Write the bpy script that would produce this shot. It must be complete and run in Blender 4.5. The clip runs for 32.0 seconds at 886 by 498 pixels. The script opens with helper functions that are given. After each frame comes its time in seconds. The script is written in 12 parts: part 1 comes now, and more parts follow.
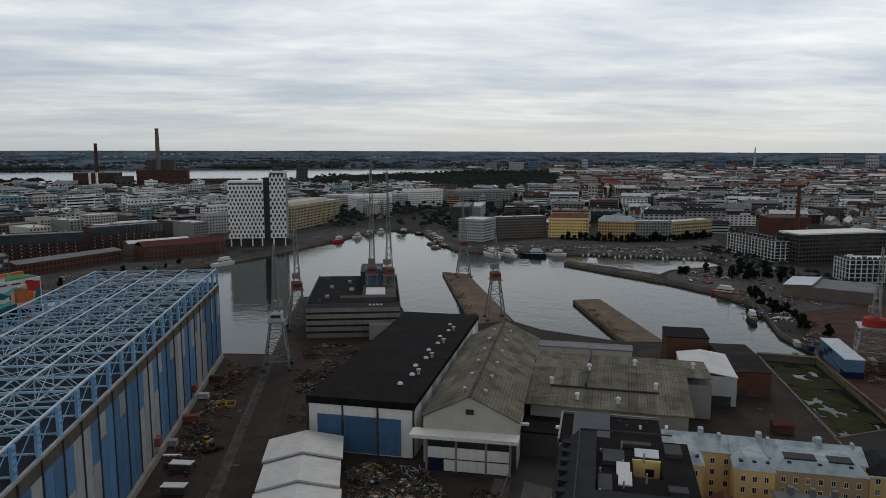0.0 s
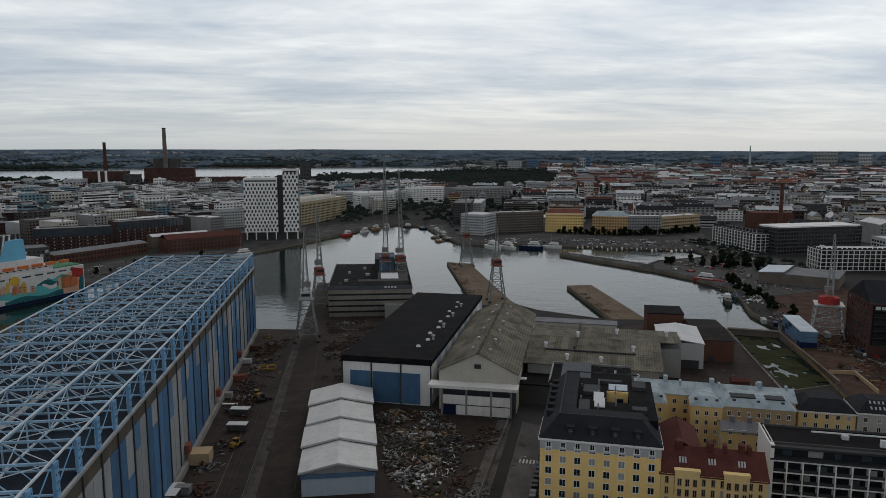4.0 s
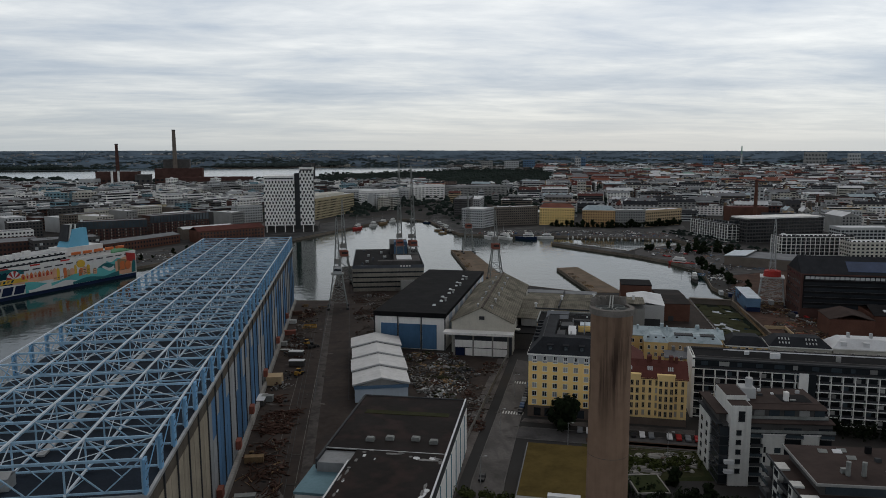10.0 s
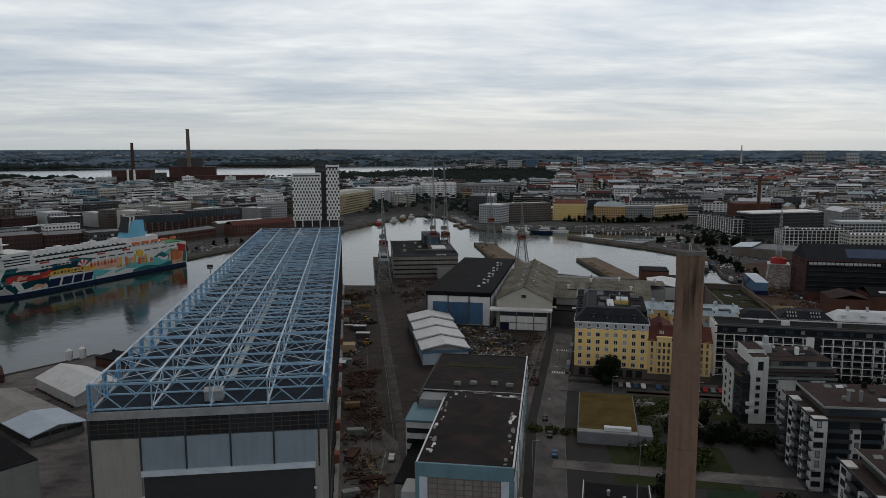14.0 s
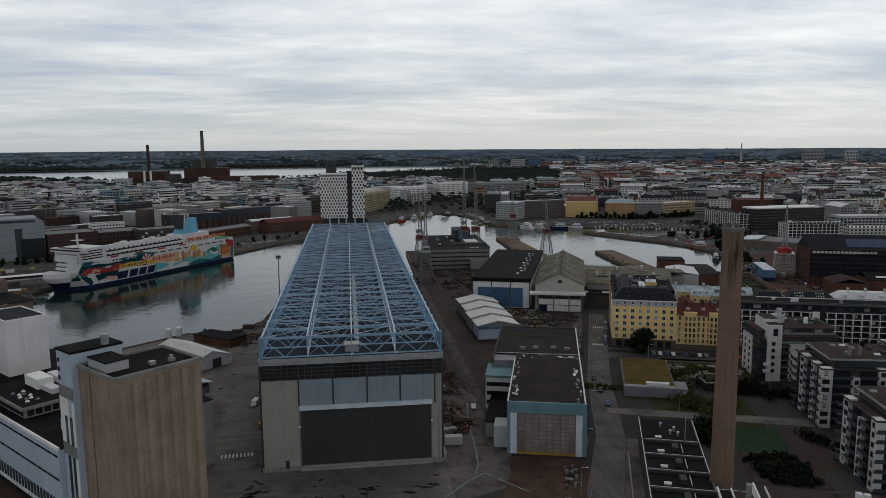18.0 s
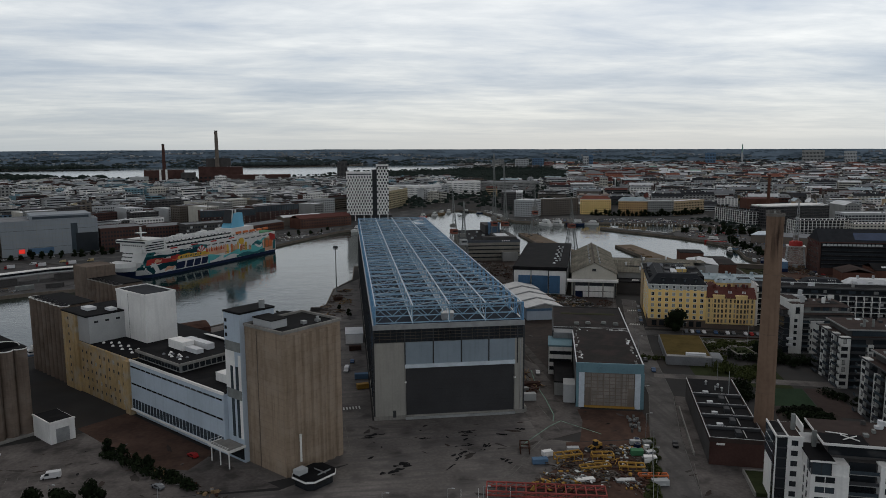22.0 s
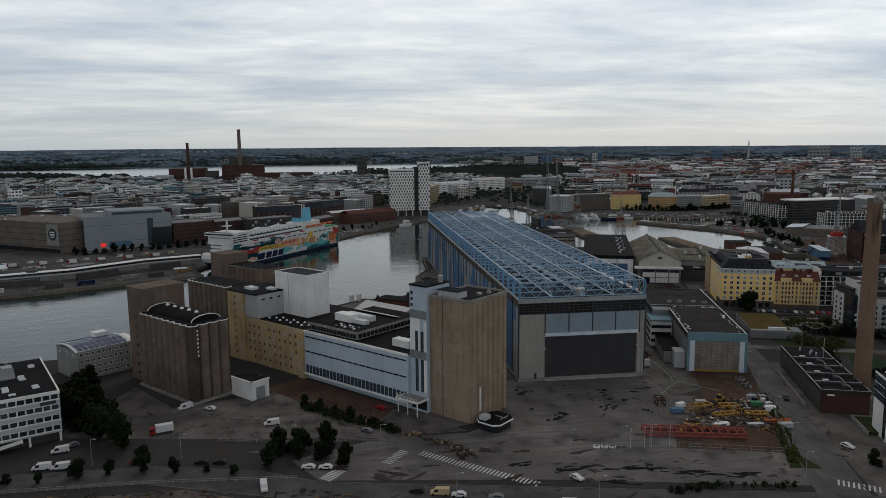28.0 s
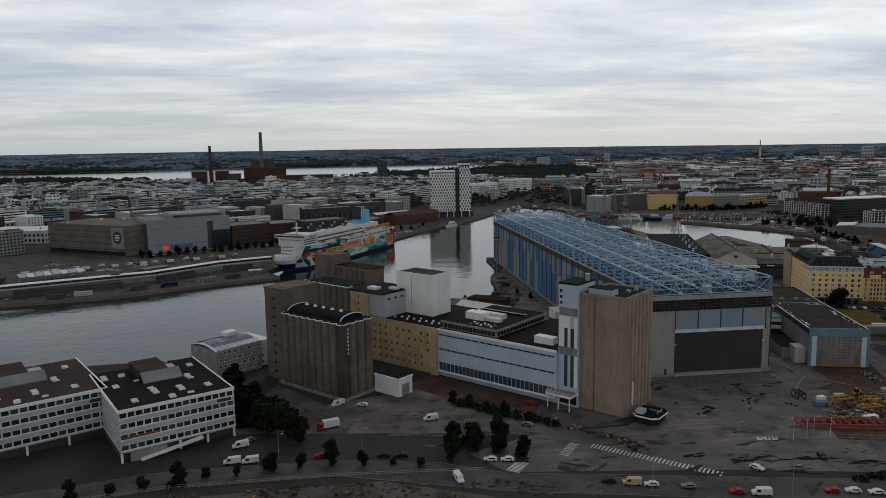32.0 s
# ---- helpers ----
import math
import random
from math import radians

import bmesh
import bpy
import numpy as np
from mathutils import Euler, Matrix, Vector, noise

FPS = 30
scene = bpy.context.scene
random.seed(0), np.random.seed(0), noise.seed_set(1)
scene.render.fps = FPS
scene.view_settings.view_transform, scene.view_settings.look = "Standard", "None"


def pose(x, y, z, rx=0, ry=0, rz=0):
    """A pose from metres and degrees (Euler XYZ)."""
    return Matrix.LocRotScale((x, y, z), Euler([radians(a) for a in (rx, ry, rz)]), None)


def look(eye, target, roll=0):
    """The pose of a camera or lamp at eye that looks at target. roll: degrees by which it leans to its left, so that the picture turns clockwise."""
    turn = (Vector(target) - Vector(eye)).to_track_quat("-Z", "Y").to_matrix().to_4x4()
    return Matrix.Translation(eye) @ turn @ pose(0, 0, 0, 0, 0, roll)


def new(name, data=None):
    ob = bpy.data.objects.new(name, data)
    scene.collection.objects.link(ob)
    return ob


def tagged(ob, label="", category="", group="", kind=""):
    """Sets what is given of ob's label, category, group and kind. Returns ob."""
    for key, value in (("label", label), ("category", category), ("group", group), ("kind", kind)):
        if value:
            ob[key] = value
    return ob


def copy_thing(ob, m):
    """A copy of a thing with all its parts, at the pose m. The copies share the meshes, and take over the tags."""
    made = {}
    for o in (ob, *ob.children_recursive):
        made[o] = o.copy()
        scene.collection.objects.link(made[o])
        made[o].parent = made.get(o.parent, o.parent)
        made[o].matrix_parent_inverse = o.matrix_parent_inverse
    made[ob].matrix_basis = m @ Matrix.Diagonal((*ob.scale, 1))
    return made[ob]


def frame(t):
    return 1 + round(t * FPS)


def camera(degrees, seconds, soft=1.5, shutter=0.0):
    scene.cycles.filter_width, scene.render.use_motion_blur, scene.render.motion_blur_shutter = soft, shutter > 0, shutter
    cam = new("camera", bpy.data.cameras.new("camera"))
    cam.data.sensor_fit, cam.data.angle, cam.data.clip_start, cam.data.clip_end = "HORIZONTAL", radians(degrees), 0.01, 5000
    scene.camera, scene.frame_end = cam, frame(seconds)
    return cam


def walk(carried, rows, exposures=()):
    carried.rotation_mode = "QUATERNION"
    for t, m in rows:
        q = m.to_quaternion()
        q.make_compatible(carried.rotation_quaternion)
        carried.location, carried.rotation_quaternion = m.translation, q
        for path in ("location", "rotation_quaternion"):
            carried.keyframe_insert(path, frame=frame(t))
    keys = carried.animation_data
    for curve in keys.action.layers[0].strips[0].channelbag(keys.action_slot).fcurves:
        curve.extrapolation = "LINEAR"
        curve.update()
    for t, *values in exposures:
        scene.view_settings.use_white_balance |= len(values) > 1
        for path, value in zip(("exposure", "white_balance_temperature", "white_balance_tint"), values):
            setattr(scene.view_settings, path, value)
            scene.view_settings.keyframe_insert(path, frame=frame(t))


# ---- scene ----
cam = camera(63.28, 32.0, 0.55)
PATH = [
    (0, (66.79, -8.23, 100.62), (78.75, 90.12, 87.03), 0.00),
    (1, (65.06, -24.73, 101.77), (76.93, 73.64, 88.22), 0.06),
    (2, (62.52, -36.67, 101.72), (74.54, 61.66, 88.08), -0.08),
    (3, (58.74, -45.06, 101.19), (70.89, 53.24, 87.44), -0.01),
    (6, (51.56, -85.13, 101.31), (63.79, 13.15, 87.50), -0.04),
    (7, (50.22, -100.15, 101.22), (62.33, -1.83, 87.60), -0.12),
    (8, (48.15, -112.05, 101.36), (60.48, -13.77, 87.62), -0.11),
    (9, (44.32, -121.63, 99.96), (56.85, -23.37, 86.24), -0.20),
    (10, (38.81, -132.78, 100.46), (51.39, -34.52, 86.76), -0.16),
    (11, (31.99, -143.95, 99.86), (44.63, -45.72, 86.01), -0.29),
    (12, (23.79, -153.51, 100.45), (36.54, -55.29, 86.62), -0.13),
    (13, (15.72, -167.38, 100.77), (28.41, -69.18, 86.78), -0.18),
    (14, (6.50, -175.74, 99.65), (19.25, -77.52, 85.87), -0.12),
    (17, (-17.73, -211.53, 102.03), (-4.92, -113.35, 87.96), -0.42),
    (18, (-28.35, -221.52, 101.32), (-15.48, -123.33, 87.48), -0.46),
    (19, (-36.61, -231.75, 101.94), (-23.77, -133.58, 87.90), -0.68),
    (20, (-47.31, -241.64, 101.24), (-34.31, -143.45, 87.45), -0.54),
    (21, (-56.14, -250.71, 102.03), (-43.14, -152.56, 87.98), -0.52),
    (22, (-65.53, -260.63, 101.56), (-52.46, -162.46, 87.69), -0.31),
    (23, (-73.39, -270.98, 102.32), (-60.50, -172.82, 88.24), -0.42),
    (24, (-81.18, -283.15, 102.91), (-67.95, -185.01, 88.97), -0.36),
    (25, (-90.86, -287.51, 102.53), (-77.54, -189.41, 88.42), -0.50),
    (28, (-129.35, -295.83, 102.38), (-116.23, -197.72, 88.20), -0.51),
    (29, (-144.23, -295.97, 102.01), (-131.09, -197.82, 88.07), -0.50),
    (30, (-158.57, -296.51, 102.99), (-145.65, -198.36, 88.85), -0.67),
    (31, (-173.34, -296.64, 102.67), (-160.42, -198.46, 88.80), -0.79),
    (32, (-187.72, -296.17, 103.60), (-174.93, -197.99, 89.59), -0.92),
]
walk(cam, [(t, look(e, g, r)) for t, e, g, r in PATH], [(0, 0.0, 6340, 9)])

# ---- world and light: a closed deck of stratocumulus with a soft, weak sun ----
world = bpy.data.worlds.new("overcast")
scene.world = world
world.use_nodes = True
wn, wl = world.node_tree.nodes, world.node_tree.links
wn.clear()


def wnode(kind, **kw):
    n = wn.new(kind)
    for k, v in kw.items():
        n.inputs[k].default_value = v
    return n


def wmath(op, a, b=None):
    n = wn.new("ShaderNodeMath")
    n.operation = op
    for i, v in enumerate((a, b)):
        if v is None:
            continue
        if isinstance(v, (int, float)):
            n.inputs[i].default_value = v
        else:
            wl.new(v, n.inputs[i])
    return n.outputs[0]


def wmix(fac, a, b):
    n = wn.new("ShaderNodeMix")
    n.data_type = "RGBA"
    for i, v in ((0, fac), (6, a), (7, b)):
        if isinstance(v, (int, float)):
            n.inputs[i].default_value = v
        elif isinstance(v, tuple):
            n.inputs[i].default_value = (*v, 1)
        else:
            wl.new(v, n.inputs[i])
    return n.outputs[2]


def wramp(fac, stops):
    n = wn.new("ShaderNodeValToRGB")
    e = n.color_ramp.elements
    while len(e) < len(stops):
        e.new(0.5)
    for el, (p, c) in zip(e, stops):
        el.position, el.color = p, (*c, 1)
    wl.new(fac, n.inputs[0])
    return n.outputs[0]


wtc = wn.new("ShaderNodeTexCoord")
wsep = wn.new("ShaderNodeSeparateXYZ")
wl.new(wtc.outputs["Generated"], wsep.inputs[0])
up = wmath("MAXIMUM", wsep.outputs[2], 0.0)
lift = wmath("ADD", up, 0.07)
wcomb = wn.new("ShaderNodeCombineXYZ")
wl.new(wmath("MULTIPLY", wmath("DIVIDE", wsep.outputs[0], lift), 0.62), wcomb.inputs[0])
wl.new(wmath("DIVIDE", wsep.outputs[1], lift), wcomb.inputs[1])
deck = wnode("ShaderNodeTexNoise", Scale=0.8, Detail=7.0, Roughness=0.56, Distortion=0.5)
bands = wnode("ShaderNodeTexNoise", Scale=0.33, Detail=3.0, Roughness=0.5, Distortion=0.2)
wl.new(wcomb.outputs[0], deck.inputs["Vector"])
wl.new(wcomb.outputs[0], bands.inputs["Vector"])
fluff = wnode("ShaderNodeTexNoise", Scale=3.4, Detail=8.0, Roughness=0.62, Distortion=0.3)
wl.new(wcomb.outputs[0], fluff.inputs["Vector"])
wlong = wn.new("ShaderNodeCombineXYZ")
wl.new(wmath("MULTIPLY", wmath("DIVIDE", wsep.outputs[0], lift), 0.10), wlong.inputs[0])
wl.new(wmath("MULTIPLY", wmath("DIVIDE", wsep.outputs[1], lift), 1.0), wlong.inputs[1])
streaks = wnode("ShaderNodeTexNoise", Scale=0.95, Detail=4.0, Roughness=0.5, Distortion=0.25)
wl.new(wlong.outputs[0], streaks.inputs["Vector"])
cloud = wmath("ADD", wmath("MULTIPLY", deck.outputs[0], 0.42), wmath("ADD", wmath("MULTIPLY", bands.outputs[0], 0.34), wmath("MULTIPLY", fluff.outputs[0], 0.17)))
cloud = wmath("ADD", cloud, wmath("MULTIPLY", streaks.outputs[0], 0.12))
tone = wramp(cloud, [(0.40, (0.43, 0.495, 0.585)), (0.47, (0.545, 0.595, 0.665)), (0.54, (0.71, 0.735, 0.76)), (0.62, (0.93, 0.93, 0.915))])
veil = wramp(up, [(0.0, (1, 1, 1)), (0.02, (0.6, 0.6, 0.6)), (0.075, (0.0, 0.0, 0.0))])
tone = wmix(veil, tone, (0.565, 0.615, 0.645))
height = wn.new("ShaderNodeMapRange")
for i, v in enumerate((0.04, 0.17, 0.955, 1.06)):
    height.inputs[i + 1].default_value = v
wl.new(up, height.inputs[0])
glowdir = wmath("MULTIPLY", wmath("ADD", wmath("MULTIPLY", wsep.outputs[0], 0.10), 1.0), height.outputs[0])
glow = wn.new("ShaderNodeVectorMath")
glow.operation = "SCALE"
wl.new(tone, glow.inputs[0])
wl.new(glowdir, glow.inputs["Scale"])
tone = glow.outputs[0]
# Unseen upper sky made darker to cut the light that reaches the ground.
thick = wramp(up, [(0.26, (0, 0, 0)), (0.55, (1, 1, 1))])
tone = wmix(thick, tone, (0.340, 0.328, 0.328))
sky = wn.new("ShaderNodeTexSky")
sky.sky_type, sky.sun_disc = "NISHITA", False
sky.sun_elevation, sky.sun_rotation = radians(34), radians(20)
skyamt = wn.new("ShaderNodeMix")
skyamt.data_type, skyamt.blend_type = "RGBA", "ADD"
skyamt.inputs[0].default_value = 0.012
wl.new(tone, skyamt.inputs[6])
wl.new(sky.outputs[0], skyamt.inputs[7])
below = wmath("GREATER_THAN", wsep.outputs[2], -0.02)
final = wmix(below, (0.10, 0.11, 0.12), skyamt.outputs[2])
wbg = wnode("ShaderNodeBackground", Strength=0.84)
wl.new(final, wbg.inputs[0])
wout = wn.new("ShaderNodeOutputWorld")
wl.new(wbg.outputs[0], wout.inputs[0])

sun = new("sun", bpy.data.lights.new("sun", "SUN"))
sun.data.energy, sun.data.angle, sun.data.color = 0.5, radians(25), (1.0, 0.96, 0.9)
sun.matrix_world = look((200, 600, 700), (0, 0, 0))


# ---- materials ----
def mat(name, c, r=0.85, metal=0.0, v=0.25, s1=0.12, s2=1.5, bump=0.15, streak=0.0, stain=None, sv=0.6, rnd=0.0, spec=0.05, ribs=None, bands=None):
    """Colour c varied by coarse and fine noise; streak: runs down walls; stain: a second colour in patches; rnd: from piece to piece."""
    m = bpy.data.materials.new(name)
    m.use_nodes = True
    n, l = m.node_tree.nodes, m.node_tree.links
    b = n["Principled BSDF"]
    b.inputs["Roughness"].default_value, b.inputs["Metallic"].default_value = r, metal
    b.inputs["Specular IOR Level"].default_value = spec
    geo = n.new("ShaderNodeNewGeometry")

    def noise_at(scale, detail, squash=None):
        t = n.new("ShaderNodeTexNoise")
        t.inputs["Scale"].default_value, t.inputs["Detail"].default_value = scale, detail
        src = geo.outputs["Position"]
        if squash:
            vm = n.new("ShaderNodeVectorMath")
            vm.operation = "MULTIPLY"
            vm.inputs[1].default_value = squash
            l.new(src, vm.inputs[0])
            src = vm.outputs[0]
        l.new(src, t.inputs["Vector"])
        return t.outputs[0]

    def mixed(fac, a, bb):
        x = n.new("ShaderNodeMix")
        x.data_type = "RGBA"
        for i, val in ((0, fac), (6, a), (7, bb)):
            if isinstance(val, (int, float)):
                x.inputs[i].default_value = val
            elif isinstance(val, tuple):
                x.inputs[i].default_value = (*val, 1)
            else:
                l.new(val, x.inputs[i])
        return x.outputs[2]

    def ramp(fac, lo, hi):
        x = n.new("ShaderNodeMapRange")
        x.inputs[1].default_value, x.inputs[2].default_value = lo, hi
        l.new(fac, x.inputs[0])
        return x.outputs[0]

    lo = tuple(max(0, k * (1 - v)) for k in c)
    hi = tuple(min(1, k * (1 + v)) for k in c)
    coarse, fine = noise_at(s1, 5), noise_at(s2, 4)
    col = mixed(ramp(coarse, 0.32, 0.68), lo, hi)
    col = mixed(ramp(fine, 0.3, 0.7), mixed(0.35, col, lo), mixed(0.35, col, hi))
    if streak:
        run = noise_at(1.0, 4, (0.9, 0.9, 0.05))
        col = mixed(ramp(run, 0.5, 0.75), col, mixed(streak, col, tuple(k * 0.45 for k in c)))
    if stain:
        col = mixed(ramp(noise_at(s1 * 2.3, 6), 0.5, 0.66), col, mixed(sv, col, stain))
    if bands:
        col = mixed(ramp(noise_at(1.0, 5, bands[0]), 0.46, 0.68), col, bands[1])
    if rnd:
        inf = n.new("ShaderNodeObjectInfo")
        hs = n.new("ShaderNodeHueSaturation")
        mr = n.new("ShaderNodeMapRange")
        mr.inputs[3].default_value, mr.inputs[4].default_value = 1 - rnd, 1 + rnd
        l.new(inf.outputs["Random"], mr.inputs[0])
        l.new(mr.outputs[0], hs.inputs["Value"])
        l.new(col, hs.inputs["Color"])
        col = hs.outputs[0]
    if ribs:
        oc = n.new("ShaderNodeTexCoord")
        sp = n.new("ShaderNodeSeparateXYZ")
        l.new(oc.outputs["Object"], sp.inputs[0])
        for axis, gap, width, *deep in ribs:
            w = n.new("ShaderNodeMath")
            w.operation = "PINGPONG"
            l.new(sp.outputs[axis], w.inputs[0])
            w.inputs[1].default_value = gap / 2
            mr = n.new("ShaderNodeMapRange")
            mr.inputs[1].default_value, mr.inputs[2].default_value, mr.inputs[3].default_value, mr.inputs[4].default_value = 0.0, width, deep[0] if deep else 0.6, 0.0
            l.new(w.outputs[0], mr.inputs[0])
            col = mixed(mr.outputs[0], col, tuple(k * 0.25 for k in c))
    l.new(col, b.inputs["Base Color"])
    if bump:
        bp = n.new("ShaderNodeBump")
        bp.inputs["Strength"].default_value, bp.inputs["Distance"].default_value = bump, 0.1
        l.new(fine, bp.inputs["Height"])
        l.new(bp.outputs[0], b.inputs["Normal"])
    return m


M = {}
M["asphalt"] = mat("asphalt", (0.142, 0.130, 0.122), 0.8, v=0.42, s1=0.045, s2=0.9, stain=(0.045, 0.042, 0.041), sv=0.75, bands=((0.05, 0.42, 0.0), (0.105, 0.098, 0.094)))
M["land"] = mat("land", (0.043, 0.042, 0.041), 0.9, v=0.35, s1=0.012, s2=0.08, stain=(0.05, 0.044, 0.038), sv=0.7)
M["yard"] = mat("yard", (0.045, 0.035, 0.03), 0.75, v=0.4, s1=0.05, s2=0.4, stain=(0.03, 0.026, 0.024), sv=0.85)
M["red_dirt"] = mat("red_dirt", (0.078, 0.049, 0.038), 0.95, v=0.4, s1=0.08, s2=0.6, stain=(0.05, 0.035, 0.03))
M["asphalt_dark"] = mat("asphalt_dark", (0.072, 0.064, 0.059), 0.75, v=0.5, s1=0.09, s2=0.9, stain=(0.035, 0.031, 0.029), sv=0.8)
M["asphalt_grey"] = mat("asphalt_grey", (0.108, 0.101, 0.096), 0.8, v=0.4, s1=0.06, s2=1.0, stain=(0.055, 0.052, 0.05), sv=0.7, bands=((0.42, 0.05, 0.0), (0.085, 0.08, 0.077)))
M["paving"] = mat("paving", (0.112, 0.101, 0.095), 0.85, v=0.5, s1=0.06, s2=0.9, stain=(0.045, 0.042, 0.04), sv=0.75)
M["road"] = mat("road", (0.080, 0.077, 0.076), 0.8, v=0.35, s1=0.07, s2=1.1, stain=(0.042, 0.041, 0.041), sv=0.7)
M["marking"] = mat("marking", (0.5, 0.5, 0.48), 0.8, v=0.3, s2=1.2)
M["grass"] = mat("grass", (0.03, 0.037, 0.016), 0.95, v=0.4, s1=0.1, s2=1.0)
M["moss_roof"] = mat("moss_roof", (0.085, 0.062, 0.02), 0.95, v=0.3, s1=0.15, s2=0.8)
M["street"] = mat("street", (0.058, 0.058, 0.058), 0.85, v=0.4, s1=0.03, s2=0.3, stain=(0.12, 0.118, 0.112), sv=0.7)
M["kerb_stone"] = mat("kerb_stone", (0.12, 0.115, 0.11), 0.9, v=0.35, s1=0.3, s2=2.0)
M["quay"] = mat("quay", (0.16, 0.135, 0.11), 0.9, v=0.35, s1=0.06, s2=0.7, streak=0.5)
M["pier"] = mat("pier", (0.155, 0.118, 0.086), 0.9, v=0.3, s1=0.08, s2=0.6, stain=(0.1, 0.09, 0.07))
M["concrete"] = mat("concrete", (0.26, 0.25, 0.23), 0.88, v=0.25, streak=0.35)
M["silo"] = mat("silo", (0.30, 0.232, 0.170), 0.9, v=0.22, s1=0.07, s2=0.7, streak=0.5, stain=(0.37, 0.30, 0.235), sv=0.5, ribs=((2, 2.3, 0.1, 0.22),))
M["silo_dark"] = mat("silo_dark", (0.15, 0.117, 0.094), 0.9, v=0.28, s1=0.08, s2=0.6, streak=0.6, stain=(0.20, 0.17, 0.145), sv=0.5, ribs=((2, 2.0, 0.1, 0.2),))
M["felt"] = mat("felt", (0.011, 0.011, 0.012), 0.85, v=0.35, s1=0.08, s2=0.6, stain=(0.024, 0.023, 0.022), sv=0.4)
M["felt_wet"] = mat("felt_wet", (0.017, 0.014, 0.013), 0.75, v=0.4, s1=0.06, s2=0.5, stain=(0.05, 0.03, 0.026), sv=0.5)
M["felt_red"] = mat("felt_red", (0.052, 0.039, 0.035), 0.9, v=0.3, s1=0.08, s2=0.6)
M["white"] = mat("white", (0.80, 0.79, 0.76), 0.7, v=0.12, streak=0.2)
M["pale_render"] = mat("pale_render", (0.60, 0.60, 0.57), 0.8, v=0.14, s1=0.15, streak=0.3)
M["offwhite"] = mat("offwhite", (0.50, 0.48, 0.42), 0.8, v=0.15, streak=0.25)
M["tent"] = mat("tent", (0.60, 0.60, 0.59), 0.6, v=0.1, s1=0.2, stain=(0.4, 0.4, 0.38), sv=0.3)
M["blue_steel"] = mat("blue_steel", (0.17, 0.34, 0.53), 0.55, v=0.2, s1=0.3, rnd=0.12)
M["truss_steel"] = mat("truss_steel", (0.27, 0.415, 0.545), 0.55, v=0.2, s1=0.3, rnd=0.15)
M["pale_steel"] = mat("pale_steel", (0.56, 0.62, 0.67), 0.55, v=0.15, s1=0.3)
M["hall_blue"] = mat("hall_blue", (0.078, 0.16, 0.275), 0.6, v=0.15, s1=0.2, streak=0.3, rnd=0.2)
M["hall_grey"] = mat("hall_grey", (0.275, 0.285, 0.29), 0.7, v=0.15, s1=0.2, streak=0.35, rnd=0.15)
M["hall_brown"] = mat("hall_brown", (0.095, 0.082, 0.066), 0.8, v=0.25, s1=0.2, streak=0.4)
M["hall_wall"] = mat("hall_wall", (0.33, 0.32, 0.29), 0.8, v=0.12, s1=0.1, streak=0.3)
M["hall_panel"] = mat("hall_panel", (0.24, 0.29, 0.33), 0.6, v=0.1, streak=0.2)
M["hall_door"] = mat("hall_door", (0.05, 0.05, 0.052), 0.6, v=0.15)
M["hall_roof"] = mat("hall_roof", (0.018, 0.025, 0.036), 0.7, v=0.4, s1=0.1)
M["teal_steel"] = mat("teal_steel", (0.15, 0.25, 0.29), 0.6, v=0.15, streak=0.2)
M["steel_dark"] = mat("steel_dark", (0.05, 0.052, 0.055), 0.6, v=0.2)
M["steel_grey"] = mat("steel_grey", (0.22, 0.23, 0.22), 0.6, 0.2, v=0.25, s1=0.4)
M["galv"] = mat("galv", (0.36, 0.37, 0.37), 0.5, 0.5, v=0.2, s1=0.4)
M["red_paint"] = mat("red_paint", (0.36, 0.045, 0.04), 0.55, v=0.2)
M["rust"] = mat("rust", (0.062, 0.036, 0.028), 0.9, v=0.45, s1=0.3, rnd=0.3)
M["red_oxide"] = mat("red_oxide", (0.27, 0.07, 0.06), 0.8, v=0.3)
M["yellow_paint"] = mat("yellow_paint", (0.36, 0.21, 0.05), 0.6, v=0.25)
M["wood"] = mat("wood", (0.22, 0.15, 0.085), 0.85, v=0.35, s1=0.4, rnd=0.2)
M["asbestos"] = mat("asbestos", (0.165, 0.152, 0.122), 0.95, v=0.3, s1=0.08, s2=0.9, stain=(0.085, 0.085, 0.065), sv=0.75, rnd=0.22, ribs=((0, 1.05, 0.16), (1, 2.4, 0.14)))
M["brick"] = mat("brick", (0.108, 0.054, 0.04), 0.9, v=0.3, s1=0.1)
M["brick_dark"] = mat("brick_dark", (0.075, 0.042, 0.036), 0.9, v=0.3, s1=0.1)
M["stack"] = mat("stack", (0.215, 0.146, 0.104), 0.9, v=0.22, s1=0.06, s2=0.8, streak=0.45)


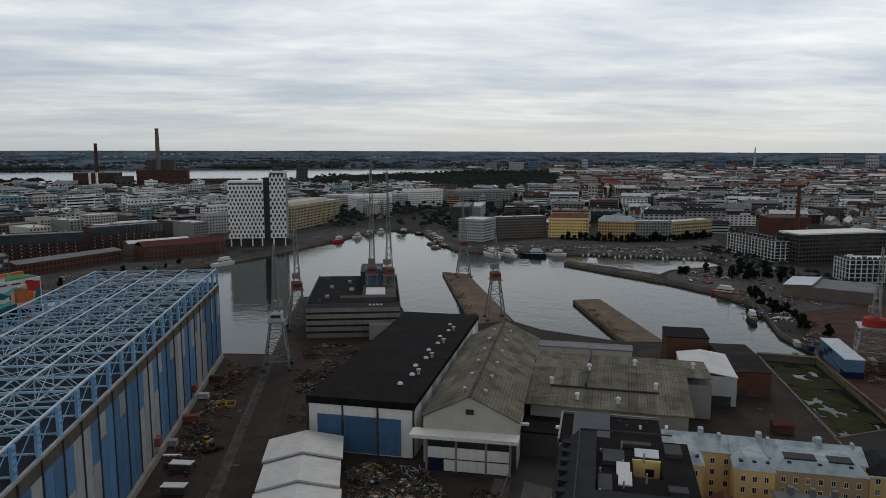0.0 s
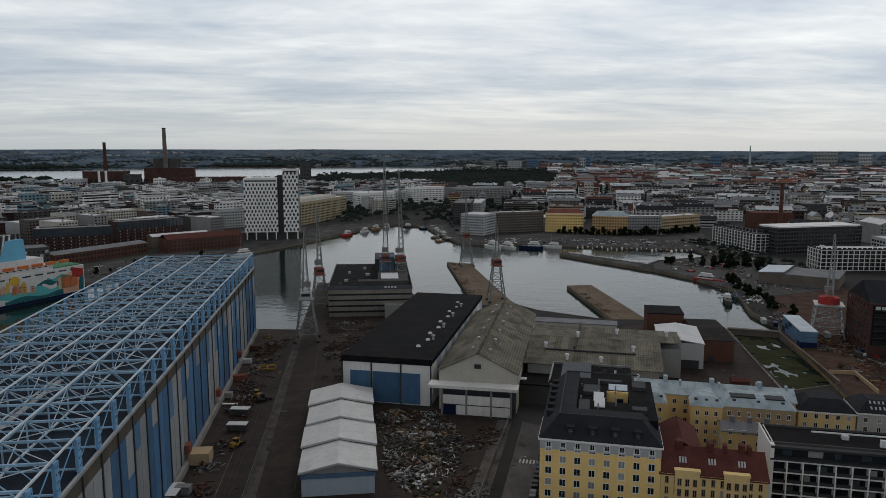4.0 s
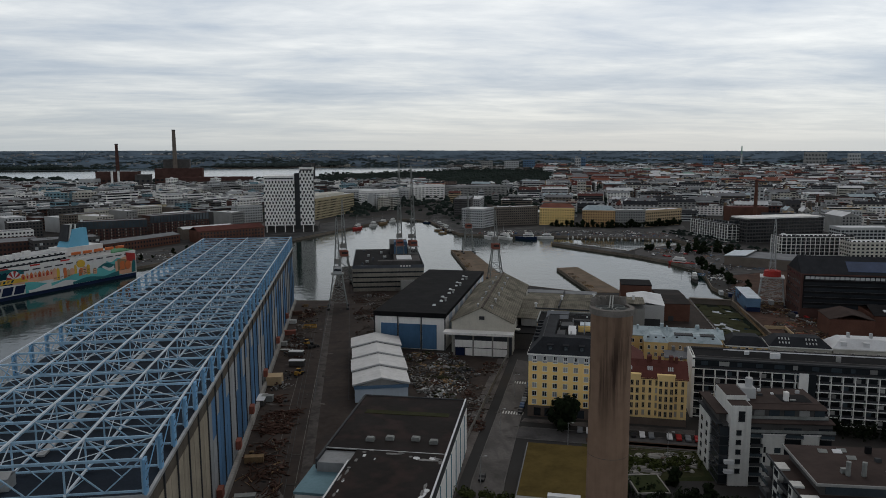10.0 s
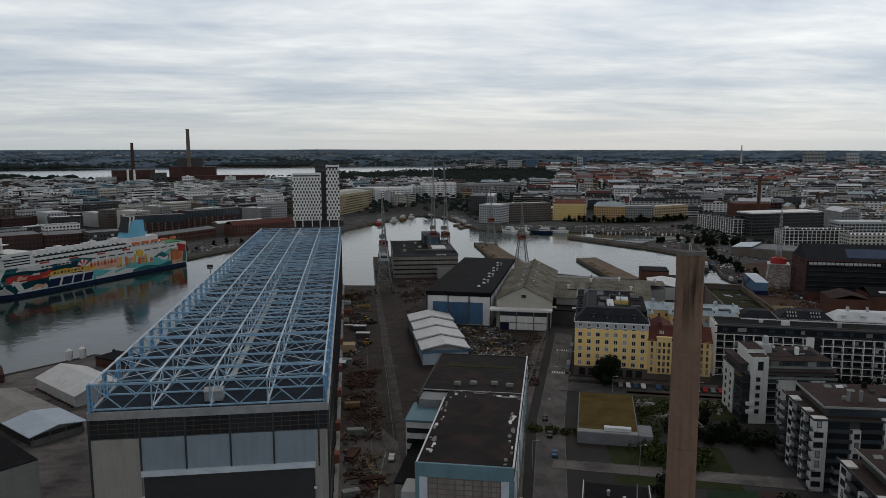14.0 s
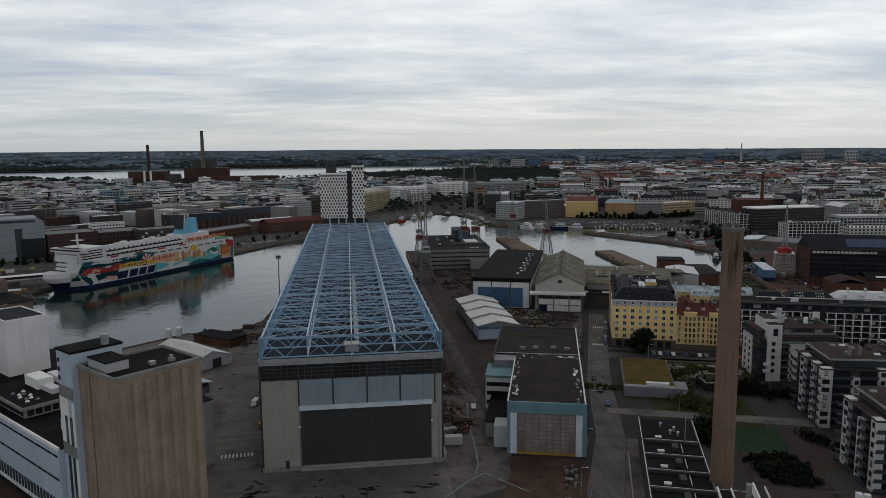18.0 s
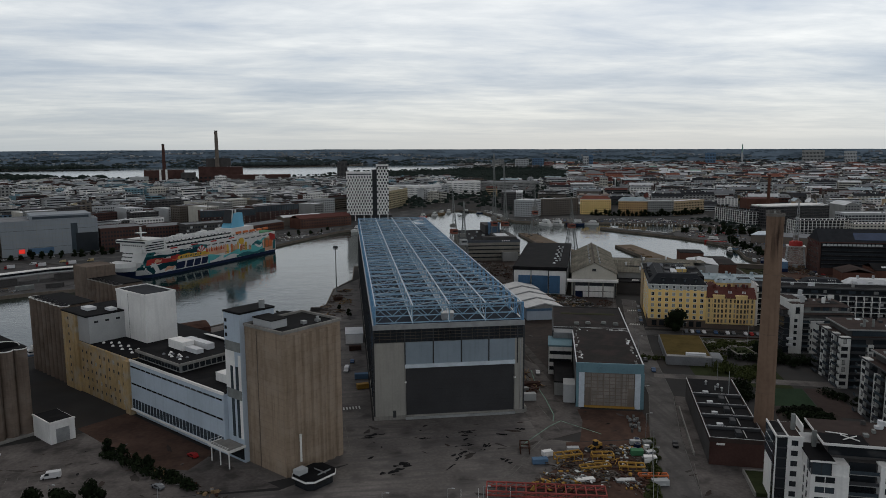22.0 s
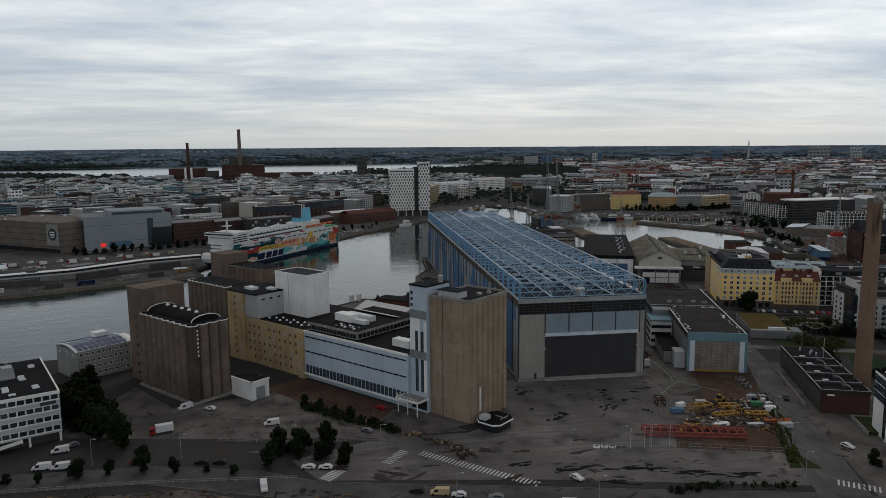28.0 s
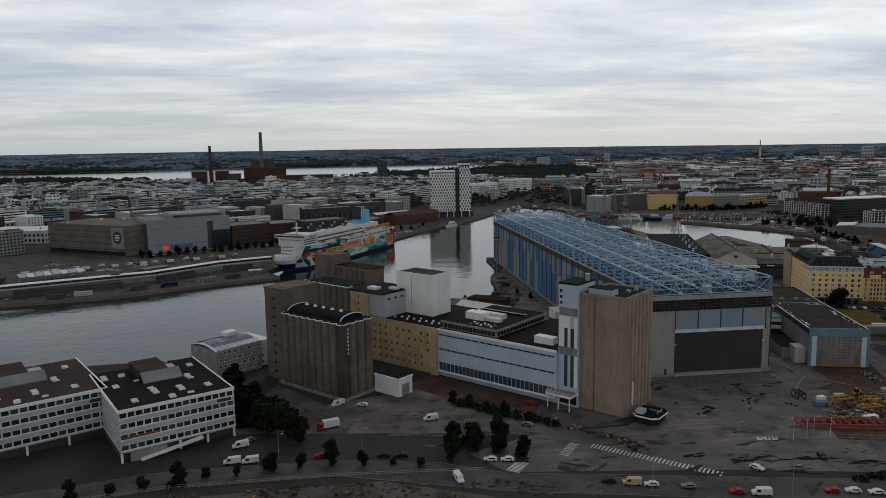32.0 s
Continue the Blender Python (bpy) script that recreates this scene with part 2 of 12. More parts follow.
def soot(m, z0, z1, dark):
    """Irregular soot runs below a chimney's mouth, longer and shorter round the shaft."""
    n, l = m.node_tree.nodes, m.node_tree.links
    b = n["Principled BSDF"]
    old = b.inputs["Base Color"].links[0].from_socket
    tc = n.new("ShaderNodeTexCoord")
    sp = n.new("ShaderNodeSeparateXYZ")
    l.new(tc.outputs["Object"], sp.inputs[0])
    vm = n.new("ShaderNodeVectorMath")
    vm.operation, vm.inputs[1].default_value = "MULTIPLY", (0.95, 0.95, 0.055)
    l.new(tc.outputs["Object"], vm.inputs[0])
    t = n.new("ShaderNodeTexNoise")
    t.inputs["Scale"].default_value, t.inputs["Detail"].default_value, t.inputs["Roughness"].default_value = 1.0, 5, 0.6
    l.new(vm.outputs[0], t.inputs["Vector"])
    run = n.new("ShaderNodeMapRange")
    run.inputs[1].default_value, run.inputs[2].default_value = 0.5, 0.66
    l.new(t.outputs[0], run.inputs[0])
    hi = n.new("ShaderNodeMapRange")
    hi.inputs[1].default_value, hi.inputs[2].default_value = z0, z1
    l.new(sp.outputs[2], hi.inputs[0])
    lo = n.new("ShaderNodeMapRange")
    lo.inputs[1].default_value, lo.inputs[2].default_value, lo.inputs[3].default_value, lo.inputs[4].default_value = z1 + 3.5, z1 + 7.0, 1.0, 0.45
    l.new(sp.outputs[2], lo.inputs[0])
    k = run.outputs[0]
    for other in (hi.outputs[0], lo.outputs[0]):
        q = n.new("ShaderNodeMath")
        q.operation = "MULTIPLY"
        l.new(k, q.inputs[0]), l.new(other, q.inputs[1])
        k = q.outputs[0]
    x = n.new("ShaderNodeMix")
    x.data_type = "RGBA"
    l.new(k, x.inputs[0]), l.new(old, x.inputs[6])
    x.inputs[7].default_value = (*dark, 1)
    l.new(x.outputs[2], b.inputs["Base Color"])


soot(M["stack"], 63.5, 70.5, (0.05, 0.034, 0.026))
M["yellow_wall"] = mat("yellow_wall", (0.9, 0.64, 0.255), 0.85, v=0.1, s1=0.1, streak=0.12)
M["cream_wall"] = mat("cream_wall", (0.76, 0.56, 0.26), 0.85, v=0.1, s1=0.1, streak=0.12)
M["mill_yellow"] = mat("mill_yellow", (0.46, 0.335, 0.175), 0.9, v=0.3, s1=0.09, s2=0.8, streak=0.65, stain=(0.43, 0.385, 0.31), sv=0.8)
M["pale_blue_wall"] = mat("pale_blue_wall", (0.46, 0.53, 0.60), 0.7, v=0.1, streak=0.2)
M["red_roof"] = mat("red_roof", (0.095, 0.036, 0.03), 0.8, v=0.25, s1=0.2)
M["copper_roof"] = mat("copper_roof", (0.38, 0.45, 0.48), 0.6, v=0.2, s1=0.15, stain=(0.2, 0.26, 0.27))
M["dark_roof"] = mat("dark_roof", (0.026, 0.028, 0.032), 0.75, v=0.25, s1=0.2)
M["granite"] = mat("granite", (0.12, 0.092, 0.075), 0.85, v=0.2)
M["grey_wall"] = mat("grey_wall", (0.27, 0.27, 0.26), 0.85, v=0.15, streak=0.2)
M["dark_wall"] = mat("dark_wall", (0.075, 0.072, 0.07), 0.8, v=0.25)
M["tan_wall"] = mat("tan_wall", (0.42, 0.32, 0.2), 0.85, v=0.12)
M["orange_wall"] = mat("orange_wall", (0.50, 0.32, 0.15), 0.85, v=0.12)
M["lightgrey_wall"] = mat("lightgrey_wall", (0.42, 0.43, 0.43), 0.8, v=0.12)
M["brown_wall"] = mat("brown_wall", (0.15, 0.128, 0.108), 0.85, v=0.2)
M["blue_wall"] = mat("blue_wall", (0.1, 0.17, 0.26), 0.8, v=0.2)
M["gold_wall"] = mat("gold_wall", (0.36, 0.305, 0.19), 0.6, v=0.15)
M["roof_light"] = mat("roof_light", (0.62, 0.63, 0.635), 0.7, v=0.15)
M["roof_grey"] = mat("roof_grey", (0.19, 0.197, 0.205), 0.8, v=0.25)
M["roof_terra"] = mat("roof_terra", (0.2, 0.083, 0.06), 0.85, v=0.25)
M["roof_green"] = mat("roof_green", (0.22, 0.36, 0.31), 0.7, v=0.2)
M["glass"] = mat("glass", (0.02, 0.024, 0.028), 0.12, v=0.2, bump=0, rnd=0.3, spec=0.6)
M["glass_sky"] = mat("glass_sky", (0.045, 0.06, 0.072), 0.1, v=0.2, bump=0, spec=0.6)
M["frame_white"] = mat("frame_white", (0.76, 0.75, 0.72), 0.6, v=0.05, bump=0)
M["bark"] = mat("bark", (0.07, 0.05, 0.035), 0.95, v=0.3, s1=1, s2=5)
M["leaf"] = mat("leaf", (0.0105, 0.016, 0.0072), 0.8, v=0.5, s1=0.35, s2=2.5, bump=0, rnd=0.3)
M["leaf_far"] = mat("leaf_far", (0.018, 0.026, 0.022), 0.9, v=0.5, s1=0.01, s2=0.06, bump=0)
# Aerial haze put into the base colours: bluer and paler toward the skyline.
M["leaf_bay_haze"] = mat("leaf_bay_haze", (0.034, 0.046, 0.046), 0.9, v=0.45, s1=0.008, s2=0.05, bump=0)
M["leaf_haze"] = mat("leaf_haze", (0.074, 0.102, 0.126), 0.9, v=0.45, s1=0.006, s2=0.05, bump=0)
M["hill_hazed"] = mat("hill_hazed", (0.108, 0.146, 0.186), 0.9, v=0.4, s1=0.004, s2=0.03, bump=0, bands=((0.0022, 0.0022, 0.075), (0.105, 0.135, 0.165)))
M["turf"] = mat("turf", (0.024, 0.042, 0.023), 0.95, v=0.2, s1=0.1, s2=1.0)
M["moss_dark"] = mat("moss_dark", (0.036, 0.038, 0.018), 0.95, v=0.4, s1=0.15, s2=0.8)
M["faded_red"] = mat("faded_red", (0.20, 0.075, 0.055), 0.8, v=0.3)
M["teal_dark"] = mat("teal_dark", (0.008, 0.045, 0.055), 0.45, v=0.15)
M["teal_deep"] = mat("teal_deep", (0.03, 0.13, 0.14), 0.5, v=0.15)
M["leaf_olive"] = mat("leaf_olive", (0.046, 0.056, 0.018), 0.85, v=0.5, s1=0.35, s2=2.5, bump=0)
M["marking_green"] = mat("marking_green", (0.16, 0.235, 0.19), 0.85, v=0.5, s1=0.3, s2=1.4)
M["marking_worn"] = mat("marking_worn", (0.135, 0.13, 0.12), 0.85, v=0.5, s1=0.2, s2=1.2)
M["damp"] = mat("damp", (0.05, 0.045, 0.041), 0.8, v=0.4, s1=0.3, s2=1.0)
M["pane_pale"] = mat("pane_pale", (0.26, 0.26, 0.25), 0.3, v=0.2, bump=0, rnd=0.4, spec=0.4)
M["door_brown"] = mat("door_brown", (0.19, 0.16, 0.135), 0.8, v=0.25, s1=0.15, streak=0.5)
M["store_dark"] = mat("store_dark", (0.085, 0.094, 0.108), 0.6, v=0.15, s1=0.2)
M["board_concrete"] = mat("board_concrete", (0.225, 0.21, 0.18), 0.9, v=0.25, s1=0.1, s2=0.9, streak=0.35)
M["door_pane"] = mat("door_pane", (0.25, 0.225, 0.2), 0.5, v=0.2, s1=0.2, streak=0.4, rnd=0.1)
M["plot"] = mat("plot", (0.098, 0.084, 0.077), 0.9, v=0.55, s1=0.06, s2=0.8, stain=(0.04, 0.036, 0.034), sv=0.8)
M["store_panel"] = mat("store_panel", (0.265, 0.29, 0.31), 0.6, v=0.1, s1=0.05, streak=0.2)
M["rim_concrete"] = mat("rim_concrete", (0.17, 0.158, 0.145), 0.9, v=0.25, s1=0.4, s2=3)
M["hall_tan"] = mat("hall_tan", (0.27, 0.235, 0.18), 0.8, v=0.2, s1=0.2, streak=0.4, rnd=0.12)
M["tyre"] = mat("tyre", (0.02, 0.02, 0.02), 0.9, bump=0)
M["solar"] = mat("solar", (0.03, 0.05, 0.10), 0.2, v=0.2, bump=0, spec=0.6)
M["scrap"] = mat("scrap", (0.075, 0.062, 0.052), 0.85, v=0.7, s1=0.4, s2=2, stain=(0.17, 0.155, 0.14))
M["scrap_light"] = mat("scrap_light", (0.19, 0.187, 0.18), 0.8, v=0.5, s1=0.4, s2=2)
M["green_paint"] = mat("green_paint", (0.07, 0.2, 0.1), 0.7, v=0.2)
M["navy"] = mat("navy", (0.013, 0.021, 0.055), 0.5, v=0.15)
M["turquoise"] = mat("turquoise", (0.12, 0.42, 0.42), 0.5, v=0.15)
M["orange"] = mat("orange", (0.55, 0.16, 0.06), 0.5, v=0.15)
M["peach"] = mat("peach", (0.62, 0.36, 0.24), 0.5, v=0.15)
M["sunny"] = mat("sunny", (0.62, 0.40, 0.06), 0.5, v=0.15)
M["ship_white"] = mat("ship_white", (0.62, 0.62, 0.60), 0.5, v=0.1, streak=0.15)
M["sky_blue"] = mat("sky_blue", (0.16, 0.42, 0.58), 0.5, v=0.1)
for nm, c in (("car_white", (0.6, 0.6, 0.6)), ("car_black", (0.02, 0.02, 0.022)), ("car_grey", (0.16, 0.17, 0.18)), ("car_red", (0.3, 0.02, 0.02)), ("car_blue", (0.04, 0.08, 0.16)), ("car_beige", (0.45, 0.36, 0.2))):
    M[nm] = mat(nm, c, 0.45, v=0.05, bump=0, spec=0.15)
lamp_red = bpy.data.materials.new("led_red")
lamp_red.use_nodes = True
lamp_red.node_tree.nodes["Principled BSDF"].inputs["Emission Color"].default_value = (1, 0.04, 0.02, 1)
lamp_red.node_tree.nodes["Principled BSDF"].inputs["Emission Strength"].default_value = 0.5
lamp_red.node_tree.nodes["Principled BSDF"].inputs["Base Color"].default_value = (0.4, 0.02, 0.02, 1)
M["led_red"] = lamp_red


def water_material(name, rough, waves, dist):
    m = bpy.data.materials.new(name)
    m.use_nodes = True
    n, l = m.node_tree.nodes, m.node_tree.links
    b = n["Principled BSDF"]
    b.inputs["Base Color"].default_value = (0.009, 0.020, 0.016, 1)
    b.inputs["Roughness"].default_value, b.inputs["IOR"].default_value, b.inputs["Specular IOR Level"].default_value = rough, 1.33, 0.40
    geo = n.new("ShaderNodeNewGeometry")
    hs = []
    for scale, k in waves:
        t = n.new("ShaderNodeTexNoise")
        t.inputs["Scale"].default_value, t.inputs["Detail"].default_value = scale, 4
        l.new(geo.outputs["Position"], t.inputs["Vector"])
        s = n.new("ShaderNodeMath")
        s.operation = "MULTIPLY"
        s.inputs[1].default_value = k
        l.new(t.outputs[0], s.inputs[0])
        hs.append(s.outputs[0])
    a = n.new("ShaderNodeMath")
    l.new(hs[0], a.inputs[0]), l.new(hs[1], a.inputs[1])
    for more in hs[2:]:
        a2 = n.new("ShaderNodeMath")
        l.new(a.outputs[0], a2.inputs[0]), l.new(more, a2.inputs[1])
        a = a2
    bp = n.new("ShaderNodeBump")
    bp.inputs["Strength"].default_value, bp.inputs["Distance"].default_value = 1.0, dist
    l.new(a.outputs[0], bp.inputs["Height"])
    l.new(bp.outputs[0], b.inputs["Normal"])
    return m


M["water"] = water_material("harbour_water", 0.07, ((0.045, 1.0), (0.16, 0.55), (0.4, 0.32)), 0.17)
M["bay"] = water_material("bay_water", 0.12, ((0.02, 1.0), (0.1, 0.3)), 0.12)


# ---- mesh code ----
class Shape:
    """Gathers boxes, prisms, beams and rings into one mesh."""

    def __init__(self):
        self.v, self.f = [], []

    def add(self, verts, faces):
        k = len(self.v)
        self.v.extend(verts)
        self.f.extend(tuple(i + k for i in f) for f in faces)
        return self

    def box(self, x0, y0, z0, x1, y1, z1):
        return self.prism([(x0, y0), (x1, y0), (x1, y1), (x0, y1)], z0, z1)

    def prism(self, poly, z0, z1, top=None):
        n = len(poly)
        up_poly = top or poly
        v = [(x, y, z0) for x, y in poly] + [(x, y, z1) for x, y in up_poly]
        f = [tuple(range(n - 1, -1, -1)), tuple(range(n, 2 * n))]
        f += [(i, (i + 1) % n, n + (i + 1) % n, n + i) for i in range(n)]
        return self.add(v, f)

    def slab(self, pts, thick):
        """A plate over the given corners, thickness downwards."""
        n = len(pts)
        v = [(x, y, z - thick) for x, y, z in pts] + list(pts)
        f = [tuple(range(n - 1, -1, -1)), tuple(range(n, 2 * n))]
        f += [(i, (i + 1) % n, n + (i + 1) % n, n + i) for i in range(n)]
        return self.add(v, f)

    def beam(self, p, q, w, h=None):
        p, q = Vector(p), Vector(q)
        d = (q - p).normalized()
        side = d.cross(Vector((0, 0, 1)))
        side = Vector((1, 0, 0)) if side.length < 1e-4 else side.normalized()
        upv = side.cross(d).normalized()
        side, upv = side * w / 2, upv * (h or w) / 2
        c = [s * side + t * upv for s, t in ((-1, -1), (1, -1), (1, 1), (-1, 1))]
        v = [tuple(p + k) for k in c] + [tuple(q + k) for k in c]
        return self.add(v, [(3, 2, 1, 0), (4, 5, 6, 7), (0, 1, 5, 4), (1, 2, 6, 5), (2, 3, 7, 6), (3, 0, 4, 7)])

    def tube(self, cx, cy, z0, z1, r0, r1=None, n=12, start=0.0):
        r1 = r0 if r1 is None else r1
        a = [start + 2 * math.pi * i / n for i in range(n)]
        return self.prism([(cx + r0 * math.cos(t), cy + r0 * math.sin(t)) for t in a], z0, z1,
                          [(cx + r1 * math.cos(t), cy + r1 * math.sin(t)) for t in a])

    def ring(self, cx, cy, z0, z1, ro, ri, n=24):
        v, f = [], []
        for i in range(n):
            c, s = math.cos(2 * math.pi * i / n), math.sin(2 * math.pi * i / n)
            v += [(cx + ro * c, cy + ro * s, z0), (cx + ro * c, cy + ro * s, z1), (cx + ri * c, cy + ri * s, z1), (cx + ri * c, cy + ri * s, z0)]
        for i in range(n):
            a, b = 4 * i, 4 * ((i + 1) % n)
            f += [(a, b, b + 1, a + 1), (a + 1, b + 1, b + 2, a + 2), (a + 2, b + 2, b + 3, a + 3)]
        return self.add(v, f)

    def gable(self, x0, y0, x1, y1, ze, zr, along="y", over=0.4, thick=0.35):
        """Two roof slopes of a ridge that runs along x or y."""
        x0, y0, x1, y1 = x0 - over, y0 - over, x1 + over, y1 + over
        if along == "y":
            xm = (x0 + x1) / 2
            self.slab([(x0, y0, ze), (xm, y0, zr), (xm, y1, zr), (x0, y1, ze)], thick)
            self.slab([(xm, y0, zr), (x1, y0, ze), (x1, y1, ze), (xm, y1, zr)], thick)
        else:
            ym = (y0 + y1) / 2
            self.slab([(x0, y0, ze), (x1, y0, ze), (x1, ym, zr), (x0, ym, zr)], thick)
            self.slab([(x0, ym, zr), (x1, ym, zr), (x1, y1, ze), (x0, y1, ze)], thick)
        return self

    def mesh(self, name, *mats):
        me = bpy.data.meshes.new(name)
        me.from_pydata(self.v, [], self.f)
        for m in mats:
            me.materials.append(m)
        return me


def part(name, shape, material, parent, label=""):
    me = shape if isinstance(shape, bpy.types.Mesh) else shape.mesh(name, material)
    ob = new(name, me)
    ob.parent = parent
    return tagged(ob, label)


def base(name, x, y, rz, label, category, z=0.0, group="", kind=""):
    ob = new(name)
    ob.empty_display_size = 1
    ob.matrix_world = pose(x, y, z, 0, 0, rz)
    return tagged(ob, label, category, group, kind)


def solo(name, shape, material, label, category, kind="", group="", m=None):
    me = shape if isinstance(shape, bpy.types.Mesh) else shape.mesh(name, material)
    ob = new(name, me)
    if m is not None:
        ob.matrix_world = m
    return tagged(ob, label, category, group, kind)


WIN = {}


def window_mesh(w, h, frame_mat="frame_white", glass_mat="glass", cross=True, t=0.12):
    """A window in the wall plane y = 0 that looks to -y: casing, bars and a set-back pane."""
    key = (w, h, frame_mat, glass_mat, cross, t)
    if key not in WIN:
        s = Shape()
        s.box(-w / 2, -0.1, 0, -w / 2 + t, 0.05, h).box(w / 2 - t, -0.1, 0, w / 2, 0.05, h)
        s.box(-w / 2, -0.1, h - t, w / 2, 0.05, h).box(-w / 2 - 0.05, -0.16, -0.08, w / 2 + 0.05, 0.05, t)
        if cross:
            s.box(-0.04, -0.08, t, 0.04, 0.05, h - t)
        nf = len(s.f)
        s.add([(-w / 2 + t, -0.03, t), (w / 2 - t, -0.03, t), (w / 2 - t, -0.03, h - t), (-w / 2 + t, -0.03, h - t)], [(0, 1, 2, 3)])
        me = s.mesh("window", M[frame_mat], M[glass_mat])
        for i in range(nf, len(s.f)):
            me.polygons[i].material_index = 1
        WIN[key] = me
    return WIN[key]


def windows(parent, me, side, W, D, xs, zs, off=0.0, name="window", alt=None):
    """Windows at the distances xs along a side of a house W wide and D deep, sills at zs."""
    for z in zs:
        for x in xs:
            pick = random.Random(int(x * 131 + z * 917 + W * 77)).random() < 0.27
            ob = new(name, alt if alt and pick else me)
            ob.parent = parent
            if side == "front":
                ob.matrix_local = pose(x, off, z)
            elif side == "back":
                ob.matrix_local = pose(x, D - off, z, 0, 0, 180)
            elif side == "left":
                ob.matrix_local = pose(off, x, z, 0, 0, -90)
            else:
                ob.matrix_local = pose(W - off, x, z, 0, 0, 90)


def spread(a, b, n):
    return [a + (b - a) * (i + 0.5) / n for i in range(n)]


def steps(z0, dz, n):
    return [z0 + dz * i for i in range(n)]

# ---- land and water ----
BASIN = [(-2400, 20), (-900, 40), (-380, 62), (-300, 66), (-272, 68), (-240, 98), (-200, 124), (-148, 158), (-119, 186), (-100, 178),
         (-81, 208), (-77, 262), (-63, 300), (-61, 362), (0, 351), (24, 347), (27, 488), (92, 496), (97, 420), (98, 398), (133, 394),
         (138, 579), (157, 567), (159, 400), (170, 379), (207, 347), (212, 456), (231, 457), (228, 344), (258, 329), (263, 319), (290, 309),
         (297, 322), (300, 356)]
BASIN += [(328, 427), (322, 476), (306, 520), (299, 530), (253, 616), (258, 628), (312, 546), (331, 566), (398, 585),
         (398, 632), (288, 676), (245, 690), (202, 697), (168, 722), (155, 800), (148, 890), (112, 920), (95, 905), (53, 835), (-20, 705),
         (-56, 655), (-76, 638), (-143, 517), (-160, 504), (-246, 364), (-262, 330), (-246, 302), (-252, 297), (-286, 284), (-360, 244),
         (-430, 230), (-900, 170), (-2400, 120)]
DOCK = [(234.5, 216), (263, 222), (287, 306), (263, 317)]
BAY = [(-4300, 2000), (-1900, 2150), (-1100, 2280), (-830, 2330), (-440, 2300), (-200, 2500), (-90, 2700), (-50, 2860), (100, 2980), (330, 3100), (520, 3330), (620, 3800),
       (560, 4560), (110, 4560), (90, 4470), (-30, 4230), (-335, 4030), (-700, 4070), (-760, 4200), (-800, 4560), (-1400, 4560), (-1500, 4200), (-1700, 4060), (-2000, 3950), (-2600, 3700), (-4300, 3300)]
ISLES = [[(-2000, 3720), (-1700, 3660), (-1300, 3700), (-1240, 3760), (-1500, 3800), (-1950, 3790)],
         [(-1700, 2420), (-1180, 2380), (-1080, 2440), (-1240, 2560), (-1600, 2640)]]
LAKE = [(930, 3080), (1080, 3060), (1090, 3190), (940, 3210)]


def inside(x, y, poly):
    hit = False
    for (x0, y0), (x1, y1) in zip(poly, poly[1:] + poly[:1]):
        if (y0 > y) != (y1 > y) and x < (x1 - x0) * (y - y0) / (y1 - y0) + x0:
            hit = not hit
    return hit


def at_water(x, y):
    return inside(x, y, BASIN) or inside(x, y, DOCK) or (inside(x, y, BAY) and not any(inside(x, y, i) for i in ISLES)) or inside(x, y, LAKE)


def build_ground():
    bm = bmesh.new()
    for loop in [[(-4400, -1200), (4400, -1200), (4400, 4640), (-4400, 4640)], BASIN, DOCK, BAY, LAKE]:
        vs = [bm.verts.new((x, y, 0)) for x, y in loop]
        for a, b in zip(vs, vs[1:] + vs[:1]):
            bm.edges.new((a, b))
    bmesh.ops.triangle_fill(bm, use_beauty=True, use_dissolve=False, edges=bm.edges[:], normal=(0, 0, 1))
    me = bpy.data.meshes.new("ground")
    bm.to_mesh(me)
    bm.free()
    me.materials.append(M["land"])
    solo("ground", me, None, "dark grey-brown city ground around the harbour", "ground", "structure")
    for loop, nm in ((BASIN, "quay_wall"), (DOCK, "dock_wall"), (BAY, "shore_wall"), (LAKE, "lake_wall")):
        s = Shape()
        n = len(loop)
        for i in range(n):
            (x0, y0), (x1, y1) = loop[i], loop[(i + 1) % n]
            d = math.hypot(x1 - x0, y1 - y0)
            ox, oy = (y1 - y0) / d * 0.6, -(x1 - x0) / d * 0.6
            if inside((x0 + x1) / 2 + ox, (y0 + y1) / 2 + oy, loop):
                ox, oy = -ox, -oy
            s.prism([(x0, y0), (x1, y1), (x1 + ox, y1 + oy), (x0 + ox, y0 + oy)], -9, 0.25 if nm in ("quay_wall", "dock_wall") else -0.05)
        solo(nm, s, M["quay"], "stained stone and concrete quay edge above the water", "quay", "structure")
    bw = Shape()
    for k in range(90):                                # long low ridges sloped to the camera so the bay mirrors bright sky
        y = 1950 + 30 * k
        bw.add([(-4400, y, -2.9), (4400, y, -2.9), (4400, y + 27, -1.85), (-4400, y + 27, -1.85), (-4400, y + 30, -2.9), (4400, y + 30, -2.9)], [(0, 1, 2, 3), (3, 2, 5, 4)])
    solo("water_bay", bw, M["bay"], "pale far bay water under the overcast sky", "water", "structure")
    w = Shape().box(-4400, -1200, -10, 4400, 1949.9, -2.2)
    solo("water", w, M["water"], "grey-green rippled harbour water", "water", "structure")


build_ground()


def hill_height(a, u):
    """Height of the far country: a is the bearing, u runs from its near edge to the skyline."""
    z = -3 + (101 - 12 * min(1, max(0, a / 0.6))) * u ** 0.85
    return z + (noise.noise((a * 9, 0.3, u)) * 2.2 + noise.noise((a * 60, u * 5, 3)) * 1.2) * min(1, u * 2)


def hill_point(a, u, lift=0.0):
    r = 4600 + 160 * u
    return (r * math.sin(a) - 60, r * math.cos(a) - 150, hill_height(a, u) + lift)


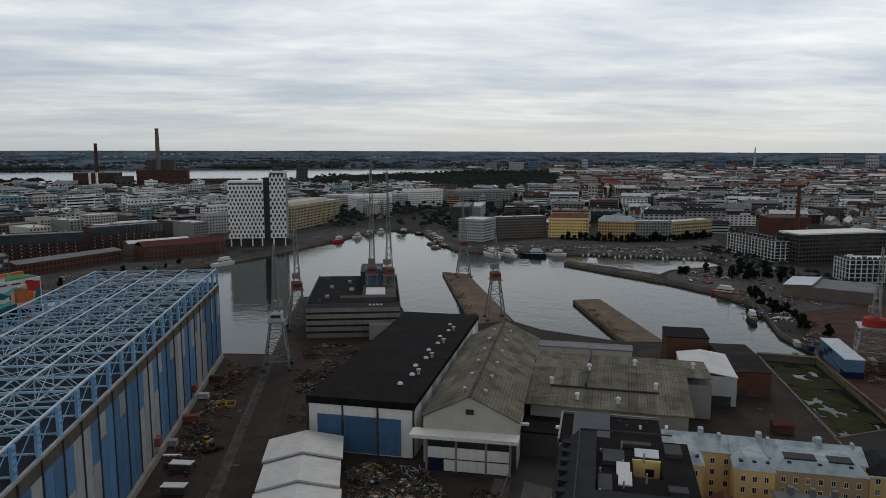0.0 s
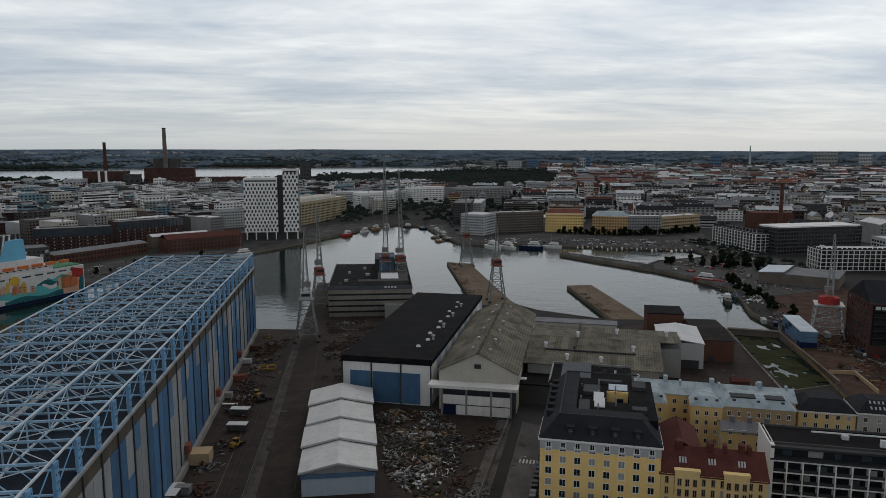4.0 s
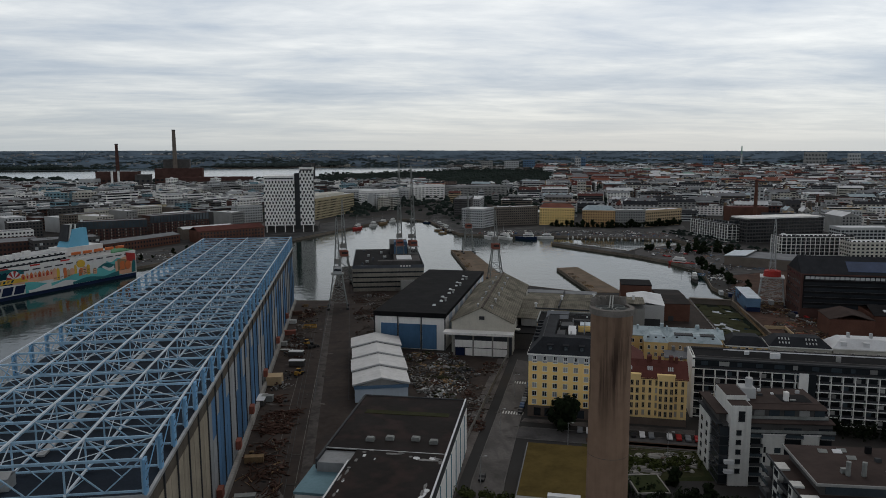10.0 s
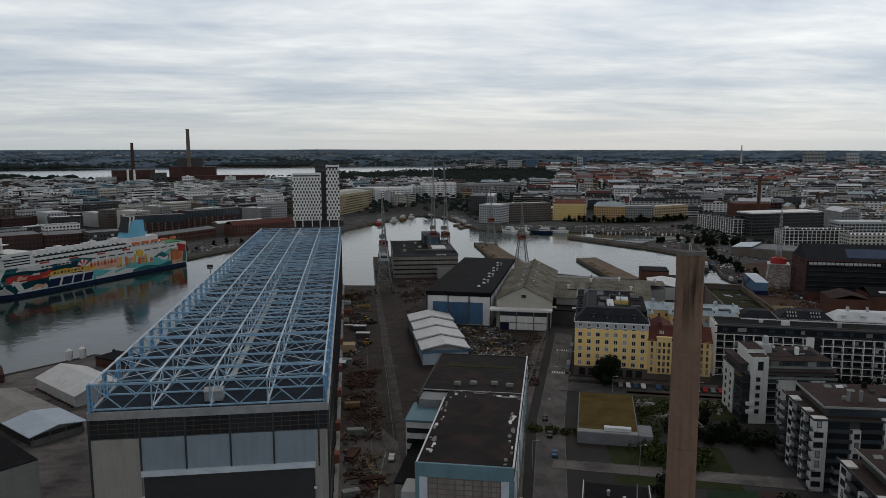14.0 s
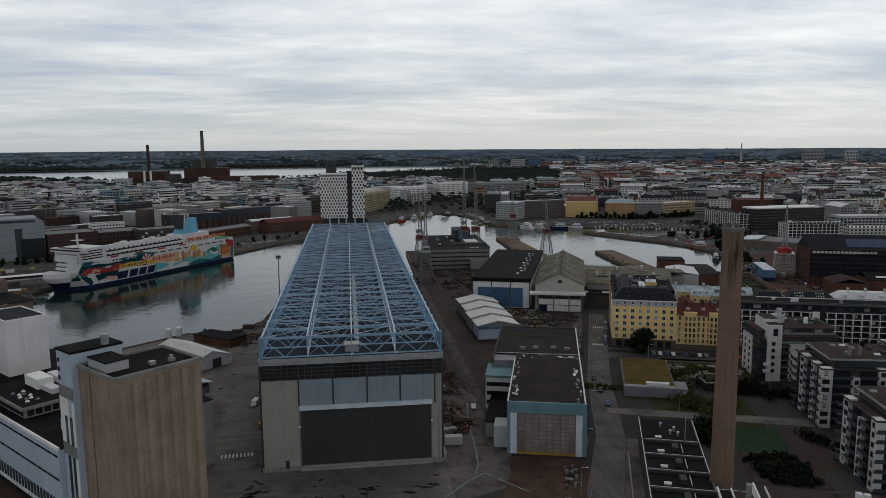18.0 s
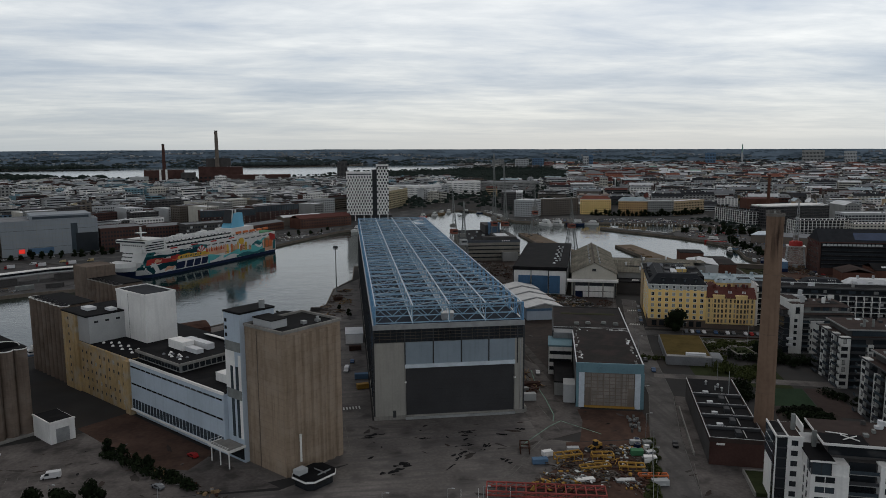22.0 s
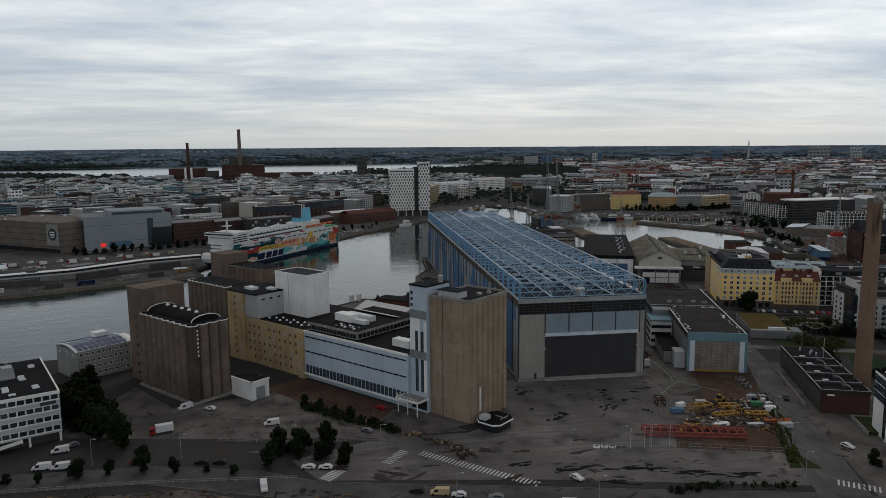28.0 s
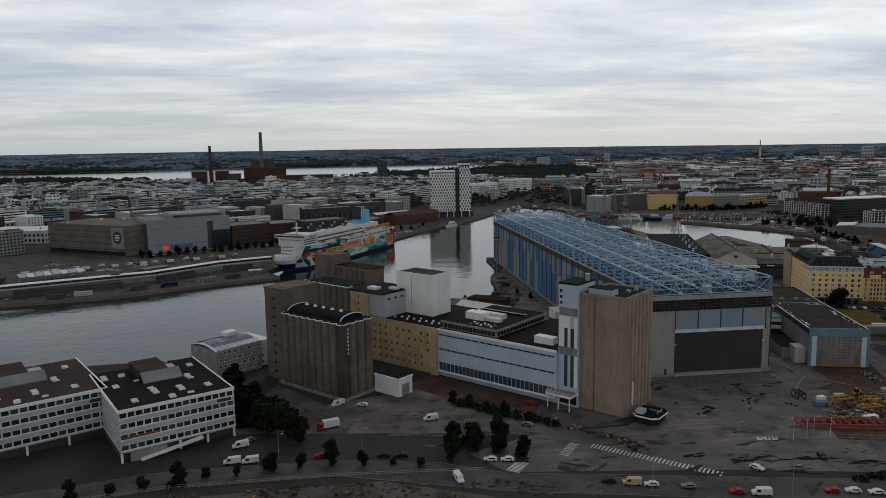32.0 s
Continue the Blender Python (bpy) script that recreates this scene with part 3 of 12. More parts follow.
def far_hills():
    """Low wooded country that closes the view all round, with a far sliver of water in it."""
    v, f, mi = [], [], []
    na, nr = 300, 26
    for j in range(nr):
        for i in range(na + 1):
            v.append(hill_point(radians(-75 + 150 * i / na), j / (nr - 1)))
    for j in range(nr - 1):
        for i in range(na):
            a = j * (na + 1) + i
            f.append((a, a + 1, a + na + 2, a + na + 1))
            deg = -75 + 150 * (i + 0.5) / na
            mi.append(1 if j == 11 and -8.2 < deg < -2.6 or j == 12 and -6.6 < deg < -3.4 else 0)
    me = Shape().add(v, f).mesh("far_hills", M["hill_hazed"], M["bay"])
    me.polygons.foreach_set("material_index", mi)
    solo("far_hills", me, None, "low wooded hills on the horizon, tinted blue for haze", "hills", "structure")


far_hills()


def sheet(name, poly, material, label, category, z=0.03, h=0.03):
    return solo(name, Shape().prism(poly, z - h, z), M[material], label, category, "structure")


sheet("yard_shipyard", [(1, -28), (20, -20), (24, 6), (42, 108), (60, 140), (62, 215), (48, 225), (98, 390), (27, 470), (25, 346), (0, 350), (1, 0)], "yard", "dark stained shipyard yard with old tracks", "yard")
sheet("yard_track", [(21, 6), (24.5, 6), (26.5, 346), (23, 346)], "asphalt_dark", "paler worn concrete track along the shipyard yard", "road", 0.048)
sheet("yard_front", [(-70, -28), (-60, 0), (1, 0), (1, -28), (-2, -36), (-18, -58), (-45, -72), (-75, -55), (-66, -34)], "asphalt", "worn grey asphalt in front of the hall", "yard", 0.035)
sheet("yard_west", [(-130, 60), (-58, -8), (-58, 300), (-76, 262), (-80, 208), (-100, 178), (-118, 184), (-146, 156), (-160, 140)], "asphalt", "stained asphalt yard beside the water", "yard", 0.04)
sheet("yard_corner", [(0.5, -28), (20, -20), (24, 6), (28, 42), (16, 74), (0.5, 70)], "paving", "worn grey asphalt at the corner of the hall", "yard", 0.044)
sheet("silo_apron", [(-112, -54), (-66, -36), (-58, -8), (-60, 60), (-96, 52), (-112, 20)], "asphalt", "worn grey asphalt between the silo tower and the hall", "yard", 0.03)
sheet("lot_corner", [(-150, -66), (-120, -52), (-88, -52), (-110, -66), (-70, -92), (-140, -82)], "asphalt", "worn asphalt beside the crossing", "yard", 0.034)
sheet("yard_scrap", [(8, -30), (39, -32), (17, -86), (-20, -76), (-14, -60), (3, -46)], "red_dirt", "reddish dirt of the storage yard", "yard", 0.05)
sheet("yard_debris", [(62, 140), (78, 100), (112, 196), (86, 214), (60, 222)], "yard", "dark brown rubble yard", "yard", 0.045)
sheet("lot_silos", [(-236, -34), (-176, -44), (-120, -52), (-88, -50), (-150, 14), (-164, 2), (-200, -10), (-222, 20)], "paving", "cracked grey car park round the silos", "car park", 0.04)
sheet("mill_forecourt", [(-152, 22), (-112, -21), (-118, -34), (-132, -30), (-166, 8)], "red_dirt", "red-brown muddy forecourt of the mill", "yard", 0.055)
sheet("lot_front", [(-88, -52), (-66, -36), (-66, -28), (2, -26), (20, -34), (17, -84), (8, -108), (-70, -92), (-110, -66)], "asphalt", "worn asphalt between the yard and the street", "yard", 0.025)
sheet("dirt_apron", [(22, 1), (46, -6), (40, -31), (13, -30), (20, -12)], "red_dirt", "orange-brown dirt in front of the workshop door", "yard", 0.052)
sheet("lot_south", [(-60, -76), (-18, -76), (14, -86), (10, -108), (-70, -92)], "asphalt", "patched asphalt turning place", "yard", 0.04)
sheet("lot_near", [(-300, -84), (-180, -82), (-142, -100), (-80, -116), (-60, -180), (-300, -180)], "plot", "rough grey-brown empty plot", "plot", 0.04)
sheet("road_quay_street", [(-400, -66), (-300, -74), (-248, -63.5), (-194, -64), (-160, -72), (-140, -83), (-71, -97), (-28, -106), (6, -112), (60, -128), (60, -142), (-28, -118), (-78, -110), (-142, -95), (-194, -76), (-246, -76), (-300, -86), (-400, -78)], "road", "grey asphalt street along the harbour", "road", 0.06)
sheet("street_paving", [(31, -88), (50, -31), (66, 9), (74, 6), (62, -32), (94, -44), (84, -122), (22, -118)], "paving", "worn grey asphalt beside the low brick building", "yard", 0.045)
sheet("road_yard_street", [(5, -115), (18.6, -80.5), (40.4, -26), (56.5, 12), (74, 73), (117, 196), (124, 190), (84, 72), (66, 10), (50, -30), (31, -87), (20, -117)], "asphalt_grey", "grey asphalt street past the shipyard", "road", 0.055)
sheet("road_cross_street", [(68, 33), (70.5, 39), (141, 15), (139, 8)], "asphalt", "pale side street", "road", 0.085)
sheet("road_house_street", [(92, 104), (96, 114), (240, 62), (238, 52)], "road", "asphalt street with parked cars", "road", 0.05)
sheet("pavement_house", [(100, 118), (102, 121), (160, 101), (158, 97)], "paving", "narrow stone pavement", "pavement", 0.12, 0.12)
sheet("grass_court", [(84, 20), (120, 10), (128, 40), (92, 50)], "grass", "rough garden grass", "grass", 0.05)
sheet("grass_verge", [(17, -86), (39, -33), (36, -30), (14, -84), (8, -96), (18, -98)], "grass", "overgrown grass strip by the fence", "grass", 0.06)
sheet("grass_pitch", [(98.7, -7.0), (116.0, -10.4), (123.4, 9.8), (109.0, 12.2), (104.6, 4.0)], "turf", "dark green playing pitch", "grass", 0.05)
sheet("court_paving", [(116.4, -10.6), (123.8, 9.8), (133, 8), (126, -26), (117.6, -23)], "felt_red", "dark reddish paving beside the pitch", "pavement", 0.05)
sheet("hedge_border", [(98.0, -8.2), (91.0, -29.4), (112.4, -37.4), (117.2, -22.4), (116.2, -11.4)], "felt_red", "low dark red-brown border round the hedge bed", "border", 0.12, 0.12)
sheet("hedge_bed", [(98.6, -9.0), (91.9, -28.9), (111.9, -36.6), (116.4, -22.2), (115.5, -12.0)], "yard", "dark soil of the hedge bed", "bed", 0.16, 0.16)
sheet("esplanade_north", [(150, 890), (157, 800), (170, 724), (202, 700), (245, 693), (288, 679), (398, 635), (430, 650), (480, 780), (290, 800), (205, 750), (190, 900), (240, 1150), (200, 1150)], "street", "pale paved harbour street", "road", 0.06)
sheet("quay_west", [(-143, 519), (-162, 506), (-248, 366), (-300, 400), (-380, 460), (-270, 530), (-190, 600), (-140, 660), (-90, 700), (-20, 830), (50, 960), (95, 910), (50, 838), (-23, 708), (-58, 658), (-78, 640)], "street", "paved quay street", "road", 0.06)
sheet("terminal_yard", [(-250, 299), (-286, 286), (-360, 246), (-430, 232), (-700, 200), (-700, 420), (-500, 500), (-400, 450), (-300, 400), (-249, 361), (-264, 330)], "road", "dark damp asphalt ferry terminal yard", "yard", 0.06)


sheet("yard_dockside", [(176, 204), (228, 188), (233, 203), (262, 312), (228, 340), (206, 330), (200, 262), (192, 240)], "yard", "dark damp asphalt yard beside the old dock", "yard", 0.05)
sheet("yard_east_quay", [(255, 198), (330, 170), (400, 300), (410, 420), (340, 400), (306, 340), (300, 318), (288, 300)], "red_dirt", "brown trampled building site beside the old dock", "yard", 0.05)
sheet("street_east_quay", [(330, 400), (410, 420), (450, 560), (440, 690), (404, 632), (404, 580), (334, 562), (318, 546), (310, 524), (326, 478)], "road", "dark harbour street and car park", "road", 0.05)


sheet("mole_deck", [(300, 533), (255.5, 616), (258.5, 624), (309, 546)], "street", "dark stone deck of the harbour mole", "quay", 0.06)


def dock_weed():
    rng = random.Random(14)
    s = Shape()
    k = 0
    while k < 110:
        x, y = rng.uniform(236, 286), rng.uniform(217, 312)
        if not inside(x, y, DOCK):
            continue
        k += 1
        r, turn = rng.uniform(1.5, 5.0), rng.uniform(0, 3)
        z = -2.14 + 0.0016 * k
        pts = [(x + r * rng.uniform(0.6, 1.1) * math.cos(i * 0.52 + turn), y + r * 1.6 * rng.uniform(0.6, 1.1) * math.sin(i * 0.52 + turn)) for i in range(12)]
        if all(inside(p, q, DOCK) for p, q in pts):
            s.prism(pts, z - 0.1, z)
    solo("dock_weed", s, M["moss_dark"], "yellow-green weed floating in the old dock", "weed", "stuff")


dock_weed()


def dock_sides():
    """Stone parapet on the east side of the old dock and the dark gate at its mouth."""
    wall = Shape()
    wall.beam((263.6, 222, 0.6), (287.6, 306, 0.6), 1.0, 1.6)
    for i in range(22):
        u = i / 21
        x, y = 263.2 + 24 * u, 222 + 84 * u
        wall.beam((x, y, -2.4), (x, y, 1.3), 0.7, 0.7)
    solo("dock_parapet", wall, M["quay"], "worn stone parapet along the old dock", "wall", "structure")
    gate = Shape().beam((263.2, 316.4, -0.6), (286.8, 305.6, -0.6), 1.8, 3.4).beam((263.2, 316.4, 1.3), (286.8, 305.6, 1.3), 3.0, 0.3)
    solo("dock_gate", gate, M["brown_wall"], "dark steel dock gate with a walkway on top", "dock gate", "structure")
    low = Shape().beam((268.5, 236, 0.9), (279, 233, 0.9), 0.6, 1.8).beam((279, 233, 0.9), (271, 208, 0.9), 0.6, 1.8)
    solo("site_wall", low, M["tan_wall"], "low orange-brown site wall beside the dock", "wall", "structure")


dock_sides()


def zebra(x0, y0, x1, y1, width, n):
    """Bars of a crossing, laid out from one kerb to the other."""
    t = base("crosswalk", x0, y0, math.degrees(math.atan2(y1 - y0, x1 - x0)), "white worn zebra crossing bars on asphalt", "crosswalk", 0.065, kind="structure")
    length = math.hypot(x1 - x0, y1 - y0)
    me = Shape().box(-0.28, -width / 2, 0, 0.28, width / 2, 0.012).mesh("bar", M["marking"])
    for x in spread(0, length, n):
        b = part("bar", me, None, t)
        b.location = (x, 0, 0)


zebra(-107, -66.5, -73.5, -95, 3.6, 34)
zebra(-119, -73, -112, -64, 3.4, 9)
zebra(-138.5, -82, -133.5, -75.5, 4.5, 9)
zebra(16, -107, 26, -114, 4, 9)
zebra(-73, 14, -62, 15, 3, 9)
zebra(107.5, 163, 116, 160, 3.0, 8)
zebra(95, 128.5, 103, 125.5, 3.0, 8)


def kerbs():
    """Stone kerbs along the streets, a low step above the carriageway."""
    runs = ([(5, -115), (18.6, -80.5), (40.4, -26), (56.5, 12), (74, 73), (117, 196)], [(20, -117), (31, -87), (50, -30), (66, 10), (84, 72), (124, 190)], [(-300, -74), (-248, -63.5), (-194, -64), (-160, -72), (-140, -83), (-71, -97), (-28, -106), (4, -112)],
            [(-300, -86), (-246, -76), (-194, -76), (-142, -95), (-78, -110), (-28, -118)], [(96, 114), (240, 62)], [(92, 104), (238, 52)], [(68, 33), (139, 8)], [(70.5, 39), (141, 15)], [(-176, -46), (-150, -52), (-120, -54), (-104, -62)])
    for run in runs:
        s = Shape()
        for (x0, y0), (x1, y1) in zip(run, run[1:]):
            s.beam((x0, y0, 0.07), (x1, y1, 0.07), 0.32, 0.2)
        solo("kerb", s, M["kerb_stone"], "worn grey stone kerb along the street", "kerb", "structure")


kerbs()
sheet("scrub_bank", [(110, 66), (116, 96), (152, 84), (146, 66)], "moss_dark", "rough scrub ground with bare rock", "grass", 0.06)
sheet("path_red", [(118, 97), (119, 100), (160, 86), (159, 83)], "red_dirt", "narrow reddish gravel path", "path", 0.08)
sheet("pavement_wall", [(45, 4), (51, 4), (70, 73), (113, 197), (108, 199), (64, 74)], "paving", "narrow pavement beside the yard wall", "pavement", 0.1, 0.1)


def lines_painted():
    """Long painted lines on the yard and the streets."""
    s = Shape()
    for p, q in (((2, -24), (-30, -68)), ((4, -24), (-28, -68)), ((-66, -30), (-72, 40)), ((-72, 40), (-64, 90)), ((9, -20), (6, 60)), ((12, 40), (14, 200)), ((20, 50), (24, 330)),
                 ((26, -100), (34, -78)), ((34, -78), (44, -52)), ((-60, -88), (-30, -84))):
        s.beam((*p, 0.068), (*q, 0.068), 0.2, 0.012)
    for i in range(16):
        x, y = -214 + 3.4 * i, -26 - 0.42 * i
        s.beam((x, y, 0.064), (x + 1.2, y - 4.6, 0.064), 0.16, 0.012)
    for i in range(12):
        x, y = -196 + 3.6 * i, -42 - 0.3 * i
        s.beam((x, y, 0.064), (x - 1.0, y + 4.2, 0.064), 0.16, 0.012)
    solo("painted_line", s, M["marking_worn"], "thin worn pale lines painted on the yard", "marking", "structure")


lines_painted()


def rails():
    s = Shape()
    for x in (22.4, 36.4):
        s.box(x - 0.12, 150, 0.03, x + 0.12, 345, 0.16)
    for x in (16.0, 17.5):
        s.box(x - 0.07, 40, 0.03, x + 0.07, 330, 0.12)
    solo("crane_rail", s, M["steel_dark"], "steel crane rails set in the yard", "rail", "structure")


rails()

# ---- the shipbuilding hall ----
HW, HL, HZ, HT = 57.0, 346.0, 36.8, 43.5
BAYS = 31
PITCH = HL / BAYS


def shipyard_hall():
    h = base("shipyard_hall", -HW, 0, 0, "huge blue and grey steel shipbuilding hall with roof trusses outside", "hall")
    body = Shape().box(0.25, 0.4, 0, HW - 0.25, HL - 0.25, HZ - 0.4)
    part("body", body, M["hall_wall"], h)
    part("roof_deck", Shape().box(0.3, 0.5, HZ - 0.4, HW - 0.3, HL - 0.3, HZ - 0.15), M["hall_roof"], h, "dark blue-grey roof sheeting between the trusses")
    part("plinth", Shape().box(-0.35, -0.25, 0, HW + 0.35, HL + 0.2, 1.6), M["concrete"], h, "concrete plinth")
    part("fascia", Shape().box(-0.3, -0.35, 34.9, HW + 0.3, 0.2, HZ).box(-0.35, 0.2, 36.1, 0.35, HL, HZ).box(HW - 0.35, 0.2, 36.1, HW + 0.35, HL, HZ), M["galv"], h, "pale grey metal fascia")
    # front: grey walls, glazed band, blue-grey panels, lifting door
    part("front_wall", Shape().box(0.1, -0.15, 1.6, 11.4, 0.5, 29.8), M["hall_wall"], h, "pale grey front wall")
    part("front_wall", Shape().box(53.6, -0.15, 1.6, HW - 0.1, 0.5, 29.8), M["hall_wall"], h)
    mull = (0.1, 11.6, 22.3, 33.0, 43.5, 54.6, HW - 0.1)
    for a, b in zip(mull, mull[1:]):
        part("glazing", Shape().box(a + 0.15, -0.05, 30.0, b - 0.15, 0.45, 34.8), M["glass"], h, "dark glazed band")
        for z in (31.2, 32.4, 33.6):
            part("glazing_bar", Shape().box(a + 0.15, -0.12, z, b - 0.15, 0.0, z + 0.14), M["hall_brown"], h)
        k = a + 2.0
        while k < b - 0.5:
            part("glazing_bar", Shape().box(k, -0.13, 30, k + 0.1, 0.0, 34.8), M["hall_brown"], h)
            k += 2.1
    for a, b in zip(mull[1:], mull[2:-1]):
        part("front_panel", Shape().box(a + 0.2, -0.1, 21.4, b - 0.2, 0.5, 29.8), M["hall_panel"], h, "blue-grey front panel")
    for x in mull[1:-1]:
        part("mullion", Shape().box(x - 0.22, -0.3, 20.2, x + 0.22, 0.3, 34.9), M["steel_dark"], h)
    door = Shape().box(11.9, 0.0, 0.9, 53.3, 0.5, 20.0)
    for z in steps(2.5, 1.75, 10):
        part("door_seam", Shape().box(11.9, -0.06, z, 53.3, 0.1, z + 0.1), M["hall_door"], h)
    part("door", door, M["hall_door"], h, "huge dark grey lifting door")
    part("door_beam", Shape().box(11.5, -0.7, 20.0, 53.7, 0.4, 21.4), M["pale_steel"], h, "pale blue steel beam over the door")
    part("door_sill", Shape().box(11.5, -0.9, 0, 53.7, 0.2, 0.9), M["galv"], h)
    part("wicket", Shape().box(6.8, -0.28, 0.9, 8.0, 0.0, 3.6), M["steel_dark"], h)
    for x in (11.6, 53.5):
        part("door_lamp", Shape().box(x - 0.3, -0.9, 14.4, x + 0.4, -0.1, 14.8), M["frame_white"], h)
    part("downpipe", Shape().tube(HW - 1.2, -0.35, 1.6, 30, 0.16, n=8), M["galv"], h)
    # sides: tall panels between dark mullions under a brown band
    east = "ggbbggbbgbbgbbggbbbggbbgbbggbbb"
    for k in range(BAYS):
        y0, y1 = k * PITCH, (k + 1) * PITCH
        for side, code in (("e", east[k]), ("w", east[(k * 7 + 5) % BAYS])):
            xa, xb = (HW - 0.35, HW + 0.12) if side == "e" else (-0.12, 0.35)
            lowz = 1.6
            if side == "e" and k < 5:
                code = "t"
            ym = (y0 + y1) / 2
            for u, w in ((y0 + 0.3, ym - 0.12), (ym + 0.12, y1 - 0.3)):
                split = 0.0 if code == "t" else (32.6, 32.6, 21.5, 26.0, 32.6)[(k * 3 + (u > ym) * 2 + (side == "w")) % 5]
                low_m, high_m = ("hall_blue", "hall_grey") if code == "b" else ("hall_grey", "hall_blue")
                if split in (0.0, 32.6):
                    part("side_panel", Shape().box(xa, u, lowz, xb, w, 32.6), M["hall_tan" if code == "t" else low_m], h)
                else:
                    part("side_panel", Shape().box(xa, u, lowz, xb, w, split - 0.1), M[low_m], h)
                    part("side_panel", Shape().box(xa, u, split, xb - 0.04, w, 32.6), M[high_m], h)
            part("side_band", Shape().box(xa, y0 + 0.3, 32.7, xb - 0.06, y1 - 0.3, 36.1), M["hall_brown"], h)
            xm = HW + 0.1 if side == "e" else -0.1
            part("mullion", Shape().box(xm - 0.3, y0 - 0.25, 1.6, xm + 0.3, y0 + 0.25, 36.1), M["steel_dark"], h)
    part("side_kerb", Shape().box(HW + 0.3, 0.5, 0, HW + 1.6, HL - 2, 2.2), M["concrete"], h)
    for y in (36, 62, 96, 128, 172, 226, 280):
        part("vent_box", Shape().box(HW + 0.2, y, 4.2, HW + 1.8, y + 3.4, 7.0), M["faded_red"], h, "faded red box on the wall")
    # roof steelwork
    cols = [0.9 + (HW - 1.8) * i / 4 for i in range(5)]
    t = Shape()
    t.beam((0.4, 0, HT), (HW - 0.4, 0, HT), 0.42, 0.5).beam((0.4, 0, HZ + 0.5), (HW - 0.4, 0, HZ + 0.5), 0.36, 0.36)
    n = 8
    xs = [0.9 + (HW - 1.8) * i / n for i in range(n + 1)]
    for i in range(n):
        za, zb = (HT, HZ + 0.5) if i % 2 == 0 else (HZ + 0.5, HT)
        t.beam((xs[i], 0, za), (xs[i + 1], 0, zb), 0.24)
        t.beam((xs[i], 0, zb), ((xs[i] + xs[i + 1]) / 2, 0, (HT + HZ) / 2), 0.14)
    for x in xs[::2]:
        t.beam((x, 0, HZ), (x, 0, HT), 0.3)
    truss = t.mesh("truss", M["truss_steel"])
    pl = Shape().box(-0.25, -0.9, HZ - 0.1, 0.25, 0.9, HT + 0.25)
    flat = len(pl.f)
    for z in (38.2, 39.8, 41.4, 42.8):
        for y in (-0.4, 0.4):
            pl.box(-0.29, y - 0.16, z - 0.16, 0.29, y + 0.16, z + 0.16)
    plate = pl.mesh("gusset_plate", M["blue_steel"], M["steel_dark"])
    for poly_ in list(plate.polygons)[flat:]:
        poly_.material_index = 1
    for k in range(BAYS + 1):
        y = 0.6 + (HL - 1.2) * k / BAYS
        part("truss", truss, None, h).location = (0, y, 0)
        for x in (0.3, HW - 0.3):
            g = part("gusset_plate", plate, None, h)
            g.location = (x, y, 0)
    for k, x in enumerate(cols):
        s = Shape()
        w = 0.38
        s.box(x - w / 2, 0.2, HT + 0.2, x + w / 2, HL - 0.2, HT + 0.6)
        if k not in (0, 4):
            s.box(x - 0.2, 0.2, HZ + 0.3, x + 0.2, HL - 0.2, HZ + 0.7)
        part("top_chord", s, M["pale_steel"], h, "pale long steel chord")
    for k in range(BAYS):
        y0 = 0.6 + (HL - 1.2) * k / BAYS
        y1 = 0.6 + (HL - 1.2) * (k + 1) / BAYS
        for x in cols[1:4]:
            s = Shape()
            s.beam((x, y0, HT if k % 2 else HZ + 0.5), (x, y1, HZ + 0.5 if k % 2 else HT), 0.18)
            part("web_brace", s, M["pale_steel"], h)
        s = Shape()
        for a, b in zip(cols, cols[1:]):
            if k % 2:
                a, b = b, a
            s.beam((a, y0, HT), (b, y1, HT), 0.14)
        part("plan_bracing", s, M["pale_steel"], h)
        for x in (cols[0], cols[4]):
            part("edge_brace", Shape().beam((x, y0, HZ + 0.4), (x, y1, HT), 0.18), M["blue_steel"], h)
    part("roof_walkway", Shape().box(HW / 2 + 0.9, 20, HZ + 0.1, HW / 2 + 2.5, 150, HZ + 0.5), M["galv"], h, "pale metal roof walkway")
    for y in (4.5,):
        b = Shape().box(HW / 2 - 2.2, y, HZ, HW / 2 + 2.2, y + 3.4, HZ + 2.6).gable(HW / 2 - 2.2, y, HW / 2 + 2.2, y + 3.4, HZ + 2.6, HZ + 3.3, "x", 0.2, 0.15)
        part("roof_hatch", b, M["galv"], h, "small grey metal roof hatch")
    part("far_wall", Shape().box(-0.1, HL - 0.4, 0, HW + 0.1, HL + 0.3, HZ), M["hall_brown"], h)
    return h


shipyard_hall()


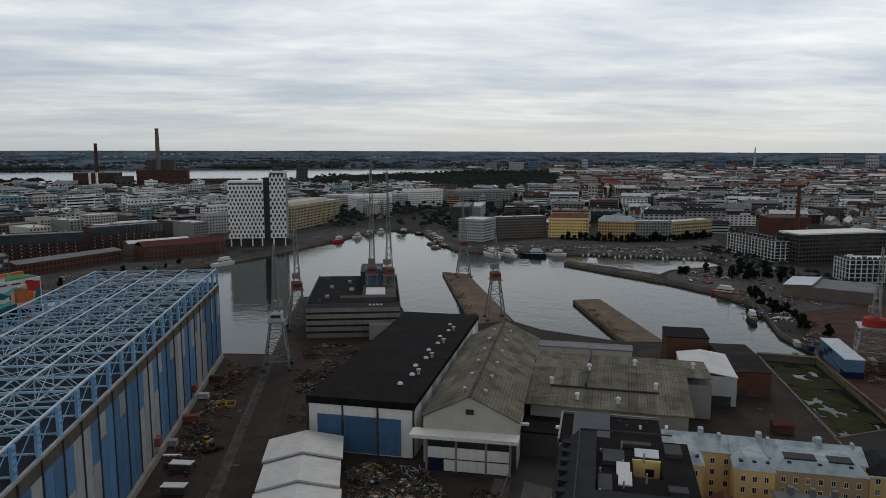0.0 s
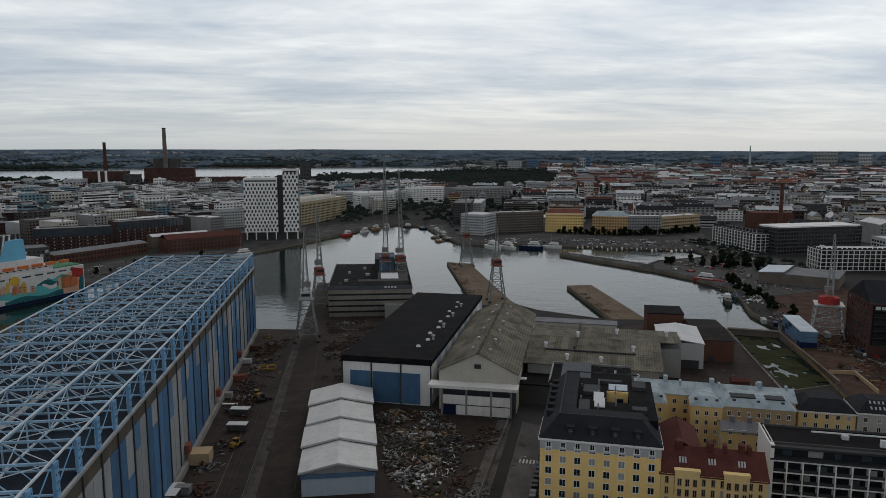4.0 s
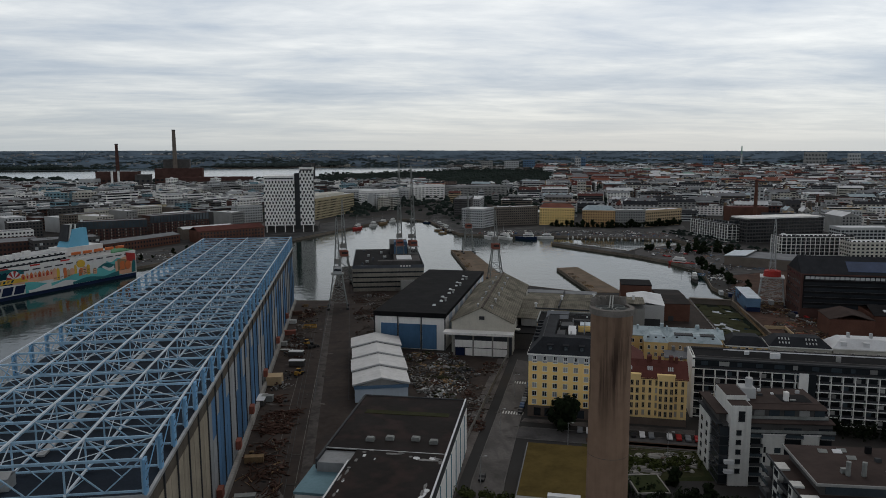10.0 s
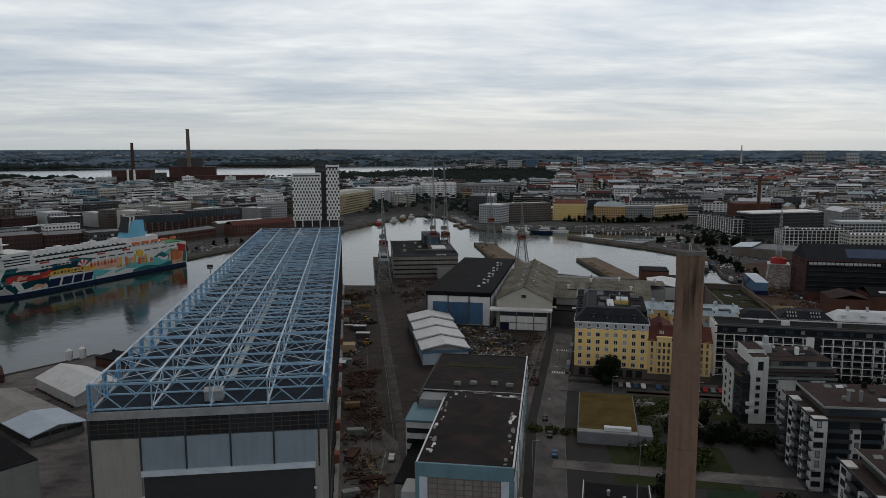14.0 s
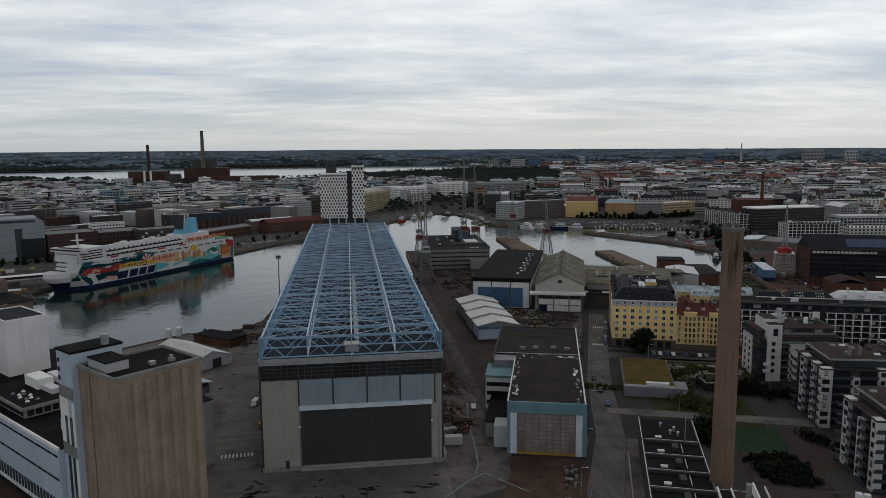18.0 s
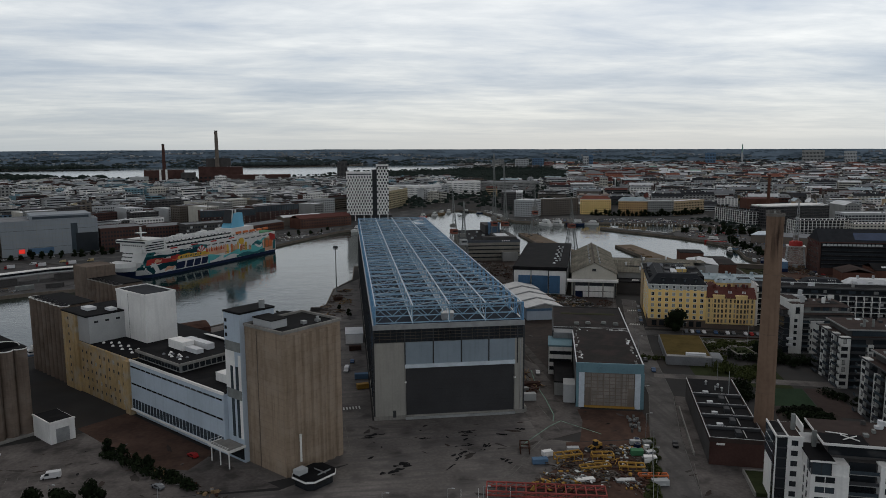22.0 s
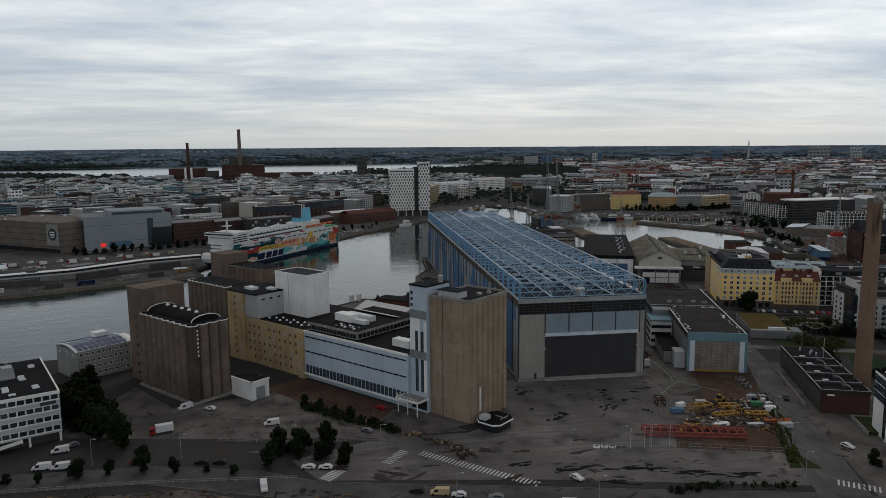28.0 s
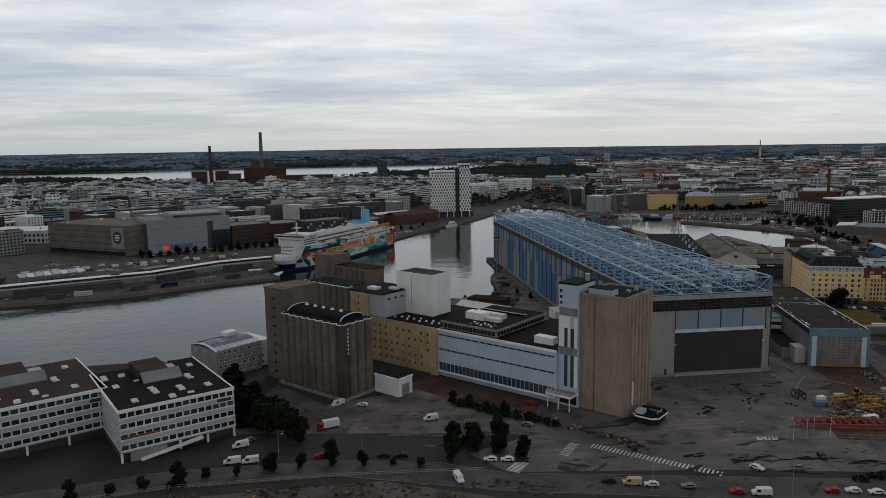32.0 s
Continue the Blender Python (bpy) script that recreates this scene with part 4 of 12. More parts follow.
# ---- smaller workshops of the yard ----
def small_hall():
    h = base("workshop_hall", 22.5, 3.5, -16.0, "blue steel workshop hall with a dark felt roof and pale door", "hall")
    part("front_body", Shape().box(0, 0.3, 0, 25.4, 60, 16.6), M["hall_grey"], h)
    part("rear_body", Shape().box(-9, 52, 0, 25.5, 104, 16.4), M["hall_grey"], h)
    part("front_beam", Shape().box(-0.3, -0.2, 14.2, 25.7, 0.5, 18.0), M["teal_steel"], h, "teal steel front beam")
    part("eaves_band", Shape().box(25.2, 0.5, 14.6, 25.8, 104.2, 17.5).box(-0.4, 0.5, 15.0, 0.2, 52, 17.5).box(-9.4, 52, 14.4, -8.8, 104.2, 17.3).box(-9.4, 104, 14.4, 25.8, 104.5, 17.3), M["steel_dark"], h)
    part("front_roof", Shape().box(0.2, 0.5, 16.6, 25.2, 60, 17.2), M["felt_wet"], h, "patched dark felt roof")
    part("rear_roof", Shape().box(-8.8, 60, 16.4, 25.2, 104, 17.0), M["felt_wet"], h)
    part("side_pier", Shape().box(0.9, -0.35, 0, 3.0, 0.4, 14.2), M["pale_steel"], h, "pale steel door pier")
    part("side_pier", Shape().box(22.4, -0.35, 0, 24.5, 0.4, 14.2), M["pale_steel"], h, "pale steel door pier")
    part("corner_column", Shape().box(-0.2, -0.3, 0, 0.9, 0.5, 14.2), M["teal_steel"], h)
    part("corner_column", Shape().box(24.5, -0.3, 0, 25.9, 0.5, 14.2), M["teal_steel"], h)
    part("roof_edge", Shape().box(25.25, 0.5, 17.5, 25.75, 104.2, 17.62), M["roof_light"], h, "thin white roof edge")
    part("roof_edge", Shape().box(-0.35, 0.5, 17.5, 0.1, 52, 17.6), M["roof_light"], h, "thin white roof edge")
    rp = random.Random(19)
    for i in range(30):
        x, y = ((rp.uniform(0.4, 2.4), rp.uniform(6, 50)), (rp.uniform(22.6, 24.8), rp.uniform(14, 58)), (rp.uniform(0, 24), rp.uniform(54, 60)))[i % 3]
        n_, a_, b_ = 9, rp.uniform(0.3, 0.9), rp.uniform(0.6, 2.6)
        if i % 3 == 2:
            a_, b_ = b_, a_
        ring = [(x + a_ * rp.uniform(0.6, 1.15) * math.cos(k * 2 * math.pi / n_), y + b_ * rp.uniform(0.6, 1.15) * math.sin(k * 2 * math.pi / n_)) for k in range(n_)]
        part("peeling_patch", Shape().prism(ring, 17.19, 17.21 + 0.004 * i), M["scrap_light"] if i % 4 else M["roof_light"], h, "pale peeling roof felt")
    d = Shape().box(3.2, 0.1, 0.2, 22.3, 0.5, 14.2)
    for x in spread(3.2, 22.3, 9):
        part("door_rib", Shape().box(x - 0.06, 0.0, 0.2, x + 0.06, 0.2, 14.2), M["door_brown"], h)
    for z in (3, 6, 9, 12):
        part("door_rail", Shape().box(3.2, 0.02, z, 22.3, 0.2, z + 0.12), M["door_brown"], h)
    for i in range(8):
        for k in range(9):
            if 0 < i < 7 or k > 4:
                part("door_pane", Shape().box(3.45 + i * 2.36, 0.02, 0.9 + k * 1.46, 5.5 + i * 2.36, 0.14, 2.1 + k * 1.46), M["door_pane"], h)
    part("door", d, M["door_brown"], h, "grey-brown weathered folding door")
    part("door_foot", Shape().box(3, -0.4, 0, 22.5, 0.2, 0.8), M["yellow_paint"], h)
    for x in (8.5, 18):
        part("lamp", Shape().tube(x, -0.8, 16.1, 16.6, 0.55, n=10), M["teal_steel"], h)
    part("wall_side", Shape().box(25.3, 1, 0, 25.9, 103.5, 14.5), M["white"], h, "long white side wall")
    for i in range(10):
        part("side_rib", Shape().box(25.6, 6 + i * 10, 0, 26.1, 6.6 + i * 10, 14.5), M["teal_steel"], h)
    for i, (x, y) in enumerate(((1, 66), (6.5, 67.5), (14, 68), (19.5, 66.5))):
        part("roof_vent", Shape().box(x, y, 17, x + 2.4, y + 1.8, 17.8).box(x + 0.2, y + 0.2, 17.8, x + 2.2, y + 1.6, 18.1), M["steel_grey"], h, "dull grey roof ventilator")
    rr = random.Random(9)
    for i in range(26):
        x, y = rr.choice([rr.uniform(0.6, 2.2), rr.uniform(22.5, 24.8), rr.uniform(1, 24)]), rr.uniform(2, 59)
        if 3 < x < 22 and y < 52:
            continue
        part("roof_debris", Shape().box(x, y, 17.2, x + rr.uniform(0.3, 1.0), y + rr.uniform(0.4, 1.8), 17.2 + rr.uniform(0.05, 0.3)), M[rr.choice(["scrap_light", "roof_light", "galv"])], h)
    part("roof_seam", Shape().box(-9, 59.8, 17.0, 25.3, 60.1, 17.3), M["galv"], h)
    part("gutter_strip", Shape().box(-5, 88, 17.0, 22, 91, 17.12), M["moss_dark"], h, "mossy strip on the roof")
    # office annex on the yard side
    part("annex", Shape().box(-11, 40, 0, -0.5, 56, 13.0), M["white"], h, "banded white annex")
    part("annex_roof", Shape().box(-11.3, 39.7, 13.0, -0.5, 56, 13.7), M["teal_steel"], h)
    for z in (2.2, 5.8, 9.4):
        part("window_strip", Shape().box(-11.12, 40.8, z, -10.9, 55.4, z + 1.6).box(-10.6, 39.88, z, -0.8, 40.1, z + 1.6), M["glass"], h)
    part("shed", Shape().box(-8.5, 12, 0, -0.3, 40, 5.6), M["grey_wall"], h)
    part("shed_roof", Shape().box(-8.8, 11.7, 5.6, -0.3, 40, 6.1), M["felt"], h)
    part("shed", Shape().box(-5, 4, 0, -0.3, 12, 7.5), M["lightgrey_wall"], h)


small_hall()


def tent_hall():
    h = base("storage_tent", 38.5, 146, 0, "white fabric-roofed storage hall of four bays with blue-grey walls", "tent hall")
    for k in range(4):
        y0, y1 = 19 * k, 19 * k + 19.0
        e = 0.5 * (k % 2)
        xa, xb, z0, z1 = -0.6 - e, 22.6 + e, 7.7, 6.8
        part("bay_wall", Shape().box(0.3 - e, y0 + 0.5, 0, 21.7 + e, y1 - 0.2, 6.4), M["pale_blue_wall"] if k == 0 else M["grey_wall"], h)
        part("bay_roof", Shape().slab([(xa, y0, z0), (11, y0, z0 + 2.6), (11, y1, z1 + 2.6), (xa, y1, z1)], 0.3).slab([(11, y0, z0 + 2.6), (xb, y0, z0), (xb, y1, z1), (11, y1, z1 + 2.6)], 0.3), M["tent"], h, "white stretched fabric roof")
        part("bay_lip", Shape().beam((xa, y0 - 0.1, z0 - 0.35), (11, y0 - 0.1, z0 + 2.25), 0.25, 0.6).beam((11, y0 - 0.1, z0 + 2.25), (xb, y0 - 0.1, z0 - 0.35), 0.25, 0.6), M["lightgrey_wall"], h, "pale grey edge lip")
        part("gable_end", Shape().add([(0.3, y0 + 0.5, 6.4), (21.7, y0 + 0.5, 6.4), (11, y0 + 0.5, z0 + 1.9), (0.3, y0 + 0.9, 6.4), (21.7, y0 + 0.9, 6.4), (11, y0 + 0.9, z0 + 1.9)], [(0, 1, 2), (5, 4, 3), (0, 3, 4, 1), (1, 4, 5, 2), (2, 5, 3, 0)]), M["grey_wall"] if k == 0 else M["steel_dark"], h)
    part("front_band", Shape().box(0, 0.1, 5.6, 22, 0.6, 6.9), M["blue_wall"], h)


tent_hall()


def black_hall():
    h = base("black_roof_hall", 49.5, 228.5, -19.0, "blue and white panel hall with a black felt roof", "hall")
    W, D, Z = 37.2, 128.0, 19.0
    part("body", Shape().box(0.2, 0.2, 0, W - 0.2, D, Z - 0.6), M["white"], h)
    part("roof", Shape().slab([(-0.2, -0.2, Z - 0.2), (W + 0.2, -0.2, Z - 0.2), (W + 0.2, D, Z + 0.4), (-0.2, D, Z + 0.4)], 0.6), M["felt"], h, "black felt roof")
    part("roof_band", Shape().box(-0.3, -0.35, Z - 2.4, W + 0.3, 0.1, Z + 0.1).box(W - 0.1, 0.1, Z - 1.8, W + 0.35, D, Z), M["felt"], h)
    for a, b in ((0.6, 12.2), (12.8, 24.4), (25.0, 36.6)):
        part("door_leaf", Shape().box(a + (3 if a < 1 else 0.2), -0.25, 0.5, b - (4 if b > 36 else 0.2), 0.1, 13.0), M["hall_blue"], h, "blue sliding door leaf")
    for x in (0.2, 12.5, 24.7, 36.9):
        part("mullion", Shape().box(x - 0.25, -0.4, 0, x + 0.25, 0.2, Z - 2.4), M["steel_dark"], h)
    for i in range(16):
        part("side_panel", Shape().box(W - 0.25, 2 + i * 7.9, 4.5, W + 0.05, 2 + i * 7.9 + 7.4, Z - 2.0), M["pale_blue_wall"] if i % 2 else M["white"], h)
    for i in range(9):
        y = 18 + i * 11.0
        x = 27.5 + (i % 2) * 1.5
        part("roof_dome", Shape().tube(x, y, Z, Z + 0.7, 1.1, 0.7, 10), M["roof_light"], h, "pale domed roof light")
        if i % 2:
            part("roof_fan", Shape().tube(x + 2.2, y + 1, Z, Z + 1.6, 0.6, 0.5, 8).tube(x + 2.2, y + 1, Z + 1.6, Z + 2.1, 0.9, 0.9, 8), M["galv"], h)


black_hall()


def gable_hall():
    h = base("old_gable_hall", 87.0, 213.5, -18.0, "old grey hall with a mossy corrugated gable roof", "hall")
    W, D, E, R = 31.0, 104.0, 15.6, 23.4
    part("body", Shape().box(0.3, 0.3, 0, W - 0.3, D, E), M["offwhite"], h)
    part("gable_wall", Shape().add([(0.3, 0.2, E - 0.1), (W - 0.3, 0.2, E - 0.1), (W / 2, 0.2, R - 0.3), (0.3, 0.6, E - 0.1), (W - 0.3, 0.6, E - 0.1), (W / 2, 0.6, R - 0.3)], [(0, 1, 2), (5, 4, 3), (0, 3, 4, 1), (1, 4, 5, 2), (2, 5, 3, 0)]), M["offwhite"], h, "pale rendered gable")
    part("gable_vent", Shape().box(W / 2 - 1.3, -0.05, 17.2, W / 2 + 1.3, 0.3, 18.9), M["steel_dark"], h)
    for k in range(13):
        y0 = -0.4 + k * (D + 0.8) / 13
        y1 = y0 + (D + 0.8) / 13 - 0.05
        for side in (0, 1):
            for j in range(3):
                x0, x1 = (-0.5 + j * (W / 2 + 0.5) / 3), (-0.5 + (j + 1) * (W / 2 + 0.5) / 3)
                za, zb = E + (R - E) * (x0 + 0.5) / (W / 2 + 0.5), E + (R - E) * (x1 + 0.5) / (W / 2 + 0.5)
                if side:
                    x0, x1 = W - x0, W - x1
                lift = 0.05 * (2 - j)
                part("roof_sheet", Shape().slab([(x0, y0, za + lift), (x1, y0, zb + lift), (x1, y1, zb + lift), (x0, y1, za + lift)], 0.25), M["asbestos"], h)
    part("ridge_cap", Shape().box(W / 2 - 0.5, -0.5, R - 0.2, W / 2 + 0.5, D + 0.4, R + 0.35), M["scrap"], h)
    for i in range(6):
        for x in (W / 2 - 3, W / 2 + 4):
            z = R - abs(x - W / 2) * (R - E) / (W / 2)
            part("roof_fan", Shape().tube(x, 8 + i * 16, z - 0.3, z + 1.3, 0.5, 0.4, 8).tube(x, 8 + i * 16, z + 1.3, z + 1.7, 0.8, 0.6, 8), M["galv"], h)
    for x in (2.5, 12, 21.5, 29):
        part("post", Shape().box(x - 0.35, -5.4, 0, x + 0.35, -4.7, 10.5), M["concrete"], h)
    part("canopy", Shape().box(-3, -5.8, 10.5, W + 0.5, 0.2, 11.7), M["white"], h, "white concrete canopy")
    # Dark sheet set behind the posts as the shade under the canopy.
    part("rear_wall", Shape().box(1.6, -0.2, 0, W - 0.6, 0.25, 10.45), M["store_dark"], h, "dark panel for the shade in the open bays")
    for a, b in ((2.9, 11.6), (12.4, 21.1), (21.9, 28.6)):
        part("bay_panel", Shape().box(a, -5.25, 4.4, b, -4.85, 7.9), M["white"], h, "stained white panel")
        part("bay_panel", Shape().box(a + (5.2 if a < 3 else 0), -5.25, 0.3, b, -4.85, 4.0), M["white"], h, "stained white panel")
        part("rail", Shape().box(a, -5.3, 4.05, b, -4.8, 4.35), M["steel_dark"], h)
    part("door", Shape().box(3.3, -5.2, 0.1, 7.6, -4.9, 4.0), M["navy"], h, "dark blue door")


gable_hall()


def long_shed():
    h = base("long_corrugated_shed", 126.0, 228.0, -21.0, "low wide shed with weathered grey corrugated roof", "shed")
    W, D = 64.0, 66.0
    part("body", Shape().box(0.3, 0.5, 0, 53, D, 13.0).box(53, 35, 0, W, D, 13), M["grey_wall"], h)
    n = 22
    for k in range(n):
        x0, x1 = k * 67 / n - 3, (k + 1) * 67 / n - 3.06
        ys = [(0, 13.0), (17, 14.6), (34, 16.2), (50, 15.0), (66, 13.4)]
        for (ya, za), (yb, zb) in zip(ys, ys[1:]):
            if x0 > 52 and ya < 30:
                continue
            part("roof_sheet", Shape().slab([(x0, ya - 0.3, za), (x1, ya - 0.3, za), (x1, yb + 0.2, zb), (x0, yb + 0.2, zb)], 0.3), M["asbestos"], h)
    part("gutter", Shape().box(18, 17, 14.9, 18.7, 62, 16.5).box(6, 16, 14.6, 44, 16.6, 15.2), M["steel_dark"], h)
    for x, y, z in ((6, 17, 15.3), (43, 18, 15.6), (19, 30, 17.4), (16, 6, 13.8), (30, 5, 13.7), (36, 44, 16.2), (58, 46, 16)):
        part("roof_vent", Shape().tube(x, y, z, z + 1.8, 0.6, 0.6, 8).tube(x, y, z + 1.8, z + 2.4, 1.0, 0.8, 8), M["roof_light"], h)
    part("front_link", Shape().box(-8, -14, 0, 38, 0.5, 8), M["dark_wall"], h)
    part("link_roof", Shape().box(-8.3, -14.3, 8, 38.3, 0.6, 8.6), M["felt"], h)
    for x in (-4, 10, 26):
        part("roof_light", Shape().box(x, -10, 8.6, x + 5, -8.2, 9.2), M["frame_white"], h)


long_shed()


def plain_shed(name, x, y, rz, W, D, Z, wall, roof, label, rise=0.0, along="x", doors=()):
    h = base(name, x, y, rz, label, "shed")
    part("body", Shape().box(0, 0, 0, W, D, Z), M[wall], h)
    if rise:
        part("roof", Shape().gable(0, 0, W, D, Z, Z + rise, along, 0.3, 0.3), M[roof], h)
    else:
        part("roof", Shape().box(-0.2, -0.2, Z, W + 0.2, D + 0.2, Z + 0.5), M[roof], h)
    for a, b, z in doors:
        part("door", Shape().box(a, -0.15, 0.05, b, 0.1, z), M["steel_dark"], h)
    return h


plain_shed("white_shed", 196, 256, -20, 20, 34, 12, "lightgrey_wall", "roof_light", "pale shed with a white metal roof", 1.5, "y", ((2, 18, 4),))
plain_shed("brick_workshop", 219, 262, -16, 16, 44, 10.5, "brick", "felt_wet", "brown brick workshop with grey roof", 1.0, "x", ((4, 7, 3),))
plain_shed("brick_boiler_house", 212, 308, -18, 19, 20, 13, "brick", "felt", "brown brick block with grey flat roof")
plain_shed("quay_shed", 140, 326, -20, 58, 10, 7, "offwhite", "roof_grey", "long grey-roofed quay shed")
plain_shed("red_hut", 214, 222, -18, 7, 5, 3.2, "brick", "red_roof", "small red hut beside the dock", 1.0)


def quay_office():
    h = base("quay_office", 39, 376, -2.0, "grey banded concrete quayside office with dark roof", "office building")
    W, D = 51.0, 92.0
    part("body", Shape().box(0.4, 0.4, 0, W - 0.4, D, 17.0), M["board_concrete"], h)
    for z in (2.6, 6.1, 9.6, 13.1):
        part("window_strip", Shape().box(0.3, 0.2, z, W - 0.3, 0.5, z + 1.1).box(W - 0.5, 1, z, W - 0.25, D - 1, z + 1.1), M["glass"], h)
        part("spandrel", Shape().box(0.1, 0, z + 1.1, W - 0.1, 0.5, z + 3.4), M["board_concrete"], h, "weathered grey-beige spandrel")
    part("roof", Shape().box(0, 0, 17.0, W, D, 17.8), M["felt"], h)
    part("parapet", Shape().box(-0.1, -0.1, 16.6, W + 0.1, 0.4, 18.8).box(-0.1, 0, 16.6, 0.3, D, 18.5).box(W - 0.3, 0, 16.6, W + 0.1, D, 18.5), M["store_dark"], h)
    for x, y, w in ((6, 8, 1.6), (9, 20, 2.2), (14, 32, 1.4), (22, 40, 2.6), (10, 50, 1.8), (20, 66, 2.0), (6, 74, 1.6), (24, 20, 1.2)):
        part("roof_vent", Shape().box(x, y, 17.8, x + w, y + w, 19.4), M["galv"] if w > 1.7 else M["store_dark"], h)
    part("plant_room", Shape().box(18, 6, 17.8, W - 2, 12, 20.8).box(30, 12, 17.8, W - 2, 44, 20.5), M["dark_wall"], h, "dark rooftop storey")
    part("plant_roof", Shape().box(32, 14, 20.5, W - 8, 34, 21.0), M["roof_light"], h)
    part("tower", Shape().box(28, 60, 17.8, 42, 92, 26), M["dark_wall"], h)
    part("tower_box", Shape().box(31, 50, 17.8, 41, 62, 29), M["blue_wall"], h)
    for k in range(4):
        part("sign_bar", Shape().box(34 + k * 2.0, -0.25, 17.6, 35.3 + k * 2.0, -0.1, 18.5), M["frame_white"], h, "short white sign shape")
    part("porch", Shape().box(34, -6, 0, 48, 0, 8), M["grey_wall"], h)


quay_office()


def harbour_crane(x, y, rz, portal, top, jib_to, cab="faded_red", size=11.0, name="harbour_crane", steel="steel_grey", taper=0.45):
    """A slewing quay crane: lattice portal, turning cab, lattice tower and jib."""
    h = base(name, x, y, rz, "grey lattice harbour crane with a red cab on the quay", "crane", group="harbour cranes")
    hw = size / 2
    tw = hw * taper
    for sx in (-1, 1):
        for sy in (-1, 1):
            part("leg", Shape().beam((sx * hw, sy * hw, 0), (sx * tw, sy * tw, portal), 0.55), M[steel], h)
            part("foot", Shape().box(sx * hw - 0.9, sy * hw - 1.2, 0, sx * hw + 0.9, sy * hw + 1.2, 1.3), M["steel_dark"], h)
    lat = Shape()
    n = 5
    for i in range(n):
        a, b = i / n, (i + 1) / n
        ra, rb = hw + (tw - hw) * a, hw + (tw - hw) * b
        za, zb = portal * a, portal * b
        for p, q in (((-1, -1), (1, -1)), ((1, -1), (1, 1)), ((1, 1), (-1, 1)), ((-1, 1), (-1, -1))):
            if i:
                lat.beam((p[0] * ra, p[1] * ra, za), (q[0] * rb, q[1] * rb, zb), 0.2)
                lat.beam((q[0] * ra, q[1] * ra, za), (p[0] * rb, p[1] * rb, zb), 0.2)
            lat.beam((p[0] * rb, p[1] * rb, zb), (q[0] * rb, q[1] * rb, zb), 0.28)
    part("portal_lattice", lat, M[steel], h)
    part("platform", Shape().box(-tw - 1.2, -tw - 1.2, portal, tw + 1.2, tw + 1.2, portal + 0.6), M[steel], h)
    c = part("cab", Shape().box(-2.8, -3.4, portal + 0.6, 2.8, 4.4, portal + 4.6), M[cab], h, "painted machinery cab")
    part("cab_window", Shape().box(-2.2, -3.5, portal + 2.4, 2.2, -3.38, portal + 3.8), M["glass"], c)
    tower = Shape()
    zt = portal + 4.6
    nt = max(3, int((top - zt) / 3.2))
    for i in range(nt):
        a, b = i / nt, (i + 1) / nt
        ra, rb = 1.9 - 1.2 * a, 1.9 - 1.2 * b
        za, zb = zt + (top - zt) * a, zt + (top - zt) * b
        for p, q in (((-1, -1), (1, -1)), ((1, -1), (1, 1)), ((1, 1), (-1, 1)), ((-1, 1), (-1, -1))):
            tower.beam((p[0] * ra, p[1] * ra, za), (p[0] * rb, p[1] * rb, zb), 0.2)
            tower.beam((p[0] * ra, p[1] * ra, za), (q[0] * rb, q[1] * rb, zb), 0.13)
    part("tower", tower, M[steel], h)
    part("counterweight", Shape().box(-2.2, 3.5, portal + 6, 2.2, 6.5, portal + 9), M["concrete"], h)
    jib = Shape()
    p0, p1 = Vector((0, -2.5, portal + 5)), Vector((0, *jib_to))
    nj = 12
    for i in range(nj):
        a, b = p0.lerp(p1, i / nj), p0.lerp(p1, (i + 1) / nj)
        wa, wb = 1.5 * (1 - i / nj) + 0.35, 1.5 * (1 - (i + 1) / nj) + 0.35
        for s in (-1, 1):
            jib.beam(a + Vector((s * wa, 0, 0)), b + Vector((s * wb, 0, 0)), 0.26)
            jib.beam(a + Vector((s * wa, 0, 0)), b + Vector((-s * wb, 0, 0)), 0.15)
            jib.beam(a + Vector((s * wa * 0.6, 0.9, 0.9)), b + Vector((s * wb * 0.6, 0.9, 0.9)), 0.2)
            jib.beam(a + Vector((s * wa, 0, 0)), b + Vector((s * wb * 0.6, 0.9, 0.9)), 0.15)
    part("jib", jib, M[steel], h)
    part("stay", Shape().beam((0, 1, top), tuple(p1), 0.12).beam((0, 2, top), (0, 5, portal + 7), 0.15), M["steel_dark"], h)
    return h


harbour_crane(29.5, 324, 0, 22, 44, (-2, 58), "lightgrey_wall", 12)
harbour_crane(33, 400, 10, 22, 40, (5, 64))
harbour_crane(76, 424, 0, 26, 60, (2, 96))
harbour_crane(86, 420, 10, 26, 58, (4, 88))
harbour_crane(149, 408, 0, 24, 40, (3, 54))
harbour_crane(152, 556, 0, 24, 40, (6, 60))
ec = harbour_crane(309, 296, -30, 18, 38, (-6, 56), "red_paint", 16, taper=0.75, steel="galv")
part("slewing_drum", Shape().tube(0, 0, 18.7, 22.2, 5.4, 5.0, 20), M["red_paint"], ec, "broad red slewing drum")

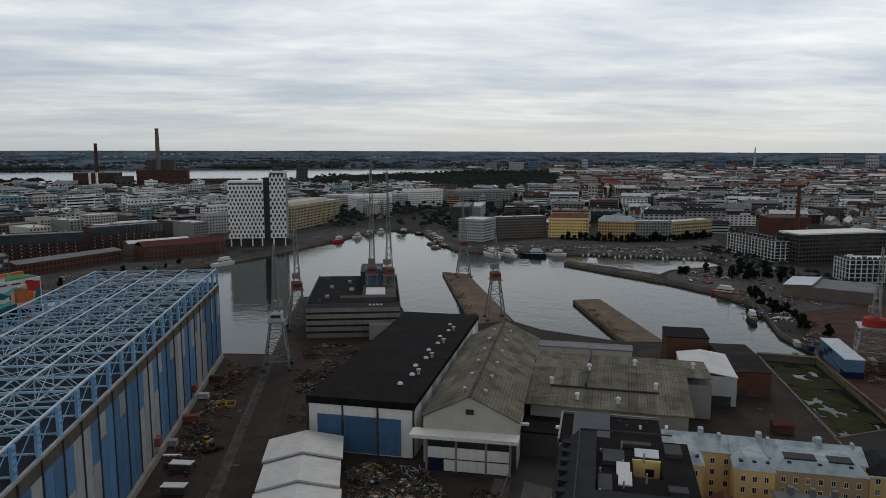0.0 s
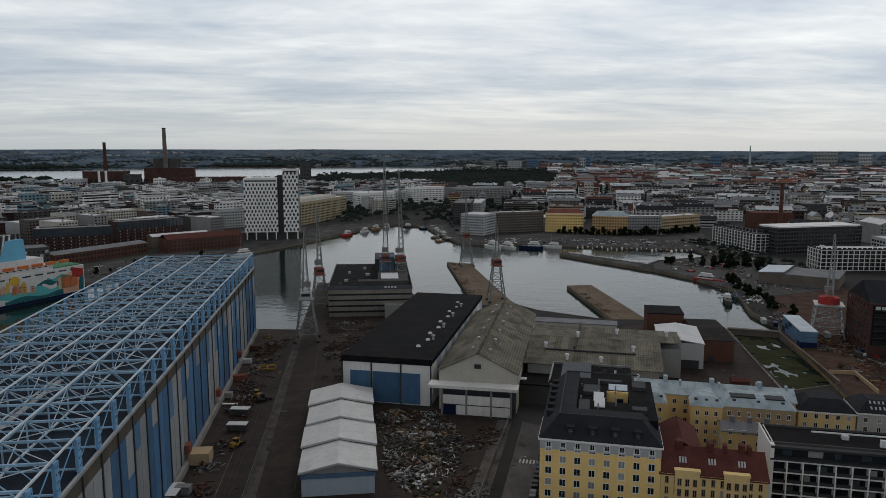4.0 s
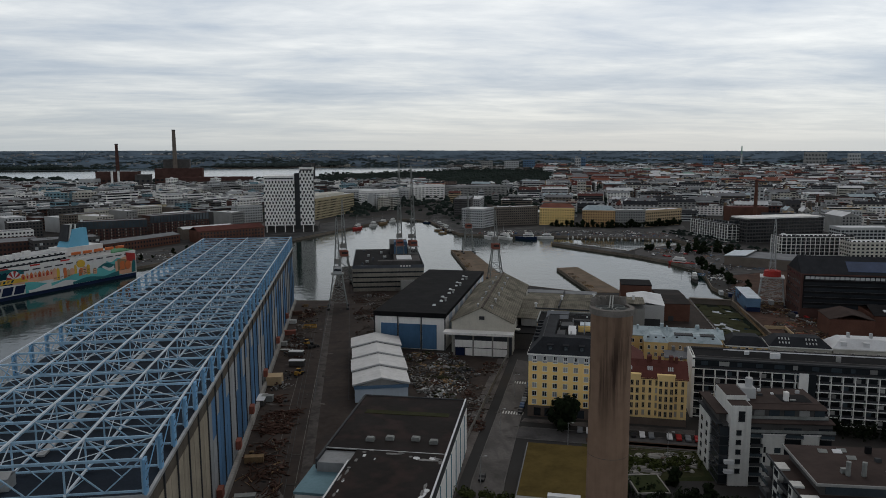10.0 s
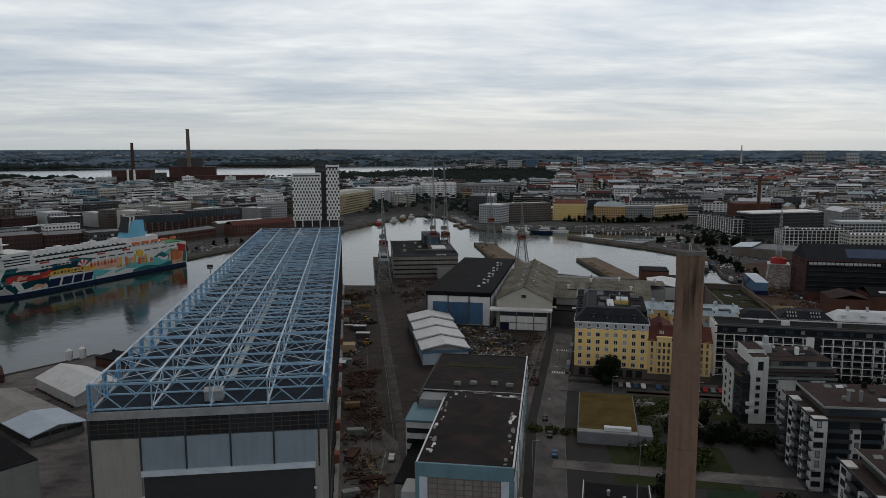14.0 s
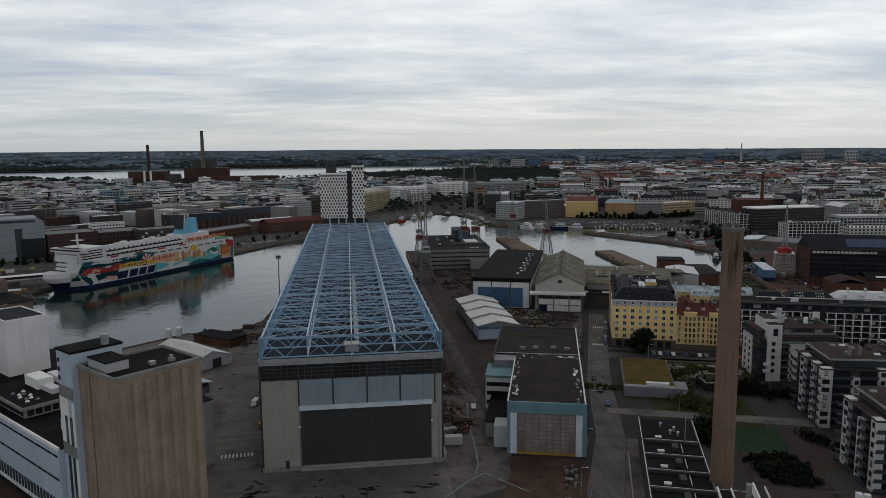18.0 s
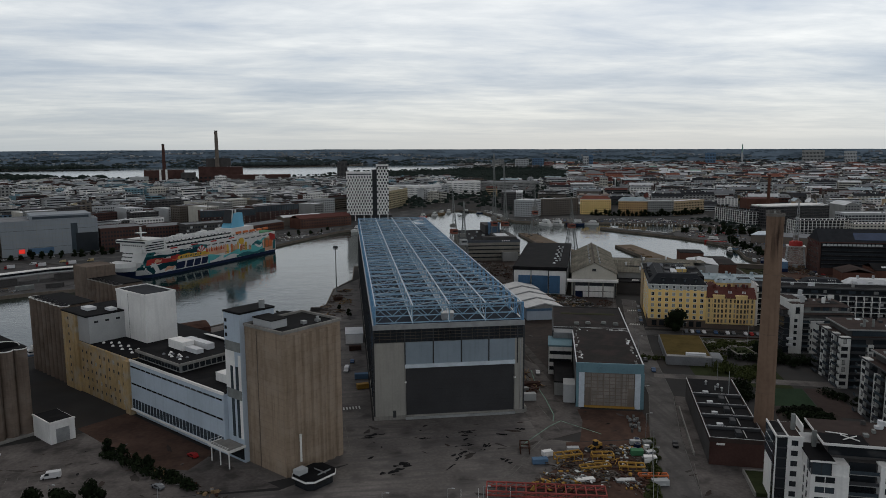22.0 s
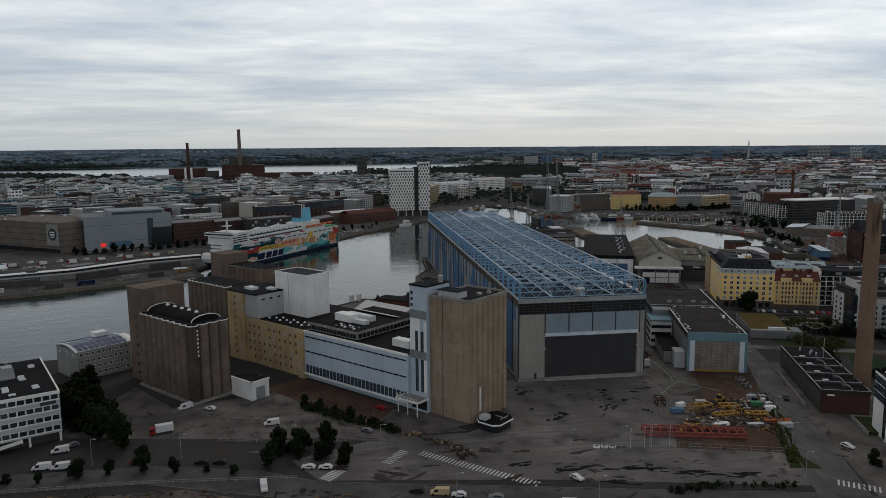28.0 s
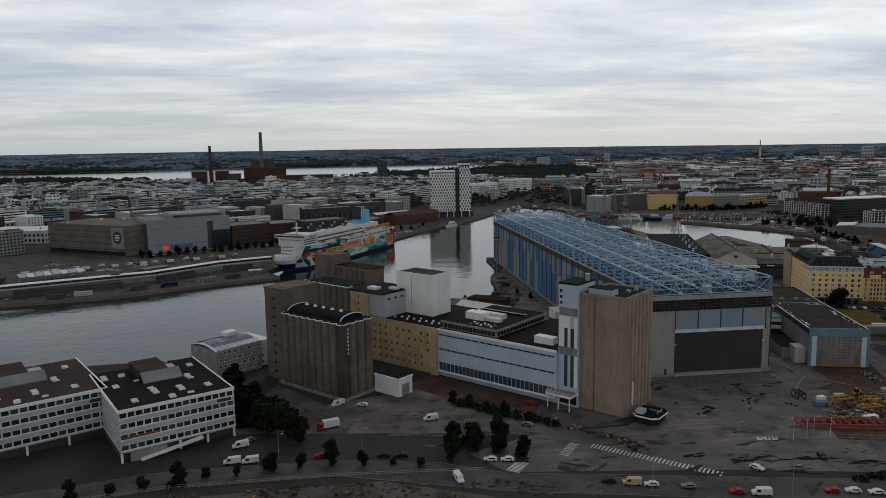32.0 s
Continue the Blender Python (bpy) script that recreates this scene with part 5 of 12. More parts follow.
# ---- grain silos and mill ----
def silo_mill():
    RZ, X0, Y0 = -47.0, -86.0, -44.0
    h = base("concrete_silo", X0, Y0, RZ, "tall square tan concrete grain silo with ribbed walls", "silo")
    part("body", Shape().box(-19.2, 0, 0, 0, 23.6, 45.8), M["silo"], h)
    for i in range(7):
        part("rib", Shape().prism([(-0.1, 0.5 + i * 3.35), (0.62, 1.05 + i * 3.35), (0.62, 2.55 + i * 3.35), (-0.1, 3.1 + i * 3.35)], 0, 44.9), M["silo"], h)
    part("corner_rib", Shape().box(-0.5, -0.22, 0, 0.05, 0.1, 45.6), M["silo"], h)
    part("joint", Shape().box(-13.2, -0.05, 0, -12.8, 0.1, 45.0), M["silo_dark"], h, "dark recessed joint")

    cop = Shape()
    for a in ((-19.5, -0.3, 0.3, 0.4), (-19.5, 23.2, 0.3, 23.9), (-19.5, 0.4, -18.9, 23.2), (-0.4, 0.4, 0.3, 23.2)):
        cop.box(a[0], a[1], 45.8, a[2], a[3], 46.7)
    part("parapet", cop, M["concrete"], h)
    part("roof", Shape().box(-18.9, 0.4, 45.8, -0.4, 23.2, 46.0), M["felt"], h)
    part("roof_house", Shape().box(-16.5, 1.5, 46.1, -7, 7.5, 48.6), M["lightgrey_wall"], h)
    part("roof_house_top", Shape().box(-16.7, 1.3, 48.6, -6.8, 7.7, 48.9), M["felt"], h)
    part("roof_vent", Shape().box(-6, 12, 46.1, -4.4, 13.5, 47.1), M["galv"], h)
    part("roof_vent", Shape().box(-5, 17, 46.1, -3.6, 18.5, 46.9).tube(-4.3, 17.7, 46.9, 47.8, 0.5, n=8), M["galv"], h)
    part("flue", Shape().tube(0.9, 5.0, 4, 13, 0.35, n=8), M["white"], h, "white flue on the wall")

    s = base("stair_tower", X0, Y0, RZ, "white stair tower with tall blue window strips", "tower")
    part("body", Shape().box(-28, -1.6, 0, -19.4, 12, 49.5), M["pale_blue_wall"], s)
    part("roof", Shape().box(-28.2, -1.8, 49.5, -19.2, 12.2, 50.1), M["felt"], s)
    part("vent_pipe", Shape().tube(-20.5, 8, 50.1, 52.8, 1.0, n=10), M["galv"], s)
    for x, z0, z1 in ((-24.6, 8, 32), (-21.8, 8, 32)):
        part("window_strip", Shape().box(x - 0.7, -1.75, z0, x + 0.7, -1.5, z1), M["glass_sky"], s)
    for z in (37, 21):
        part("window_band", Shape().box(-27.6, -1.78, z, -19.6, -1.52, z + 3.2), M["steel_grey"], s)
    part("white_panel", Shape().box(-27.9, -1.7, 24.3, -22.9, -1.48, 36.9).box(-21.0, -1.7, 8, -19.6, -1.5, 36), M["white"], s)
    for z in steps(41.5, 2.4, 3):
        part("window", Shape().box(-27.4, -1.78, z, -26.4, -1.5, z + 1.1), M["glass"], s)
    part("ground_glazing", Shape().box(-27.2, -1.8, 1, -19.8, -1.5, 5.5), M["glass"], s)
    part("canopy", Shape().box(-30, -8, 5.6, -19, -1.6, 6.1), M["concrete"], s)
    part("canopy_fascia", Shape().box(-30.2, -8.2, 5.5, -18.8, -8.0, 6.4).box(-30.2, -8.0, 5.5, -30.0, -1.6, 6.4).box(-19.0, -8.0, 5.5, -18.8, -1.6, 6.4), M["white"], s)
    part("canopy_rail", Shape().box(-30.1, -8.15, 7.2, -18.9, -8.05, 7.3).box(-30.1, -8.15, 6.8, -18.9, -8.05, 6.86).box(-30.1, -8.1, 7.2, -30.0, -1.6, 7.3), M["white"], s)
    for x in (-29.4, -24.5, -19.6):
        part("canopy_post", Shape().box(x - 0.15, -7.7, 0, x + 0.15, -7.4, 5.6), M["white"], s)

    b = base("mill_office", X0, Y0, RZ, "pale blue panelled mill building with black ribbon windows", "mill building")
    part("body", Shape().box(-90, -3.0, 2.5, -28.2, 24, 21.6), M["pale_blue_wall"], b)
    part("base_wall", Shape().box(-90, -1.6, 0, -28.2, 24, 2.6), M["pale_blue_wall"], b)
    part("side_wing", Shape().box(-60, 24, 0, -31, 46, 21.4), M["grey_wall"], b)
    for z in (19.3, 12.6):
        for i in range(16):
            part("window_strip", Shape().box(-89.4 + i * 3.8, -3.12, z, -89.4 + i * 3.8 + 3.3, -2.9, z + 0.6), M["glass"], b)
    part("glazing", Shape().box(-89.4, -3.12, 3.2, -29.2, -2.9, 6.8), M["glass_sky"], b)
    for i in range(28):
        part("glazing_bar", Shape().box(-89.4 + i * 2.2, -3.2, 3.1, -89.2 + i * 2.2, -3.0, 6.9), M["pale_blue_wall"], b)
    part("ledge", Shape().box(-90.1, -3.5, 2.3, -28.2, -2.9, 2.9), M["white"], b)
    part("roof", Shape().box(-90, -2.6, 21.6, -28.3, 24, 21.8), M["felt"], b)
    part("wing_roof", Shape().box(-60, 24, 21.4, -31, 46, 21.7), M["felt"], b)
    part("parapet", Shape().box(-90.2, -3.2, 21.4, -28.2, -2.6, 22.3), M["white"], b)
    part("upper_storey", Shape().box(-89.5, 0.6, 21.8, -60, 40, 24.6), M["grey_wall"], b)
    for i in range(14):
        part("upper_pane", Shape().box(-89 + i * 2.05, 0.45, 22.3, -87.3 + i * 2.05, 0.7, 24.2), M["glass"], b)
    for i in range(16):
        part("upper_pane", Shape().box(-60.1, 1.4 + i * 2.4, 22.3, -59.85, 3.3 + i * 2.4, 24.2), M["glass"], b)
    part("upper_roof", Shape().box(-90, -0.2, 24.6, -59.2, 40.6, 25.3), M["felt"], b)
    part("upper_fascia", Shape().box(-90.2, -0.5, 24.5, -58.9, -0.1, 25.5), M["concrete"], b)
    part("upper_fascia", Shape().box(-59.3, -0.1, 24.5, -58.9, 40.6, 25.5), M["concrete"], b)
    part("roof_plant", Shape().box(-84, 10, 25.3, -74, 15, 28.6), M["white"], b, "white box of roof plant")
    part("roof_plant", Shape().box(-43, 4, 21.8, -34, 8, 24.8), M["white"], b, "white box of roof plant")
    part("roof_duct", Shape().box(-74, 11, 25.3, -66, 14, 27.0), M["roof_light"], b)
    part("roof_duct", Shape().box(-84, 17, 25.3, -68, 20, 27.6), M["roof_light"], b)
    part("roof_shed", Shape().slab([(-88, 28, 26.4), (-64, 28, 26.4), (-64, 31, 25.6), (-88, 31, 25.6)], 0.3), M["white"], b, "low white roof over a duct")
    for i in range(10):
        part("roof_dome", Shape().tube(-76 + (i % 5) * 2.8, 3.4 + 2.2 * (i // 5) + (i % 2) * 0.8, 25.3, 25.8, 0.7, 0.35, 8), M["frame_white"] if i % 3 else M["roof_grey"], b)

    y = base("yellow_mill", X0, Y0, RZ, "old ochre rendered mill with small dark windows and stains", "mill building")
    part("body", Shape().box(-134, -2.4, 0, -90.3, 20, 21.4), M["mill_yellow"], y)
    part("cornice", Shape().box(-134, -2.8, 21.2, -90.0, 20.4, 22.0), M["mill_yellow"], y)
    part("roof", Shape().box(-133.8, -2.2, 22.0, -90.4, 40, 22.2), M["felt"], y)
    part("rear_body", Shape().box(-134, 20.5, 0, -90.3, 40, 22.0), M["grey_wall"], y)
    part("tall_wing", Shape().box(-147, -3.2, 0, -134.1, 16, 33.4), M["mill_yellow"], y)
    part("tall_roof", Shape().box(-147.2, -3.4, 33.4, -124, 20, 34.0), M["felt"], y)
    part("white_side", Shape().box(-134.1, -2.2, 22.2, -124, 20, 33.4), M["lightgrey_wall"], y)
    for i in range(4):
        part("side_window", Shape().box(-123.95, 0 + i * 4.6, 30.6, -123.7, 1.6 + i * 4.6, 31.4), M["glass"], y)
    part("roof_box", Shape().box(-140, 2, 34, -134, 6, 35.2), M["roof_light"], y)
    part("roof_box", Shape().box(-131, 8, 34, -126, 11, 35.0), M["roof_light"], y)
    wm = window_mesh(1.25, 1.45, "tan_wall", "steel_dark", False, 0.1)
    wp = window_mesh(1.25, 1.45, "offwhite", "pane_pale", True, 0.14)
    for k, x in enumerate(spread(-133, -91, 11)):
        for q, z in enumerate(steps(2.6, 3.7, 5)):
            if (k * 7 + q * 3) % 11 == 0:
                continue
            w = part("window", wp if (k * 5 + q * 7) % 9 == 0 else wm, None, y)
            w.location = (x, -2.4, z)
    for z in steps(3, 3.4, 9):
        w = part("window", wm, None, y)
        w.location = (-141, -3.2, z)
    for i in range(12):
        part("roof_dome", Shape().tube(-121 + 2.6 * i, 2 + 2.0 * (i % 3), 22.2, 22.8, 0.7, 0.4, 8), M["frame_white"], y)
    part("wall_pier", Shape().box(-94, -3.8, 0, -90.2, -2.3, 21.2), M["mill_yellow"], y)

    w = base("white_bin_tower", X0, Y0, RZ, "plain white rectangular mill tower", "tower")
    part("body", Shape().box(-130, 13, 20, -106.5, 27, 42.0), M["white"], w)
    part("foot", Shape().box(-129.8, 13.2, 0, -106.7, 26.8, 20), M["grey_wall"], w)
    part("roof", Shape().box(-129.6, 13.4, 42.0, -106.9, 26.6, 42.3), M["dark_roof"], w)
    part("coping", Shape().box(-130.2, 12.8, 41.6, -106.3, 13.4, 42.6).box(-130.2, 26.6, 41.6, -106.3, 27.2, 42.6).box(-130.2, 13, 41.6, -129.6, 27, 42.6).box(-106.9, 13, 41.6, -106.3, 27, 42.6), M["white"], w)
    part("joint", Shape().box(-120.1, 12.9, 20, -119.9, 13.1, 41.6), M["grey_wall"], w)

    # round-bin silo
    r = base("round_bin_silo", X0, Y0, RZ, "brown concrete silo of joined round bins with white-edged roof", "silo")
    xs = [-101.4 - 4.45 * i for i in range(9)]
    for i, x in enumerate(xs):
        part("bin", Shape().tube(x, -50.6, 0, 32, 2.35, n=18), M["silo_dark"], r)
    for j in range(4):
        part("bin", Shape().tube(-101.4, -50.6 + 4.6 * j, 0, 32, 2.35, n=18), M["silo_dark"], r)
    part("core", Shape().box(-138, -50.6, 0, -101, -34.5, 32.2), M["silo_dark"], r)
    edge = Shape()
    for x in xs:
        edge.ring(x, -50.6, 32.0, 32.35, 2.5, 2.25, 18)
    for j in range(1, 4):
        edge.ring(-101.4, -50.6 + 4.6 * j, 32.0, 32.35, 2.5, 2.25, 18)
    part("roof_edge", edge, M["frame_white"], r, "white scalloped roof edge")
    part("roof_deck", Shape().box(-139, -51.5, 32.0, -100.4, -34.5, 32.4), M["felt"], r)
    arc = [(-42.5 - 6.6 * math.cos(math.pi * k / 12), 32.45 + 2.4 * math.sin(math.pi * k / 12)) for k in range(13)]
    vault = Shape().add([(x, p, q) for x in (-138, -104) for p, q in arc], [(k, k + 1, k + 14, k + 13) for k in range(12)] + [tuple(range(12, -1, -1)), tuple(range(13, 26)), (0, 13, 25, 12)])
    part("vault_roof", vault, M["felt"], r, "low black vaulted roof")
    for xx in (-138.2, -103.9):
        rim = Shape()
        for k in range(8):
            a0, a1 = math.pi * k / 8, math.pi * (k + 1) / 8
            rim.beam((xx, -42.5 - 6.7 * math.cos(a0), 32.6 + 2.4 * math.sin(a0)), (xx, -42.5 - 6.7 * math.cos(a1), 32.6 + 2.4 * math.sin(a1)), 0.3)
        part("vault_rim", rim, M["frame_white"], r)
    for i in range(5):
        part("roof_dome", Shape().tube(-133 + 5.6 * i, -42.5, 34.5, 35.5, 1.0, 0.6, 10), M["frame_white"], r)
    letters = Shape()
    for i in range(7):
        letters.box(-99.1, -50.0, 29.7 - i * 1.7, -98.9, -49.4, 30.5 - i * 1.7)
    part("sign_bar", letters, M["frame_white"], r, "short white bars of a vertical sign")
    part("plinth", Shape().box(-141, -53.6, 0, -98.6, -34, 1.0), M["concrete"], r)
    t = part("lift_tower", Shape().box(-153.5, -50, 0, -140.5, -30, 41.5), M["silo_dark"], r)
    part("tower_roof", Shape().box(-153.8, -50.3, 41.5, -140.2, -29.7, 42.2), M["silo_dark"], t)
    for z in steps(3, 4.2, 9):
        part("tower_window", Shape().box(-153.62, -47, z, -153.4, -45.4, z + 1.1), M["glass"], t)
    for z in steps(3, 4.2, 9):
        part("tower_window", Shape().box(-148, -50.12, z, -146.4, -49.9, z + 1.1), M["glass"], t)

    for nm, x0, yy, n, zt, lab in (("old_bin_silo", -152, 0, 8, 34, "dark brown silo of joined round bins"), ("rear_bin_silo", -172, 34, 7, 36, "dark brown rear silo with round bins and a blank tower")):
        o = base(nm, X0, Y0, RZ, lab, "silo")
        for i in range(n):
            part("bin", Shape().tube(x0 - 4.4 * i, yy, 0, zt, 2.3, n=14), M["silo_dark"], o)
        part("core", Shape().box(x0 - 4.4 * (n - 1), yy, 0, x0, yy + 13, zt + 0.2), M["silo_dark"], o)
        e = Shape()
        for i in range(n):
            e.ring(x0 - 4.4 * i, yy, zt, zt + 0.35, 2.45, 2.2, 14)
        part("roof_edge", e, M["frame_white"] if yy == 0 else M["concrete"], o)
        part("roof", Shape().box(x0 - 4.4 * (n - 1) - 1, yy - 1, zt, x0 + 1, yy + 13, zt + 0.35), M["felt"], o)
        if yy:
            part("tower", Shape().box(x0 - 4.4 * n - 12, yy - 2, 0, x0 - 4.4 * n + 3, yy + 13, zt + 6), M["silo_dark"], o)

    g = base("white_garage", X0, Y0, RZ, "small white garage with grey roller door", "garage")
    part("body", Shape().box(-98.5, -35.5, 0, -84.5, -27, 7.6), M["white"], g)
    part("roof", Shape().box(-98.2, -35.2, 7.6, -84.8, -27.3, 7.75), M["felt"], g)
    part("coping", Shape().box(-98.7, -35.7, 7.3, -84.3, -35.2, 8.0).box(-84.8, -35.7, 7.3, -84.3, -26.8, 8.0), M["white"], g)
    part("roller_door", Shape().box(-84.55, -33.5, 0.1, -84.4, -29, 5.2), M["galv"], g)

    k = base("glass_kiosk", -77.5, -48.5, 43.0, "low glazed kiosk with a black octagonal roof and white rim", "kiosk")
    octa = [(-6, -3), (-4, -5), (4, -5), (6, -3), (6, 3), (4, 5), (-4, 5), (-6, 3)]
    part("glazing", Shape().prism([(x * 0.88, y * 0.88) for x, y in octa], 0.3, 3.0), M["glass"], k)
    part("roof", Shape().prism(octa, 3.0, 3.7), M["felt"], k)
    part("rim", Shape().prism([(x * 1.03, y * 1.03) for x, y in octa], 2.9, 3.45), M["white"], k)
    part("roof_box", Shape().box(-5, 1, 3.7, -1.5, 3.8, 5.2), M["lightgrey_wall"], k)
    part("roof_mast", Shape().box(-1, -3, 3.7, 4, -2.8, 4.1).box(1, -4, 3.9, 1.2, 1, 4.2), M["galv"], k)


silo_mill()


# ---- houses ----
def house(name, ax, ay, bx, by, depth, h, wall, roof, label, rows=0, cols=0, scols=0, ww=1.5, wh=1.7, z0=1.4, dz=3.2, kind="flat", rise=4.0,
          frame="frame_white", category="apartment house", group="", base_wall="", glass="glass", sides=("front", "left", "right"), cross=True, clutter=True, base_h=0.0):
    """A house by the two ends of the front that looks to the camera's side, its depth and height."""
    W = math.hypot(bx - ax, by - ay)
    t = base(name, ax, ay, math.degrees(math.atan2(by - ay, bx - ax)), label, category, group=group)
    part("shell", Shape().box(0, 0, 0, W, depth, h), M[wall], t)
    if base_wall:
        part("ground_storey", Shape().box(-0.12, -0.12, 0, W + 0.12, depth + 0.12, base_h or z0 + 2.0), M[base_wall], t)
    if kind == "flat":
        part("roof", Shape().box(0.3, 0.3, h, W - 0.3, depth - 0.3, h + 0.25), M[roof], t)
        p = Shape().box(-0.15, -0.15, h - 0.3, W + 0.15, 0.35, h + 0.8).box(-0.15, depth - 0.35, h - 0.3, W + 0.15, depth + 0.15, h + 0.8)
        p.box(-0.15, 0.35, h - 0.3, 0.35, depth - 0.35, h + 0.8).box(W - 0.35, 0.35, h - 0.3, W + 0.15, depth - 0.35, h + 0.8)
        part("parapet", p, M[wall], t)
        if clutter:
            rng = random.Random(int(abs(ax * 7 + ay * 3)))
            for i in range(max(1, int(W / 22))):
                cx, cy = rng.uniform(2, max(2.1, W - 5)), rng.uniform(2, max(2.1, depth - 4))
                part("roof_unit", Shape().box(cx, cy, h + 0.2, cx + rng.uniform(1, 3.5), cy + rng.uniform(1, 2.5), h + rng.uniform(1.0, 2.6)), M[rng.choice(["galv", "roof_light", "grey_wall"])], t)
    elif kind == "gable":
        part("roof", Shape().gable(0, 0, W, depth, h, h + rise, "x", 0.5, 0.3), M[roof], t)
        for x in (0.1, W - 0.4):
            g = Shape().add([(x, 0.1, h), (x, depth - 0.1, h), (x, depth / 2, h + rise - 0.3), (x + 0.3, 0.1, h), (x + 0.3, depth - 0.1, h), (x + 0.3, depth / 2, h + rise - 0.3)], [(0, 1, 2), (5, 4, 3), (0, 3, 4, 1), (1, 4, 5, 2), (2, 5, 3, 0)])
            part("gable_end", g, M[wall], t)
        if clutter:
            for x in (W * 0.2, W * 0.5, W * 0.8):
                part("roof_flue", Shape().box(x - 0.7, depth * 0.42, h + rise * 0.5, x + 0.7, depth * 0.58, h + rise + 1.6), M[roof], t)
    else:
        i = min(depth * 0.32, rise * 1.1)
        part("roof", Shape().prism([(-0.4, -0.4), (W + 0.4, -0.4), (W + 0.4, depth + 0.4), (-0.4, depth + 0.4)], h, h + rise, [(i, i), (W - i, i), (W - i, depth - i), (i, depth - i)]), M[roof], t)
        part("cornice", Shape().box(-0.5, -0.5, h - 0.5, W + 0.5, depth + 0.5, h), M["frame_white"], t)
    if rows and cols:
        wm = window_mesh(ww, wh, frame, glass, cross)
        al = window_mesh(ww, wh, frame, "pane_pale", cross)
        zs = steps(z0, dz, rows)
        if "front" in sides:
            windows(t, wm, "front", W, depth, spread(0.4, W - 0.4, cols), zs, alt=al)
        if scols:
            if "left" in sides:
                windows(t, wm, "left", W, depth, spread(0.4, depth - 0.4, scols), zs, alt=al)
            if "right" in sides:
                windows(t, wm, "right", W, depth, spread(0.4, depth - 0.4, scols), zs, alt=al)
    return t


def white_frame(t, W, D, rows, dz, z0, bay):
    """Slab edges and fins of a loggia grid, standing out from the dark glazed front and ends."""
    for x0, y0, x1, y1, length, along in ((-0.2, -0.9, W + 0.2, 0.05, W, "x"), (-0.9, 0.06, 0.05, D, D, "y"), (W - 0.05, 0.06, W + 0.9, D, D, "y")):
        s = Shape()
        for r in range(rows + 1):
            s.box(x0, y0, z0 + r * dz - 0.3, x1, y1, z0 + r * dz)
        n = max(2, int(length / bay))
        for i in range(n + 1):
            u = length * i / n
            if along == "x":
                s.box(u - 0.2, y0, z0, u + 0.2, y1, z0 + rows * dz)
            elif i:
                s.box(x0, u - 0.2, z0, x1, u + 0.2, z0 + rows * dz)
        part("loggia_frame", s, M["white"], t, "white loggia frame")


def strip_house(name, ax, ay, bx, by, depth, h, wall, roof, label, rows, dz=3.2, z0=1.2, bay=3.0, category="apartment house", group="", glass="glass", kind="flat", rise=4.0, fill=0.27, tall=0.5):
    """A house farther off: storey bands of panes between piers, each band one part."""
    t = house(name, ax, ay, bx, by, depth, h, wall, roof, label, kind=kind, rise=rise, category=category, group=group, clutter=kind == "flat")
    W = math.hypot(bx - ax, by - ay)
    s = Shape()
    for r in range(rows):
        z = z0 + r * dz
        n = max(2, int(W / bay))
        for x in spread(0.3, W - 0.3, n):
            s.box(x - bay * fill, -0.06, z, x + bay * fill, 0.1, z + dz * tall)
        n = max(2, int(depth / bay))
        for y in spread(0.3, depth - 0.3, n):
            s.box(-0.06, y - bay * fill, z, 0.1, y + bay * fill, z + dz * tall)
            s.box(W - 0.1, y - bay * fill, z, W + 0.06, y + bay * fill, z + dz * tall)
    tagged(part("glazing", s, M[glass], t), kind="stuff")
    return t


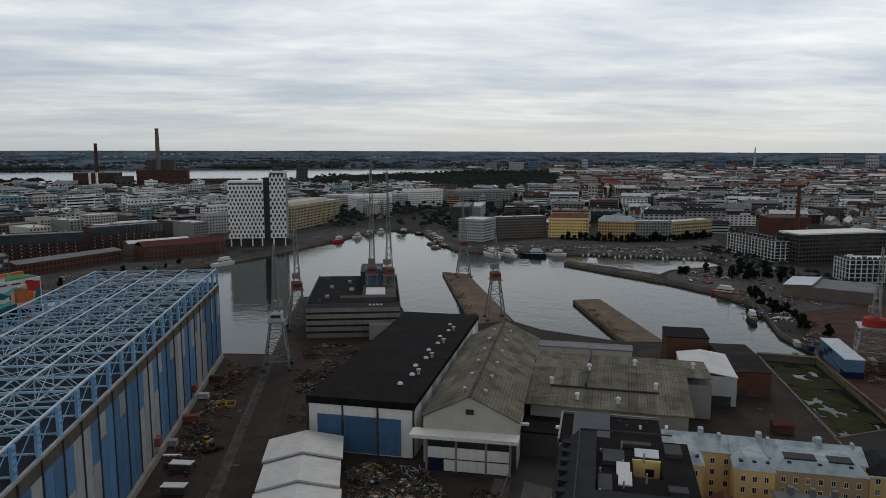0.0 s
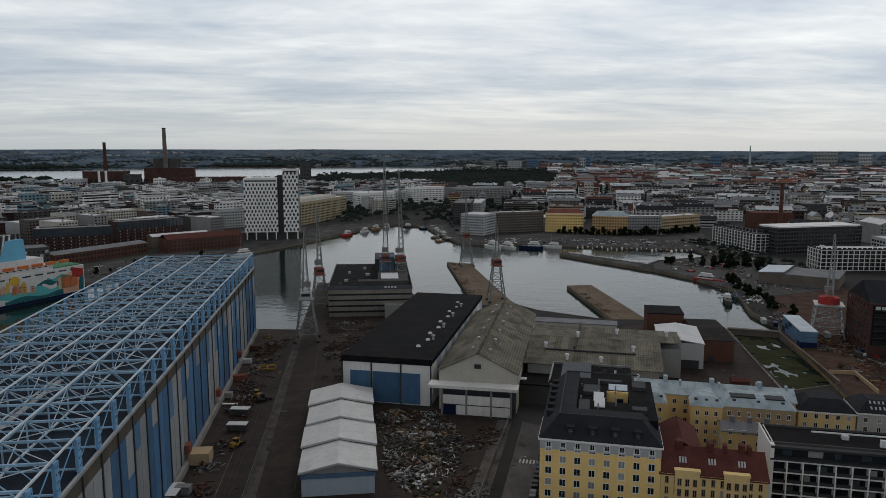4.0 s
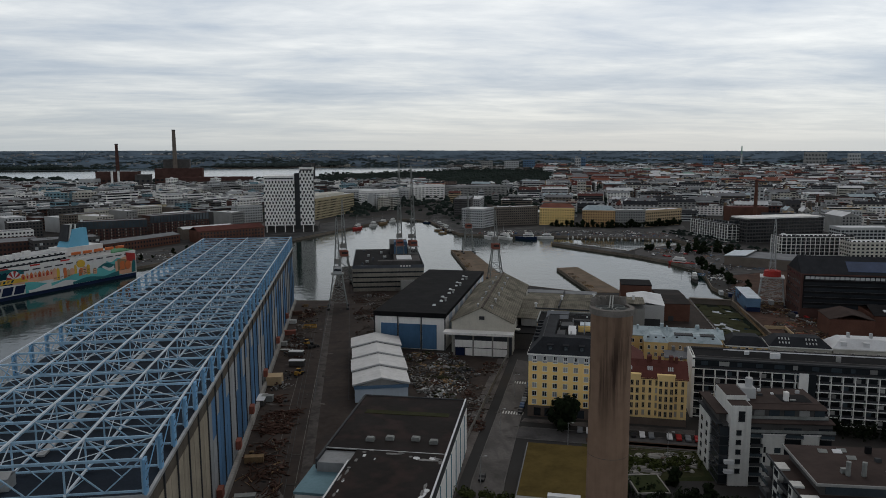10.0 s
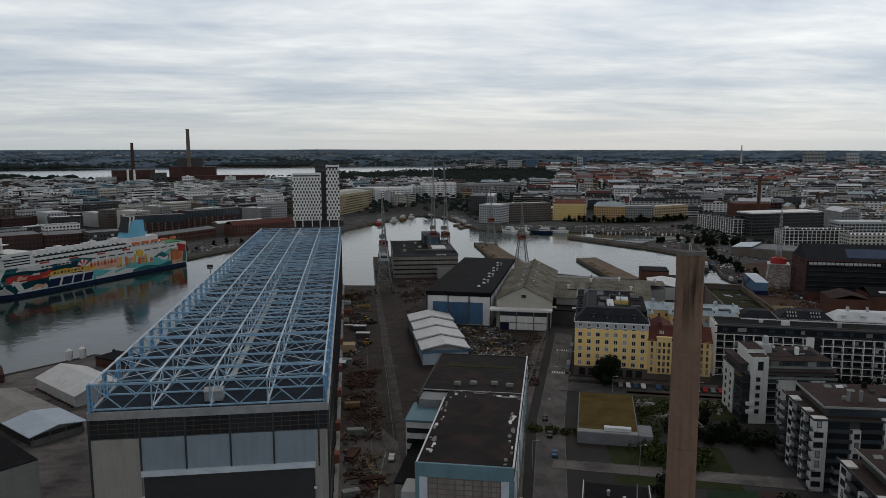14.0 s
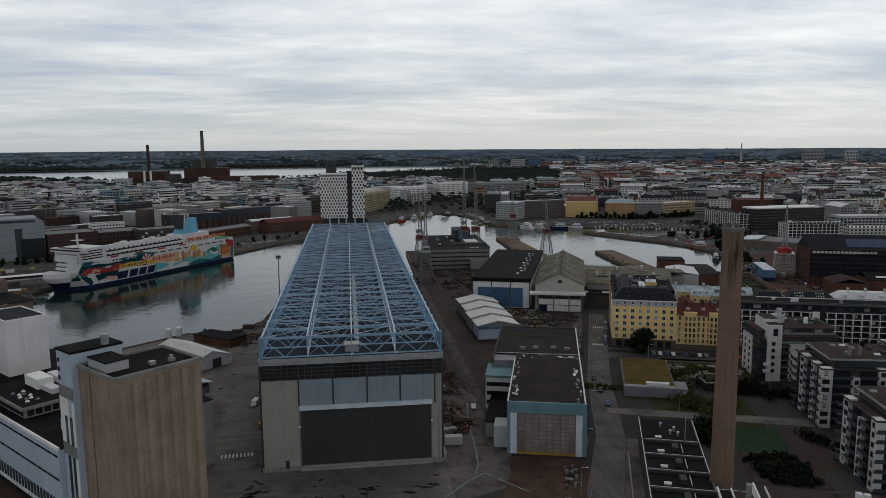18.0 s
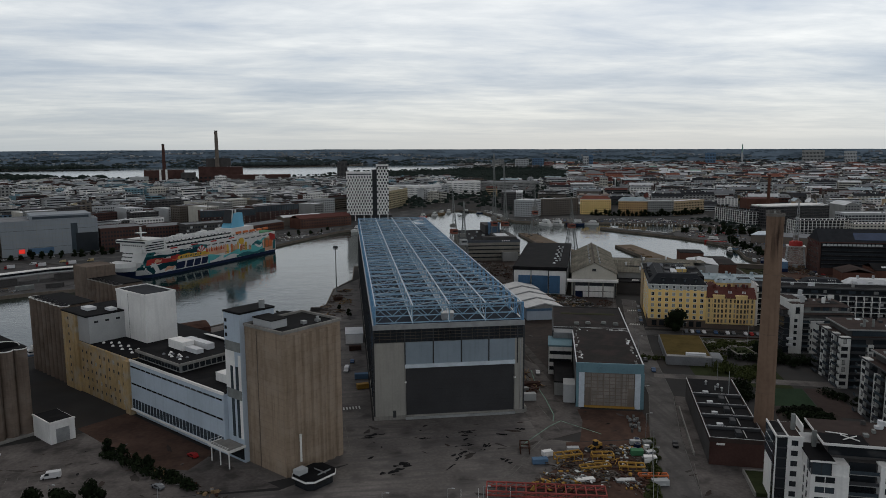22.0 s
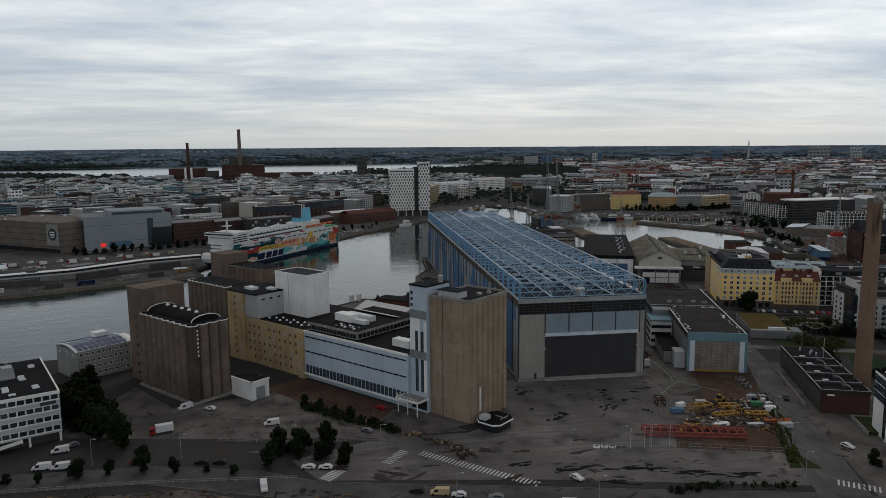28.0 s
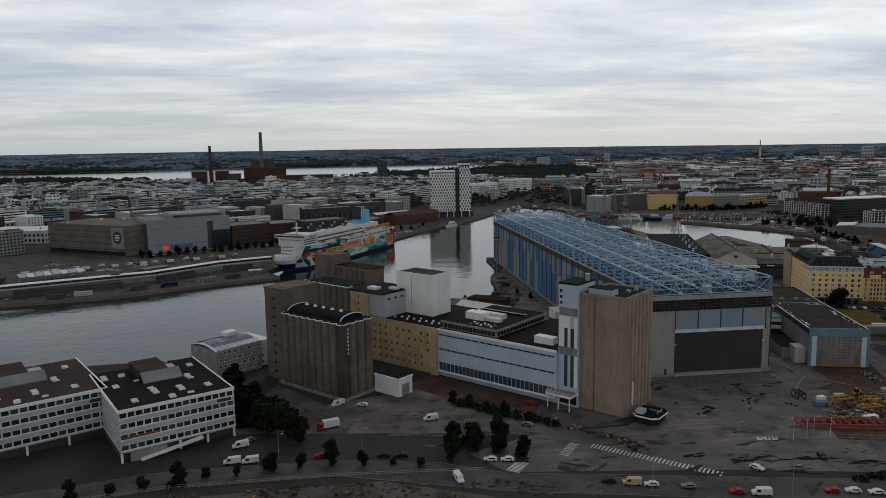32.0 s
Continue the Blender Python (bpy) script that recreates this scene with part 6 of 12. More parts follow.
def yellow_corner_house():
    t = house("yellow_corner_house", 104, 123.5, 133.5, 113, 15, 24.6, "yellow_wall", "dark_roof", "tall yellow stucco house with black mansard roof and white windows",
              6, 8, 4, 1.75, 2.0, 4.9, 3.25, "mansard", 5.2, base_wall="granite", sides=("front",), base_h=4.4)
    W = math.hypot(29.5, -10.5)
    part("top_band", Shape().box(-0.06, -0.06, 21.6, W + 0.06, 15.06, 24.4), M["lightgrey_wall"], t, "pale top storey")
    windows(t, window_mesh(1.3, 1.6), "front", W, 15, spread(0.4, W - 0.4, 8), [22.2], -0.08)
    part("side_wing", Shape().box(0, 15, 0, 12, 44, 24.6), M["yellow_wall"], t)
    part("wing_roof", Shape().prism([(-0.4, 10.6), (9, 10.6), (9, 44.2), (-0.4, 44.2)], 24.6, 29.7, [(4.8, 10.4), (9, 10.4), (9, 43.6), (4.8, 43.6)]), M["dark_roof"], t, "black tin mansard slope")
    part("wing_ridge", Shape().beam((4.8, 5, 29.9), (4.8, 43.6, 29.9), 0.3, 0.3).beam((4.8, 5, 29.9), (W - 3, 5, 29.9), 0.3, 0.3).beam((4.8, 43.6, 29.9), (W - 4, 43.6, 29.9), 0.3, 0.3), M["steel_dark"], t)
    windows(t, window_mesh(1.4, 1.9), "left", W, 44, spread(1, 43, 10), steps(4.9, 3.25, 6))
    dm = Shape().box(-0.9, -0.4, 0, 0.9, 2.5, 2.0).box(-1.1, -0.6, 2.0, 1.1, 2.5, 2.3).mesh("dormer", M["dark_roof"])
    for x in spread(5, W - 3, 4):
        d = part("dormer", dm, None, t)
        d.location = (x, 1.4, 25.6)
        part("dormer_window", Shape().box(-0.6, -0.46, 0.3, 0.6, -0.38, 1.7), M["glass_sky"], d)
        part("dormer_sash", Shape().box(-0.6, -0.5, 0.97, 0.6, -0.44, 1.03).box(-0.03, -0.5, 0.3, 0.03, -0.44, 1.7), M["steel_grey"], d)
    for y in spread(10, 42, 6):
        d = part("dormer", dm, None, t)
        d.location, d.rotation_euler = (1.2, y, 25.6), (0, 0, radians(-90))
    for x0, y0, x1, y1 in ((9, 9.6, 17.4, 43.6), (23.8, 9.6, W - 0.3, 43.6), (17.4, 9.6, 23.8, 22), (17.4, 31.2, 23.8, 43.6)):
        part("inner_roof", Shape().box(x0, y0, 0, x1, y1, 28.0), M["felt"], t, "flat black inner roof")
    part("well_wall", Shape().box(17.4, 30.8, 18, 23.8, 31.2, 28.3), M["yellow_wall"], t, "yellow wall of the light well")
    part("well_window", Shape().box(20.4, 30.7, 24.4, 22.4, 30.82, 26.2), M["glass"], t)
    part("well_floor", Shape().box(17.4, 22, 17.5, 23.8, 31, 18), M["felt"], t)
    for x, y in ((13.6, 22), (13.9, 17)):
        part("skylight", Shape().slab([(x, y, 28.3), (x + 3.0, y, 28.3), (x + 3.0, y + 4.2, 29.5), (x, y + 4.2, 29.5)], 0.3), M["roof_light"], t, "pale skylight panes")
    part("skylight", Shape().slab([(18, 33, 28.2), (23.6, 33, 28.2), (23.6, 36, 29.0), (18, 36, 29.0)], 0.3), M["pale_steel"], t, "pale skylight panes")
    for k in range(8):
        part("roof_pipe", Shape().tube(10 + (k * 5) % 15, 12 + 3.6 * k, 28.0, 29.2 + (k % 3) * 0.6, 0.22, n=8), M["galv"], t)
    for x, y, w, d in ((9.6, 12, 3, 8), (10.5, 27, 5, 7), (24.4, 14, 4, 3), (25, 34, 4, 6), (15, 38, 7, 2)):
        part("roof_unit", Shape().box(x, y, 28.0, x + w, y + d, 29.1), M["steel_dark"], t)
    part("back_block", Shape().box(-0.6, 44.4, 0, 25.4, 64.2, 25.4), M["tan_wall"], t)
    part("back_roof", Shape().box(-0.9, 44.2, 25.4, 25.6, 64.5, 25.8), M["felt"], t)
    part("back_sheet", Shape().slab([(2.6, 45.5, 26.2), (12.4, 45.5, 26.2), (12.4, 64.0, 26.9), (2.6, 64.0, 26.9)], 0.4), M["store_dark"], t, "blue-grey metal roof sheet")
    part("back_parapet", Shape().box(-1.0, 44.2, 25.4, -0.5, 64.6, 26.5).box(-1.0, 64.3, 25.4, 25.7, 64.8, 26.5), M["steel_grey"], t)
    for k in range(5):
        part("back_vent", Shape().tube(15 + 1.8 * k, 60 - (k % 2) * 3, 25.8, 26.8, 0.35, n=8), M["roof_light"] if k == 3 else M["steel_dark"], t)
    for x in spread(1.5, W - 1.5, 7):
        part("shop_window", Shape().box(x - 1.3, -0.25, 0.5, x + 1.3, 0, 3.6), M["glass"], t)


yellow_corner_house()


def red_roof_house():
    t = house("red_roof_house", 133.6, 113, 158, 104.4, 14, 17.8, "cream_wall", "red_roof", "ornate cream-yellow house with brown-red tin roof", 5, 11, 3, 1.0, 2.0, 3.7, 2.85, "gable", 5.0, frame="tan_wall", base_wall="granite", sides=("front",), base_h=2.7)
    W = math.hypot(24.4, -8.6)
    for x in (6.5, 18.5):
        part("bay", Shape().box(x - 3, -0.9, 3.4, x + 3, 0.2, 18.8), M["cream_wall"], t)
        windows(t, window_mesh(1.1, 2.0, "tan_wall"), "front", W, 14, [x - 1.9, x, x + 1.9], steps(3.7, 2.85, 5), -0.92)
        part("bay_top", Shape().box(x - 3.2, -1.1, 18.8, x + 3.2, 0.6, 19.4), M["cream_wall"], t)
    part("cornice", Shape().box(-0.1, -0.4, 17.2, W + 0.1, 0.2, 17.9), M["cream_wall"], t)
    part("sill_course", Shape().box(-0.1, -0.2, 11.6, W + 0.1, 0.1, 11.9).box(-0.1, -0.2, 6.0, W + 0.1, 0.1, 6.3), M["cream_wall"], t)
    for x in spread(2, W - 2, 3):
        for k in range(3):
            u = x - 0.9 + 0.7 * k
            part("roof_window", Shape().slab([(u, 2.6, 20.0), (u + 0.45, 2.6, 20.0), (u + 0.45, 4.0, 21.0), (u, 4.0, 21.0)], 0.12), M["lightgrey_wall"], t)
    for x in (4, 12, 16, 22):
        part("roof_flue", Shape().box(x, 5.6, 20.5, x + 0.9, 7.6, 24.2), M["red_roof"], t)
    part("rear_wing", Shape().box(2, 14, 0, 12, 34, 18).gable(2, 14, 12, 34, 18, 21, "y", 0.3, 0.3), M["red_roof"], t)


red_roof_house()
tb = house("blue_tin_roof_house", 153.5, 179.5, 202.5, 161, 13, 16.2, "cream_wall", "copper_roof", "cream courtyard house with pale blue-grey tin roof", 4, 14, 3, 1.3, 1.8, 2.8, 3.3, "gable", 2.8)
for u0, u1, v0 in ((0, 10, -9), (18, 28, -9), (28.3, 51, -7)):
    part("court_wing", Shape().box(u0, v0, 0, u1, 0, 15.6), M["cream_wall"] if u0 < 28 else M["tan_wall"], tb)
    part("court_wing_roof", Shape().prism([(u0 - 0.3, v0 - 0.3), (u1 + 0.3, v0 - 0.3), (u1 + 0.3, 4), (u0 - 0.3, 4)], 15.6, 18.2, [(u0 + 2.5, v0 + 3), (u1 - 2.5, v0 + 3), (u1 - 2.5, 4), (u0 + 2.5, 4)]), M["copper_roof"], tb)
    windows(tb, window_mesh(1.2, 1.7), "front", 50, 13, spread(u0 + 0.6, u1 - 0.6, 3 if u1 - u0 < 12 else 7), steps(2.8, 3.2, 4), v0 - 0.02, alt=window_mesh(1.2, 1.7, "frame_white", "pane_pale"))
    for u in spread(u0, u1, 3):
        part("roof_window", Shape().box(u - 0.5, v0 + 1.6, 16.7, u + 0.5, v0 + 2.8, 17.6), M["steel_dark"], tb)
part("roof_terrace", Shape().box(31, -4.5, 17.9, 39, -0.5, 18.35), M["steel_dark"], tb, "dark sunken roof terrace")
part("roof_terrace", Shape().box(42, -4.5, 17.9, 48, -0.5, 18.35), M["steel_dark"], tb, "dark sunken roof terrace")
for u, v in ((0.6, 6), (15, 4), (28, 4), (41, 7), (50, 5)):
    part("roof_flue", Shape().box(u, v, 16.5, u + 0.8, v + 2.0, 19.8), M["copper_roof"] if u > 14 else M["roof_light"], tb, "tin-clad roof stack")
for u in spread(1, 50, 16):
    part("roof_seam", Shape().beam((u, -0.5, 16.3), (u, 6.5, 19.1), 0.1, 0.12), M["copper_roof"], tb)
house("dark_roof_house", 203.5, 160.5, 220, 154.5, 14, 13.8, "cream_wall", "dark_roof", "cream house with black tin roof and white roof lights", 4, 5, 3, 1.3, 1.7, 2.0, 3.1, "mansard", 3.5)
rl = house("dark_roof_house", 220.5, 154.3, 244, 145.6, 14, 14.5, "offwhite", "dark_roof", "cream house with black tin roof and white roof lights", 4, 6, 3, 1.3, 1.7, 2.0, 3.1, "mansard", 3.5)
tw_ = house("pale_tin_roof_house", 244.5, 145.4, 292, 128, 14, 15.0, "offwhite", "roof_light", "off-white house under a pale grey tin roof", 4, 10, 3, 1.3, 1.7, 2.0, 3.1, "mansard", 3.5)
for u in (3, 12, 22, 31, 41):
    part("dormer", Shape().box(u, 0.6, 15.2, u + 2.4, 4.0, 17.6), M["roof_light"], tw_)
    part("roof_flue", Shape().box(u + 4, 6, 17.5, u + 5, 7.6, 20.6), M["lightgrey_wall"], tw_)
for x0 in (4, 15):
    for k in range(4):
        for y_ in (0.9, 2.6):
            part("roof_window", Shape().slab([(x0 + 1.3 * k, y_, 14.95 + y_ * 0.82), (x0 + 0.55 + 1.3 * k, y_, 14.95 + y_ * 0.82), (x0 + 0.55 + 1.3 * k, y_ + 0.8, 14.95 + (y_ + 0.8) * 0.82), (x0 + 1.3 * k, y_ + 0.8, 14.95 + (y_ + 0.8) * 0.82)], 0.15), M["lightgrey_wall"], rl)
house("court_house", 170, 149, 186, 143, 8, 13, "cream_wall", "roof_grey", "small cream courtyard house with grey roof", 4, 4, 2, 1.2, 1.6, 2.0, 3.3, "gable", 2.0)


def balcony_slab_house():
    """The long white house with a grid of deep balconies."""
    t = house("balcony_grid_house", 165.3, 115.6, 270, 78.2, 13, 22.8, "dark_wall", "felt", "long white-framed apartment house with a grid of dark balconies", category="apartment house")
    W = math.hypot(104.7, -37.4)
    part("end_wall", Shape().box(-0.5, -2.0, 0, 0.6, 13.2, 23.6), M["white"], t, "white end wall")
    n = 28
    bays = [W * i / n for i in range(n + 1)]
    for x in bays:
        part("fin", Shape().box(x - 0.17, -1.9, 0.6, x + 0.17, 0.1, 19.0), M["white"], t)
    for k in range(6):
        z = 0.6 + 3.05 * k
        for i in range(n):
            part("balcony_slab", Shape().box(bays[i] + 0.17, -1.86, z - 0.16, bays[i + 1] - 0.17, 0, z + 0.16), M["white"], t)
        part("balcony_rail", Shape().box(0.4, -1.7, z + 0.18, W - 0.4, -1.62, z + 1.05), M["steel_dark"], t)
        part("glazing", Shape().box(0.6, -0.14, z + 0.2, W - 0.6, 0.02, z + 2.8), M["glass"], t)
        for i in range(n):
            if (i * 7 + k * 5) % 11 < 3:
                part("balcony_screen", Shape().box(bays[i] + 0.4, -1.6, z + 0.2, bays[i] + 1.9, -1.5, z + 2.5), M["glass_sky"] if i % 2 else M["pane_pale"], t)
    part("top_beam", Shape().box(0, -1.95, 18.9, W, 0.05, 19.3), M["white"], t)
    part("roof_pipe", Shape().beam((12, 8, 24.2), (W - 4, 8, 24.2), 0.35), M["roof_light"], t, "pale pipe along the roof")
    for i in range(17):
        part("attic_pane", Shape().box(3 + i * 6.4, -0.3, 20.1, 3 + i * 6.4 + (2.4, 3.6, 1.6)[i % 3], -0.05, 21.7), M["pane_pale"] if i % 4 == 1 or i > 11 else M["glass_sky"], t)
    for x in (W * 0.345, W * 0.70):
        part("stair_panel", Shape().box(x - 1.6, -2.3, 0.6, x + 1.6, 0.1, 19.6), M["white"], t, "pale stair tower panel")
        part("stair_glass", Shape().box(x + 1.7, -2.0, 0.6, x + 4.2, 0.1, 19.4), M["glass"], t)
    part("attic_glazing", Shape().box(1, -0.1, 19.8, W - 1, 0.1, 22.0), M["glass"], t)
    part("attic_fascia", Shape().box(-0.3, -2.2, 22.6, W + 0.3, -0.2, 23.2).box(-0.3, -2.2, 19.35, W + 0.3, -0.1, 19.8), M["steel_dark"], t)


balcony_slab_house()


def tower_flats(x, y, rz, W, D, n, label, seed=0, more_white=False):
    """A modern block: white wall slabs with window columns between dark balcony stacks, a set-back top storey."""
    t = base("modern_flats", x, y, rz, label, "apartment house", group="modern flats")
    rng = random.Random(seed)
    H = 3.0 * n + 0.6
    part("core", Shape().box(1.2, 1.2, 0, W, D, H), M["dark_wall"], t)
    small = window_mesh(1.5, 1.5, "steel_dark", "glass", False)
    odd = window_mesh(1.2, 1.9, "steel_dark", "pane_pale", False)
    wide = window_mesh(2.6, 1.6, "steel_dark", "glass", False)

    def run(side, length):
        u, k = 0.0, (seed + (side == "left")) % 2
        while u < length - 2:
            white = k % 2 == 0
            w = min(length - u, rng.uniform(2.4, 4.0) * (1.3 if more_white else 1.0) if white else rng.uniform(5.5, 8.5))
            top = H + (rng.choice([0.6, 0.6, -2.6]) if white else 0)
            if white:
                box = (u, 0, u + w, 2.6) if side == "front" else (0, u, 2.6, u + w)
                part("white_slab", Shape().box(box[0], box[1], 0, box[2], box[3], top), M["pale_render"], t)
                windows(t, small if w < 3.4 else wide, side, W, D, [u + w * rng.uniform(0.38, 0.62)], steps(1.5, 3.0, n - (1 if top < H else 0)), alt=odd)
            else:
                for q in range(n):
                    z = 0.5 + 3.0 * q
                    out = 0.3 + 0.5 * (k % 3)
                    if side == "front":
                        part("balcony_slab", Shape().box(u, -out, z - 0.22, u + w, 1.4, z), M["steel_dark"], t)
                        part("balcony_rail", Shape().box(u + 0.05, -out, z, u + w - 0.05, -out + 0.07, z + 1.0), M["glass_sky"] if (q + k) % 3 else M["steel_dark"], t)
                        part("glazing", Shape().box(u + 0.1, 1.1, z, u + w - 0.1, 1.25, z + 2.5), M["glass"], t)
                    else:
                        part("balcony_slab", Shape().box(-out, u, z - 0.22, 1.4, u + w, z), M["steel_dark"], t)
                        part("balcony_rail", Shape().box(-out, u + 0.05, z, -out + 0.07, u + w - 0.05, z + 1.0), M["glass_sky"] if (q + k) % 3 else M["steel_dark"], t)
                        part("glazing", Shape().box(1.1, u + 0.1, z, 1.25, u + w - 0.1, z + 2.5), M["glass"], t)
            u += w
            k += 1

    run("front", W)
    run("left", D)
    part("terrace_edge", Shape().box(-0.2, -0.2, H, W + 0.2, 0.2, H + 0.5).box(-0.2, 0.2, H, 0.2, D, H + 0.5), M["steel_dark"], t)
    part("terrace", Shape().box(0.2, 0.2, H - 0.1, W, D, H + 0.1), M["felt_red"], t)
    part("attic", Shape().box(5, 4, H, W - 3, D - 2, H + 3), M["dark_wall"], t)
    part("attic_glazing", Shape().box(6, 3.85, H + 0.4, W - 4, 4.05, H + 2.6), M["glass_sky"], t)
    part("attic_roof", Shape().box(3.6, 2.6, H + 3, W - 2, D - 1, H + 3.4), M["felt_red"], t)
    part("eave", Shape().box(3.4, 2.4, H + 2.9, W - 1.8, 2.7, H + 3.5).box(3.4, 2.6, H + 2.9, 3.7, D - 1, H + 3.5), M["grey_wall"], t)
    for i in range(5):
        u, v = rng.uniform(6, W - 6), rng.uniform(6, D - 5)
        part("roof_duct", Shape().box(u, v, H + 3.4, u + rng.uniform(0.8, 2.6), v + rng.uniform(0.8, 2.0), H + rng.uniform(4.2, 6.2)), M[rng.choice(["steel_dark", "dark_wall", "steel_grey", "felt_red"])], t)
    part("roof_patch", Shape().box(W * 0.55, 3.2, H + 3.4, W - 2.6, D * 0.55, H + 3.46), M["felt"], t)
    for u in (W * 0.28, W * 0.36):
        part("roof_flue", Shape().tube(u, D * 0.3, H + 3.4, H + 6.8, 0.55, n=10), M["steel_grey"], t)
    part("roof_beam", Shape().beam((W * 0.6, D * 0.3, H + 3.8), (W * 0.78, D * 0.55, H + 3.8), 0.22), M["white"], t)
    part("roof_beam", Shape().beam((W * 0.6, D * 0.52, H + 3.8), (W * 0.82, D * 0.34, H + 3.8), 0.22), M["white"], t)
    for i in range(6):
        u, v = rng.uniform(5, W - 5), rng.uniform(5, D - 4)
        part("roof_panel", Shape().slab([(u, v, H + 3.5), (u + 2.2, v, H + 3.5), (u + 2.2, v + 1.2, H + 4.0), (u, v + 1.2, H + 4.0)], 0.1), M["steel_grey"] if i % 3 else M["roof_light"], t)
    for i in range(4):
        u, v = rng.uniform(5, W - 6), rng.uniform(4.5, D - 4)
        part("roof_vent", Shape().box(u, v, H + 3.4, u + rng.uniform(0.7, 1.8), v + rng.uniform(0.7, 1.6), H + rng.uniform(4.0, 5.4)), M["felt"] if i % 2 else M["steel_dark"], t)
    return t


def stepped_flats():
    """White wall slabs of unequal height, dark glazed gaps, brown-roofed terraces stepping back."""
    t = base("modern_flats", 146.5, 60, -12, "white and black stepped modern flats with brown terrace roofs", "apartment house", group="modern flats")
    W, D = 33.0, 22.0
    small = window_mesh(1.5, 1.5, "steel_dark", "glass", False)
    tall = window_mesh(1.9, 3.2, "steel_dark", "glass", False)
    part("core", Shape().box(1.4, 1.6, 0, W, D, 19.0), M["dark_wall"], t)
    part("white_slab", Shape().box(3.0, 0, 0, 9.0, 5.4, 25.0), M["pale_render"], t, "tall white corner slab")
    part("slab_roof", Shape().box(3.3, 0.3, 25.0, 8.7, 5.1, 25.15), M["felt_red"], t)
    windows(t, small, "front", W, D, [5.6], steps(4.0, 3.0, 5))
    windows(t, tall, "front", W, D, [6.2], [20.2])
    for x0, x1, z in ((12.6, 19.0, 16.2), (24.2, 29.0, 16.2)):
        part("white_slab", Shape().box(x0, 0.4, 0, x1, 3.0, z), M["pale_render"], t)
        part("slab_cap", Shape().box(x0 - 0.3, 0.1, z, x1 + 0.3, 3.2, z + 0.35), M["frame_white"], t)
        for z0 in steps(1.6, 3.0, 4):
            part("slab_window", Shape().box(x0 + 0.5, 0.28, z0, x0 + 1.1, 0.42, z0 + 1.8), M["glass"], t)
            part("slab_window", Shape().box((x0 + x1) / 2 + 0.4, 0.28, z0, (x0 + x1) / 2 + 2.2, 0.42, z0 + 1.6), M["glass_sky"], t)
    part("west_slab", Shape().box(0, 10, 0, 2.6, D, 17.6), M["pale_render"], t)
    windows(t, small, "left", W, D, [13, 18.5], steps(1.6, 3.0, 5))
    for q in range(6):
        z = 0.5 + 3.0 * q
        part("corner_glazing", Shape().box(0.3, 0.5, z, 2.95, 9.9, z + 2.6), M["glass"], t)
        part("corner_slab", Shape().box(0.1, 0.3, z - 0.25, 3.0, 10.0, z), M["steel_dark"], t)
        for x0, x1 in ((9.0, 12.6), (19.0, 24.2), (29.0, W)):
            part("balcony_slab", Shape().box(x0, -0.3, z - 0.22, x1, 1.7, z), M["grey_wall"], t)
            part("balcony_rail", Shape().box(x0 + 0.05, -0.3, z, x1 - 0.05, -0.22, z + 1.0), M["glass_sky"] if q % 2 else M["steel_dark"], t)
            part("glazing", Shape().box(x0 + 0.1, 1.35, z, x1 - 0.1, 1.5, z + 2.5), M["glass"], t)
    for z in (4.4, 7.4):
        part("small_balcony", Shape().box(1.6, -1.2, z - 0.2, 4.4, 0.1, z + 0.9), M["roof_light"], t)
    for k, (y0, z) in enumerate(((2.0, 16.6), (5.0, 19.8))):
        x0 = 9.0 + k * 0.6
        part("terrace_deck", Shape().box(x0, y0 - 1.9, z, W + 0.4 - k, y0 + 0.4, z + 0.3), M["steel_dark"], t)
        part("terrace_wall", Shape().box(x0, y0 + 0.4, z, W - k, D, z + 3.0), M["dark_wall"], t)
        part("terrace_rail", Shape().box(x0, y0 - 1.9, z + 0.3, W + 0.4 - k, y0 - 1.8, z + 1.2), M["steel_grey"], t)
        for i in range(5):
            x = x0 + 2.0 + i * 4.4
            part("terrace_window", Shape().box(x, y0 + 0.26, z + 0.5, x + 3.0, y0 + 0.42, z + 2.5), M["pane_pale"] if (i + k) % 3 == 1 else M["glass_sky"], t)
        part("terrace_roof", Shape().slab([(x0 - 0.3, y0 - 1.0, z + 3.0), (W + 0.6 - k, y0 - 1.0, z + 3.0), (W + 0.6 - k, y0 + 2.6, z + 3.5), (x0 - 0.3, y0 + 2.6, z + 3.5)], 0.25), M["felt_red"], t)
    part("west_terrace", Shape().box(-0.6, 2.0, 18.4, 3.0, D, 18.8), M["steel_dark"], t)
    part("west_wall", Shape().box(0.8, 4.0, 18.8, 3.0, D, 21.4), M["dark_wall"], t)
    part("west_roof", Shape().box(-0.4, 2.6, 21.4, 3.0, D, 21.8), M["felt_red"], t)
    part("main_roof", Shape().box(9.2, 7.6, 22.8, W - 0.8, D, 23.4), M["felt_red"], t)
    part("roof_patch", Shape().box(21, 9, 23.4, 30, 16, 23.46), M["felt"], t)
    part("stair_block", Shape().box(3.0, 5.4, 19, 9.2, 16, 26.4), M["pale_render"], t)
    part("stair_roof", Shape().box(3.2, 5.6, 26.4, 9.0, 15.8, 26.55), M["felt_red"], t)
    part("roof_room", Shape().box(9.4, 11.5, 23.4, 14.0, 16.5, 26.6), M["lightgrey_wall"], t)
    part("roof_drum", Shape().tube(12.4, 13.8, 26.6, 29.4, 1.1, n=14), M["lightgrey_wall"], t, "pale round tank")
    part("roof_box", Shape().box(22.0, 9.6, 23.4, 23.2, 11.2, 26.2), M["white"], t)
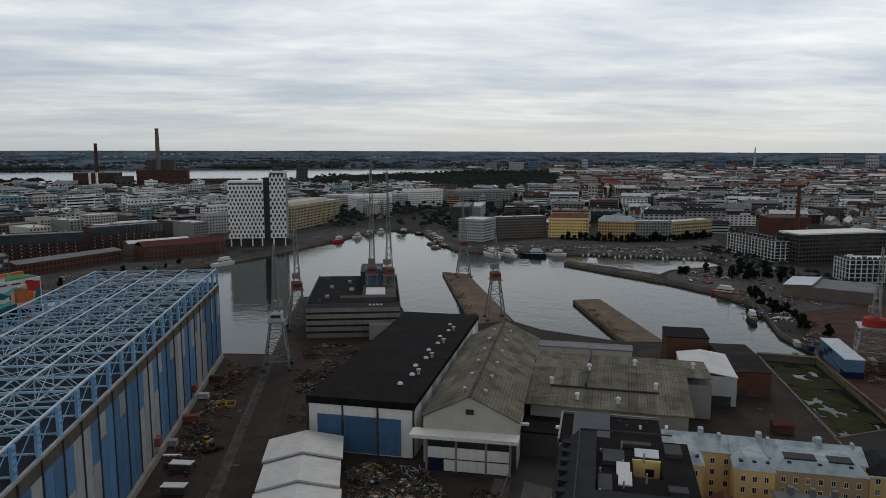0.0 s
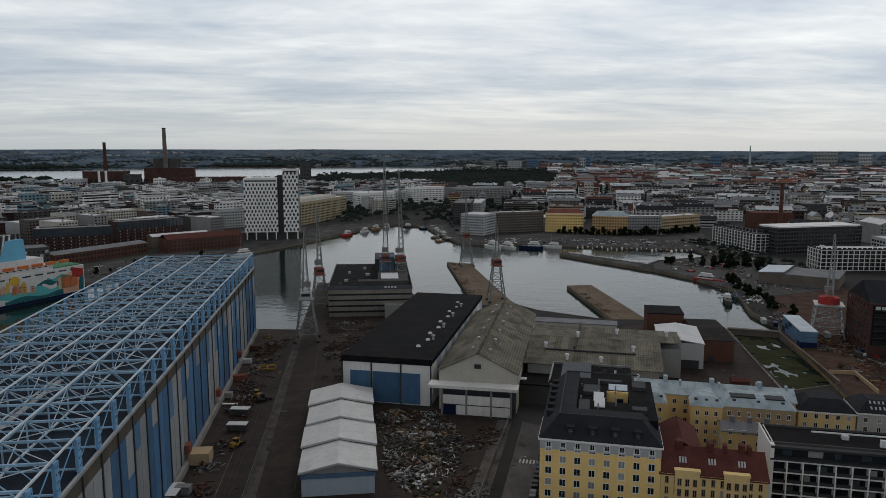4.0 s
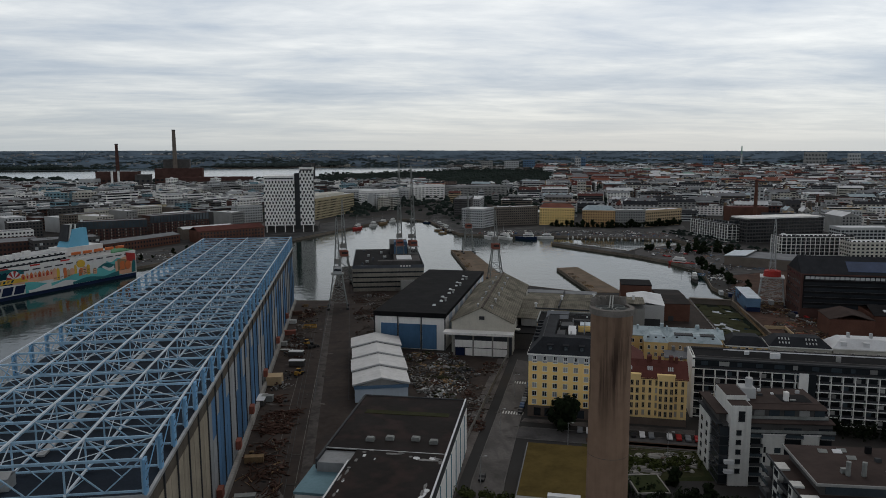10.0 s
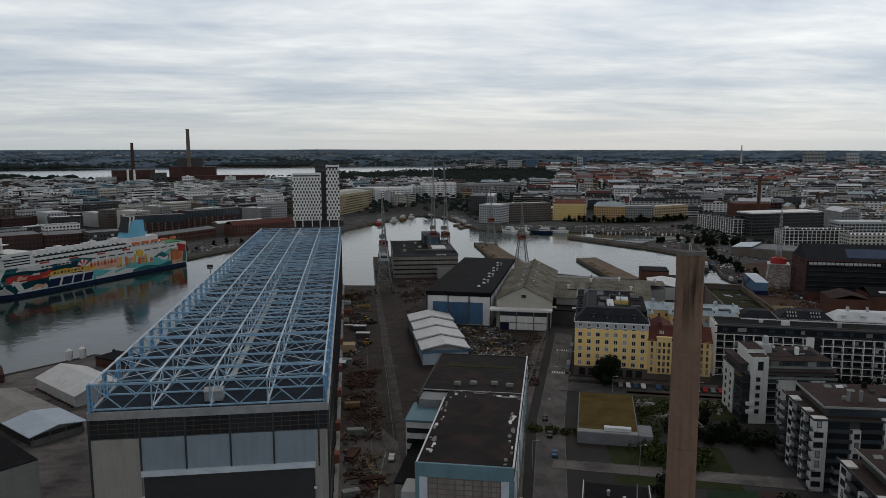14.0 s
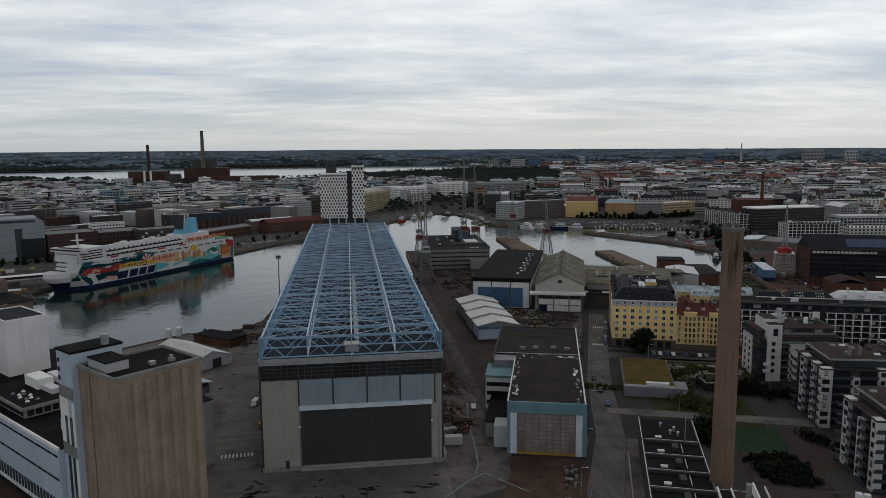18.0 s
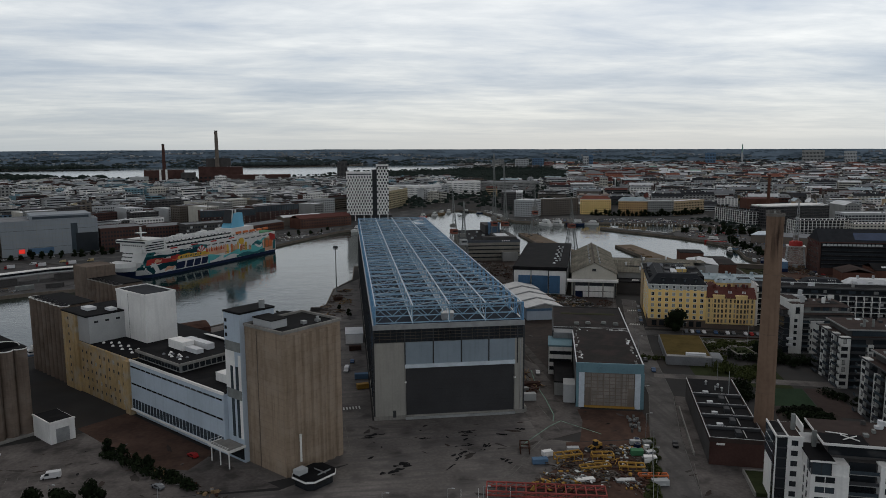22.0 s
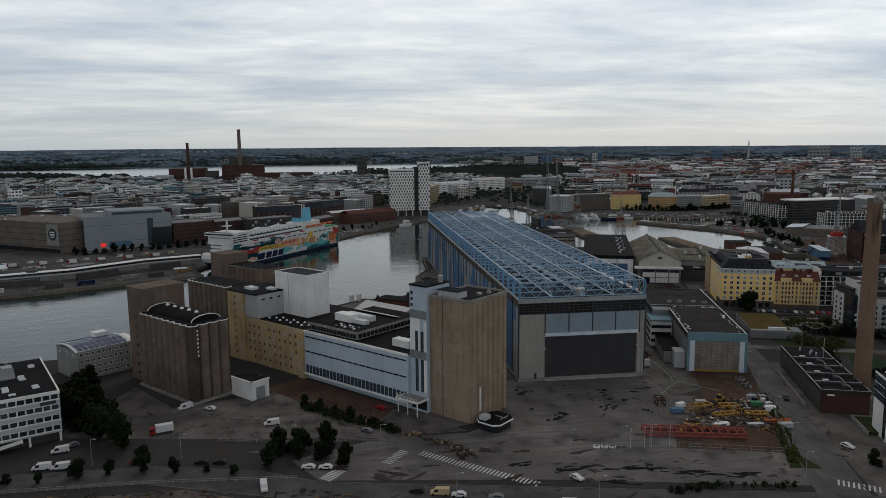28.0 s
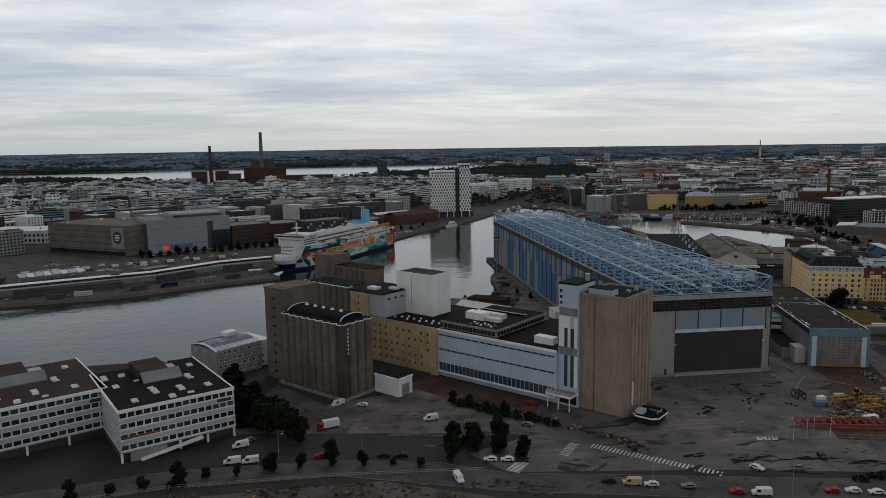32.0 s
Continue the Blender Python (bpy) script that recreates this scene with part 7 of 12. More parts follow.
    part("glass_roof", Shape().slab([(26, 5.2, 22.4), (32, 5.2, 22.4), (32, 7.4, 23.2), (26, 7.4, 23.2)], 0.2), M["roof_light"], t)
    rng = random.Random(31)
    for i in range(9):
        u, v = rng.uniform(10, W - 4), rng.uniform(8, D - 3)
        part("roof_vent", Shape().box(u, v, 23.4, u + rng.uniform(0.5, 2.4), v + rng.uniform(0.5, 1.0), 23.4 + rng.uniform(0.4, 1.1)), M[rng.choice(["roof_light", "steel_dark", "steel_grey", "lightgrey_wall"])], t)


stepped_flats()
tower_flats(138.5, 8, -14, 44, 26, 7, "white and dark modern flats with glazed balconies", 2)


def corner_flats():
    """White blocks stepping forward to the street, glazed corners, a dark set-back top under a wide flat roof."""
    t = base("modern_flats", 52.6, -81.2, -20, "white stepped modern flats with glazed corners and wide dark roof", "apartment house", group="modern flats")
    part("street_block", Shape().box(0, -1.5, 0, 7, 11.3, 21.0), M["white"], t, "white wall block")
    part("block_roof", Shape().box(0.4, -1.1, 21.0, 6.6, 10.9, 21.12), M["felt_red"], t)
    part("roof_lawn", Shape().box(0.5, -0.9, 21.12, 2.8, 10.6, 21.2), M["felt"], t)
    for b in ((-0.2, -1.7, 7.2, -1.3), (-0.2, -1.3, 0.2, 11.3), (2.9, -1.3, 3.2, 11.3)):
        part("parapet", Shape().box(b[0], b[1], 21.0, b[2], b[3], 21.6), M["frame_white"], t)
    for q in range(7):
        z = 0.3 + 3.0 * q
        part("corner_glazing", Shape().box(-0.12, -1.62, z, 2.9, 1.6, z + 2.6), M["glass"], t)
        part("corner_slab", Shape().box(-0.18, -1.7, z + 2.6, 2.95, 1.65, z + 2.98), M["steel_dark"], t)
        part("block_window", Shape().box(4.0, -1.62, z + 0.6, 5.7, -1.45, z + 2.1), M["glass"], t)
        if q > 3:
            part("side_glazing", Shape().box(-0.12, 1.7, z, 0.05, 11.2, z + 2.6), M["glass_sky"], t)
    part("corner_post", Shape().box(-0.2, -1.75, 0, 0.15, -1.4, 21.0), M["frame_white"], t)
    part("bay_block", Shape().box(7, -10, 0, 16.5, 11, 14.6), M["white"], t, "white wall block stepping forward")
    part("bay_upper", Shape().box(12.2, -9.6, 14.6, 16.5, 11, 17.6), M["white"], t)
    part("bay_back", Shape().box(7.1, -5.6, 14.6, 12.2, 11, 18.0), M["white"], t)
    part("glass_bay", Shape().box(7.2, -9.9, 14.6, 12.1, -5.6, 18.3), M["glass_sky"], t, "glazed corner bay")
    for x, y in ((7.2, -9.9), (9.6, -9.9), (12.0, -9.9), (7.2, -7.7)):
        part("bay_post", Shape().box(x - 0.12, y - 0.12, 14.6, x + 0.12, y + 0.12, 18.3), M["steel_dark"], t)
    part("bay_roof", Shape().box(6.7, -10.4, 18.3, 12.8, 2.0, 18.75), M["felt"], t)
    part("bay_fascia", Shape().box(6.6, -10.5, 18.3, 12.9, -10.4, 18.8), M["frame_white"], t)
    for q in range(5):
        z = 1.0 + 2.9 * q
        part("wide_window", Shape().box(8.2, -10.12, z, 13.0, -9.95, z + 1.6), M["glass_sky"] if q % 2 else M["glass"], t)
        part("window_post", Shape().box(10.5, -10.18, z, 10.65, -9.98, z + 1.6), M["frame_white"], t)
        for v in (-7.6, -4.4):
            part("slit_window", Shape().box(6.9, v, z, 7.05, v + 0.8, z + 1.9), M["glass"], t)
    part("core", Shape().box(16.5, -7.4, 0, 40, 11, 17.6), M["dark_wall"], t)
    for q in range(6):
        z = 0.4 + 3.0 * q
        for x0, x1 in ((16.7, 23.8), (28.2, 32.8), (37.2, 40.0)):
            part("balcony_slab", Shape().box(x0, -9.6, z - 0.22, x1, -7.4, z), M["grey_wall"], t)
            part("balcony_rail", Shape().box(x0, -9.6, z, x1, -9.5, z + 1.0), M["glass_sky"] if q % 2 else M["steel_dark"], t)
            part("glazing", Shape().box(x0 + 0.2, -7.55, z, x1 - 0.2, -7.38, z + 2.5), M["glass"], t)
    for x0 in (24.0, 33.0):
        part("white_slab", Shape().box(x0, -9.8, 0, x0 + 4, -6.0, 18.2), M["white"], t)
        for q in range(5):
            part("slab_window", Shape().box(x0 + 1.2, -9.92, 1.6 + 3.0 * q, x0 + 2.8, -9.78, 3.2 + 3.0 * q), M["glass"], t)
    part("penthouse", Shape().box(12.6, -4.5, 17.6, 39, 10.6, 22.0), M["dark_wall"], t)
    part("penthouse_glazing", Shape().box(12.5, -4.65, 18.4, 38.6, -4.48, 21.4), M["glass"], t)
    part("penthouse_roof", Shape().box(10.6, -7.0, 22.0, 40.4, 11.6, 22.45), M["felt_red"], t)
    part("roof_fascia", Shape().box(10.4, -7.2, 21.9, 40.6, -7.0, 22.6).box(10.4, -7.0, 21.9, 10.6, 11.6, 22.6), M["frame_white"], t)
    part("roof_patch", Shape().box(11.0, -6.6, 22.45, 22, 0.5, 22.52), M["felt"], t)
    part("roof_wall", Shape().box(7.6, 3.0, 21.0, 8.0, 11.2, 23.4), M["white"], t)
    part("deck", Shape().box(8.0, 2.0, 18.0, 12.6, 11, 18.3), M["roof_light"], t)
    for u, v, z in ((5.2, 4.6, 21.1), (9.4, -1.0, 18.75)):
        part("roof_flue", Shape().box(u, v, z, u + 1.1, v + 1.1, z + 4.6), M["steel_grey"], t, "tall grey box flue")
    for a, b in (((16, -4.6), (20.4, -1.2)), ((16.4, -1.0), (20.0, -5.0)), ((13.0, 0.6), (18.4, -0.6))):
        part("roof_beam", Shape().beam((a[0], a[1], 22.9), (b[0], b[1], 22.9), 0.22), M["white"], t)
    rng = random.Random(51)
    for i in range(10):
        u, v = rng.uniform(22, 37), rng.uniform(-4, 9)
        part("roof_vent", Shape().box(u, v, 22.45, u + rng.uniform(0.6, 2.0), v + rng.uniform(0.6, 1.6), 22.45 + rng.uniform(0.5, 2.2)), M[rng.choice(["roof_light", "steel_dark", "steel_grey", "dark_wall"])], t)


corner_flats()
tower_flats(190, 30, -14, 40, 22, 6, "white and dark modern flats with glazed balconies", 4)
tower_flats(122, -40, -14, 40, 24, 7, "white and dark modern flats with glazed balconies", 5)
tower_flats(196, -24, -14, 40, 22, 6, "white and dark modern flats with glazed balconies", 6)


def boiler_house():
    t = base("brown_boiler_house", 48.3, -53.5, 0, "long low dark brown panel building with ribbed black roof", "boiler house")
    t.matrix_world = pose(48.3, -53.5, 0, 0, 0, -19.5)
    W, D, H = 17.0, 62.0, 9.0
    part("body", Shape().box(0, 0, 0, W, D, H - 0.4), M["brick_dark"], t)
    part("roof", Shape().box(0.2, 0.2, H - 0.4, W - 0.2, D - 0.2, H - 0.1), M["felt"], t)
    part("parapet", Shape().box(-0.2, -0.2, H - 1.2, W + 0.2, 0.3, H + 0.3).box(-0.2, 0.3, H - 1.2, 0.3, D, H + 0.3).box(W - 0.3, 0.3, H - 1.2, W + 0.2, D, H + 0.3), M["felt_red"], t)
    for y in (8, 19, 30, 41):
        part("roof_beam", Shape().box(0, y, H - 0.1, W, y + 0.9, H + 0.8), M["steel_dark"], t)
        part("roof_edge", Shape().box(0.1, y + 0.9, H + 0.7, W - 0.1, y + 1.05, H + 0.86), M["roof_light"], t)
        part("roof_light", Shape().box(4, y + 4, H - 0.1, 6, y + 5.4, H + 0.35), M["roof_light"], t)
    part("sign", Shape().box(2, -0.32, 6.9, 4.6, -0.2, 7.5), M["frame_white"], t, "short pale sign bar")
    # Left wall covered with a darker sheet to stand for its shaded side.
    part("side_cladding", Shape().box(-0.14, 0.35, 0.2, -0.02, D - 0.3, H - 1.3), M["dark_wall"], t, "dark sheet for the shaded side wall")
    part("parapet_cap", Shape().box(-0.3, -0.3, H + 0.3, -0.05, D, H + 0.42), M["galv"], t)
    part("parapet_cap", Shape().box(-0.05, -0.3, H + 0.3, W + 0.3, -0.05, H + 0.42), M["galv"], t)
    part("parapet_cap", Shape().box(W + 0.05, -0.05, H + 0.3, W + 0.3, D, H + 0.42), M["galv"], t)
    for y in (2.5, 13.2, 24.2, 35.2):
        part("roof_box", Shape().box(8.4, y, H - 0.1, 10.2, y + 3.4, H + 1.3), M["steel_dark"], t)
        part("roof_pipe", Shape().beam((11.4, y - 1, H + 0.2), (11.4, y + 7, H + 0.2), 0.22), M["galv"], t)
    for u, v in ((9, 49), (10.4, 52), (11.2, 48), (6.4, 55)):
        part("roof_cowl", Shape().tube(u, v, H - 0.1, H + 1.1, 0.35, 0.3, 8).tube(u, v, H + 1.1, H + 1.5, 0.55, 0.4, 8), M["galv"], t)
    part("mast", Shape().tube(13, 44, H, H + 9, 0.15, n=6), M["galv"], t)
    part("side_wall", Shape().box(-4, 6, 0, -3.6, 50, 1.2), M["concrete"], t)


boiler_house()


def big_stack():
    t = base("power_stack", 72.5, -44.0, 0, "tall brown concrete chimney with steel flues in its mouth", "chimney")
    part("shaft", Shape().tube(0, 0, 0, 77.5, 3.15, 2.62, 28), M["stack"], t)
    part("rim", Shape().ring(0, 0, 76.5, 79.9, 2.72, 2.28, 32), M["stack"], t, "thick concrete rim")
    part("rim_cap", Shape().ring(0, 0, 79.2, 80.0, 2.9, 2.25, 32), M["rim_concrete"], t)
    part("mouth", Shape().tube(0, 0, 75.5, 76.6, 2.5, n=24), M["steel_dark"], t)
    for x, y in ((-1.0, 0.85), (1.05, 0.75), (-1.0, -0.85), (1.0, -0.95)):
        part("flue", Shape().ring(x, y, 76.5, 79.9, 0.95, 0.83, 18), M["steel_grey"], t, "dull grey steel flue")
    for i in range(6):
        a, b = 0.45 + i * 0.375, 0.45 + (i + 1) * 0.375
        part("screen_panel", Shape().beam((2.5 * math.cos(a), 2.5 * math.sin(a), 80.1), (2.5 * math.cos(b), 2.5 * math.sin(b), 79.95), 0.6, 1.1), M["rim_concrete"], t)
    for i in range(6):
        a = 0.62 + i * 0.38
        part("vent_drum", Shape().ring(2.5 * math.cos(a), 2.5 * math.sin(a), 80.4, 80.95, 0.4, 0.3, 14), M["rim_concrete"], t, "pale rimmed vent drum")
    part("bridge", Shape().beam((-0.2, -0.6, 79.9), (1.0, 2.3, 81.0), 0.16, 0.16), M["steel_grey"], t)
    part("bridge", Shape().beam((-0.55, -0.5, 79.9), (0.7, 2.4, 81.0), 0.16, 0.16), M["steel_grey"], t)
    for z in (20, 40, 60):
        part("pour_joint", Shape().ring(0, 0, z, z + 0.08, 3.17 - 0.53 * z / 78.5, 2.9 - 0.53 * z / 78.5, 28), M["silo_dark"], t)


big_stack()


def green_roof_hall():
    t = base("green_roof_hall", 82, 51, -19, "low concrete hall under a mossy yellow-green roof", "hall")
    part("shell", Shape().box(0, 0, 0, 20.5, 41, 4), M["roof_grey"], t)
    part("roof", Shape().box(0.4, 3, 4, 20.1, 40.6, 4.25), M["moss_roof"], t, "mossy yellow-brown planted roof")
    part("front_roof", Shape().box(0.2, 0.2, 4, 20.3, 3, 4.2), M["grey_wall"], t)
    part("cabin", Shape().box(20.5, -1, 0, 25, 9, 4.4), M["roof_grey"], t)
    part("roof_hut", Shape().box(9, 2, 4.2, 18, 4, 5.4), M["roof_light"], t)


green_roof_hall()


def planted_store():
    t = base("planted_store", 118.4, 52.0, -5, "low dark garden store under a green planted roof", "store")
    part("wall", Shape().box(0, 0, 0, 9.2, 11.6, 3.0), M["dark_wall"], t)
    part("roof_rim", Shape().box(-0.2, -0.2, 2.9, 9.4, 0.15, 3.4).box(-0.2, 11.45, 2.9, 9.4, 11.8, 3.4).box(-0.2, 0.15, 2.9, 0.15, 11.45, 3.4).box(9.05, 0.15, 2.9, 9.4, 11.45, 3.4), M["concrete"], t)
    part("planted_roof", Shape().box(0.15, 0.15, 3.0, 9.05, 11.45, 3.2), M["grass"], t, "mossy green planted roof")
    part("door", Shape().box(3.5, -0.08, 0.1, 5.4, 0.05, 2.3), M["steel_grey"], t)


planted_store()


def ramp_wall():
    t = base("ramp_wall", 50.7, -76.0, -18, "low concrete ramp wall with a planted top beside the flats", "wall")
    part("wall", Shape().box(0, 0, 0, 0.4, 16, 1.4).box(0.4, 15.6, 0, 8, 16, 1.4), M["concrete"], t)
    part("bed", Shape().box(0.45, 0.2, 0, 8, 15.55, 1.1), M["grass"], t, "rough grass bed")


ramp_wall()


# ---- offices by the water ----
def office(name, ax, ay, rz, W, D, roof, label, cols, ramp=False):
    t = base(name, ax, ay, rz, label, "office building", group="harbour offices")
    H = 18.2
    part("shell", Shape().box(0, 0, 3.4, W, D, H - 0.3), M["lightgrey_wall"], t)
    part("ground_storey", Shape().box(0.5, 2.0, 0, W - 0.5, D - 0.5, 3.5), M["dark_wall"], t)
    part("roof", Shape().box(0.3, 0.3, H - 0.3, W - 0.3, D - 0.3, H), M[roof], t)
    part("roof_edge", Shape().box(-0.2, -0.2, H - 0.8, W + 0.2, 0.3, H + 0.3).box(W - 0.3, 0.3, H - 0.8, W + 0.2, D, H + 0.3).box(-0.2, 0.3, H - 0.8, 0.3, D, H + 0.3), M["frame_white"], t)
    for k in range(5):
        x = 0.4 + k * (W - 1.0) / 4
        part("pillar", Shape().box(x - 0.35, 0, 0, x + 0.35, 0.8, 3.3), M["white"], t)
    wm = window_mesh(W / cols * 0.9, 1.9, "frame_white", "glass", False)
    windows(t, wm, "front", W, D, spread(0.3, W - 0.3, cols), steps(4.3, 3.75, 4), alt=window_mesh(W / cols * 0.9, 1.9, "frame_white", "glass_sky", False))
    for k in range(4):
        part("sill_line", Shape().box(0, -0.12, 3.95 + 3.75 * k, W, 0.02, 4.2 + 3.75 * k), M["frame_white"], t)
    windows(t, window_mesh(2.2, 1.6), "right", W, D, spread(1, D - 1, 12), steps(4.4, 3.75, 4))
    windows(t, window_mesh(2.2, 1.6), "left", W, D, spread(1, min(D, 26) - 1, 7), steps(4.4, 3.75, 4))
    rng = random.Random(5)
    for gx, gy, k in ((0.10, 0.52, 2), (0.30, 0.60, 1), (0.36, 0.22, 4), (0.58, 0.18, 3), (0.74, 0.42, 3), (0.86, 0.74, 2), (0.62, 0.08, 1), (0.16, 0.12, 2), (0.06, 0.76, 3), (0.22, 0.78, 2), (0.46, 0.06, 2), (0.82, 0.16, 2)):
        for q in range(k):
            x, y = W * gx + rng.uniform(-0.2, 0.2), D * gy + q * 2.3
            part("skylight", Shape().box(x, y, H, x + 2.2, y + 1.4, H + 0.3).box(x + 0.25, y + 0.25, H + 0.3, x + 1.95, y + 1.15, H + 0.5), M["roof_light"], t)
    part("plant_room", Shape().box(W * 0.35, D * 0.6, H, W * 0.62, D * 0.94, H + 3.4), M["felt_red"], t)
    part("plant_screen", Shape().slab([(W * 0.36, D * 0.5, H + 0.4), (W * 0.72, D * 0.5, H + 0.4), (W * 0.72, D * 0.6, H + 3.2), (W * 0.36, D * 0.6, H + 3.2)], 0.4), M["roof_grey"], t)
    part("plant_duct", Shape().box(W * 0.62, D * 0.7, H, W * 0.72, D * 0.8, H + 1.8).tube(W * 0.68, D * 0.86, H, H + 2.2, 0.9, n=10), M["galv"], t)
    part("sign", Shape().box(W - 6.2, -0.2, 14.0, W - 1.2, -0.1, 15.2), M["steel_dark"], t, "dark sign shape")
    if ramp:
        part("ramp", Shape().slab([(6, -2.4, 0.6), (27, -2.4, 3.4), (27, -0.2, 3.4), (6, -0.2, 0.6)], 0.5), M["white"], t, "white access ramp")
        part("ramp_wall", Shape().box(3, -0.4, 0, 15, 0.4, 3.2), M["concrete"], t)
        part("sign", Shape().box(1.5, -0.16, 8.0, 13, -0.06, 8.9), M["red_oxide"], t, "faded red sign shape")
    return t


office("harbour_office", -266.3, -54.8, 28, 39.4, 50, "felt", "white and beige office block with ribbon windows and black roof", 15, True)
office("harbour_office", -324.1, -55.9, 31, 54, 50, "felt_red", "white and beige office block with ribbon windows and brown roof", 19)


def solar_house():
    t = base("solar_roof_house", -266, 50, -30, "grey harbour office under a curved roof of solar panels", "office building")
    t.matrix_world = pose(-249.5, 31.8, 0, 0, 0, 42)
    W, D = 24.0, 22.0
    part("shell", Shape().box(0, 0, 0, W, D, 13.3), M["grey_wall"], t)
    windows(t, window_mesh(1.5, 1.5), "front", W, D, spread(0.5, W - 0.5, 9), steps(1.5, 3.1, 4))
    windows(t, window_mesh(1.5, 1.5), "left", W, D, spread(0.5, D - 0.5, 3), [10.4])
    pts = [(D * k / 6, 13.3 + 1.8 * math.sin(math.pi * k / 6)) for k in range(7)]
    s = Shape()
    for (ya, za), (yb, zb) in zip(pts, pts[1:]):
        s.slab([(-0.5, ya, za), (W + 0.5, ya, za), (W + 0.5, yb, zb), (-0.5, yb, zb)], 0.4)
    part("roof", s, M["roof_light"], t)
    for i in range(9):
        for (ya, za), (yb, zb) in zip(pts, pts[1:]):
            x = 0.8 + i * 2.5
            part("solar_panel", Shape().slab([(x, ya + 0.4, za + 0.2), (x + 2.2, ya + 0.4, za + 0.2), (x + 2.2, yb - 0.4, zb + 0.2), (x, yb - 0.4, zb + 0.2)], 0.1), M["solar"], t)
    part("plant", Shape().box(14, 13, 14.8, 20, 18, 17), M["white"], t)
    part("stair", Shape().box(W, 2, 0, W + 7, D - 2, 12.6), M["white"], t)
    windows(t, window_mesh(1.2, 1.4), "front", W, D, [W + 2, W + 5], steps(1.5, 3, 3), 1.98)


solar_house()

# ---- the ferry ----
def ferry():
    t = base("cruise_ferry", -236.4, 325.2, 58.7, "large white cruise ferry painted with a bright harbour mural", "ship", -2.2)
    t.scale = (1.127, 1.07, 1.0)
    L, Bm = 166.0, 27.0
    low = [(7, Bm / 2), (26, 1.5), (60, 0.6), (L - 4, 0.6), (L - 2, Bm - 1), (60, Bm - 0.6), (26, Bm - 1.5)]
    waist = [(2, Bm / 2), (17, 2.5), (45, 0.1), (L - 1, 0.1), (L - 1, Bm), (45, Bm - 0.1), (17, Bm - 2.5)]
    deck = [(0, Bm / 2), (14, 3.0), (38, 0.05), (L - 0.5, 0.05), (L - 0.5, Bm), (38, Bm - 0.05), (14, Bm - 3.0)]
    part("hull", Shape().prism(low, -1.5, 7, waist).prism(waist, 7, 13.5, deck), M["ship_white"], t)
    part("upper_hull", Shape().prism([(9, 8), (15.5, 2.8), (38, 0.05), (L - 0.5, 0.05), (L - 0.5, Bm), (38, Bm - 0.05), (15.5, Bm - 2.8), (9, Bm - 8)], 13.5, 21, [(11.5, 8), (17.5, 2.0), (30, 0), (L, 0), (L, Bm), (30, Bm), (17.5, Bm - 2.0), (11.5, Bm - 8)]), M["ship_white"], t)
    part("boot_stripe", Shape().prism([(4, Bm / 2), (22, 1.2), (46, 0.1), (L - 1, 0.0), (L - 1, Bm), (45, Bm)], -1.4, 2.6, [(3, Bm / 2), (20, 1.6), (45, -0.06), (L - 0.6, -0.06), (L - 0.6, Bm), (45, Bm)]), M["navy"], t, "dark blue hull stripe")

    def nose(cx, rx, ry):
        return [(cx - rx * math.cos(a), Bm / 2 + ry * math.sin(a)) for a in [-math.pi / 2 + math.pi * i / 14 for i in range(15)]]

    part("bow_visor", Shape().prism(nose(9, 8.6, 9.2), 7.4, 11, nose(9, 11.0, 10.0)).prism(nose(9, 11.0, 10.0), 11, 14.6, nose(9, 10.0, 9.2)), M["ship_white"], t, "rounded white bow visor")
    part("bow_mark", Shape().prism(nose(11, 6.8, 6.6), 2.6, 7.4, nose(9, 8.7, 9.3)), M["navy"], t, "dark blue bow marking")

    def skin_y(x, z):
        if z < 7:
            f = (z + 1.5) / 8.5
            a, b = (26 - 9 * f, 1.5 + f), (60 - 15 * f, 0.6 - 0.5 * f)
        elif z < 13.5:
            f = (z - 7) / 6.5
            a, b = (17 - 3 * f, 2.5 + 0.5 * f), (45 - 7 * f, 0.1 - 0.05 * f)
        else:
            f = (z - 13.5) / 7.5
            a, b = (15.5 + 2 * f, 2.8 - 0.8 * f), (38 - 8 * f, 0.05 - 0.05 * f)
        if x < a[0]:
            return a[1] + (a[0] - x) * 0.74
        u = min(1.0, (x - a[0]) / (b[0] - a[0]))
        return a[1] + (b[1] - a[1]) * u

    def skin(x0, x1, z0, z1, lean, bulge, m, lift=0.1):
        """Paint laid on the curved forward hull, its upper edge a wave."""
        v, f = [], []
        for i in range(13):
            x = x0 + (x1 - x0) * i / 12
            top_z = z1 + bulge * math.sin(i * 0.55)
            for k in range(7):
                z = z0 + (top_z - z0) * k / 6
                xx = x + lean * (z - z0)
                v.append((xx, skin_y(xx, z) - lift, z))
        for i in range(12):
            for k in range(6):
                f.append((7 * i + k, 7 * i + 7 + k, 7 * i + 8 + k, 7 * i + k + 1))
        n = len(v)
        v += [(x, y + lift + 0.3, z) for x, y, z in v]
        f += [tuple(n + q for q in reversed(g)) for g in f]
        part("mural_patch", Shape().add(v, f), M[m], t)

    skin(10, 28, 2.7, 9.6, 0.3, 0.5, "teal_dark", 0.14)
    skin(13, 20, 9.4, 20.7, 0.45, 0.0, "teal_deep", 0.16)
    skin(15, 25, 12.5, 16.6, 0.3, 0.8, "teal_dark", 0.22)
    skin(22, 47, 4.4, 12.0, 0.2, 0.6, "teal_dark", 0.18)
    skin(17, 44, 10.4, 14.6, 0.25, 0.9, "red_paint", 0.26)
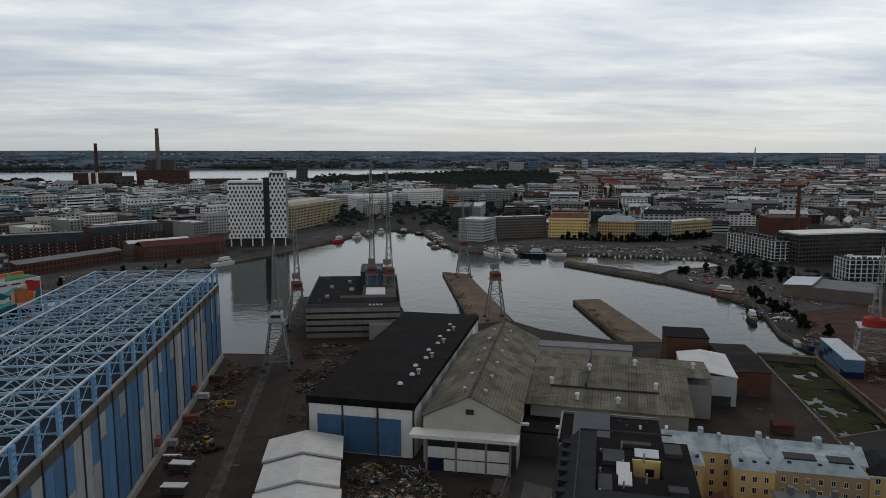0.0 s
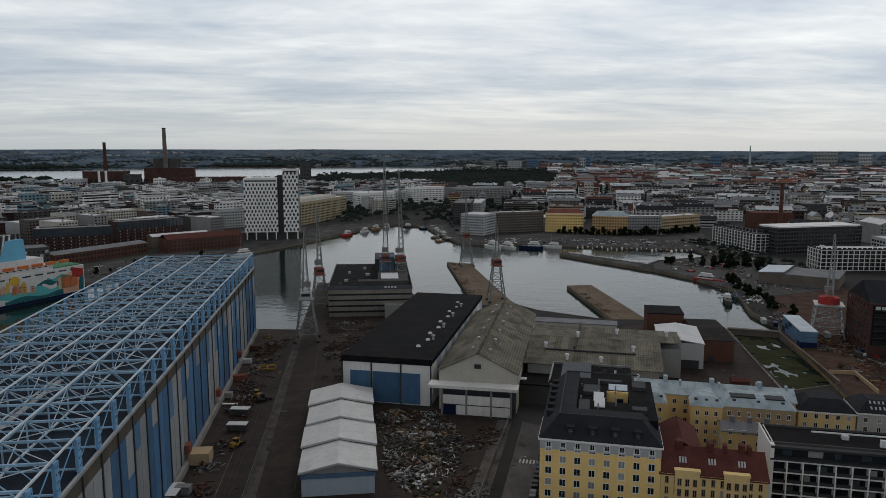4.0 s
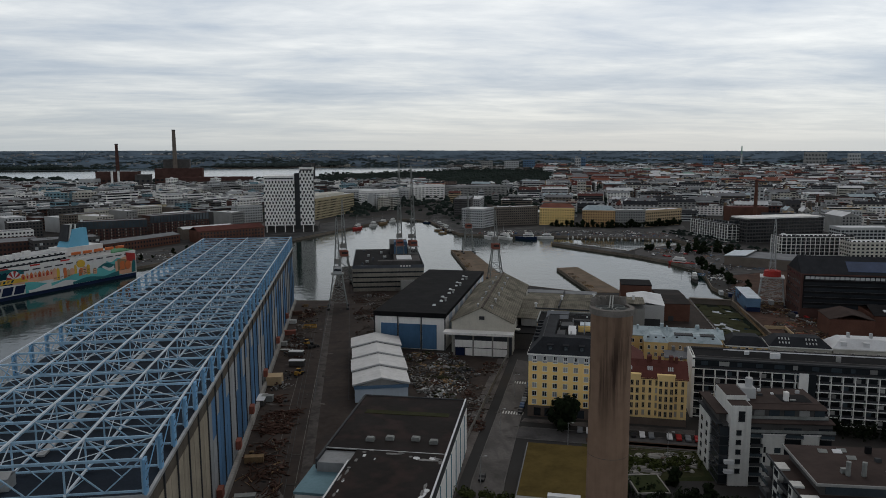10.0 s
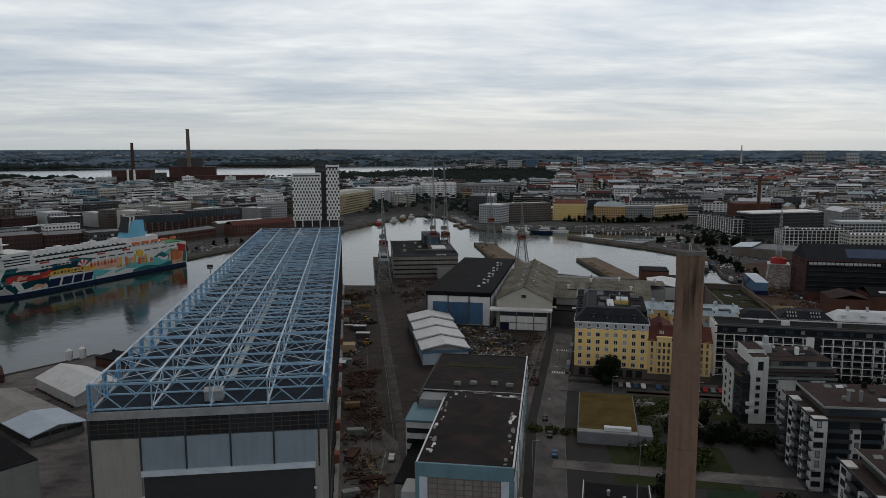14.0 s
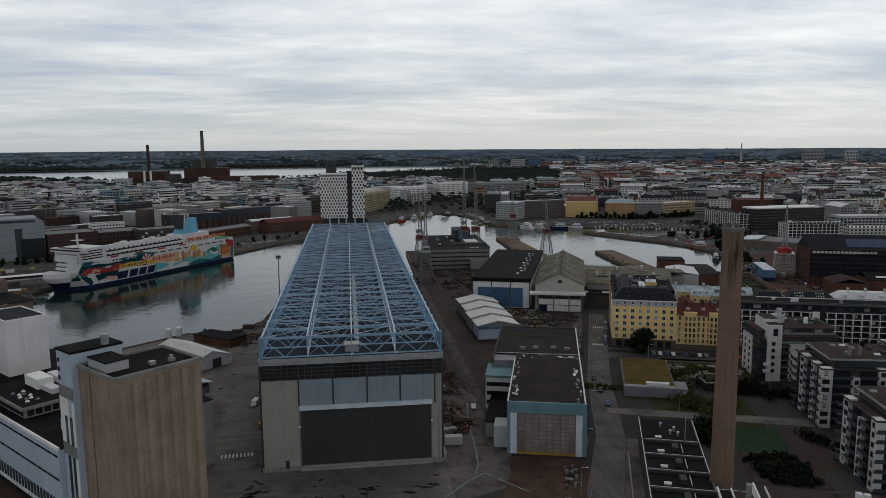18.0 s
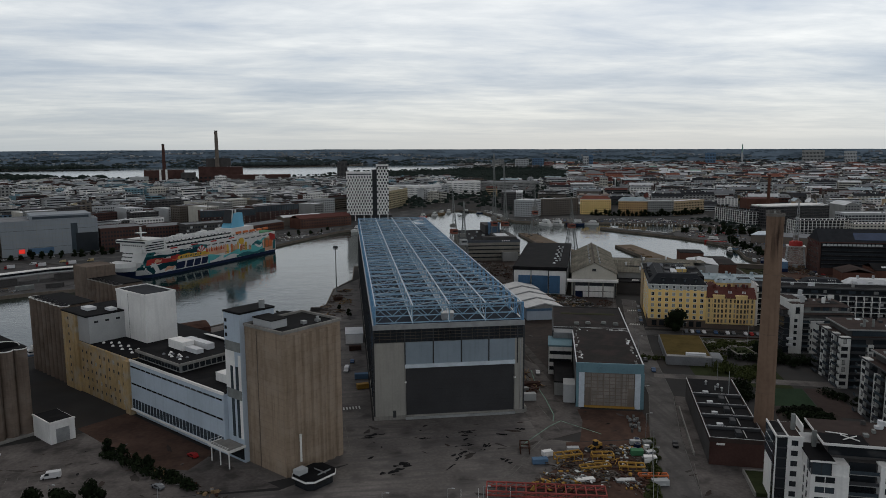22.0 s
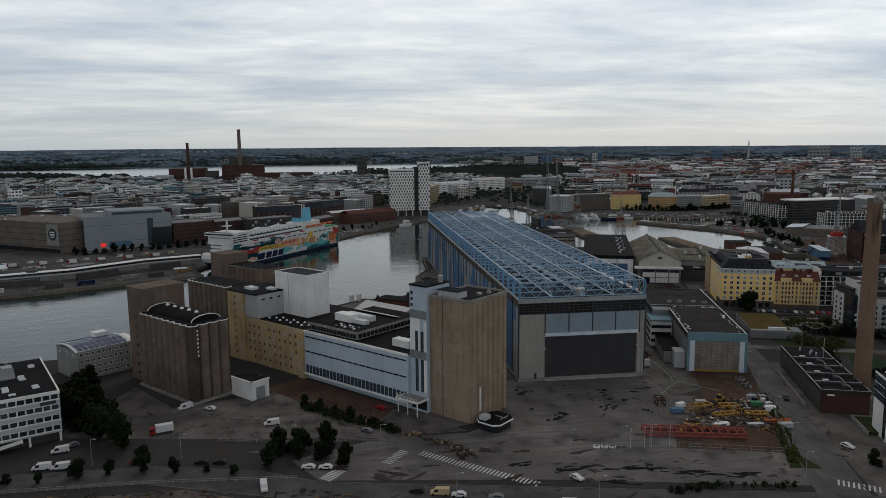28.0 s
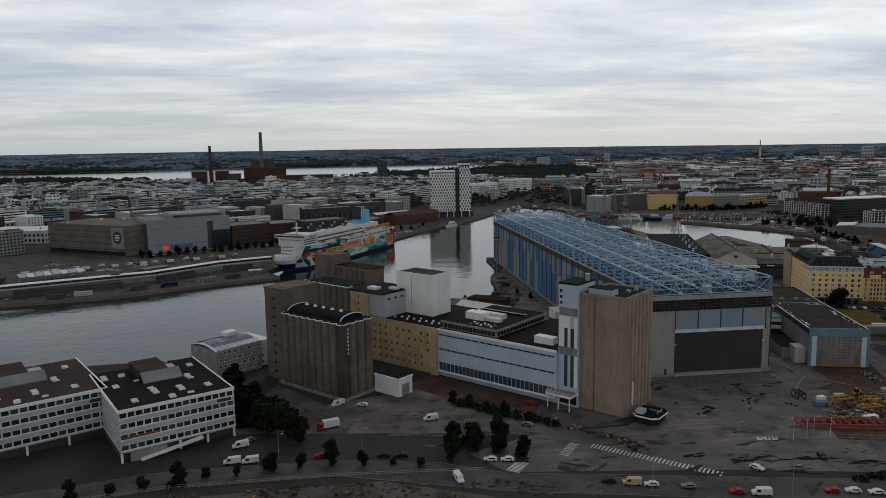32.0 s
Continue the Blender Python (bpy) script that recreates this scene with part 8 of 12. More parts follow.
    skin(24, 30, 11.6, 14.0, 0.4, 0.6, "peach", 0.32)
    skin(25, 29, 4.2, 11.4, -0.5, 0.2, "ship_white", 0.36)
    skin(33, 41, 3.4, 6.8, 0.6, 0.4, "peach", 0.38)
    skin(24, 46, 2.7, 4.0, 0.3, 0.2, "ship_white", 0.30)
    skin(25, 46, 17.4, 20.4, 0.3, 0.4, "ship_white", 0.2)
    skin(22, 44, 15.2, 17.4, 0.3, 0.5, "teal_dark", 0.22)
    for k in range(5):
        z = 14.6 + 2.9 * k
        x = 9.0 + 2.5 * (z - 13.5) / 7.5 if z < 21 else 15.0
        front = Shape()
        for i in range(7 if z < 21 else 11):
            y = (8.6 + 1.55 * i) if z < 21 else (3.2 + 1.95 * i)
            front.box(x - 0.18, y, z, x + 0.4, y + 0.8, z + 0.9)
        tagged(part("window_row", front, M["glass"], t), "row of small square windows", kind="stuff")

    def patch(pts, m, lift=0.12):
        n = len(pts)
        v = [(x, -lift, z) for x, z in pts] + [(x, 0.02, z) for x, z in pts]
        f = [tuple(range(n)), tuple(range(2 * n - 1, n - 1, -1))] + [(i, n + i, n + (i + 1) % n, (i + 1) % n) for i in range(n)]
        part("mural_patch", Shape().add(v, f), M[m], t)

    def wave(x0, x1, zb, za, amp, per, ph, m, lift):
        xs = [x0 + (x1 - x0) * i / 16 for i in range(17)]
        patch([(x, zb) for x in (x0, x1)] + [(x, za + amp * math.sin(x / per + ph)) for x in reversed(xs)], m, lift)

    wave(46, L, 2.5, 17.8, 0.3, 9, 0, "ship_white", 0.06)
    wave(46, 90, 9.4, 12.6, 0.7, 8, 1, "navy", 0.12)
    wave(45, 86, 2.6, 10.4, 0.8, 9, 2, "ship_white", 0.28)
    wave(40, 70, 14.6, 17.6, 0.6, 4, 0, "teal_dark", 0.12)
    wave(48, 78, 16.8, 20.4, 0.9, 5, 1, "teal_deep", 0.10)
    wave(52, 62, 18.0, 20.2, 0.5, 3, 2, "ship_white", 0.14)
    wave(62, 74, 16.4, 19.2, 0.8, 3, 2, "teal_dark", 0.15)
    wave(39, 58, 11.6, 15.4, 1.0, 3.2, 1, "red_paint", 0.16)
    wave(40, 70, 11.4, 13.8, 0.8, 2.6, 0, "orange", 0.20)
    wave(46, 80, 11.2, 14.6, 0.5, 3, 2, "sunny", 0.24)
    for i in range(9):
        patch([(48 + 2.6 * i, 12.0), (49.4 + 2.6 * i, 12.0), (50.2 + 2.6 * i, 13.6), (48.8 + 2.6 * i, 13.6)], "wood" if i % 2 else "teal_dark", 0.30)
    for i in range(8):
        a0, a1 = math.pi * i / 8, math.pi * (i + 1) / 8
        patch([(71, 14.2), (71 + 4.8 * math.cos(a0), 14.2 + 5.6 * math.sin(a0)), (71 + 4.8 * math.cos(a1), 14.2 + 5.6 * math.sin(a1))], "red_paint" if i % 2 else "ship_white", 0.32)
    for i in range(8):
        x = 76 + 2.8 * i
        patch([(x, 12.6), (x + 2.4, 12.6), (x + 2.4, 15.2), (x + 1.2, 17.0), (x, 15.2)], "peach" if i % 2 else "orange", 0.26)
        patch([(x + 0.7, 13.0), (x + 1.7, 13.0), (x + 1.7, 14.8), (x + 0.7, 14.8)], "red_paint", 0.29)
    wave(70, 98, 9.4, 12.8, 0.4, 4, 0, "peach", 0.22)
    for i in range(9):
        patch([(40 + 3.0 * i, 18.3), (42 + 3.0 * i, 18.3), (42.3 + 3.0 * i, 19.3), (40.3 + 3.0 * i, 19.3)], "navy", 0.24)
    rm = random.Random(17)
    x = 98.0
    k = 0
    while x < 118:
        w, hh = rm.uniform(1.6, 3.4), rm.uniform(4.0, 9.0)
        m = ["peach", "sunny", "ship_white", "orange", "tan_wall"][k % 5]
        patch([(x, 8.0), (x + w, 8.0), (x + w, 8 + hh), (x + w / 2, 8 + hh + rm.uniform(0.4, 1.4)), (x, 8 + hh)], m, 0.34 + 0.003 * (k % 4))
        patch([(x + 0.4, 9.4), (x + w - 0.4, 9.4), (x + w - 0.4, 10.1), (x + 0.4, 10.1)], "wood", 0.38)
        x += w * 1.02
        k += 1
    wave(78, 130, 2.6, 8.6, 1.8, 6, 1, "turquoise", 0.42)
    wave(80, 96, 2.6, 5.8, 1.4, 4, 3, "ship_white", 0.44)
    wave(96, 126, 2.6, 5.6, 1.2, 4, 0, "ship_white", 0.45)
    wave(130, 152, 2.8, 9.6, 2.0, 3.0, 1, "turquoise", 0.50)
    wave(133, 150, 9.2, 13.4, 1.3, 2.4, 0, "teal_deep", 0.47)
    wave(136, 146, 8.6, 11.2, 1.0, 1.8, 1, "ship_white", 0.48)
    wave(140, 152, 11.0, 15.6, 1.2, 2.0, 2, "turquoise", 0.46)
    for k, (x, z, w, hh, m) in enumerate(((120, 8.4, 3.2, 5.2, "peach"), (123.6, 8.0, 2.2, 6.6, "sunny"), (117, 8.2, 2.4, 4.0, "orange"), (128.6, 7.6, 2.6, 3.4, "peach"))):
        patch([(x, z), (x + w, z), (x + w, z + hh), (x + w / 2, z + hh + 1.3), (x, z + hh)], m, 0.63 + 0.01 * k)
        for q in range(3):
            patch([(x + 0.5, z + 0.9 + 1.4 * q), (x + w - 0.5, z + 0.9 + 1.4 * q), (x + w - 0.5, z + 1.6 + 1.4 * q), (x + 0.5, z + 1.6 + 1.4 * q)], "wood", 0.68 + 0.01 * k)
    patch([(158 + 2.6 * math.cos(a), 10 + 3.6 * math.sin(a)) for a in [i * math.pi / 6 for i in range(12)]], "orange", 0.66)
    patch([(161, 3.4), (164.5, 3.4), (165, 12), (163, 14), (161.5, 10)], "teal_deep", 0.64)
    wave(112, 150, 2.7, 5.4, 0.9, 4, 2, "teal_deep", 0.58)
    wave(147, 164, 3.2, 15.5, 1.6, 4.0, 0, "peach", 0.52)
    wave(149, 157, 6.5, 15.0, 0.9, 2.6, 0, "wood", 0.56)
    wave(151, 155, 7.0, 13.0, 0.9, 1.6, 0, "orange", 0.60)
    wave(157, 165, 12.5, 19.5, 0.9, 3.0, 0, "red_paint", 0.58)
    patch([(119 + 3.2 * math.cos(a), 17.2 + 3.0 * math.sin(a)) for a in [i * math.pi / 7 for i in range(14)]], "sunny", 0.62)
    for i in range(11):
        x = 76 + 8 * i
        patch([(x, 18.4), (x + 5.4, 18.4), (x + 5.4, 19.3), (x, 19.3)], "steel_dark", 0.2)
    for x0, x1 in ((43.5, 51.5), (53.5, 60.5), (62.0, 68.5), (70.0, 76.5)):
        patch([(x0, 3.4), (x1, 3.4), (x1 + 1.8, 9.0), (x0 + 1.8, 9.0)], "navy", 0.62)
    for k in range(3):
        z = 14.8 + 2.3 * k
        u = (z - 13.5) / 7.5
        xa, ya, xb, yb = 15.5 + 2 * u, 2.8 - 0.8 * u, 38 - 8 * u, 0.05 - 0.05 * u
        p0, p1 = 0.1, 0.9
        part("porthole_strip", Shape().beam((xa + (xb - xa) * p0, ya + (yb - ya) * p0 - 0.02, z), (xa + (xb - xa) * p1, ya + (yb - ya) * p1 - 0.02, z), 0.3, 0.65), M["glass"], t)
    part("deckhouse", Shape().box(14, 2.2, 21, 146, Bm - 2.2, 24.5), M["ship_white"], t)
    for z, x0, n in ((21.6, 38, 26), (25.2, 20, 22)):
        row = Shape()
        for i in range(n):
            row.box(x0 + 4.1 * i, (2.1 if z < 24 else 2.9), z + 1.5, x0 + 1.6 + 4.1 * i, (2.3 if z < 24 else 3.1), z + 2.2)
        tagged(part("window_row", row, M["glass"], t), "row of small square windows", kind="stuff")
    part("deckhouse", Shape().box(16, 3.0, 24.5, 112, Bm - 3, 27.5), M["ship_white"], t)
    part("bridge_house", Shape().box(15, 1.5, 21, 36, Bm - 1.5, 31.0).box(14, -1.5, 28.2, 20, Bm + 1.5, 31.0), M["ship_white"], t, "white bridge house")
    part("bridge_window", Shape().box(13.9, -1.2, 29.2, 14.1, Bm + 1.2, 30.4), M["glass"], t)
    for z in (22.2, 25.5):
        part("glazed_band", Shape().box(38, 2.05 + (0.85 if z > 24 else 0), z, 110, 2.3 + (0.85 if z > 24 else 0), z + 1.1), M["glass"], t)
    for k in range(4):
        part("glazed_band", Shape().box(16.8, 1.38, 22.4 + 1.9 * k, 34, 1.55, 23.2 + 1.9 * k), M["glass"], t)
    for i in range(5):
        part("lifeboat", Shape().prism([(112 + 9 * i, -0.6), (113.4 + 9 * i, -1.4), (118 + 9 * i, -1.4), (119.4 + 9 * i, -0.6), (118 + 9 * i, 0.8), (113.4 + 9 * i, 0.8)], 24.7, 26.6), M["orange"], t, "orange and white lifeboat")
    for i in range(10):
        part("deck_rail", Shape().box(40 + 7.2 * i, 0.6, 21.0, 46.6 + 7.2 * i, 1.0, 22.1), M["red_paint"] if i % 3 == 0 else M["ship_white"], t)
    part("sun_deck", Shape().box(40, 4.5, 27.5, 108, Bm - 4.5, 28.0), M["lightgrey_wall"], t)
    for i in range(7):
        part("deck_box", Shape().box(44 + 9 * i, 6 + (i % 3) * 4, 28, 48.5 + 9 * i, 9 + (i % 3) * 4, 30.2), M["ship_white"], t)
    part("aft_deck", Shape().box(146, 1.5, 21, L - 1, Bm - 1.5, 21.8), M["green_paint"], t)
    part("stern_house", Shape().box(112, 5, 24.5, 142, Bm - 5, 29.5), M["ship_white"], t)
    f = part("funnel", Shape().prism([(116, 8), (133, 8), (133, 19), (116, 19)], 29.5, 43, [(122, 9.5), (133, 9.5), (133, 17.5), (122, 17.5)]), M["sky_blue"], t, "pale blue funnel")
    for i in range(4):
        part("exhaust_casing", Shape().prism([(116.4 + 1.7 * i, 9), (117.5 + 1.7 * i, 9), (117.5 + 1.7 * i, 18), (116.4 + 1.7 * i, 18)], 34, 46.5, [(119.4 + 1.7 * i, 10), (120.5 + 1.7 * i, 10), (120.5 + 1.7 * i, 17), (119.4 + 1.7 * i, 17)]), M["steel_dark"] if i % 2 == 0 else M["ship_white"], f)
    for i in range(5):
        part("exhaust", Shape().tube(124 + 2.0 * i, 13 + (i % 2), 43, 46.5, 0.7, n=8), M["steel_dark"], f)
    part("mast", Shape().beam((24, Bm / 2, 31), (24, Bm / 2, 41), 1.0).box(21, Bm / 2 - 3, 36, 27, Bm / 2 + 3, 36.5), M["ship_white"], t)
    part("radome", Shape().tube(60, 9, 27.5, 29.5, 1.2, 0.6, 10).tube(72, 16, 27.5, 29.5, 1.2, 0.6, 10), M["ship_white"], t)


ferry()


def passenger_bridge():
    """The covered gangway on posts from the terminal to the ship."""
    pts = [(-640, 190), (-439, 251), (-345, 292), (-300, 334), (-258, 353)]
    t = base("passenger_bridge", 0, 0, 0, "long raised glazed passenger gangway on steel posts", "gangway")
    for (x0, y0), (x1, y1) in zip(pts, pts[1:]):
        part("deck", Shape().beam((x0, y0, 6.2), (x1, y1, 6.2), 5.0, 0.5), M["grey_wall"], t)
        part("roof", Shape().beam((x0, y0, 9.5), (x1, y1, 9.5), 7.0, 0.5), M["white"], t)
        part("side_beam", Shape().beam((x0, y0 - 3.0, 6.9), (x1, y1 - 3.0, 6.9), 0.4, 1.0), M["lightgrey_wall"], t)
        part("glazing", Shape().beam((x0, y0, 7.9), (x1, y1, 7.9), 4.6, 2.7), M["glass"], t)
        part("lower_hall", Shape().beam((x0 + (x1 - x0) * 0.08, y0 + (y1 - y0) * 0.08, 2.4), (x0 + (x1 - x0) * 0.62, y0 + (y1 - y0) * 0.62, 2.4), 3.6, 4.6), M["dark_wall"], t)
        part("far_roof", Shape().beam((x0 - 3, y0 + 9, 5.2), (x1 - 3, y1 + 9, 5.2), 6.0, 0.4), M["roof_grey"], t)
        d = math.hypot(x1 - x0, y1 - y0)
        n = max(2, int(d / 14))
        for k in range(n):
            u = (k + 0.5) / n
            x, y = x0 + (x1 - x0) * u, y0 + (y1 - y0) * u
            part("post", Shape().box(x - 0.4, y - 0.4, 0, x + 0.4, y + 0.4, 6), M["steel_grey"], t)
    for x, y in ((-470, 245), (-372, 284)):
        part("stair_tower", Shape().box(x, y - 4, 0, x + 6, y + 4, 11), M["dark_wall"], t)


passenger_bridge()
plain_shed("terminal_pavilion", -420, 258, 20, 60, 12, 5, "dark_wall", "roof_grey", "low dark terminal pavilion")
plain_shed("quay_hut", -272, 316, 20, 10, 6, 3, "wood", "roof_light", "small hut on the quay head")

gp = base("glass_canopy", -452, 312, 30, "row of glass-roofed canopies on steel frames", "canopy")
for i in range(8):
    part("roof_bay", Shape().slab([(i * 6.2, 0, 5.0), (i * 6.2 + 5.6, 0, 5.0), (i * 6.2 + 5.6, 14, 6.2), (i * 6.2, 14, 6.2)], 0.25), M["pale_steel"] if i % 2 else M["glass_sky"], gp)
    part("post", Shape().box(i * 6.2, 0.3, 0, i * 6.2 + 0.3, 0.6, 5.0), M["steel_grey"], gp)
    part("post", Shape().box(i * 6.2, 13.4, 0, i * 6.2 + 0.3, 13.7, 6.0), M["steel_grey"], gp)
plain_shed("terminal_store", -500, 280, 14, 46, 16, 6, "dark_wall", "felt", "low dark store on the terminal quay")
plain_shed("terminal_store", -360, 330, 44, 22, 10, 5, "brick_dark", "roof_grey", "low brick store on the terminal quay")

# ---- the far bank ----
gb = house("electronics_store", -392, 466, -316, 503, 60, 33.5, "store_panel", "roof_grey", "big windowless pale grey panelled store block", category="store")
for z in (8, 12.2, 16.4, 20.6, 24.8, 29):
    part("panel_joint", Shape().box(-0.05, -0.08, z, 84.6, 0.1, z + 0.22), M["steel_dark"] if z in (8, 24.8) else M["grey_wall"], gb)
for x in (12, 30, 52, 68):
    part("panel_joint", Shape().box(x, -0.1, 9, x + 0.25, 0.1, 33), M["grey_wall"], gb)
part("roof_storey", Shape().box(26, 10, 33.5, 80, 50, 38.5), M["store_panel"], gb)
part("roof_glazing", Shape().box(28, 9.8, 34.6, 78, 10.1, 37.0), M["glass_sky"], gb)
part("corner_glazing", Shape().box(64, -0.25, 0.5, 84.4, 0.1, 20.0), M["glass"], gb)
part("display", Shape().box(14, -0.5, 3, 19, 0.1, 7), M["led_red"], gb, "glowing red display")
part("banner", Shape().box(22, -0.3, 2, 44, 0.1, 7.5), M["blue_wall"], gb, "blue shop banner")
part("side_glazing", Shape().box(60, -0.2, 1, 66, 0.1, 30), M["glass_sky"], gb)
bb = house("round_sign_block", -506, 514, -410, 451, 60, 30, "brown_wall", "brown_wall", "brown banded block with a big round black sign", category="store")
for z in (6, 12, 18, 24):
    part("band", Shape().box(-0.1, -0.2, z, 114.9, 0.1, z + 0.6).box(114.7, 0, z, 115.1, 60, z + 0.6), M["dark_wall"], bb)
part("sign_panel", Shape().box(96, -0.4, 8, 113, 0.1, 29), M["grey_wall"], bb)
part("round_sign", Shape().add([(104.5 + 6.2 * math.cos(i * math.pi / 12), -0.6, 19 + 6.2 * math.sin(i * math.pi / 12)) for i in range(24)], [tuple(range(24))]), M["steel_dark"], bb, "round black sign with pale bars")
part("sign_bar", Shape().box(101, -0.75, 20.5, 108, -0.65, 21.8).box(101, -0.75, 18, 108, -0.65, 19.3).box(102, -0.75, 15.8, 107, -0.65, 16.9), M["frame_white"], bb)
part("ground_glazing", Shape().box(1, -0.1, 0.5, 114, 0.05, 4.5), M["glass"], bb)
strip_house("brick_office_block", -314, 503, -276, 528, 40, 22, "brick_dark", "roof_grey", "dark red brick office block", 5, 4.0)
strip_house("brick_office_block", -276, 530, -238, 552, 40, 20, "brick_dark", "roof_grey", "dark red brick office block", 5, 4.0)
ch = strip_house("chequered_block", -236, 528, -190, 556, 26, 22, "dark_wall", "roof_grey", "black flats with pale square panels", 6, 3.4)
for i in range(14):
    for k in range(6):
        if (i * 3 + k * 5) % 4 == 0:
            part("pale_panel", Shape().box(1 + i * 3.8, -0.12, 1.2 + k * 3.4, 3.6 + i * 3.8, 0.05, 3.4 + k * 3.4), M["lightgrey_wall"], ch)
strip_house("white_event_hall", -620, 600, -540, 590, 60, 14, "lightgrey_wall", "roof_light", "white roofed event hall", 2, 6, 2, 5, "hall")
strip_house("brick_flats", -247, 664, -183, 686, 20, 25, "brick_dark", "roof_grey", "long dark brick flats with pale balconies", 7, 3.3, 1.5, 3.2)
strip_house("brick_flats", -190, 725, -134, 773, 20, 25, "brick_dark", "roof_grey", "long dark brick flats with pale balconies", 7, 3.3, 1.5, 3.2)
for bx_, by_, rz_, len_ in ((-247, 664, math.degrees(math.atan2(22, 64)), 67.6), (-190, 725, math.degrees(math.atan2(48, 56)), 73.7)):
    bf = base("flats_facade", bx_, by_, rz_, "grey glazed top storeys and pale balconies of the brick flats", "facade")
    part("top_glazing", Shape().box(-0.3, -0.5, 17.6, len_ + 0.3, 0.0, 25.4), M["glass_sky"], bf)
    grid = Shape()
    for i in range(19):
        x = len_ * i / 18
        grid.box(x - 0.35, -0.9, 13.5 + 4 * (i % 2), x + 0.35, -0.45, 25.6)
    part("top_fins", grid, M["steel_dark"], bf)
    bal = Shape()
    for i in range(9):
        for k in range(5):
            x = 2.5 + i * len_ / 9.4
            bal.box(x, -0.4, 2.4 + 3.3 * k, x + 0.9, 0.0, 3.4 + 3.3 * k)
    tagged(part("pale_balcony", bal, M["offwhite"], bf), kind="stuff")
QW1 = plain_shed("brick_warehouse", -203, 596, 55, 98, 22, 10, "brick", "roof_grey", "long low red brick quay warehouse", 2.0, "x")
QW2 = plain_shed("old_customs_shed", -126, 669, 33, 78, 26, 13, "brick", "red_roof", "brick and beige storehouse with brown roof", 4.0, "x")
plain_shed("white_roof_shed", -150, 706, 33, 60, 18, 12, "brown_wall", "roof_light", "long shed with a white metal roof", 2.0, "x")


def wall_panes(parent, W, z0, rows, n, w, h, gap, side=-0.12):
    """Rows of dark panes along a long far wall, too many and too small to be told apart."""
    s = Shape()
    for k in range(rows):
        for x in spread(1.5, W - 1.5, n):
            s.box(x - w / 2, side, z0 + k * gap, x + w / 2, 0.05, z0 + k * gap + h)
    p = part("wall_pane", s, M["glass"], parent)
    tagged(p, "rows of small dark panes", kind="stuff")


wall_panes(QW1, 98, 1.6, 2, 26, 1.7, 2.0, 4.2)
wall_panes(QW2, 78, 1.8, 3, 20, 1.6, 2.0, 3.7)


def hotel():
    t = base("patterned_hotel", -66, 765, 0, "twin hotel towers clad in black and white diamond panels", "hotel")
    for x0, x1, z1, nm in ((0, 36.5, 68.5, "low_tower"), (43, 59.5, 78.8, "high_tower")):
        tw = part(nm, Shape().box(x0, 0, 8.5, x1, 22, z1), M["white"], t)
        n = int((x1 - x0) / 1.9)
        w = (x1 - x0) / n
        s = Shape()
        rows = int((z1 - 10) / 4.2)
        for k in range(rows):
            z = 9.2 + k * 4.2
            for i in range(n):
                if (i + k) % 2:
                    x, e = x0 + i * w, 0.8 * (i % 2)
                    s.add([(x + 0.06, -0.1, z + 0.2 + e), (x + w - 0.06, -0.1, z + 1.0 - e), (x + w - 0.06, -0.1, z + 3.9 - e), (x + 0.06, -0.1, z + 3.1 + e), (x + 0.06, 0.05, z + 0.2 + e), (x + w - 0.06, 0.05, z + 1.0 - e), (x + w - 0.06, 0.05, z + 3.9 - e), (x + 0.06, 0.05, z + 3.1 + e)],
                          [(0, 1, 2, 3), (0, 4, 5, 1), (1, 5, 6, 2), (2, 6, 7, 3), (3, 7, 4, 0)])
            for i in range(12):
                if (i + k) % 2:
                    for xx in (x0 - 0.1, x1 + 0.1):
                        y = i * 22 / 12
                        s.box(min(xx, xx), y + 0.1, z, xx + 0.01, y + 1.75, z + 3.9)
        p = part("dark_panel", s, M["steel_dark"], tw)
        tagged(p, "black diamond facade panels", kind="stuff")
        part("top_band", Shape().box(x0 + 1, -0.2, z1 - 3.4, x1 - 1, 0.1, z1 - 1.8), M["steel_dark"], tw)
        part("crown", Shape().box(x0 - 0.2, -0.2, z1 - 0.6, x1 + 0.2, 22.2, z1 + 0.6), M["white"], tw)
    part("joint", Shape().box(36.5, 3, 4, 43, 20, 72), M["steel_dark"], t)
    part("roof_plant", Shape().box(46, 6, 78.8, 57, 18, 83), M["steel_dark"], t)
    for x in (2, 12, 24, 34, 46, 58):
        part("pillar", Shape().box(x - 0.6, 1, 0, x + 0.6, 2.2, 8.5), M["white"], t)
    part("podium", Shape().box(-8, 6, 0, 64, 60, 7), M["dark_wall"], t)


hotel()
gw = strip_house("gold_office_block", -14, 915, 44, 1048, 40, 30, "gold_wall", "roof_light", "gold-beige office block with pale roof storey", 7, 3.8, 2, 4.0, "office building")
part("roof_storey", Shape().box(8, 6, 30, 120, 34, 34), M["offwhite"], gw)
strip_house("pale_office_row", 20, 1240, 150, 1260, 30, 24, "lightgrey_wall", "roof_light", "long pale grey office row by the park", 6, 3.6)
strip_house("pale_office_row", 66, 1180, 128, 1212, 26, 26, "white", "roof_light", "white office block with rows of dark panes", 6, 3.8)
strip_house("white_office_block", 160, 1275, 226, 1300, 26, 30, "white", "roof_light", "white office block with dark window bands", 7, 3.9)
strip_house("grey_terrace_office", 250, 1300, 360, 1330, 60, 26, "grey_wall", "roof_grey", "stepped grey office complex", 7, 3.4)
strip_house("dark_office", 212, 905, 232, 990, 24, 28, "dark_wall", "roof_grey", "black glass office slab", 8, 3.3)
